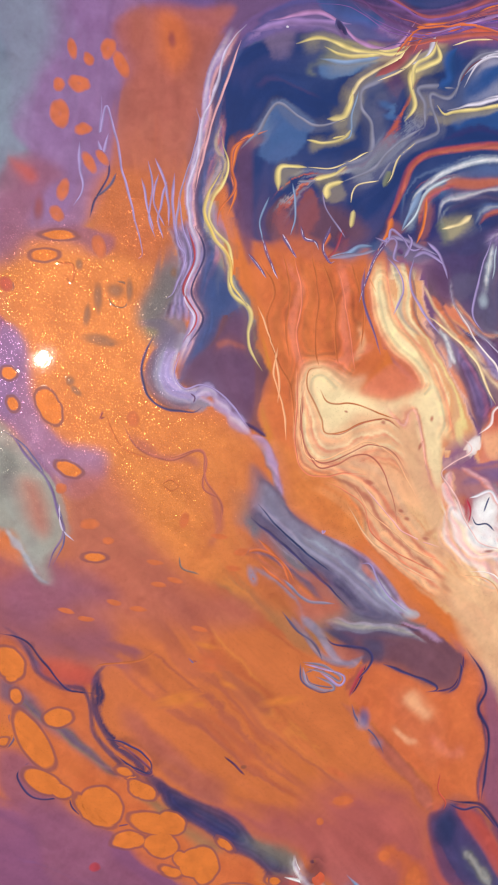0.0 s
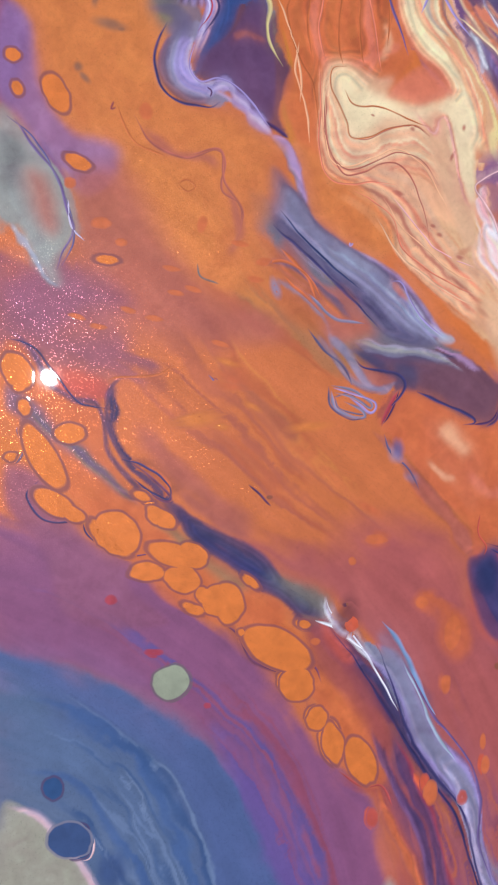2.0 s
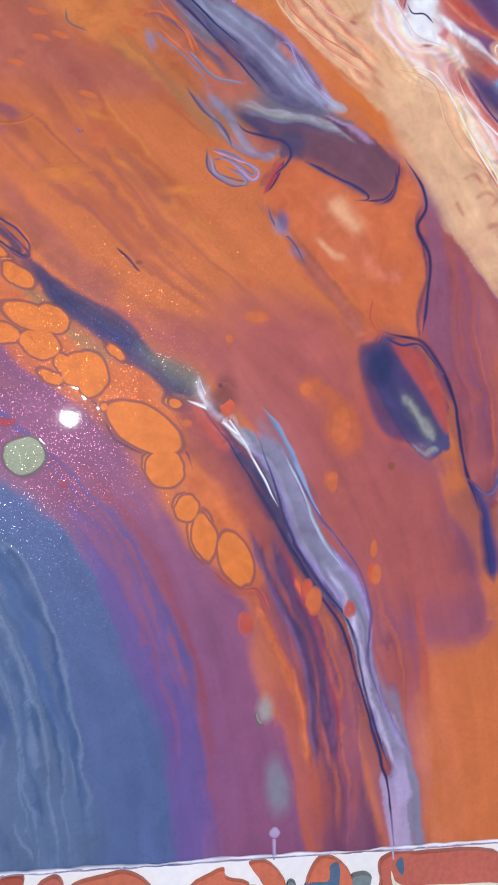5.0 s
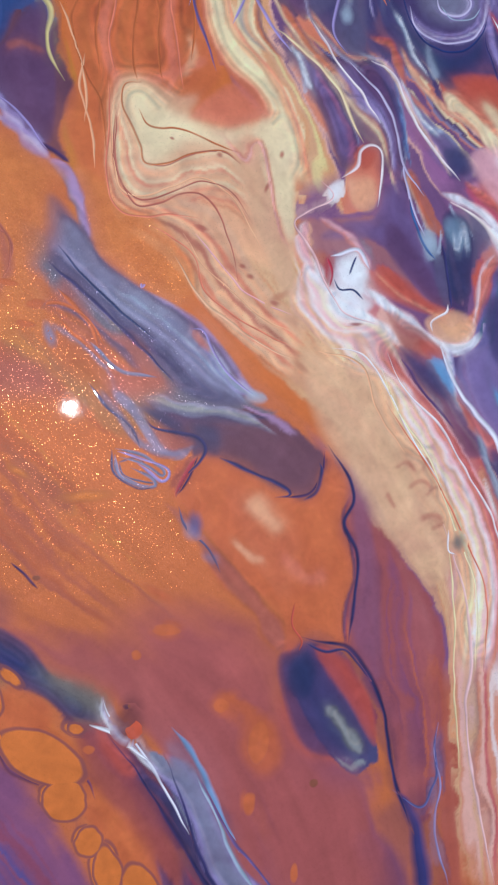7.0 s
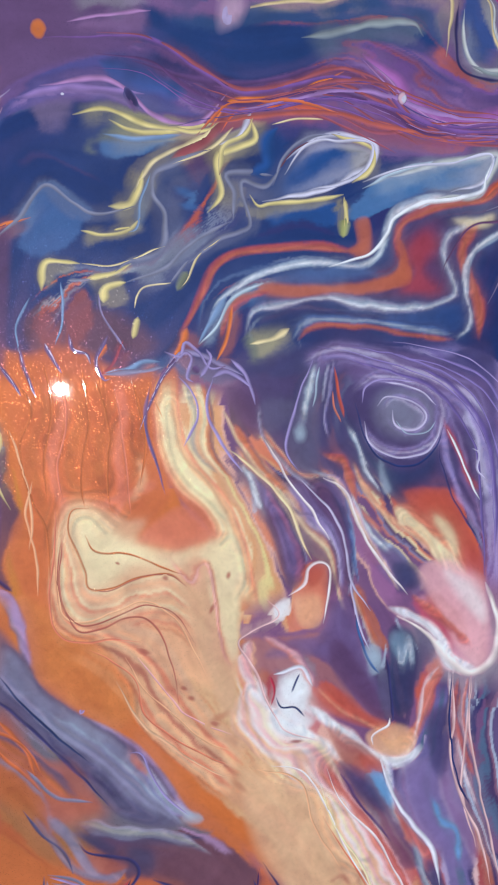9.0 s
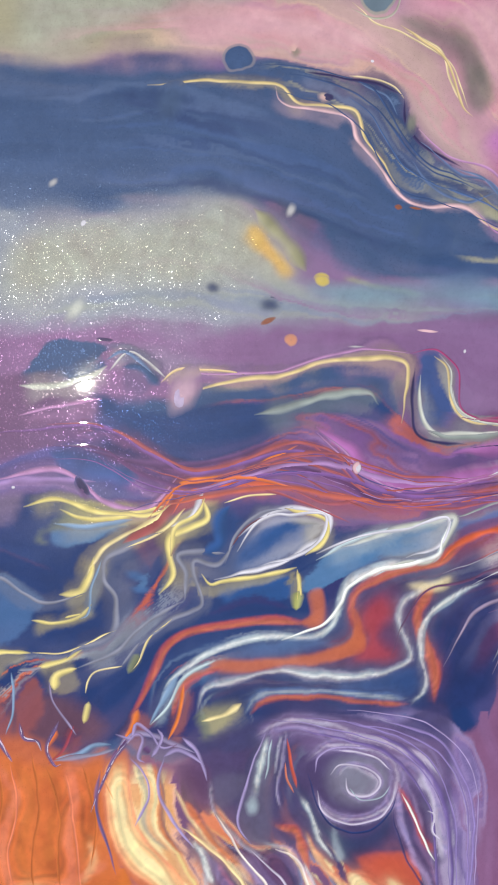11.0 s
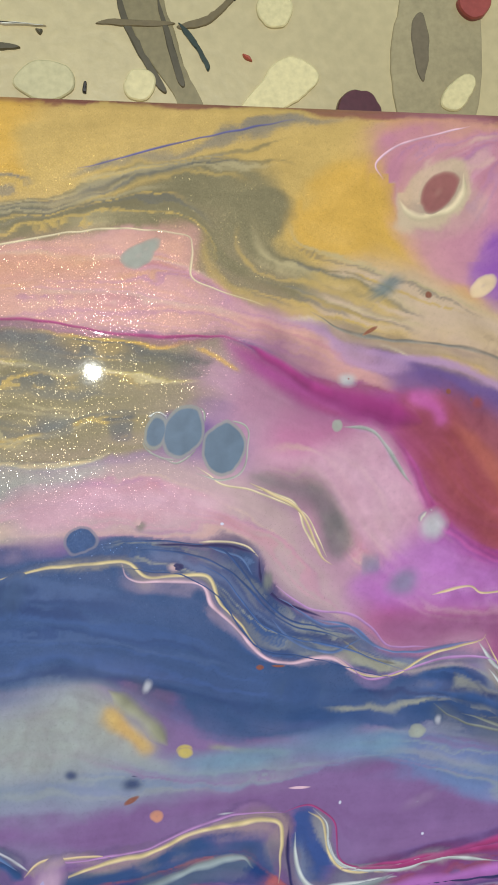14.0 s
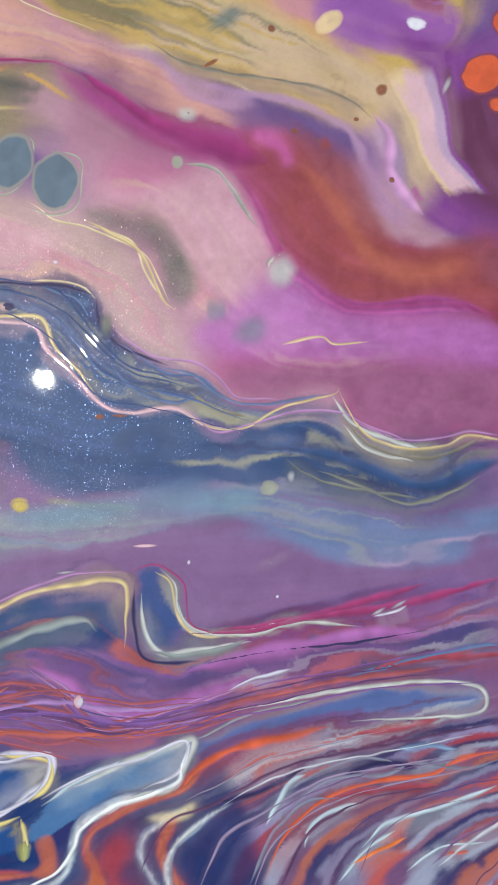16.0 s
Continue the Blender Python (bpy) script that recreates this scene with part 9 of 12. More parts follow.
rope("shell_pink peach pink_white shell_pink peach pink_white shell_pink warm_cream peach", 9.84, 11.63, [(-6.5, -50.7), (-4.5, -57.4), (0.8, -64.2), (7.9, -67.6), (12.4, -71), (15.4, -79.7), (19.2, -88.4)])
band("warm_tan peach warm_tan peach warm_cream peach pink_white warm_cream shell_pink peach pink_white shell_pink salmon rose4 vermilion shell_pink", 697, [(-6.1, -65), (1, -70.9), (8.9, -72.2), (12.8, -83), (20.3, -94.4), (26.9, -105), (30, -117.4), (28.5, -126.1), (27.9, -138.4)], [(13.1, -64), (16.9, -71.8), (25.3, -81.4), (32, -91.1), (36.9, -100), (40.9, -110.7), (42.2, -123.2), (40.8, -139.2)])
pool("warm_tan", 1.35, [(-6, -68.4), (1, -70.9), (8.9, -72.6), (12.7, -81.3), (17.4, -89.1), (22.9, -92.7), (26.9, -103.3), (28.1, -113.8), (23.7, -118.9), (18.1, -112.6), (11.6, -104.6), (5.2, -94.1), (-2.1, -83.7)])
smear("rust_rose", 0.90, 0.72, [(14.9, -93.4), (17.5, -91.7), (20.3, -94.4)])
smear("rust_rose", 0.90, 0.72, [(21.2, -94.4), (22.9, -90.9), (24.3, -94.4)])
smear("rust_rose", 0.90, 0.72, [(17.7, -97.8), (21.2, -96.1), (24.9, -98)])
smear("rust_rose", 0.90, 0.72, [(22.2, -99.6), (25.3, -97.1)])
smear("rust_rose", 0.90, 0.72, [(20.6, -104.8), (24.1, -103.2), (26.9, -105)])
smear("rust_rose", 0.90, 0.72, [(13.2, -98.6), (15.1, -102.1)])
smear("rust_rose", 0.90, 0.72, [(23.3, -106.7), (26.9, -105)])
rope("rust_rose vermilion deep_red", 2.16, 2.34, [(34.7, -91.1), (38.7, -99.1), (40.8, -107.2), (42.4, -115.2), (43.2, -124.1), (41.8, -138.3)])
rope("shell_pink pale_lilac violet_grey", 1.26, 1.44, [(35.7, -91.1), (40.6, -100.1), (44.6, -110), (44.3, -115.3), (49.2, -124.4)])
rope("dark_indigo mid_violet dark_indigo", 2.34, 3.60, [(38.4, -91.2), (43.4, -100.1), (48.3, -109.2), (50.5, -117.3)])
rope("mid_violet teal_grey ice_grey teal_grey", 1.98, 1.80, [(33.6, -84.1), (36.6, -92.9), (40.6, -101.8), (45.6, -110.9), (48.6, -117.2)])
pool("dark_indigo", 1.35, [(42.4, -115.2), (45.8, -118.9), (49.8, -126.2), (50.3, -139.4), (41.8, -139), (43.7, -126)])
pool("ice_grey", 0.54, [(45.9, -134.5), (47.8, -135.5), (49.5, -135.2), (49.6, -137.9), (47.3, -136.8)])
rope("pale_lilac denim violet_grey", 1.44, 1.26, [(45.5, -109.1), (44.8, -115.3), (46.8, -119.8), (49.8, -124.4)])
pool("deep_red", 0.54, [(36.5, -88.5), (39.3, -89), (38.9, -91.2), (37, -91.2)])
pool("dark_indigo", 0.81, [(37, -90.3), (39.3, -89.9), (43.3, -98.4), (48.6, -105.6), (48.8, -110.1), (41.5, -100.1)])
pool("clear_orange", 1.29, [(-59.6, 15.3), (-53.1, 17.5), (-44.8, 18.8), (-34.2, 14.1), (-28.9, 16.3), (-29.9, 8.1), (-26.5, -2.1), (-24.2, -10.3), (-29.6, -18.6), (-32.8, -15.6), (-40.3, -14.6), (-45.6, -15.7), (-46.6, -22.8), (-45.5, -32.8), (-51.8, -32.7), (-56.1, -20.8), (-52, -8.6), (-57.2, 3.4)])
band("clear_orange burnt_gold clear_orange salmon clear_orange burnt_gold clear_orange clear_orange burnt_gold clear_orange salmon clear_orange burnt_gold clear_orange", 716, [(-57.2, 14.3), (-52, 6.5), (-54.6, -2.6), (-51.9, -12.7), (-49.3, -20.8), (-47.6, -32)], [(-29.9, 13.2), (-28.5, 4), (-29.2, -3.2), (-29.7, -10.4), (-31.8, -14.5), (-33.9, -16.1)])
smear("salmon", 1.51, 1.51, [(-44.6, -14.6), (-37.2, -12.5), (-29.7, -9.3), (-26.5, -7.2)])
smear("peach", 1.29, 1.72, [(-30.8, -2.2), (-29.7, -7.3), (-31.8, -12.5)])
pool("clear_orange", 0.65, [(-27.3, 14.3), (-25.1, 16.4), (-23.5, 13.4), (-23.9, 4.1), (-19.9, -5.1), (-13.2, -12.3), (-8.6, -20.7), (-6.1, -33.1), (-11.7, -33), (-14.2, -19.6), (-23.2, -9.3), (-28.2, -0.1), (-28.8, 8.1)])
band("salmon peach warm_cream warm_cream peach salmon", 720, [(-28.3, 13.2), (-28.2, 4), (-24.3, -7.2), (-15.4, -15.4), (-10.7, -27), (-9.5, -33)], [(-24, 14.4), (-22.2, 4.2), (-18.9, -3), (-12.1, -10.2), (-6.9, -20.7), (-3.9, -33.1)])
band("warm_cream silver_sage peach warm_cream clear_orange dark_plum", 721, [(-22.9, 13.4), (-20.6, 6.3), (-20.6, 0.1), (-15.5, -5)], [(-17.5, 13.6), (-15.7, 6.4), (-15, -0.8), (-9.9, -7)])
pool("dark_plum", 0.81, [(-13.6, 12.7), (-8.6, 13.8), (-6.3, 9.8), (-5.6, 2.5), (-9, 4.5), (-12.4, 8.6)])
pool("slate_violet", 0.81, [(-5.8, 9.8), (1, 11), (-0.1, 5.7), (-4.5, 4.1)])
pool("slate_violet", 0.81, [(3.3, 9), (6.3, 2.7), (6.4, -2.6), (2.4, -1.6), (1.2, 1.6)])
rope("warm_tan warm_cream rust_rose", 1.51, 1.29, [(-14.1, 8.5), (-8.9, 0.3), (-2.1, -6.9), (4.9, -15.3)])
rope("salmon clear_orange dark_plum", 2.15, 1.72, [(-11.3, 5.5), (-4.4, -3.8), (1.4, -9)])
rope("pale_lilac violet_grey dark_plum", 1.29, 1.29, [(-6.3, 9.8), (-4.5, 2.5), (1.3, -3.7), (7.5, -7.8)])
pool("warm_tan", 1.10, [(-45.3, -13.8), (-38.8, -13.9), (-32.3, -16), (-29, -16.3), (-30.1, -20.1), (-23.9, -21.4), (-18, -20.8), (-13, -18.9), (-9.1, -24.6), (-8.3, -55.8), (-15.6, -47.5), (-24.2, -42.7), (-31.7, -37.9), (-39, -38.1), (-44.7, -39.1), (-47.2, -34.3), (-45.8, -26.1)])
pool("warm_cream", 1.72, [(-44.4, -15.4), (-38.8, -15.1), (-34.6, -19), (-29.7, -20.5), (-23.8, -22.7), (-18.9, -21.6), (-22.1, -25.1), (-30.4, -25.5), (-36.8, -29.8), (-40.9, -30), (-42.7, -22.7)])
pool("peach", 1.72, [(-43.2, -31.7), (-36.7, -33.1), (-30.2, -31.2), (-21.9, -34.3), (-16.6, -42.5), (-13, -50.8), (-19.9, -47.6), (-26.7, -41.1), (-35, -38), (-42.3, -38.2)])
pool("salmon", 0.86, [(-30.1, -20.1), (-26.5, -15.8), (-20.8, -12.6), (-14.8, -17.3), (-11.3, -18), (-16.4, -19.9), (-21.4, -21.8), (-25.5, -21.1)])
pool("warm_cream", 0.98, [(-17.2, -22.4), (-12.2, -18.8), (-8.7, -21.2), (-8.1, -44), (-11.6, -39), (-14.4, -30.7), (-15, -24.8)])
rope("salmon shell_pink vermilion salmon", 1.14, 1.14, [(-23.8, -22.7), (-21.3, -25.9), (-18.2, -28.7), (-17.5, -24.9), (-15, -24.8), (-13.1, -32.3), (-11.6, -40.7), (-8.5, -47.3)])
band("clear_orange peach warm_tan salmon warm_tan peach warm_tan warm_tan", 734, [(-39, -39.8), (-31.5, -47.8), (-29.6, -55.3), (-25.3, -61), (-18.5, -66.8), (-7.8, -74.4)], [(-28.4, -37), (-20.8, -44.3), (-18.1, -50.9), (-13.7, -55.9), (-8.1, -60.9), (-4.1, -63.4)])
band("warm_cream warm_tan peach warm_tan warm_cream salmon warm_tan peach warm_cream warm_tan salmon peach warm_tan salmon peach clear_orange", 735, [(-40.4, -14.8), (-43.8, -15.8), (-44.2, -19.1), (-42, -23.1), (-40.3, -27.1), (-39.4, -30.7), (-35.2, -30.6), (-30.3, -28.4), (-23.7, -27.3), (-19.5, -29.6)], [(-47.3, -14.3), (-47.3, -23.7), (-47.9, -31.9), (-46.5, -38.3), (-42.2, -41.9), (-34.9, -41.3), (-28.4, -38.6), (-21.7, -39.3), (-15.7, -44.1)])
band("clear_orange peach warm_tan salmon warm_tan peach rust_rose warm_tan peach salmon warm_tan peach warm_tan warm_tan", 736, [(-44.5, -44.8), (-38, -48), (-31.3, -54.5), (-26.2, -61), (-18.5, -67.7), (-7.8, -75.3)], [(-34.2, -37.2), (-25.1, -39.4), (-19.9, -45.9), (-15.5, -52.5), (-11.1, -57.5), (-4.1, -63.4)])
pool("old_gold", 1.47, [(-53.6, -32.1), (-48, -35.1), (-44.7, -39.9), (-38.2, -41.4), (-31.5, -47.8), (-28.8, -54.4), (-31.2, -59.4), (-36.1, -57.8), (-44.3, -53), (-50.8, -48.2), (-52.6, -41.8)])
rope("slate_violet silver_violet lavender lavender lavender mid_violet", 3.27, 2.45, [(-59.4, -30.7), (-55.9, -33), (-53.5, -37.7), (-52.1, -43.4), (-50.9, -47.4)])
rope("mid_violet lavender silver_violet", 1.31, 1.14, [(-51.3, -47.4), (-46.7, -53.1), (-40.2, -57.1), (-32.8, -60.3), (-27.8, -63.6), (-22.6, -69.4), (-18.3, -75.2), (-14.8, -78.6)])
pool("slate_violet", 0.98, [(-59.2, -38.7), (-54.1, -42.6), (-49.2, -49.8), (-42.7, -54.6), (-36.1, -58.7), (-29.4, -63.6), (-22.6, -69.4), (-18.2, -77.8), (-20.7, -80.3), (-30.7, -77.7), (-37.5, -70.2), (-45.7, -62.9), (-52.2, -57.2), (-58.9, -51.6)])
band("slate_violet slate_violet silver_violet violet_grey violet_grey slate_violet", 741, [(-58.9, -51.6), (-52.2, -57.2), (-44.9, -63.7), (-37.5, -70.2), (-30.7, -77.7), (-22.4, -80.3)], [(-59.1, -40.3), (-52.5, -44.2), (-47.6, -51.4), (-37.8, -57.8), (-29.4, -62.7), (-19.2, -74.4)])
rope("violet_grey silver_violet ice_grey", 1.63, 2.78, [(-47.5, -55.5), (-39.3, -61.2), (-31.8, -66.9), (-23.3, -75.2), (-17.3, -80.3)])
rope("slate_violet dark_indigo slate_violet", 2.12, 1.63, [(-47.4, -59.6), (-41.6, -66.9), (-35.8, -70.2), (-30.8, -75.2)])
rope("lavender ice_grey pale_lilac", 1.14, 3.27, [(-29.4, -64.4), (-25.1, -69.4), (-20.8, -75.2), (-14.8, -78.6)])
pool("clear_orange", 0.37, [(-29.4, -64.8), (-27.7, -65.2), (-25.6, -69), (-26.8, -68.5), (-28.9, -66.9)])
smear("ice_grey", 1.96, 1.63, [(-18.2, -77.8), (-14.8, -78.6), (-13.6, -77.8)])
pool("rust_rose", 1.67, [(-55.9, -55.3), (-48.5, -64.8), (-41, -67.2), (-35.5, -74.8), (-39.8, -76.8), (-44.1, -77.6), (-50.6, -72.1), (-56.9, -66.6)])
pool("burnt_gold", 1.67, [(-59.3, -57.2), (-52.7, -62.6), (-46.3, -69.1), (-39.8, -73.6), (-35.5, -75.9), (-44.1, -78.7), (-52.7, -74.1), (-59.3, -66.5)])
rope("slate_violet violet_grey silver_sage pale_lilac", 3.34, 1.78, [(-39.8, -78.9), (-31.1, -81.4), (-22.2, -81.8), (-15.4, -84.3), (-10.9, -86.7)])
pool("ink_blue", 1.33, [(-39.8, -79.9), (-31, -84.6), (-24.4, -85), (-24.3, -90.4), (-28.8, -89), (-35.4, -85.5)])
pool("plum2", 1.00, [(-31, -84.6), (-23.3, -83.9), (-13.2, -85.5), (-5.1, -90.3), (-1, -92.2), (-1.5, -97.1), (-4.9, -100.2), (-8.4, -97.8), (-16.4, -95.2), (-24.3, -90.9)])
pool("slated", 1.00, [(-28.8, -84.7), (-23.8, -85.5), (-23.7, -90.9), (-28.2, -90.7)])
pool("rust_rose", 0.83, [(-38.1, -85.3), (-33.2, -86.7), (-28.8, -88), (-31, -90), (-36.4, -90.8)])
rope("slate_violet violet_grey slate_violet", 2.00, 1.78, [(-48.4, -77.4), (-44.1, -82.9), (-39.7, -88.4), (-34.2, -90.9), (-29.9, -89)])
pool("clear_orange", 1.33, [(-29.8, -96.5), (-27.6, -91.3), (-23.2, -92), (-16.4, -95.7), (-8.4, -100), (-2.6, -100.4), (-0.4, -93.9), (4.2, -94.1), (5.5, -100.9), (3.3, -107.4), (7, -116.6), (4.8, -124.3), (4.4, -132.1), (-3.2, -130.3), (-6.7, -132.3), (-12.6, -120.7), (-21.7, -115.5), (-25.2, -107.7), (-31.9, -100.7)])
smear("peach", 3.34, 4.45, [(-17.5, -99.4), (-14, -102.9), (-9.4, -107.6)])
smear("salmon", 2.89, 2.22, [(-10.5, -110.9), (-4.6, -116.8), (1.2, -116.2)])
smear("peach", 1.78, 1.11, [(-20.7, -108), (-16.1, -112.7), (-12.7, -112.9)])
rope("black_plum dark_indigo deep_red", 1.11, 1.11, [(5.5, -98.7), (3.8, -104.1), (5.7, -109.8), (6.4, -116.6), (4.8, -122), (4.3, -127.6), (5, -132.8)])
pool("dull_mauve", 1.33, [(5.5, -98.7), (9.6, -104.5), (11.9, -121.5), (12.2, -138.5), (7.4, -132.4), (5.4, -124.3), (7, -114.4)])
rope("burnt_gold rust_rose rust_rose burnt_gold", 2.89, 5.56, [(-35.2, -100.5), (-28.6, -106.3), (-21.7, -115.5), (-13.7, -123.9), (-9, -133.2)])
pool("silver_violet", 0.83, [(-30.2, -105.1), (-28, -105.8), (-27.4, -108), (-29.7, -107.9)])
pool("silver_violet", 0.83, [(-26.3, -111.4), (-23.5, -112.1), (-24, -113.7), (-26, -112.8)])
pool("dark_indigo", 1.00, [(-10.1, -134.2), (-6.7, -132.3), (-4.4, -130.8), (-0.8, -133.9), (4, -142.3), (8.9, -150.7), (9, -155.3), (-2.8, -154), (-8.2, -144.5)])
rope("dark_khaki silver_sage dark_khaki", 3.34, 3.78, [(0.5, -144.2), (5.4, -150.4), (8.4, -155.2)])
pool("ink_blue", 1.00, [(-7.2, -134.5), (-4.4, -132.5), (-1.9, -137.2), (-4.2, -142.6), (-7.7, -140)])
pool("vermilion", 0.83, [(-2, -132.7), (2.7, -133.1), (9.9, -142.8), (11.4, -153.3), (5.2, -143.5)])
pool("dusty_violet", 2.03, [(-120.1, 72.4), (-105.5, 73.7), (-82.8, 75.7), (-86.7, 71.6), (-92.4, 67.3), (-86.7, 59.3), (-89.6, 54.4), (-94.4, 51.2), (-92.6, 42.8), (-93.6, 33.3), (-95.5, 28.4), (-100.3, 19.6), (-106, 17.5), (-112.5, 19.2), (-112.4, 27.6), (-105.9, 31.7), (-111.4, 36.1), (-116.9, 43.3), (-116.7, 57.1)])
pool("teal", 3.77, [(-121, 72.3), (-107.3, 73.5), (-106.5, 62.5), (-111.2, 52.9), (-116.9, 40.5), (-113.3, 34.2), (-121.6, 31.9)])
pool("dull_mauve", 2.32, [(-117, 34), (-111.4, 36.1), (-104, 30.9), (-108.7, 27.8), (-112.5, 19.2), (-111.7, 13.5), (-119.4, 11.4), (-120.7, 26.3)])
pool("rust_rose", 2.32, [(-92.4, 67.3), (-82.8, 72.8), (-72.1, 72.8), (-63.2, 73.5), (-68.2, 64.5), (-71.1, 52.8), (-74.1, 41), (-77.1, 29.3), (-83, 14.5), (-86.9, 12.4), (-91.7, 23.8), (-93.6, 33.3), (-91.6, 44.8), (-89.6, 54.4)])
pool("vermilion", 2.03, [(-117, 34.9), (-112.4, 33.3), (-110.6, 30.5), (-112.4, 29.5), (-115.2, 32.2)])
pool("clear_orange", 2.03, [(-81.9, 71), (-76, 69.6), (-74.1, 62.1), (-78, 57.1), (-81.4, 61.6)])
pool("burnt_gold", 2.61, [(-96.4, 31.2), (-87.8, 33.6), (-79, 30.1), (-77.1, 20.5), (-80, 12.6), (-86.9, 10.5), (-96.5, 15.9)])
pool("dull_mauve", 0.87, [(-111.6, 18.2), (-102.2, 19.6), (-92.7, 17), (-96.6, 12.1), (-111.6, 15.4)])
pool("old_gold", 2.03, [(-112.6, 15.4), (-102.3, 15.7), (-94.6, 12.2), (-86.9, 11.4), (-83, 6.7), (-87, -3.2), (-84, -9), (-86, -15), (-84.1, -22.8), (-77.1, -26.8), (-65, -28.9), (-58.8, -35), (-112.2, -34.5), (-116.7, -22.9), (-113.8, -11.3), (-117.4, 0.1)])
band("lavender pale_lilac lavender shell_pink dark_plum dark_indigo cobalt cobalt", 777, [(-64.2, 69.6), (-70.1, 57.6), (-72.1, 43.1), (-75.6, 29.3), (-74.1, 20.6), (-72.6, 12.9), (-76.1, 4.9), (-74.1, -1), (-76.1, -7.9), (-78.1, -14.9)], [(-59.2, 67.1), (-65.2, 56.1), (-67.1, 46.3), (-70.1, 33.5), (-71.1, 23.7), (-68.1, 15), (-71.1, 5), (-68.1, -1.8), (-71.1, -7.9), (-74.1, -12.9)])
band("silver_violet dark_plum lavender slate_violet lavender dark_indigo lavender rust_rose", 778, [(-80, 20.4), (-77.1, 12.7), (-78.6, 4.8), (-81.1, -2.1)], [(-74.6, 22.6), (-71.6, 13.9), (-75.1, 4.9), (-74.1, -3)])
pool("cobalt", 1.16, [(-71.1, 17.8), (-69.1, 13), (-65.1, 9.1), (-63, 4.2), (-66.1, -0.8), (-69.1, -7.8), (-73.1, -10.9), (-72.1, -3.9), (-69.1, 0.1), (-72.1, 5)])
pool("dark_khaki", 2.03, [(-84, 6.7), (-79.1, 10.7), (-77.1, 7.8), (-80.1, -0.1), (-86, -3.2), (-87.9, -2.2)])
pool("slate_violet", 0.87, [(-87, -3.2), (-81.1, -2.1), (-77.1, -6), (-80.1, -10.9), (-83.1, -8), (-82.1, -5.1)])
pool("dark_plum", 1.16, [(-68.1, -7.8), (-63, 0.2), (-58.9, -0.7), (-58.8, -26.9), (-68.1, -21.8), (-72.1, -18.8), (-77.1, -15.9), (-74.1, -11.9)])
smear("rust_rose", 1.93, 1.55, [(-68.1, -8.8), (-65, -7.8), (-59.5, -9.7)])
band("dark_indigo slate_violet silver_violet lavender lavender pale_lilac", 784, [(-83.1, -9), (-85.5, -14.9), (-84.6, -19.9), (-80.1, -23.8), (-74.1, -24.8)], [(-77.1, -8.9), (-78.1, -14.9), (-76.1, -18.9), (-72.1, -18.8), (-69.1, -17.8)])
rope("silver_violet lavender pale_lilac lavender dark_indigo", 3.29, 3.87, [(-74.1, -22.8), (-72.1, -20.3), (-69.1, -19.8), (-65, -24.8), (-58.8, -30.9)])
rope("dark_indigo cobalt silver_violet pale_gold ice_grey", 0.97, 1.16, [(-66.1, 47.3), (-68.1, 40.4), (-65.6, 35.7), (-68.1, 30.7), (-70.6, 25.7), (-70.1, 19.8), (-66.1, 15), (-64, 7.2), (-59.9, 0.3), (-59.5, -7.7)])
pool("dark_plum", 1.16, [(-62.6, 38.7), (-59.1, 41.9), (-59, 13.3), (-61.5, 17.2), (-63.1, 25)])
pool("old_gold", 2.94, [(-106.1, 11), (-92.7, 9.5), (-87, -4), (-86, -17.8), (-78.1, -24.7), (-65, -27.7), (-59.4, -37.9), (-59.4, -48.1), (-62.9, -54.2), (-59.3, -64.6), (-73.1, -66.2), (-87.2, -57.6), (-95, -47.4), (-100.8, -37.4), (-110.2, -29.5), (-112.9, -16), (-111.8, 1.3)])
pool("dusty_violet", 1.76, [(-119.3, -4.6), (-113.8, -8.3), (-112, -21.8), (-106.5, -31.5), (-99.8, -33.5), (-94.9, -35.5), (-96.9, -43.4), (-102.8, -46.3), (-106.6, -41.3), (-110.3, -37.3), (-116.8, -29.5), (-121.4, -21.8)])
pool("rust_rose", 3.82, [(-104.6, -41.3), (-93, -41.5), (-83.2, -57.7), (-73.1, -68.3), (-59.3, -72.9), (-59.3, -79.2), (-83.3, -79.1), (-97.2, -77.4), (-108.8, -76.8), (-118.2, -68.5), (-120.3, -61.5), (-108.7, -64.9), (-104.8, -55.1)])
pool("dull_mauve", 3.23, [(-120.1, -66.5), (-112.5, -62.8), (-104.8, -63.1), (-93.2, -69.5), (-103, -73.1), (-110.7, -76.8), (-118.3, -74.4)])
pool("sage", 1.18, [(-121.4, -27.5), (-116.8, -30.4), (-112.2, -36.3), (-108, -42.2), (-106.6, -49.1), (-104.9, -54.1), (-106.7, -58), (-109.1, -61.9), (-108.2, -65.9), (-110.6, -65.8), (-113.4, -60.8), (-117.1, -52.8), (-121.7, -46.9)])
pool("rust_rose", 2.65, [(-115.6, -42.1), (-111.3, -42.2), (-108.6, -51.1), (-110, -55), (-113.3, -50.9)])
pool("dark_khaki", 2.06, [(-120.6, -33.3), (-116, -36.3), (-117, -42.1), (-119.8, -44.9)])
rope("sage ice_grey ice_grey sage", 2.55, 0.98, [(-119, -52.8), (-114.3, -59.8), (-111.6, -64.8), (-108.2, -66.9)])
smear("rust_rose", 2.35, 1.96, [(-90, -29.6), (-83.1, -35.6), (-75.1, -36.7), (-71.1, -38.8)])
smear("rust_rose", 1.37, 1.96, [(-71.1, -41.8), (-68, -46.9), (-67, -54.1), (-70.1, -60.2)])
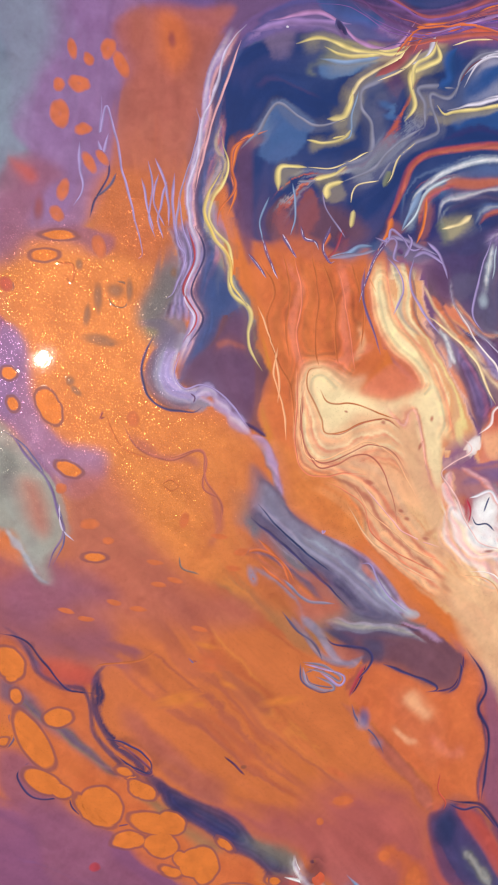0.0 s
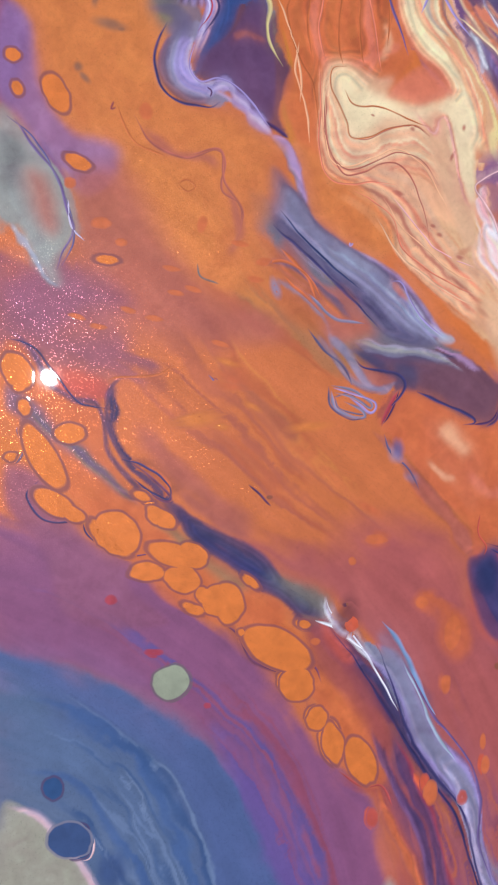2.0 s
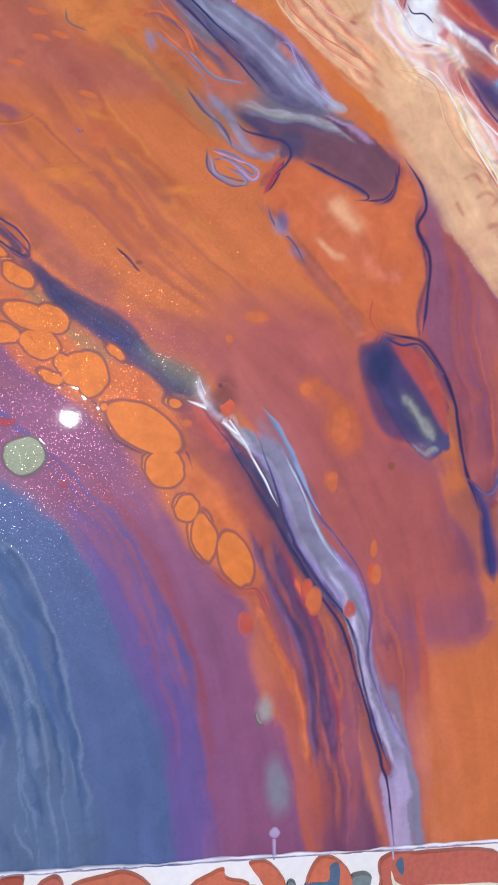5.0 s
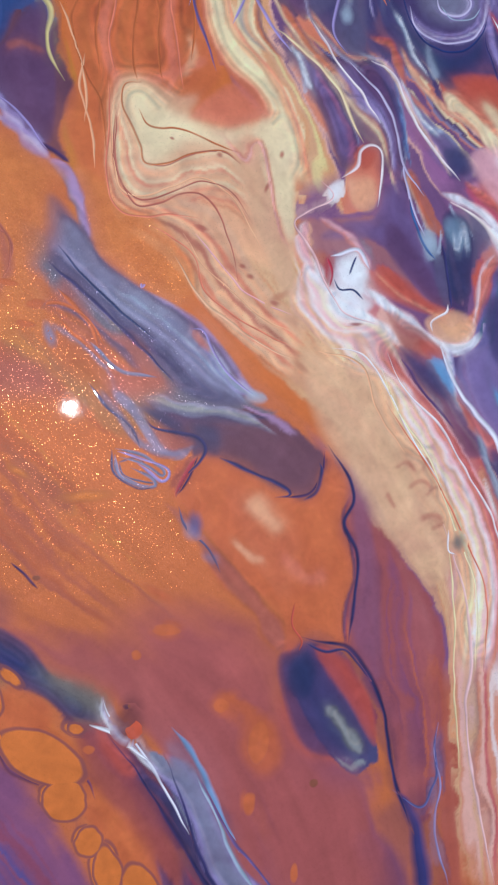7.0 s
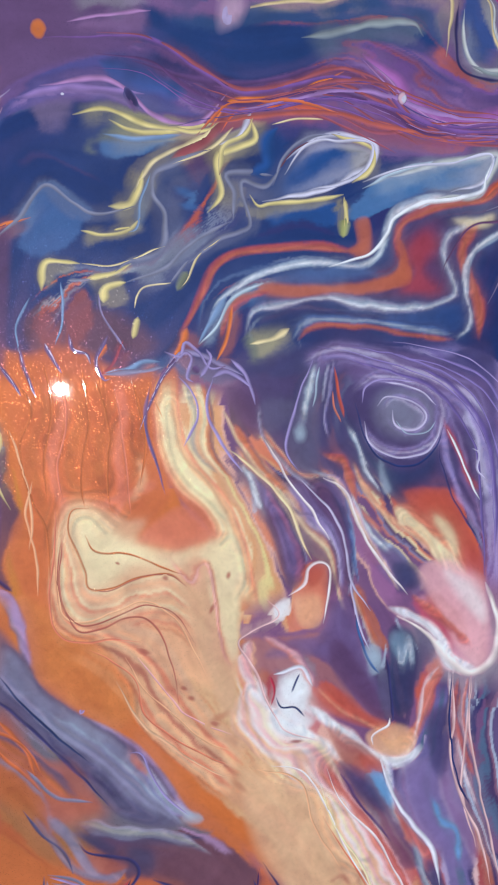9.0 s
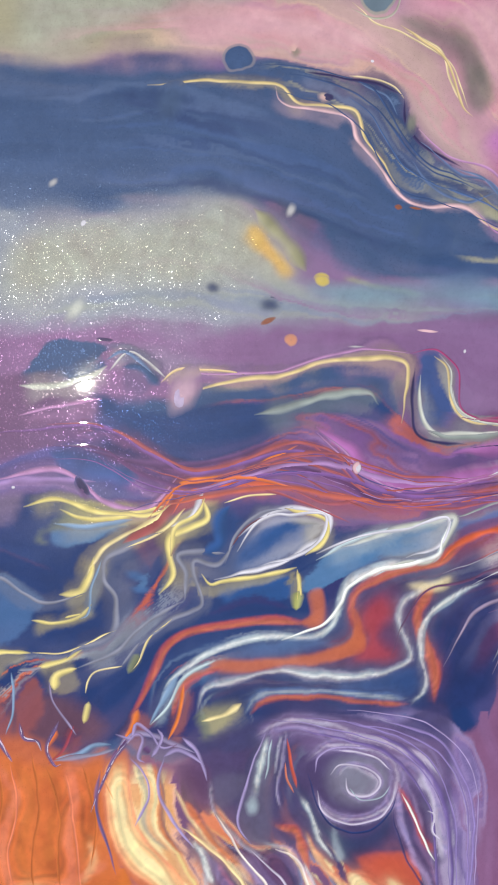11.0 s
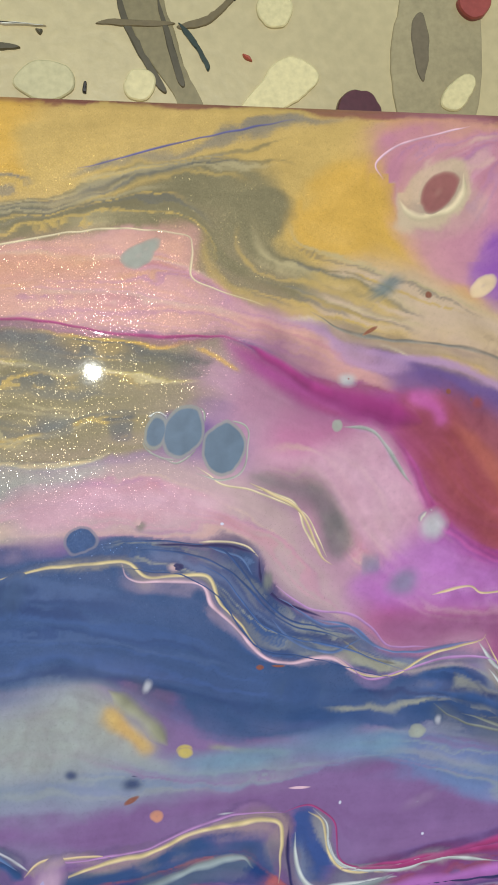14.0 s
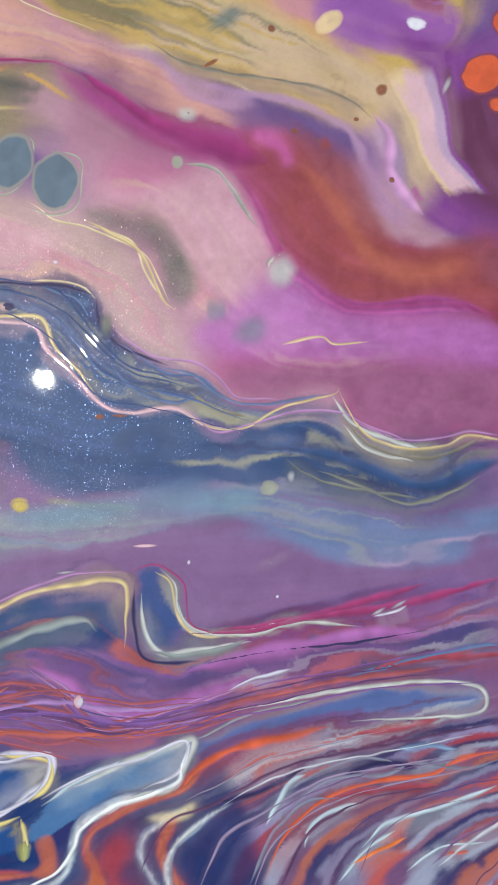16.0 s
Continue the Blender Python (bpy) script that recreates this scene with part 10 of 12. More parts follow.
pool("dull_mauve", 1.49, [(-120.9, -107), (-113.9, -109.6), (-109.2, -116), (-103.4, -124.7), (-95.5, -129.6), (-93.6, -137.1), (-85.5, -145.3), (-107.5, -142.9), (-113.2, -126.9), (-121, -117.1)])
pool("clear_orange", 1.05, [(-120.5, -79.1), (-114.6, -83.4), (-110.9, -90.6), (-103.2, -94.1), (-100.2, -96.3), (-99.3, -104.5), (-95.4, -111), (-89.4, -117.7), (-83.4, -124.4), (-75.2, -128.3), (-59.1, -140.5), (-59, -147.8), (-73.1, -145.5), (-85.5, -140), (-93.5, -129.8), (-101.4, -122.9), (-106.3, -116.3), (-113, -107.6), (-117.6, -98.2), (-120.7, -93)])
pool("slate_violet", 1.05, [(-120.7, -89), (-116.6, -91.3), (-112.8, -94.5), (-109, -99.8), (-103.2, -104.3), (-97.4, -111.9), (-93.4, -116.3), (-98.4, -112.8), (-105.2, -106.2), (-112.9, -100.5), (-117.6, -96.2), (-120.7, -94)])
rope("khaki slate_violet dark_khaki", 1.99, 2.19, [(-116.6, -93.3), (-111, -99.7), (-104.2, -105.2), (-97.4, -111.9), (-90.4, -117.6)])
pool("vermilion", 1.49, [(-110.8, -85.6), (-104.1, -86), (-99.2, -89.3), (-100.2, -93.3), (-105.1, -92.5), (-109.9, -90.7)])
rope("dark_indigo ink_blue dark_indigo", 1.00, 1.59, [(-120.5, -76.1), (-116.5, -79.3), (-113.7, -83.4), (-111.8, -88.5), (-106.1, -92.4), (-101.2, -93.2), (-99.3, -97.4), (-98.3, -104.6), (-93.4, -111.1), (-86.4, -117.9), (-82.4, -121.4)])
rope("dark_indigo ink_blue dark_indigo", 1.00, 1.39, [(-94.3, -87), (-97.2, -89.4), (-98.7, -94.4), (-97.3, -101.6), (-93.4, -108), (-87.4, -112.6), (-83.4, -117.1)])
rope("dark_indigo ink_blue ink_blue ink_blue dark_indigo", 2.59, 5.97, [(-87.4, -115.8), (-79.3, -121.6), (-71.1, -126.6), (-62.7, -132.7), (-57.4, -137.5)])
smear("rust_rose", 3.98, 4.98, [(-93.3, -96.8), (-83.4, -107.8), (-73.1, -118), (-62.7, -126.3)])
smear("rust_rose", 2.99, 1.99, [(-83.4, -113), (-73.1, -121.1), (-64.8, -126.1)])
pool("bone", 0.93, [(-124.2, -185.9), (-117.2, -188.2), (-111.3, -191.8), (-106.5, -199.7), (-103, -207.6), (-100.7, -221.7), (-124.7, -219.2)])
rope("bone pinkw2 silver_violet", 2.22, 2.72, [(-123, -185.3), (-116, -188.3), (-108.9, -197), (-104.2, -205), (-101.9, -214), (-100.7, -221.7)])
pool("clear_orange", 1.11, [(-103.1, -116.8), (-87.2, -117), (-82.3, -123.3), (-76.1, -129.7), (-68.5, -137.5), (-64.7, -142.7), (-54.2, -149.5), (-49, -157.6), (-41, -164.5), (-32.8, -171.5), (-30.7, -181), (-33.5, -188.8), (-39.7, -187), (-43, -181.5), (-46.4, -170.7), (-51.7, -163.9), (-55.6, -158.5), (-63.4, -154.3), (-68.5, -146.4), (-74.9, -141.1), (-84.9, -132), (-94.7, -129.3), (-100.7, -124.2)])
pool("khaki", 1.85, [(-88.5, -120.7), (-81.1, -124.6), (-74.8, -131), (-67.2, -136.3), (-69.8, -137.5), (-78.6, -129.7)])
pool("red_brown", 2.22, [(-51.6, -147.1), (-44.9, -148.6), (-40.9, -156.6), (-35.5, -164.8), (-30, -177), (-32.8, -182.1), (-38.3, -171.2), (-46.3, -161.6), (-50.3, -156.2)])
rope("rust_rose clear_orange red_brown", 3.21, 4.20, [(-34.2, -188.7), (-31.5, -196.9), (-27.3, -205.3), (-23.1, -215.1), (-21, -230.3)])
rope("dark_indigo dark_plum deep_red", 3.71, 4.20, [(-30, -177), (-24.5, -190.7), (-18.9, -204.7), (-16.1, -218.5), (-14.6, -231)])
rope("mid_violet dark_indigo red_brown", 2.72, 3.21, [(-35.5, -174), (-28.7, -190.4), (-21.7, -204.4), (-18.9, -230.5)])
rope("ink_blue deep_navy deep_navy dark_indigo", 3.71, 4.45, [(-83.5, -117.1), (-78.5, -124.6), (-69.7, -131.1), (-62, -136.4), (-54.2, -141.8), (-47.6, -145.9)])
rope("ink_blue dark_indigo", 2.96, 2.47, [(-47.6, -147.2), (-39.6, -156.7), (-32.8, -163.6), (-28.7, -171.8), (-24.5, -181.4), (-17.5, -189.9), (-11.8, -197.1)])
pool("dark_khaki", 2.59, [(-60.7, -135.2), (-51.5, -138), (-46.2, -142.1), (-48.9, -144.6), (-55.5, -141.1)])
rope("titanium pale_lilac", 1.24, 1.98, [(-46.9, -140.7), (-46.3, -145.3), (-40.9, -151.4), (-34.1, -158.2)])
band("dark_indigo lavender silver_violet violet_grey violet_grey silver_violet lavender mid_violet", 820, [(-38.9, -154.7), (-32.8, -160.9), (-28, -169.1), (-25.9, -177.3), (-20.3, -185.7), (-13.2, -194.3), (-8.9, -205.5), (-6, -219.5), (-0.2, -232.5)], [(-34.1, -152.3), (-26.6, -158.6), (-22.4, -168.1), (-17.5, -177.8), (-10.4, -185), (-6.8, -193.4), (-6, -205.8), (-1.7, -218.5), (4.2, -228.8)])
pool("violet_grey", 1.11, [(-32.8, -154.3), (-27.3, -157.2), (-23.1, -166.7), (-18.9, -176.4), (-13.2, -186.2), (-14.7, -190.1), (-20.3, -181.6), (-24.5, -172), (-30, -162.4)])
rope("silver_violet pale_lilac silver_violet", 2.47, 2.72, [(-18.9, -183.1), (-13.2, -190.2), (-10.4, -198.6), (-8.2, -208.3), (-4.6, -219.6), (-0.2, -231.1)])
pool("vermilion", 0.93, [(-48.3, -146.5), (-43.6, -150.6), (-39.6, -156.7), (-42.3, -157.2), (-46.3, -152.5)])
rope("rust_rose burnt_gold slate_violet rust_rose", 3.16, 4.87, [(-62.8, -60.2), (-56.4, -61.2), (-49.9, -64.8), (-43.3, -70.9), (-39.3, -74.6)])
rope("burnt_gold violet_grey rust_rose", 2.19, 2.43, [(-59, -63.8), (-51.2, -68.6), (-46, -74.8), (-44.7, -82.4)])
pool("rust_rose", 2.55, [(-46, -73.5), (-38, -73.3), (-33.9, -77.1), (-39.3, -79.8), (-46, -79.9)])
rope("violet_grey silver_violet violet_grey", 1.95, 1.46, [(-46, -77.4), (-40.7, -82.3), (-36.7, -88.7), (-32.6, -91.2), (-28.5, -88.6)])
pool("dusty_pink", 3.17, [(27.8, 177.8), (38.5, 179), (51.6, 184), (55.9, 178.1), (62.5, 168.3), (60.1, 160.6), (53.3, 157.4), (46.8, 162.9), (38.4, 173.7)])
pool("dark_khaki", 3.17, [(26.7, 174.1), (38.4, 174.2), (43.7, 168.8), (47.3, 160.7), (44.5, 156.4), (41.3, 158.6), (38.2, 166.1), (31.9, 169.9)])
pool("magenta", 2.22, [(21.1, 202.6), (28.3, 197.8), (36.7, 194.4), (49.5, 191), (58.4, 191.2), (67.3, 184.8), (63.8, 178.2), (56, 183.5), (49.4, 185.6), (41.9, 188.7), (32.4, 192.7), (23.1, 198.7)])
pool("red_brown", 2.85, [(58.4, 190.6), (71.9, 189.8), (81.1, 185.1), (85.6, 175.1), (92.7, 167.8), (112.2, 171.3), (112.1, 156.3), (101, 156.9), (83.1, 156), (76.1, 158.3), (67, 167.2), (62.6, 176), (57.2, 184.6)])
smear("rust_rose", 3.17, 4.23, [(67.3, 187), (76.3, 178.3), (83.2, 167.2), (95, 162.7), (110.4, 166.1)])
smear("pinkv2", 3.80, 2.11, [(58.4, 191.2), (65, 188.1), (67.2, 183.7)])
rope("magenta magd magenta", 2.11, 3.59, [(54.9, 183.5), (60.4, 176), (63.6, 168.3), (71.5, 159.5), (80.7, 155.5), (101, 156.4), (112.1, 153.9)])
pool("orchid", 3.49, [(53.3, 155.8), (62.4, 161.7), (69.2, 160.6), (76, 155.5), (90.2, 154.2), (101, 154.9), (112.1, 151.6), (112, 142.9), (90.1, 144.5), (71.3, 144.9), (50.9, 146.5), (46.6, 150.9)])
smear("violet_grey", 4.23, 3.59, [(48.9, 155), (53.3, 155)])
pool("rose_mauve", 2.91, [(57.6, 143.8), (112, 142.5), (112, 130.3), (102.1, 130.6), (92.3, 129), (81.6, 132.5), (78.2, 138.8), (70, 139.6), (59.7, 138.2)])
pool("silver_sage", 4.23, [(-52.4, 181.6), (-44, 184), (-39.8, 177.7), (-35.5, 175.1), (-18.1, 175.6), (-4.7, 176.8), (-11.4, 172.5), (-24.6, 168.8), (-37.6, 163.6), (-52.4, 159)])
pool("goldp", 3.91, [(-37.8, 215.9), (-22.8, 219.3), (-5.3, 219.3), (0.4, 216), (-18.4, 214.2), (-35.7, 212.5)])
pool("dusty_pink", 3.91, [(-24.6, 168.3), (-9.2, 172), (6.7, 172.4), (20.6, 169.3), (11.4, 165.7), (-2.4, 168.2), (-18, 164)])
pool("dark_khaki", 2.60, [(-29.2, 203.8), (-21.6, 205.3), (-14, 203.5), (-9.5, 199.6), (-5, 197.4), (-9.4, 195.4), (-18.3, 197.5), (-24.9, 201)])
pool("dark_khaki", 3.26, [(-52.4, 191), (-44.1, 192.8), (-36.6, 190.6), (-33.4, 185.5), (-26.9, 184.6), (-32.3, 182.5), (-39.8, 184.2), (-52.4, 187.1)])
smear("dark_khaki", 3.26, 2.82, [(-17.6, 184.1), (-13.8, 185.1), (-9.5, 184.7)])
smear("dark_khaki", 2.60, 2.17, [(-3.7, 184.6), (-0.3, 185.1), (1.9, 184.8)])
smear("dark_khaki", 4.34, 3.26, [(-41.6, 222.6), (-35.7, 223.2), (-30.9, 222.4)])
rope("silver_sage goldl khaki", 1.30, 1.30, [(-40.8, 179.8), (-38.7, 177.2), (-34.4, 175.7), (-24.7, 177.6), (-14.8, 176.8), (-3.6, 178.8)])
pool("silver_sage", 4.31, [(-52.3, 119.5), (-37.4, 125.4), (-23.2, 127.5), (-9.9, 132.4), (-1.9, 129), (5.1, 118.6), (-4, 115.3), (-22, 113.4), (-37.3, 112.6), (-52.3, 108.5)])
smear("ochre_gold", 3.98, 2.66, [(-5.3, 127.9), (-0.7, 122.7), (5.7, 116.9)])
pool("teal_grey", 3.65, [(9.8, 115.1), (26.3, 117.7), (56.2, 118.7), (56.3, 114.7), (35.9, 113.9), (19.2, 112.3)])
settle()
STREAK = (1 + 0.07 * np.clip(A, -1, 1) + 0.08 * np.clip(B, -1, 1))
FIELD *= (1 + FRESH * (STREAK - 1))[..., None]
line("titanium", 0.76, 0.76, [(43.6, 67.4), (41.8, 62.6), (40.2, 58.9), (27.6, 55.5), (21.8, 52.1), (19.9, 47.9), (16.4, 43.6), (7.2, 40)])
line("pale_lilac", 0.45, 0.45, [(19.9, 10.9), (22, 13.2), (27.9, 12.3), (31.2, 9.5), (29, 6.3), (24.5, 6.9), (23.5, 10.3)])
line("pale_lilac", 0.45, 0.36, [(17.3, 7.3), (19.2, 2.3), (24.7, 0), (31, 1.3), (34.1, 4.9), (34.9, 8.5)])
line("lavender", 0.36, 0.36, [(16.3, 11.5), (17.1, 15), (21.5, 17), (28.7, 16.7)])
line("deep_navy", 0.45, 0.45, [(14.9, 11.4), (17.4, 3.9), (22, -1), (29.3, -1.5), (33.7, 2.3), (35.4, 7.6)])
line("ice_grey", 0.36, 0.36, [(24.4, 7.8), (27.2, 5.4), (31.3, 5.8), (33.5, 8.4)])
line("pale_lilac", 0.36, 0.36, [(21.5, 16.2), (28.8, 15), (33.4, 11.8)])
line("titanium", 0.36, 0.36, [(36.3, 6.8), (39.7, 0.9), (42.7, -5.1), (45, -8.4)])
line("pale_lilac", 0.45, 0.45, [(42.5, 2.8), (43.9, 2), (43.8, -1.5), (46, -4)])
line("dark_indigo", 0.36, 0.45, [(34.4, 3.2), (35.7, -1.9), (38.7, -8.8), (45.5, -18.1)])
cell("ice_grey", 3.1, 4.2, 1.07, 1.52, 6)
line("lavender", 0.45, 0.45, [(5, 20.1), (3, 14), (1, 6.2), (0.3, 0.2), (3.5, -4.2)])
line("ice_grey", 0.36, 0.36, [(6.5, 18.5), (6.1, 13.3), (5.7, 9.9)])
line("vermilion", 0.45, 0.62, [(9.9, 18.7), (11.1, 12.9), (12.6, 7.8)])
line("salmon", 0.36, 0.36, [(9.8, 13.6), (10.3, 10.2), (12, 6.9)])
line("pink_white", 0.54, 0.54, [(8.8, -5.2), (14.2, -8.3), (17.5, -15.9), (23.1, -23.4), (29.2, -30.1)])
line("pale_lilac", 0.45, 0.45, [(3.5, -5.5), (10.8, -12.4), (14.5, -19.5), (16.5, -28), (21.2, -33.9)])
line("pink_white", 0.45, 0.45, [(-4.5, 2.5), (0.9, -5.7), (6.4, -12.2), (10.9, -18.8)])
line("pink_white", 0.62, 0.54, [(2.5, -31.1), (5.9, -28.4), (6.7, -24.9), (9.3, -23.3), (11.3, -24.8), (11.3, -30.8), (10.4, -36.8)])
line("pale_lilac", 0.45, 0.45, [(16, -26.2), (17.1, -32.1), (19.1, -38.1), (21.4, -42.4)])
line("soft_blue", 0.54, 0.54, [(17.6, -34.7), (19.1, -39.9), (21.5, -45), (23.8, -47.5)])
line("pink_white", 0.54, 0.54, [(26.8, -57.1), (26.5, -59.2), (23.3, -61), (23.4, -63.2)])
line("deep_navy", 0.36, 0.27, [(4.4, -51.8), (5.2, -49.6), (6, -47.7)])
line("deep_navy", 0.45, 0.45, [(0.9, -52.7), (2.3, -54.8), (5.4, -54.8), (7.6, -56.9)])
cell("red_brown", 6, -62.3, 1.25, 0.36, 0)
line("deep_navy", 0.45, 0.45, [(40.8, -48.1), (40.7, -58.7), (43.4, -71), (47.7, -78.1)])
line("pink_white", 0.45, 0.45, [(13.2, -68.3), (17, -76.1), (25.4, -84), (30.2, -91.9), (36.9, -102.6), (40, -111.6), (41.2, -121.4), (39.9, -138.2)])
line("warm_cream", 0.45, 0.36, [(11.5, -70.9), (15.4, -80.4), (22.9, -90.9), (27.8, -103.3), (31.7, -112.2), (34.3, -121.1), (34.3, -137.9)])
line("pink_white", 0.36, 0.36, [(0.9, -67.5), (8, -69.2), (13.5, -76.9), (19.2, -87.4), (26.7, -98)])
line("peach", 0.36, 0.36, [(-2.5, -68.3), (7.1, -70.9), (10.9, -80.4), (17.4, -90)])
line("salmon", 0.36, 0.36, [(12.7, -78.7), (20.1, -89.1), (26.8, -99.7), (32.6, -111.3), (36.6, -121.2), (36.2, -138)])
cell("dark_khaki", 29.8, -109.5, 1.26, 1.62, 0)
line("pink_white", 0.54, 0.36, [(27.4, -106.8), (27.6, -111.2), (29.8, -111.7), (31.2, -110)])
line("burnt_gold", 0.54, 0.43, [(-57.2, 13.3), (-53.1, 5.5), (-55.1, -2.6), (-51.9, -12.7), (-48.8, -18.7), (-47.1, -31)])
line("peach", 0.54, 0.43, [(-52, -8.6), (-53, -15.7), (-50.8, -22.8), (-49.7, -32)])
line("burnt_gold", 0.54, 0.43, [(-51.1, 15.5), (-48.9, 5.6), (-49.9, -4.5), (-48.8, -12.6)])
line("salmon", 0.54, 0.43, [(-47.9, 13.6), (-45.8, 4.6), (-47.3, -5.5), (-45.7, -12.6)])
line("burnt_gold", 0.54, 0.43, [(-43.8, 15.8), (-41.6, 4.7), (-42.5, -7.5), (-41.4, -13.6)])
line("burnt_gold", 0.54, 0.43, [(-40.6, 12.9), (-37.3, 2.8), (-37.2, -7.4), (-36.1, -13.5)])
line("salmon", 0.54, 0.43, [(-36.3, 11), (-34.1, -0.2), (-32.9, -8.4), (-31.8, -14.5)])
line("peach", 0.54, 0.43, [(-57.2, 1.4), (-54, -6.6), (-51.9, -15.7), (-51.9, -22.8)])
line("burnt_gold", 0.54, 0.43, [(-33.2, 13.1), (-29.8, 2), (-30.2, -8.3)])
line("mid_violet", 0.97, 0.43, [(-59.6, 14.3), (-57.2, 11.4), (-55.2, 8.4)])
line("pale_lilac", 0.43, 0.32, [(-59.6, 14.3), (-57.2, 11.4), (-55.2, 8.4)])
line("mid_violet", 0.97, 0.43, [(-56.2, 18.3), (-54.7, 13.4), (-52.1, 8.5)])
line("pale_lilac", 0.43, 0.32, [(-56.2, 18.3), (-54.7, 13.4), (-52.1, 8.5)])
line("mid_violet", 0.97, 0.43, [(-51.1, 19.5), (-49.5, 16.6), (-47.4, 13.7)])
line("pale_lilac", 0.43, 0.32, [(-51.1, 19.5), (-49.5, 16.6), (-47.4, 13.7)])
line("mid_violet", 0.97, 0.43, [(-46.4, 21.7), (-45.4, 18.7), (-42.7, 17.8), (-41.7, 15.9)])
line("pale_lilac", 0.43, 0.32, [(-46.4, 21.7), (-45.4, 18.7), (-42.7, 17.8), (-41.7, 15.9)])
line("mid_violet", 0.97, 0.43, [(-38.6, 22), (-40.6, 16.9), (-39, 12.9), (-37.4, 13)])
line("pale_lilac", 0.43, 0.32, [(-38.6, 22), (-40.6, 16.9), (-39, 12.9), (-37.4, 13)])
line("mid_violet", 0.97, 0.43, [(-23.5, 18.5), (-26.7, 14.3), (-29.3, 8.1), (-30.9, 3)])
line("pale_lilac", 0.43, 0.32, [(-23.5, 18.5), (-26.7, 14.3), (-29.3, 8.1), (-30.9, 3)])
line("silver_violet", 0.86, 0.86, [(-39.5, 13.9), (-35.3, 14.5), (-31, 15.2), (-26.7, 16.4)])
line("lavender", 0.65, 0.54, [(-26.8, 19.4), (-23.5, 18.5), (-22.5, 21.6), (-19.2, 19.7), (-17, 16.7), (-13.7, 17.3)])
line("lavender", 0.75, 0.54, [(-24.6, 17.4), (-22.5, 19.6), (-20.8, 18.1), (-21.8, 14.5), (-20.2, 13.5)])
line("lavender", 0.75, 0.54, [(-19.1, 14.6), (-17, 18.7), (-18.1, 20.7)])
line("lavender", 0.75, 0.54, [(-16.4, 14.6), (-13.7, 16.3), (-10.3, 14.8), (-7.5, 12.8)])
line("lavender", 0.75, 0.54, [(-12.6, 18.9), (-9.2, 15.9), (-6.9, 9.7)])
line("mid_violet", 0.75, 0.54, [(-29.4, 12.2), (-29.8, 4), (-27, -4.2), (-24.8, -10.3)])
line("lavender", 0.54, 0.54, [(-23.5, 14.4), (-20.7, 11.4), (-19, 6.3), (-21.6, 0.1)])
line("lavender", 0.54, 0.54, [(-16.4, 14.6), (-17.4, 8.4), (-14.5, 2.3), (-8.9, -4.9)])
line("burnt_gold", 0.41, 0.41, [(-40.5, -13.6), (-44.1, -14.6), (-44.5, -18.7), (-42.3, -22.7), (-40.5, -26.7), (-39.6, -30.3), (-35.2, -30.2), (-30.3, -27.9), (-23.7, -26.8), (-19.5, -29.2)])
line("peach", 0.41, 0.33, [(-46, -15.5), (-46.6, -23.7), (-45.7, -31), (-44.7, -35.8), (-40.7, -37.3), (-35, -35.5), (-27.7, -32.8), (-21, -36.8), (-16.6, -44.2), (-13.9, -49.1)])
line("rust_rose", 0.33, 0.33, [(-45.2, -17.9), (-45.8, -26.9), (-44.8, -33.4), (-41.5, -39), (-36.6, -38.5), (-30.1, -35.8), (-25.1, -38.5), (-21.6, -46), (-19.7, -54.3)])
line("salmon", 0.41, 0.41, [(-47.3, -13.9), (-47, -23.7), (-47.6, -31.9), (-46.3, -38.3), (-42.2, -41.5), (-34.9, -40.9), (-28.3, -41.1)])
line("burnt_gold", 0.33, 0.33, [(-41.1, -19.3), (-38.6, -22.5), (-32.1, -23), (-25.4, -25.3), (-20.4, -26.7)])
line("salmon", 0.33, 0.33, [(-38.9, -43), (-34, -45.4), (-29, -49.4), (-27.1, -56.1), (-21.2, -61), (-15.2, -64.3), (-8, -67.7)])
line("peach", 0.33, 0.33, [(-31.5, -44.5), (-27.3, -51.1), (-21.3, -56), (-14.4, -61.8), (-8.1, -64.3)])
line("warm_tan", 0.41, 0.41, [(-33.1, -49.5), (-27.9, -57.7), (-20.3, -63.5), (-12.5, -68.5), (-7.9, -70.2)])
line("shell_pink", 0.33, 0.33, [(-29.1, -44.5), (-24, -50.2), (-18.8, -55.9), (-12.8, -59.2), (-8.1, -60.9)])
line("rust_rose", 0.33, 0.25, [(-39.6, -30.6), (-35.2, -30.4), (-30.3, -28.1), (-23.7, -27), (-19.5, -29.4)])
line("rust_rose", 0.33, 0.25, [(-45.5, -19.5), (-46.2, -26.9), (-44.8, -34.2), (-40.7, -38), (-35, -36.5), (-27.7, -33.5), (-21.8, -35.1), (-17.5, -40.8)])
cell("rust_rose", -27.5, -43.2, 1.14, 0.49, -20)
cell("rust_rose", -17.2, -53, 0.74, 0.49, -20)
cell("rust_rose", -13.9, -34, 0.41, 0.98, -20)
cell("rust_rose", -12, -58.4, 0.98, 0.57, -20)
cell("rust_rose", -34.1, -24.9, 0.41, 0.25, -20)
cell("rust_rose", -24, -27.7, 0.57, 0.41, -20)
cell("rust_rose", -10.7, -26.8, 0.41, 0.65, -14)
cell("rust_rose", -18.9, -50.9, 0.65, 0.41, -20)
line("dark_indigo", 0.74, 0.57, [(-58.9, -51.6), (-52.2, -57.4), (-44.9, -64.1), (-39.1, -69.4), (-33.2, -75.6)])
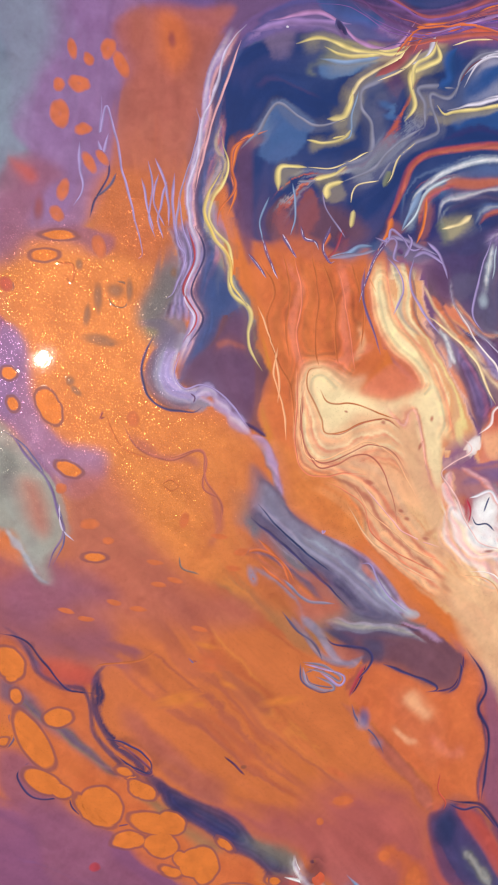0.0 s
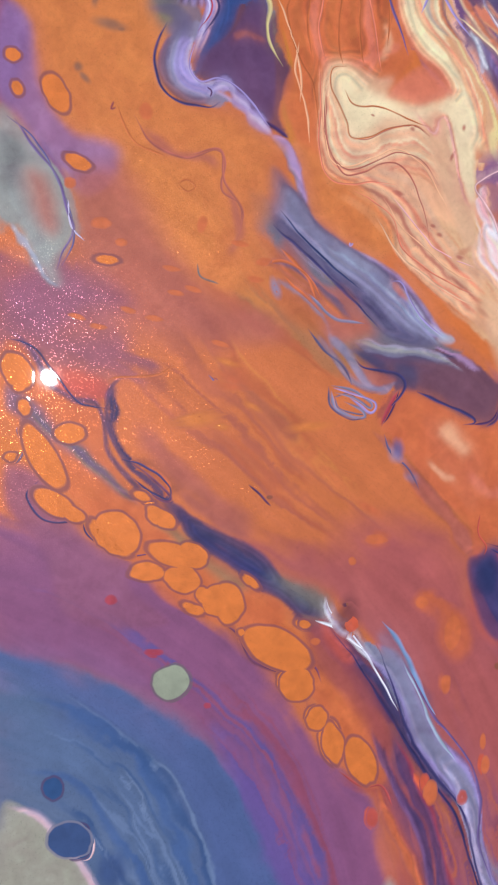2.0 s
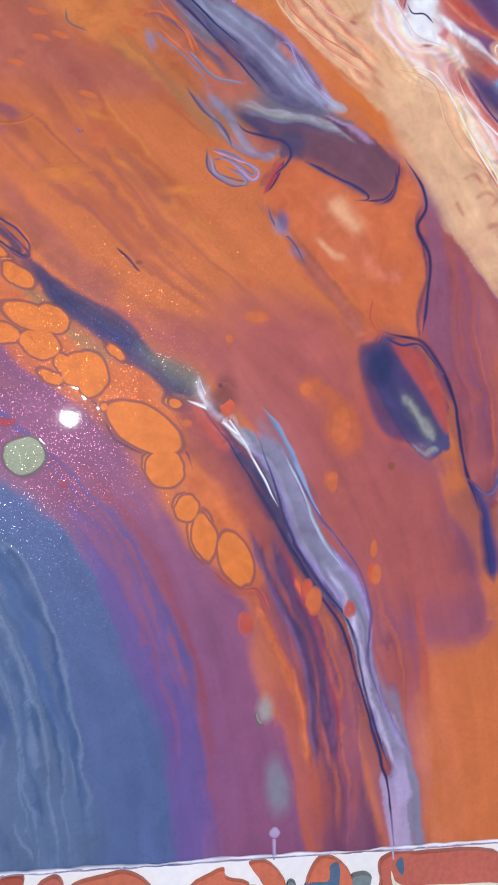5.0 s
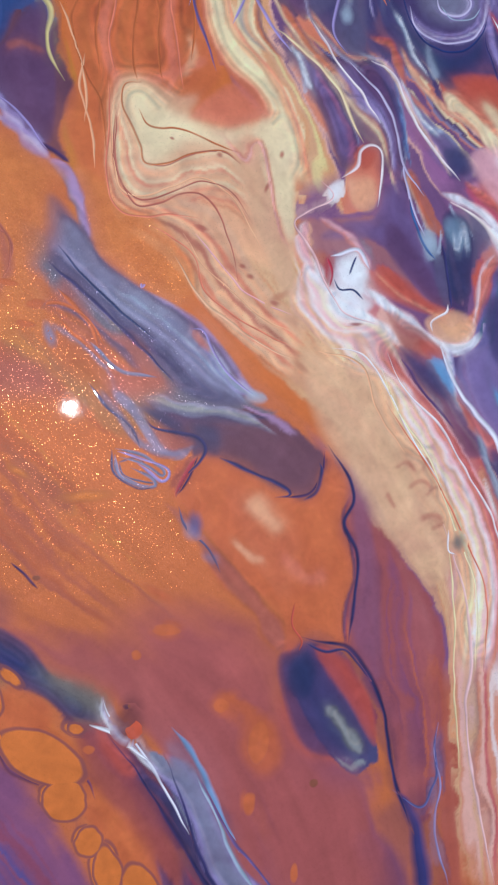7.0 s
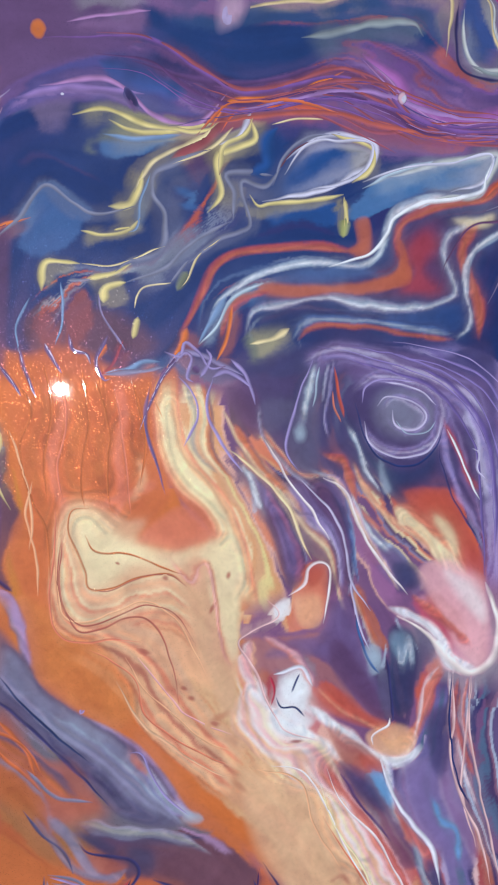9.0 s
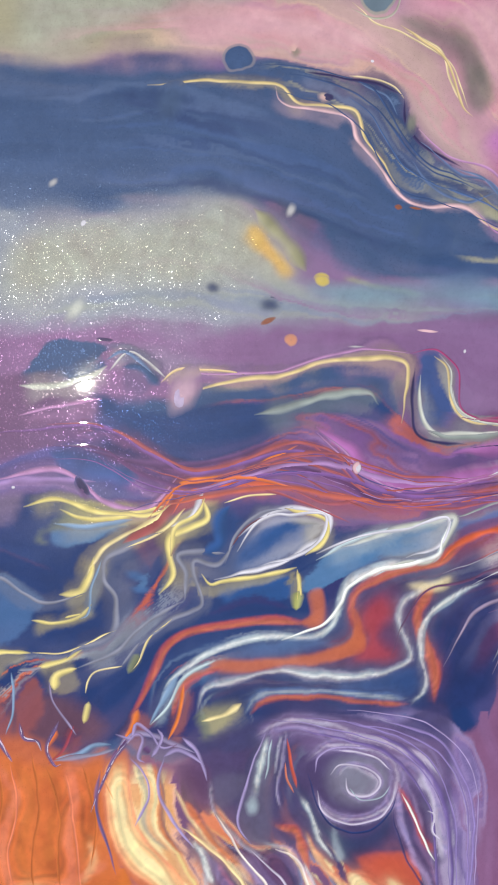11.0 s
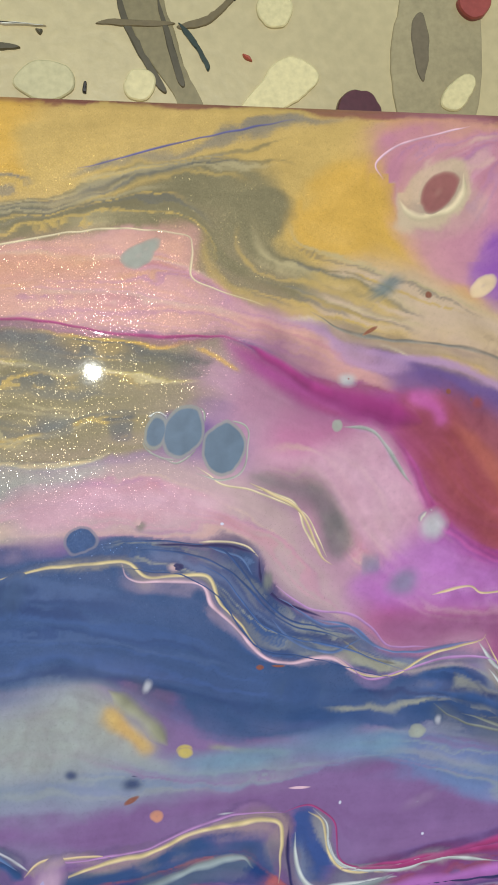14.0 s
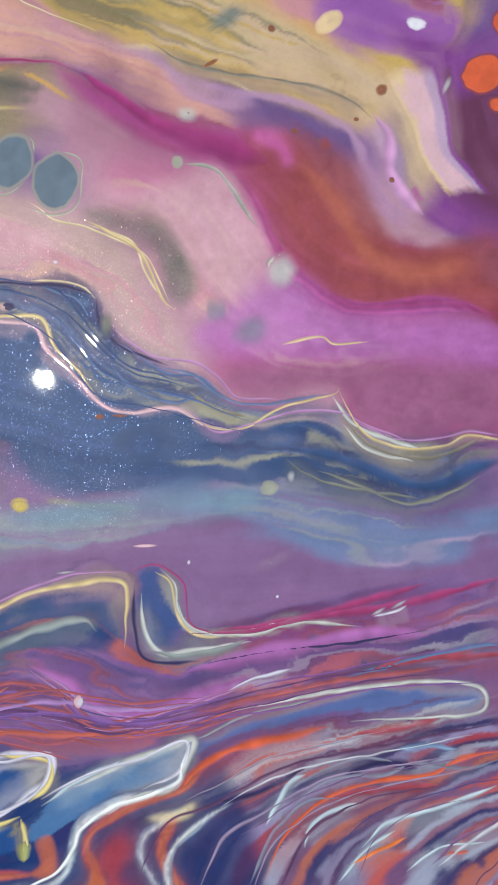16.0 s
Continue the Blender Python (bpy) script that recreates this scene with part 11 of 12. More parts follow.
line("ink_blue", 0.57, 0.41, [(-57.1, -48.4), (-50.7, -55.6), (-44.1, -61.2), (-37.5, -66.9)])
line("lavender", 0.41, 0.41, [(-29.8, -64.4), (-26.9, -64.8), (-24.7, -69), (-21.3, -74), (-16.5, -77.8)])
line("lavender", 0.49, 0.41, [(-40.2, -55.4), (-40.1, -56.2), (-39.4, -55.4)])
line("clear_orange", 0.78, 0.56, [(-56.9, -57.3), (-50.6, -63.7), (-48.4, -69)])
line("violet_grey", 0.89, 0.56, [(-50.6, -67.9), (-44.1, -73.4), (-36.6, -74.8)])
line("dark_indigo", 0.67, 0.78, [(-39.2, -83.2), (-36.5, -85.4), (-28.8, -86.9), (-26.5, -90.2), (-30.3, -95.4), (-32.5, -99.6)])
line("slate_violet", 0.67, 0.56, [(-50.5, -76.3), (-46.2, -81.7), (-41.9, -85.1), (-39.7, -89.5)])
line("violet_grey", 0.67, 0.56, [(-45.1, -89.7), (-40.8, -90.5), (-35.3, -93.5), (-35.3, -95.1), (-39.7, -92.7), (-44, -91.4)])
line("violet_grey", 0.78, 0.67, [(-45.1, -91.3), (-44.5, -94.6), (-40.7, -96.9), (-36.9, -97.4), (-37.5, -95.5), (-41.8, -93.7)])
line("slate_violet", 0.56, 0.44, [(-45.6, -89.7), (-45.3, -94.5), (-40.7, -97.8), (-36.4, -97.7)])
line("deep_red", 0.78, 0.89, [(-28.2, -91.2), (-30.3, -95.4), (-32.5, -99.6)])
line("dark_indigo", 0.78, 0.78, [(-23.2, -91.5), (-15.3, -94.7), (-9, -97.8), (-8.4, -99.5), (-11.2, -99.8)])
line("dark_indigo", 0.67, 0.67, [(-4.9, -100.2), (-2.1, -98.2), (-1, -93.9), (-1.6, -92.2)])
line("vermilion", 0.56, 0.56, [(-6.8, -122.2), (-7.3, -126.6), (-5, -130.2), (-5.7, -132.4)])
line("slate_violet", 0.56, 0.44, [(-31.9, -101.8), (-29.7, -106.3), (-25.2, -110.9), (-22.9, -115.5)])
line("dark_indigo", 0.67, 0.67, [(-4.4, -130.8), (0.3, -132.9), (5, -132.8), (10.4, -139.5)])
cell("red_brown", -78.7, 64.8, 0.77, 1.55, 6)
cell("clear_orange", -102.2, 61, 0.97, 1.93, 11)
cell("clear_orange", -98.4, 58.8, 0.97, 1.45, 26)
cell("clear_orange", -93.9, 61.6, 1.55, 2.32, -14)
cell("clear_orange", -91, 58.1, 1.35, 2.71, 25)
cell("clear_orange", -100.7, 53, 2.13, 1.74, -10)
cell("clear_orange", -105.5, 52.5, 1.16, 1.35, 0)
cell("clear_orange", -105.2, 45.7, 2.13, 2.90, 10)
cell("clear_orange", -99.8, 42.4, 1.74, 1.16, 16)
cell("clear_orange", -98.5, 34.7, 0.97, 2.32, 26)
cell("clear_orange", -95.5, 36, 0.97, 1.74, 36)
cell("clear_orange", -104.6, 28, 1.26, 2.32, -15)
cell("clear_orange", -106.2, 22.2, 1.35, 1.74, 31)
cell("orange5", -105.7, 17.3, 4.45, 1.35, 3)
cell("orange5", -109.2, 12.5, 3.48, 1.64, 5)
cell("clear_orange", -96.5, 15, 1.35, 2.51, 15)
cell("red_brown", -110.4, 23.3, 1.06, 2.32, -5)
cell("orange5", -117.6, -15.7, 1.93, 1.64, -20)
cell("orange5", -116.9, -22.9, 1.35, 2.13, 20)
cell("orange5", -108.5, -23.6, 2.90, 4.45, 30)
cell("vermilion", -118.1, 5.3, 1.16, 1.55, 20)
cell("olived", -96.6, 2.9, 0.77, 2.71, 1)
cell("olived", -99.3, -1.5, 0.68, 1.93, -8)
cell("olived", -95.9, -7.5, 3.09, 1.06, -10)
cell("olived", -92.3, 4.5, 1.74, 1.35, 0)
cell("olived", -101, 10.5, 0.77, 1.16, 0)
cell("olived", -103.5, -17.5, 0.87, 0.97, 0)
cell("olived", -102.1, -19.7, 1.35, 0.58, -45)
cell("olived", -89.1, 4.6, 0.68, 2.13, 0)
cell("olived", -78.3, 9.2, 0.77, 0.97, 0)
cell("olived", -93.8, -8.4, 0.97, 0.58, 0)
line("olived", 0.48, 0.39, [(-93.7, 5.9), (-90.8, 6.5), (-88.9, 4.6), (-90.4, 0.7), (-93.3, 1.1), (-94.2, 3.5)])
line("burnt_gold", 0.48, 0.48, [(-106.1, 10.8), (-102.3, 10), (-102.8, 6.1), (-104.7, 8)])
line("lavender", 0.58, 0.39, [(-95.4, 50.2), (-95.9, 41.7), (-94.4, 48.4), (-92.1, 41), (-90.7, 33.4), (-88.3, 23.9), (-85.9, 14.4), (-86.9, 12.4)])
line("lavender", 0.58, 0.39, [(-96.4, 39.8), (-95.4, 37), (-94, 41.8)])
line("lavender", 0.58, 0.39, [(-100.6, 39.5), (-100.7, 32.9), (-100.1, 28.2), (-102.2, 24.3)])
line("lavender", 0.58, 0.39, [(-84.4, 35.7), (-83.4, 29), (-84.4, 22.2), (-83, 17.4)])
line("lavender", 0.58, 0.39, [(-82, 32.9), (-83, 26.1), (-80.5, 20.4)])
line("lavender", 0.58, 0.39, [(-80, 31.1), (-82, 22.3), (-81, 17.5)])
line("lavender", 0.58, 0.39, [(-85.9, 31.7), (-84.4, 24.1), (-83, 19.3)])
line("lavender", 0.58, 0.39, [(-78, 33.1), (-78.5, 24.4), (-77.1, 16.6)])
line("lavender", 0.58, 0.39, [(-82.9, 36.7), (-80, 29.1), (-79.5, 20.4)])
line("dark_indigo", 0.58, 0.48, [(-93.6, 35.2), (-94.5, 30.4), (-97.4, 25.5), (-98.4, 21.6)])
line("slate_violet", 0.58, 0.48, [(-92.1, 32.4), (-93.6, 29.5), (-97.4, 26.4)])
line("pale_lilac", 0.68, 0.68, [(-60.2, 69.9), (-65.2, 63.8), (-68.1, 53.9), (-71.1, 46), (-72.1, 38.2), (-74.6, 29.4), (-74.1, 21.6), (-72.1, 13.9), (-75.6, 3.9), (-73.1, -1.9), (-76.1, -8.9)])
line("shell_pink", 0.48, 0.48, [(-61.7, 66), (-65.6, 55.1), (-69.1, 45.2), (-71.1, 37.3), (-73.1, 28.5)])
line("deep_red", 0.48, 0.48, [(-75.1, 20.6), (-73.1, 12.8), (-76.1, 4.9), (-72.6, -1.9), (-76.1, -7.9)])
line("lavender", 0.39, 0.39, [(-77.1, 28.3), (-76.1, 20.6), (-74.1, 12.8), (-77.1, 4.9)])
line("lavender", 0.39, 0.39, [(-78.5, 24.4), (-77.6, 16.6), (-75.6, 12.8), (-78.1, 4.8), (-80.1, 2.8)])
line("dark_indigo", 0.48, 0.48, [(-73.1, 20.7), (-70.9, 13.9), (-74.1, 4.9), (-71.1, -1.9), (-75.1, -8.9)])
line("dark_indigo", 0.58, 0.58, [(-83.1, -6.1), (-86, -13), (-85.1, -19.9), (-81.1, -23.8), (-74.1, -25), (-71.1, -23.8)])
line("lavender", 0.48, 0.48, [(-77.1, -10.9), (-78.1, -15.9), (-75.6, -19.3), (-71.1, -18.3), (-66, -20.8), (-59.4, -28.9)])
line("dark_plum", 0.48, 0.39, [(-73.6, -22.8), (-73.1, -21.3), (-74.1, -20.3)])
line("clear_orange", 0.68, 0.58, [(-59.7, 42.8), (-63.6, 39.7), (-64.1, 34.8), (-63.1, 29.9), (-67.1, 24.8), (-67.6, 20.9)])
line("pale_gold", 0.68, 0.68, [(-66.6, 34.6), (-69.6, 28.6), (-70.6, 23.7), (-68.1, 17.9), (-64.6, 13.1), (-64, 7.2), (-59.9, 1.3)])
line("mid_violet", 0.69, 0.59, [(-117.8, -29.5), (-113.1, -36.3), (-108.5, -42.2), (-106.6, -49.1), (-105.2, -54.1), (-107.7, -59), (-109.1, -62.9)])
line("pale_lilac", 0.39, 0.39, [(-106.4, -47.2), (-105.5, -53.1), (-102.8, -56.2)])
cell("orange5", -103.9, -38.7, 3.92, 1.76, -25)
cell("clear_orange", -105.8, -43.5, 1.18, 1.08, -6)
cell("orange5", -97.7, -60.6, 3.33, 1.27, -3)
cell("clear_orange", -98.9, -52.3, 1.96, 1.18, 0)
cell("clear_orange", -94.6, -56.6, 1.18, 0.78, 0)
cell("clear_orange", -61.3, -60.4, 1.57, 0.78, 14)
cell("clear_orange", -75.7, -51.9, 0.98, 1.76, -20)
cell("clear_orange", -88.5, -26.6, 1.37, 1.76, 0)
line("burnt_gold", 0.39, 0.39, [(-81.2, -42.7), (-79.2, -41.7), (-77.2, -43.2), (-79.2, -44.5), (-81.2, -43.2)])
line("rust_rose", 0.69, 0.49, [(-91, -27.6), (-87.1, -33.6), (-79.2, -36.7), (-72.1, -34.7), (-70.1, -37.8), (-71.1, -43.8), (-67, -47), (-66.5, -52.1), (-68, -55.1)])
line("burnt_gold", 0.49, 0.39, [(-94.9, -25.6), (-91, -33.6), (-84.1, -36.6)])
line("dark_khaki", 0.49, 0.39, [(-77.2, -61), (-76.2, -64.1), (-72.1, -65.7)])
line("red_brown", 0.39, 0.39, [(-95.8, -24.7), (-96.3, -26.6), (-95.1, -26.1)])
cell("clear_orange", -83.2, -62.3, 1.76, 0.59, -10)
cell("clear_orange", -82.2, -67.9, 1.76, 0.59, -10)
cell("clear_orange", -78.2, -67, 1.76, 0.59, -16)
cell("clear_orange", -93.2, -72, 1.76, 0.59, -16)
cell("clear_orange", -100.1, -75.8, 1.76, 0.59, -10)
cell("clear_orange", -104.9, -73.5, 1.76, 0.59, -16)
cell("clear_orange", -67, -56.2, 1.76, 0.59, -10)
cell("clear_orange", -63.4, -64.5, 1.76, 0.59, -10)
cell("clear_orange", -72.1, -79.6, 1.76, 0.59, -16)
cell("clear_orange", -87.3, -73.8, 1.76, 0.59, -10)
line("dark_indigo", 0.50, 0.50, [(-95.4, -106.4), (-90.4, -107.8), (-84.4, -112.9), (-84.9, -116), (-89.4, -113.5), (-93.4, -110.1)])
line("burnt_gold", 0.50, 0.50, [(-98.2, -88.3), (-96.2, -87.4), (-87.3, -86.9), (-82.3, -84.6)])
cell("orange5", -118, -89.2, 1.79, 1.39, -10)
cell("orange5", -117.1, -94, 1.59, 2.19, 14)
cell("orange5", -107.1, -100.1, 3.78, 2.39, -6)
cell("orange5", -110.4, -116.3, 5.97, 2.59, -32)
cell("orange5", -90.8, -115, 2.59, 1.19, -25)
cell("orange5", -87.2, -119.9, 3.58, 2.19, -36)
cell("orange5", -90, -132.7, 4.38, 2.39, -6)
cell("orange5", -82.2, -134.8, 4.18, 2.99, -16)
cell("orange5", -77.3, -138.5, 1.79, 1.99, -6)
cell("orange5", -73.1, -140.4, 4.58, 4.38, -6)
cell("orange5", -79.8, -141.8, 2.99, 1.19, -30)
cell("orange5", -65.8, -136.1, 2.39, 1.00, -36)
cell("orange5", -83.4, -129.2, 6.97, 2.79, -20)
cell("orange5", -98.5, -124.7, 6.57, 2.59, -44)
cell("orange5", -112.9, -105.6, 2.99, 8.96, 29)
cell("orange5", -118.4, -85.7, 2.99, 4.58, 30)
cell("orange5", -120.1, -105.1, 1.59, 1.19, 0)
cell("golden2", -78.8, -96.9, 4.38, 0.90, 12)
line("red_brown", 0.40, 0.30, [(-73.6, -87.6), (-72.1, -88.2), (-71.1, -89.3)])
line("slate_violet", 0.60, 0.50, [(-120.9, -107), (-118.7, -106.2), (-117.2, -103.3), (-118.6, -99.1), (-117.6, -98.2)])
line("dark_indigo", 0.50, 0.50, [(-114, -110.6), (-116.9, -114.4), (-113.1, -119.8), (-107.3, -120.3), (-104.3, -119.5)])
line("dark_indigo", 0.50, 0.50, [(-104.3, -119.5), (-103.4, -123.7), (-96.5, -128.5), (-92.5, -128.8), (-87.5, -128.3)])
cell("navyb", -108.7, -194.7, 5.31, 4.32, -24)
cell("dark_khaki", -115.9, -209.9, 1.48, 1.73, -5)
cell("dark_khaki", -113.9, -208.4, 1.11, 1.11, -5)
cell("ink_blue", -118.8, -217.9, 3.21, 2.22, -9)
cell("denim", -91.4, -216.3, 2.47, 3.21, -9)
cell("denim", -99.3, -202.9, 3.21, 3.71, -4)
cell("yelsage", -84.8, -159.4, 4.69, 4.20, -14)
cell("silver_sage", -31.2, -216.1, 1.61, 2.59, -4)
cell("vermilion", -35.6, -196.6, 1.36, 2.35, -4)
cell("deep_red", -88.8, -151.8, 1.98, 0.74, -5)
cell("deep_red", -98.5, -138.9, 1.24, 0.99, 0)
cell("orange5", -89.8, -132.8, 4.20, 2.22, 0)
cell("orange5", -81.4, -135, 4.20, 3.46, -15)
cell("orange5", -76.4, -139.2, 2.10, 2.22, 0)
cell("orange5", -71.1, -141.2, 3.95, 4.94, 6)
cell("orange5", -78.7, -142.3, 2.96, 1.36, -15)
cell("orange5", -79.2, -129.6, 4.45, 3.21, -30)
cell("orange5", -97.1, -123.7, 6.18, 4.94, -40)
cell("orange5", -86, -120.5, 3.46, 2.22, -30)
cell("orange5", -59.5, -152.6, 9.39, 4.45, -32)
cell("orange5", -54.3, -161.8, 4.45, 4.20, -4)
cell("orange5", -49.4, -170.6, 2.72, 3.09, 0)
cell("orange5", -45.4, -177.1, 2.96, 5.44, 11)
cell("orange5", -38.3, -181.8, 3.71, 6.92, 21)
cell("orange5", -52.3, -147.3, 1.98, 1.24, -20)
cell("orange5", -65.3, -136.3, 3.21, 1.11, -44)
cell("orange5", -106.7, -118.6, 3.21, 1.98, -30)
line("titanium", 0.74, 0.62, [(-49.6, -146.5), (-43.6, -149.3), (-36.9, -154.8)])
line("ice_grey", 0.62, 0.62, [(-27.3, -158.6), (-23.1, -166.7), (-18.9, -176.4), (-13.2, -184.8)])
line("dark_indigo", 0.74, 0.74, [(-34.1, -153), (-30, -163.7), (-26.6, -174.6), (-20.3, -185.7), (-11.8, -197.1), (-8.2, -211.1), (-4.6, -223.8), (-0.9, -232.4)])
line("mid_violet", 0.62, 0.74, [(-27.3, -157.2), (-20.3, -170.9), (-10.4, -183.6), (-6.8, -194.8), (-7.5, -205.7), (-3.1, -218.4)])
cell("vermilion", -11.8, -193.7, 1.24, 1.73, -4)
cell("redbr", -41.4, -145.9, 2.72, 3.46, 0)
cell("red2", -40.6, -147.7, 2.10, 1.98, -4)
cell("black_plum", -42, -143.2, 0.74, 0.74, -4)
cell("clear_orange", -22.4, -143.5, 1.48, 1.48, 0)
cell("clear_orange", -16.1, -164.4, 1.24, 1.98, -4)
cell("clear_orange", -6.1, -179.9, 0.74, 1.73, 0)
cell("clear_orange", -5.6, -186, 0.99, 1.98, -4)
cell("clear_orange", -20.3, -191.7, 1.73, 2.72, -4)
cell("clear_orange", -14, -151.8, 2.22, 4.20, -4)
cell("clear_orange", -33.8, -127.4, 2.47, 1.24, 0)
cell("clear_orange", -40.2, -132.5, 0.86, 0.86, 0)
cell("clear_orange", -49.6, -151.7, 0.99, 0.74, 0)
line("clear_orange", 0.85, 0.61, [(-62.2, -60.8), (-56.4, -60), (-51.2, -62.9), (-47.3, -68.5)])
line("clear_orange", 0.61, 0.61, [(-56.4, -63.7), (-49.9, -69.8), (-47.3, -72.3)])
cell("silver_violet", -58.5, -66.6, 0.85, 1.95, 19)
cell("clear_orange", -58.5, -66.6, 0.36, 1.34, 19)
line("lavender", 0.61, 0.61, [(-44.7, -90.1), (-40.7, -91.3), (-34, -93.8), (-35.3, -96.4), (-40.7, -92.6)])
line("silver_violet", 0.61, 0.61, [(-45, -90.7), (-44.1, -95.2), (-39.4, -97.7), (-37.4, -97.1)])
line("rust_rose", 0.61, 0.61, [(-79, -36.4), (-71.5, -34.7), (-70.3, -42), (-66.5, -48), (-66.6, -52.9)])
cell("golden2", -77.8, -97.5, 4.38, 1.22, 10)
line("slate_violet", 0.49, 0.36, [(-72.6, -88.6), (-72.5, -87.3), (-69.4, -87.6), (-66.8, -89.1)])
line("silver_sage", 0.85, 0.63, [(45.1, 184.4), (51.6, 183.5), (55.9, 178.1), (60.3, 171.6)])
line("goldl", 0.74, 0.53, [(25.6, 173), (35, 167.8), (38.1, 162.9), (40.2, 157.5), (42.9, 155.3)])
cell("violet_grey", 58.4, 151.3, 3.17, 2.32, 30)
line("goldl", 0.53, 0.42, [(64.4, 148.4), (72.5, 149.7), (75.9, 148.2), (83, 148.7)])
cell("whiteg", 64.9, 163.1, 2.54, 2.85, -10)
cell("whiteg", 46.2, 194.1, 1.58, 1.16, 0)
cell("red_brown", 46.4, 194.3, 0.74, 0.53, 0)
cell("red_brown", 74.6, 189.2, 1.16, 1.16, 5)
cell("white", 94.6, 214.7, 1.80, 1.06, -5)
cell("ink_blue", -11.7, 113.8, 1.22, 0.89, -5)
cell("ink_blue", 0.7, 111.2, 1.66, 1.11, 0)
cell("goldy2", 11.5, 117.2, 1.33, 1.00, 0)
cell("whiteg", -39.5, 107.3, 1.11, 2.21, -35)
cell("denim", 36.2, 128.7, 3.32, 2.88, -4)
FIELD *= (0.93 + 0.14 * fbm(GX / 3 + 2 * fbm(GX / 8, GY / 8, 101), GY / 3 + 2 * fbm(GX / 8, GY / 8, 111), 121))[..., None]
FLAKE = np.clip(FLAKE, 0.4, 1)
HEIGHT = 0.06 * (fbm(GX / 30, GY / 30, 131, 2) - 0.5)
# the paint runs over the edges: a rounded lip
lip = np.minimum.reduce([GX + 200, 200 - GX, GY + 250, 250 - GY])
HEIGHT -= 1.2 * np.clip(1 - lip / 2.0, 0, 1) ** 2


def panel():
    """The deep stretched canvas with paint-covered sides."""
    bm = bmesh.new()
    bmesh.ops.create_cube(bm, size=1, matrix=pose(0, 0, (TOP - 0.0014 + TABLE) / 2) @ Matrix.Diagonal((0.4, 0.5, TOP - 0.0014 - TABLE, 1)))
    bmesh.ops.bevel(bm, geom=bm.edges[:], offset=0.0006, segments=2, affect="EDGES")
    return bm


def part(name, bm, mat, parent, label=""):
    me = bpy.data.meshes.new(name)
    bm.to_mesh(me)
    bm.free()
    me.materials.append(mat)
    ob = new(name, me)
    ob.parent = parent
    return tagged(ob, label)


painting = tagged(new("painting"), "poured acrylic painting in marbled orange, blue and purple", "painting")
part("canvas", panel(), plain_material("paint_covered_canvas_side", (0.25, 0.12, 0.11), 0.35, 60, 0.3), painting, "deep canvas sides covered in runs of paint")

me = bpy.data.meshes.new("paint_layer")
co = np.stack([GX / 1000, GY / 1000, HEIGHT / 1000 + TOP], -1).reshape(-1, 3)
me.vertices.add(NX * NY)
me.vertices.foreach_set("co", co.astype(np.float32).ravel())
idx = np.arange(NX * NY).reshape(NY, NX)
quads = np.stack([idx[:-1, :-1], idx[:-1, 1:], idx[1:, 1:], idx[1:, :-1]], -1).reshape(-1, 4)
me.loops.add(quads.size)
me.loops.foreach_set("vertex_index", quads.ravel().astype(np.int32))
me.polygons.add(len(quads))
me.polygons.foreach_set("loop_start", np.arange(0, quads.size, 4, dtype=np.int32))
me.polygons.foreach_set("loop_total", np.full(len(quads), 4, dtype=np.int32))
me.polygons.foreach_set("use_smooth", np.ones(len(quads), bool))
me.update()
put_paint(me, np.clip(FIELD, 0.002, 0.95).reshape(-1, 3), FLAKE.ravel())
me.materials.append(PAINT)
layer = new("paint_layer", me)
layer.parent = painting
tagged(layer, "glossy layer of poured paint with blended pools")

# the highlight on the rounded lower lip, painted as white and lilac lines
for x0, x1 in ((-140, -96), (-98, -52), (-55, -8), (-10, 40)):
    vein("white", 1.1, 0.8, [(x0, -249.3), ((x0 + x1) / 2, -249.2), (x1, -249.4)])
    vein("lil", 0.5, 0.4, [(x0, -249.9), ((x0 + x1) / 2, -249.8), (x1, -249.9)])

fine = [[], [], [], []]
count = 0
for k, v in enumerate(VEINS):
    verts, faces, cols, fl = vein_mesh(k, *v)
    if max(v[1], v[2]) < 0.62:
        fine[0].append(verts), fine[2].append(cols), fine[3].append(fl)
        fine[1] += [tuple(i + count for i in q) for q in faces]
        count += len(verts)
    else:
        film("paint_vein", verts, faces, cols, fl, painting)
tagged(film("fine_paint_threads", np.vstack(fine[0]), fine[1], np.vstack(fine[2]), np.concatenate(fine[3]), painting, "hair-thin threads of paint"), kind="stuff")
for k, v in enumerate(CELLS):
    film("paint_cell", *cell_mesh(k, *v), painting)

# ---- the table ----
def slab(name, x0, x1, y0, y1, z0, z1, mat, bevel=0.0):
    bm = bmesh.new()
    bmesh.ops.create_cube(bm, size=1, matrix=pose((x0 + x1) / 2, (y0 + y1) / 2, (z0 + z1) / 2) @ Matrix.Diagonal((x1 - x0, y1 - y0, z1 - z0, 1)))
    if bevel:
        bmesh.ops.bevel(bm, geom=bm.edges[:], offset=bevel, segments=2, affect="EDGES")
    me = bpy.data.meshes.new(name)
    bm.to_mesh(me)
    bm.free()
    me.materials.append(mat)
    return new(name, me)


tagged(slab("table", -0.7, 0.7, -0.16, 0.75, TABLE - 0.03, TABLE, plain_material("paint_stained_tabletop", (0.51, 0.42, 0.22), 0.3, 22, 0.1), 0.003), "beige worktable with paint smears", "table")
tagged(slab("plastic_sheet", -0.7, 0.7, -0.75, -0.1605, TABLE - 0.03, TABLE, plain_material("white_plastic", (0.85, 0.85, 0.86), 0.3, 30, 0.05), 0.003), "white plastic sheet under the canvas, with paint puddles", "plastic sheet")


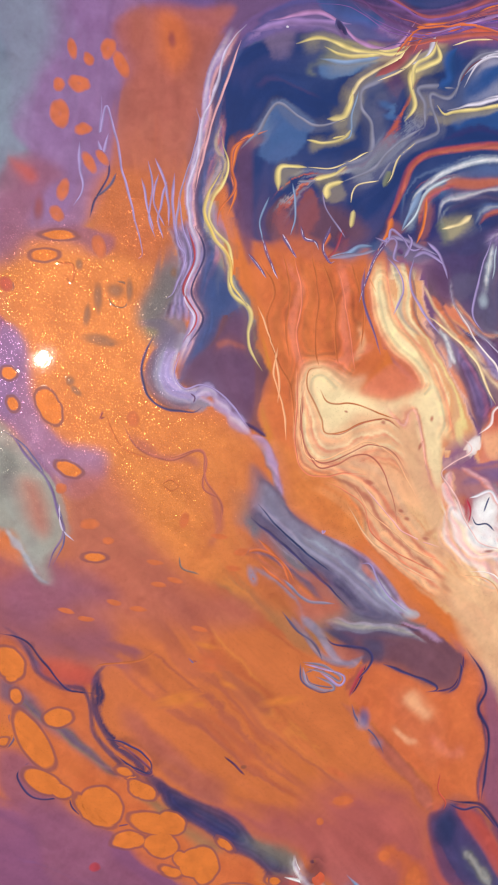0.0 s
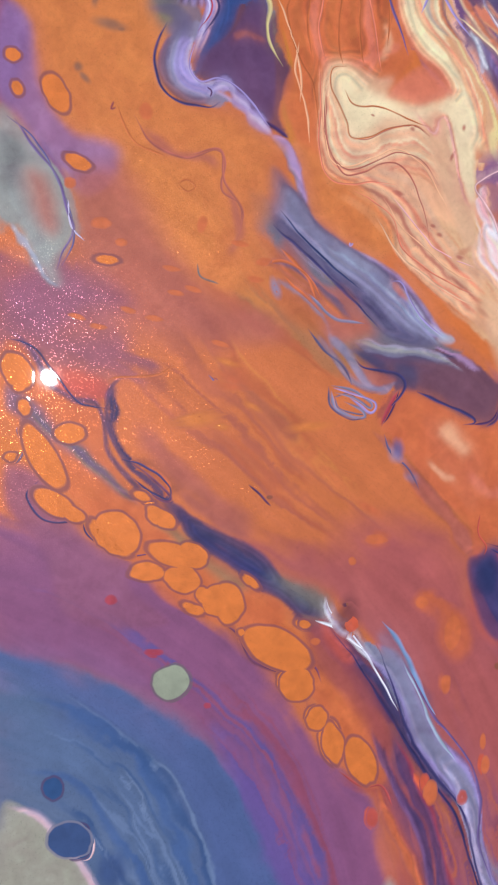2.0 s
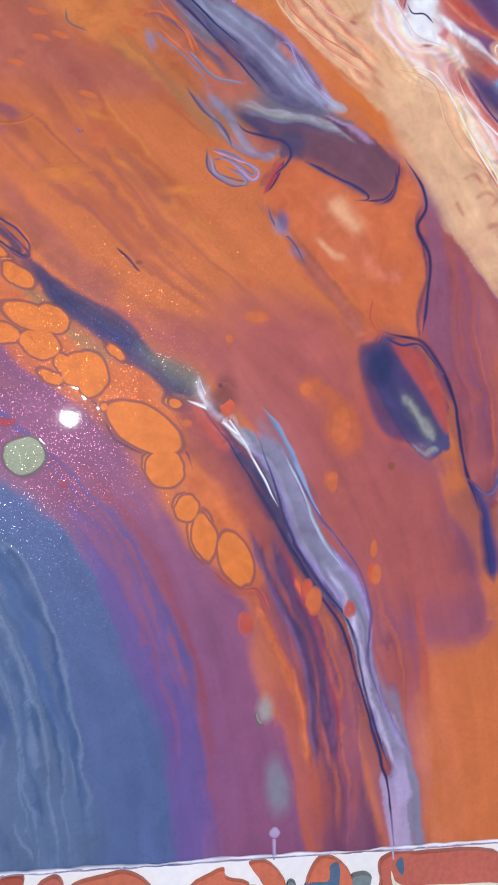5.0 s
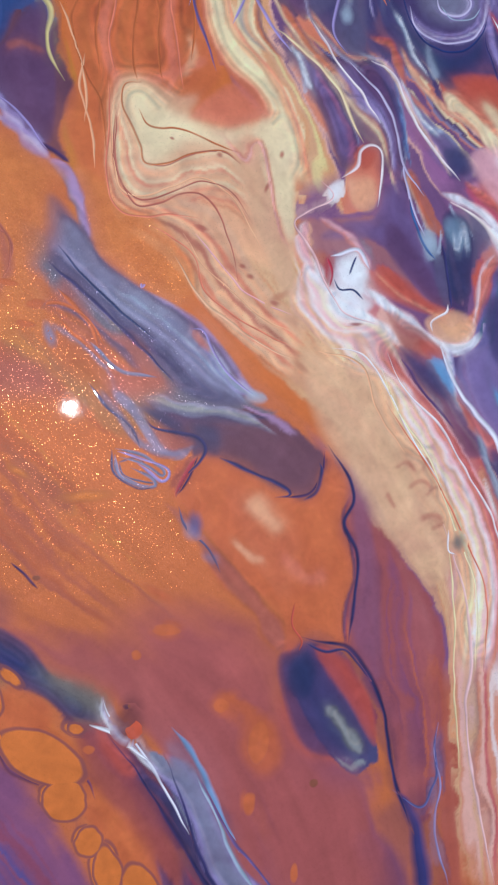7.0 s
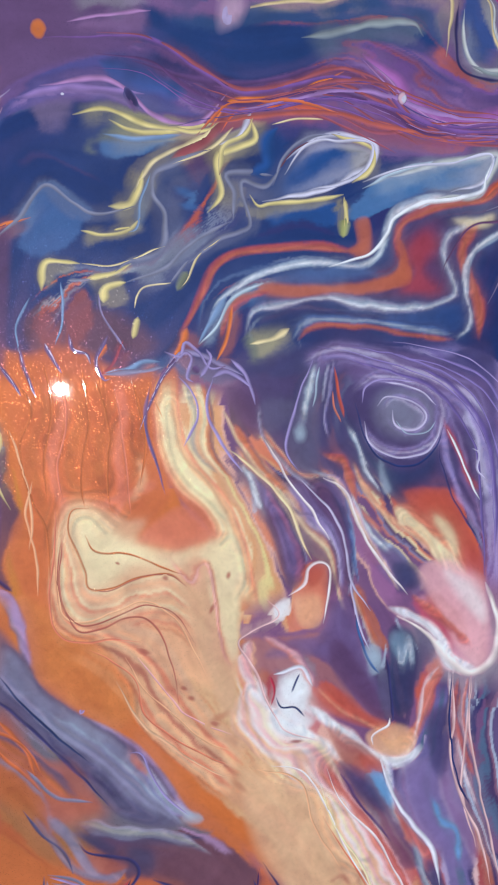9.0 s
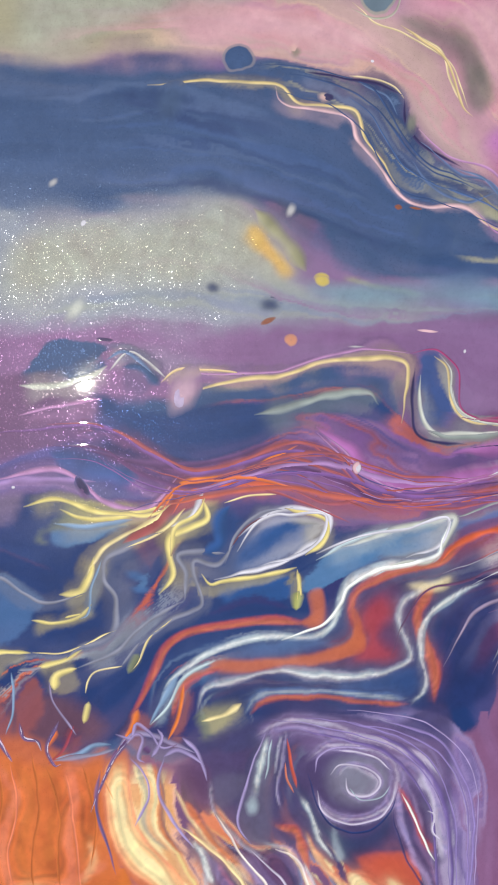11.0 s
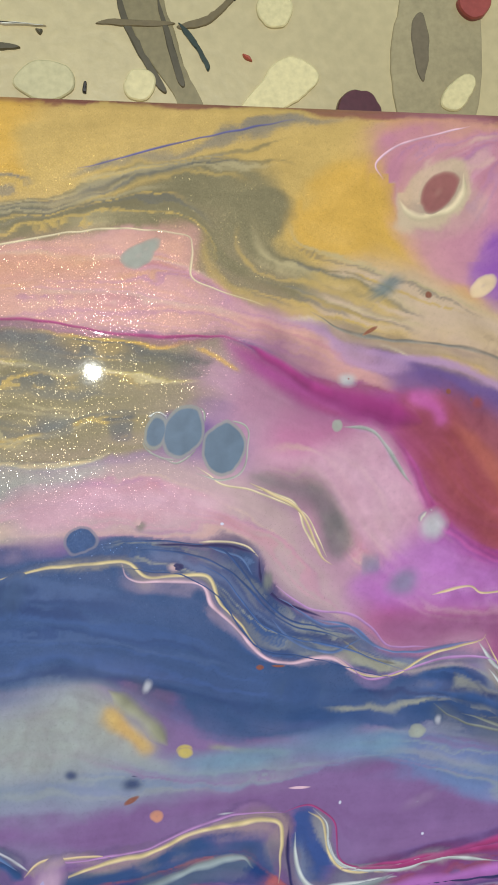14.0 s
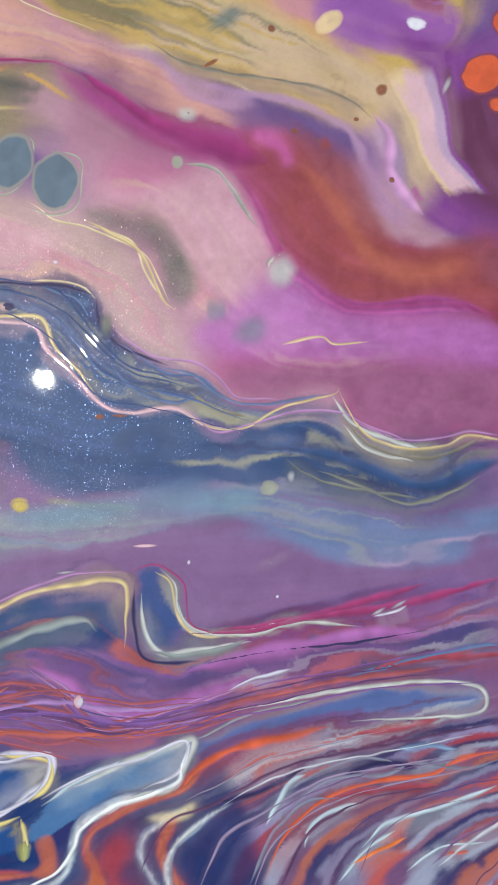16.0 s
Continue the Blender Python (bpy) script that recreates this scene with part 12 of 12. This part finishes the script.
# ---- spilt paint on the table and on the sheet ----
SPILL_TONES = dict(olive=(134, 122, 86), olive2=(112, 98, 66), olive3=(158, 145, 108), dolive=(84, 76, 54), dolive2=(112, 100, 76), green=(44, 58, 48),
                   black=(46, 42, 38), cream=(216, 202, 150), cream2=(192, 182, 138), winered=(84, 44, 50), red=(170, 80, 60), navy=(44, 48, 60), white=(225, 220, 200),
                   redbrown=(150, 72, 62), terra=(202, 108, 78), terra2=(190, 100, 82), sage=(118, 130, 130), oliveg=(165, 165, 128), slate=(80, 102, 128),
                   slate2=(98, 108, 120), pinkv=(190, 140, 175))
SPILL_KINDS = dict(smear=("paint_smear", "dried translucent smear of paint on the table", 0.0003), streak=("paint_streak", "dark dried streak of paint on the table", 0.0005),
                   spot=("paint_spot", "pale dried round spot of paint on the table", 0.0004), drop=("paint_drop", "wet dark red drop of paint on the table", 0.0016),
                   puddle=("paint_puddle", "wet marbled puddle of dripped paint on the white sheet", 0.0008))
SPILL_PAINT = {k: plain_material("spilt_paint_" + k, tuple(lin(v)), 0.25, 45, 0.14, 0.0, 0.03) for k, v in SPILL_TONES.items()}
level = 0


def spill(kind, tone, pts):
    """A thin spread of paint with a rounded rim, lying on the table."""
    global level
    level += 1
    name, label, thick = SPILL_KINDS[kind]
    c = spline(pts, True, 6)
    k = np.arange(len(c))
    c = c + 0.5 * np.c_[vnoise(c[:, 0] / 2, c[:, 1] / 2, 161) - 0.5, vnoise(c[:, 0] / 2, c[:, 1] / 2, 162) - 0.5]
    mid = c.mean(0)
    top = TABLE + thick + 0.00003 * level
    bm = bmesh.new()
    rings = []
    for z, r in ((TABLE, 0.0), (TABLE + (top - TABLE) * 0.7, 0.12), (top, 0.5)):
        d = mid - c
        inward = d / (np.hypot(*d.T)[:, None] + 1e-9) * r
        rings.append([bm.verts.new((p[0] / 1000, p[1] / 1000, z)) for p in c + inward])
    n = len(c)
    for lo, hi in zip(rings, rings[1:]):
        for i in range(n):
            bm.faces.new((lo[i], lo[(i + 1) % n], hi[(i + 1) % n], hi[i]))
    bm.faces.new(rings[-1])
    bmesh.ops.recalc_face_normals(bm, faces=bm.faces[:])
    me = bpy.data.meshes.new(name)
    bm.to_mesh(me)
    bm.free()
    me.materials.append(SPILL_PAINT[tone])
    tagged(new(name, me), label, "spilt paint", "spilt paint round the canvas")


spill("smear", "olive", [(-2.9, 308.1), (-0.6, 299.1), (2.5, 291.6), (7.2, 282.6), (13.5, 274.4), (15.9, 269.9), (22.2, 270.2), (17.5, 280), (14.3, 290.7), (11.9, 296.7), (8.8, 308.8)])
spill("streak", "dolive", [(-1.8, 305.1), (1.3, 294.6), (6.4, 284.1), (11.9, 275.2), (10, 275.1), (4.4, 284), (-0.6, 294.5)])
spill("streak", "dolive", [(9.6, 299.7), (13.5, 289.1), (17, 276.9), (15.1, 276.8), (11.6, 289)])
spill("streak", "green", [(15.1, 293.1), (19, 290.2), (22.2, 284.9), (24, 281.9), (23, 280.6), (20.6, 284.8), (17.5, 289.3)])
spill("streak", "olive2", [(-6.8, 291.9), (-0.6, 293.3), (13.5, 293), (11.9, 291.8), (1, 291.5)])
spill("smear", "olive2", [(15.1, 292.3), (23, 295), (29.4, 300.8), (31.3, 303.2), (30.2, 299.3), (23, 292.7), (16.7, 291.3)])
spill("streak", "black", [(28.1, 302.3), (32, 304.4), (30.7, 299.6)])
spill("smear", "olive3", [(77.1, 268.4), (74.7, 285.9), (77.1, 300.4), (80.4, 313.3), (99.1, 314.5), (99.7, 269.3), (80.8, 268.6)])
spill("streak", "dolive2", [(80.6, 295.8), (83.9, 299.2), (86.1, 289.7), (84.1, 280), (81.5, 286.3)])
spill("smear", "olive3", [(-52.1, 276.8), (-49.1, 284.4), (-48.3, 293.4), (-44.5, 298), (-40.8, 299), (-43.1, 293.6), (-46.9, 286), (-47.7, 278.5), (-44.7, 275.6), (-49.2, 273.9)])
spill("streak", "black", [(-23.6, 298.7), (-21.3, 300.1), (-16.7, 300), (-17.5, 298.4), (-21.3, 297.6)])
spill("streak", "dolive", [(-43.8, 284.4), (-42.7, 284.4), (-43, 281.7), (-43.8, 281.7)])
spill("streak", "black", [(-44.2, 273.4), (-42.5, 273.5), (-42.7, 271.2), (-43.9, 271.2)])
spill("streak", "black", [(-10.4, 276.3), (-9.5, 276.3), (-9.6, 273.3), (-10.6, 273.5)])
spill("streak", "dolive", [(-22.9, 289.5), (-20.9, 289.5), (-21.5, 288.2)])
spill("streak", "dolive", [(-40.2, 285.6), (-31.2, 285.6), (-26.7, 284.6), (-31.2, 283.6), (-38.7, 284.9)])
spill("spot", "cream", [(36.7, 298.1), (39.1, 302.9), (43.9, 303.5), (46.9, 298.7), (44.8, 293.6), (39.1, 293.3)])
spill("spot", "cream", [(31.9, 269.8), (37.5, 277.9), (42.4, 284), (48.9, 285.1), (54.2, 280.5), (50.6, 275), (42.5, 270.2)])
spill("spot", "cream", [(0.5, 276.2), (3.3, 280.2), (8, 279.6), (9.1, 275.8), (6.4, 271.8), (1.7, 272.4)])
spill("spot", "cream", [(-39.8, 299.8), (-36.3, 302.2), (-32.9, 300.2), (-33.4, 295.7), (-37.1, 294.3), (-39.5, 296.1)])
spill("spot", "cream2", [(-29, 274.8), (-23.7, 281.1), (-14.5, 280.1), (-13, 274), (-20.7, 270.4)])
spill("drop", "winered", [(58.9, 270.1), (60.6, 274.9), (65.1, 276.7), (69.8, 275.3), (71.8, 270.6), (69, 266.5), (61.5, 266.2)])
spill("spot", "red", [(32.7, 285.4), (34.6, 285.1), (35.6, 283.7), (33.6, 284.1)])
spill("smear", "navy", [(-59.1, 304.5), (-43.7, 305.5), (-48.9, 297.8), (-53.4, 295.3), (-59.2, 292.7)])
spill("streak", "white", [(-44.6, 291.2), (-32.7, 290.9), (-19.8, 290.3), (-32.7, 290.3)])
spill("drop", "redbrown", [(93.9, 301.7), (96.1, 305.7), (101.9, 306), (104, 301.9), (100.3, 297.6), (96.1, 298.3)])
spill("streak", "cream", [(90.4, 277.9), (97.1, 282.9), (99.6, 279.9), (95.5, 272.6), (89.6, 273.1)])
spill("puddle", "terra", [(-44, -289), (-41.4, -285.8), (-36.2, -282.8), (-31.5, -281.4), (-30.7, -284), (-23.8, -286.3), (-28.2, -289.4), (-30, -297), (-41.4, -299.5)])
spill("puddle", "sage", [(-29.1, -289.3), (-25.6, -287), (-20.2, -287.7), (-17.5, -290.5), (-13, -290.5), (-12.1, -286.3), (-9.8, -286.8), (-10.3, -291.3), (-13, -298.4), (-29.1, -298.8)])
spill("puddle", "oliveg", [(-24.7, -291.9), (-20.2, -290.9), (-14.8, -293.4), (-18.4, -301.4), (-25.5, -299.1)])
spill("puddle", "terra", [(-24.2, -280.2), (-18.1, -280.3), (-13.6, -285.3), (-13.4, -289.1), (-17.9, -288.8), (-20.6, -285.6)])
spill("puddle", "terra", [(-7.9, -294.4), (-5.8, -285), (-2.2, -279.6), (3.7, -281.3), (7.4, -285.9), (8.4, -298.3), (-7.2, -302.3)])
spill("puddle", "slate", [(-6.1, -287), (0.1, -286.3), (0.6, -281.9), (3.4, -281.4), (4.1, -288.3), (3.4, -294.8), (-2.1, -294.3), (-6.9, -290.5)])
spill("puddle", "sage", [(7.1, -286.8), (10.8, -285.3), (14, -287.3), (11.9, -291.9), (8, -292.5)])
spill("puddle", "terra2", [(16.4, -282.2), (22, -279.9), (27.7, -280.3), (56.7, -283.2), (56.8, -311.3), (12.8, -307.5), (13.6, -295.2), (16.4, -290.1)])
spill("puddle", "white", [(19.2, -285), (21.1, -288.7), (27.7, -290.1), (54.8, -291.2), (54.8, -293), (27.7, -291.9), (20.5, -290.4)])
spill("puddle", "slate", [(20.5, -283.3), (22.9, -280.8), (24.3, -283.6), (23.2, -287.1)])
spill("puddle", "terra", [(-76.7, -284.8), (-70.5, -281.6), (-60.4, -280.2), (-54.4, -283.5), (-51.6, -288.4), (-51.6, -298.6), (-75.5, -296.6)])
spill("puddle", "slate2", [(-74.2, -286.4), (-71.4, -285.2), (-67.1, -288.1), (-63.4, -297.6), (-77.5, -296.4)])
spill("puddle", "pinkv", [(-64.6, -288.8), (-58.7, -289.9), (-51.8, -291.8), (-51.8, -293.5), (-58.6, -292.1)])
spill("puddle", "terra2", [(-87.9, -287.6), (-86.3, -283.3), (-80.6, -279.9), (-77.9, -284.7), (-78.5, -296.4), (-87.1, -295.6)])
spill("puddle", "red", [(-96.1, -280.1), (-89.3, -279.7), (-91.1, -287.4), (-94.5, -286.3)])
spill("puddle", "slate2", [(-109, -280.4), (-105.8, -280.3), (-104.5, -284.4), (-106.6, -287.1), (-107.4, -283.3)])
spill("puddle", "terra", [(-127.2, -280.2), (-117.8, -280.3), (-117.4, -282.7), (-127.1, -284.2)])
spill("puddle", "red", [(-116.5, -280.7), (-113, -280.8), (-113.6, -283.8), (-116.2, -283.3)])
spill("puddle", "terra", [(-105, -288.4), (-100.2, -285.7), (-88.8, -287.6), (-88.7, -297.2), (-104.9, -295.8)])
spill("puddle", "slate", [(-127.1, -285.8), (-114.6, -284.4), (-111.4, -283), (-113, -285.3), (-127.1, -289.1)])
spill("puddle", "terra2", [(60.6, -282.5), (70.6, -282.8), (74.6, -289), (70.6, -299.7), (61.7, -295.3)])
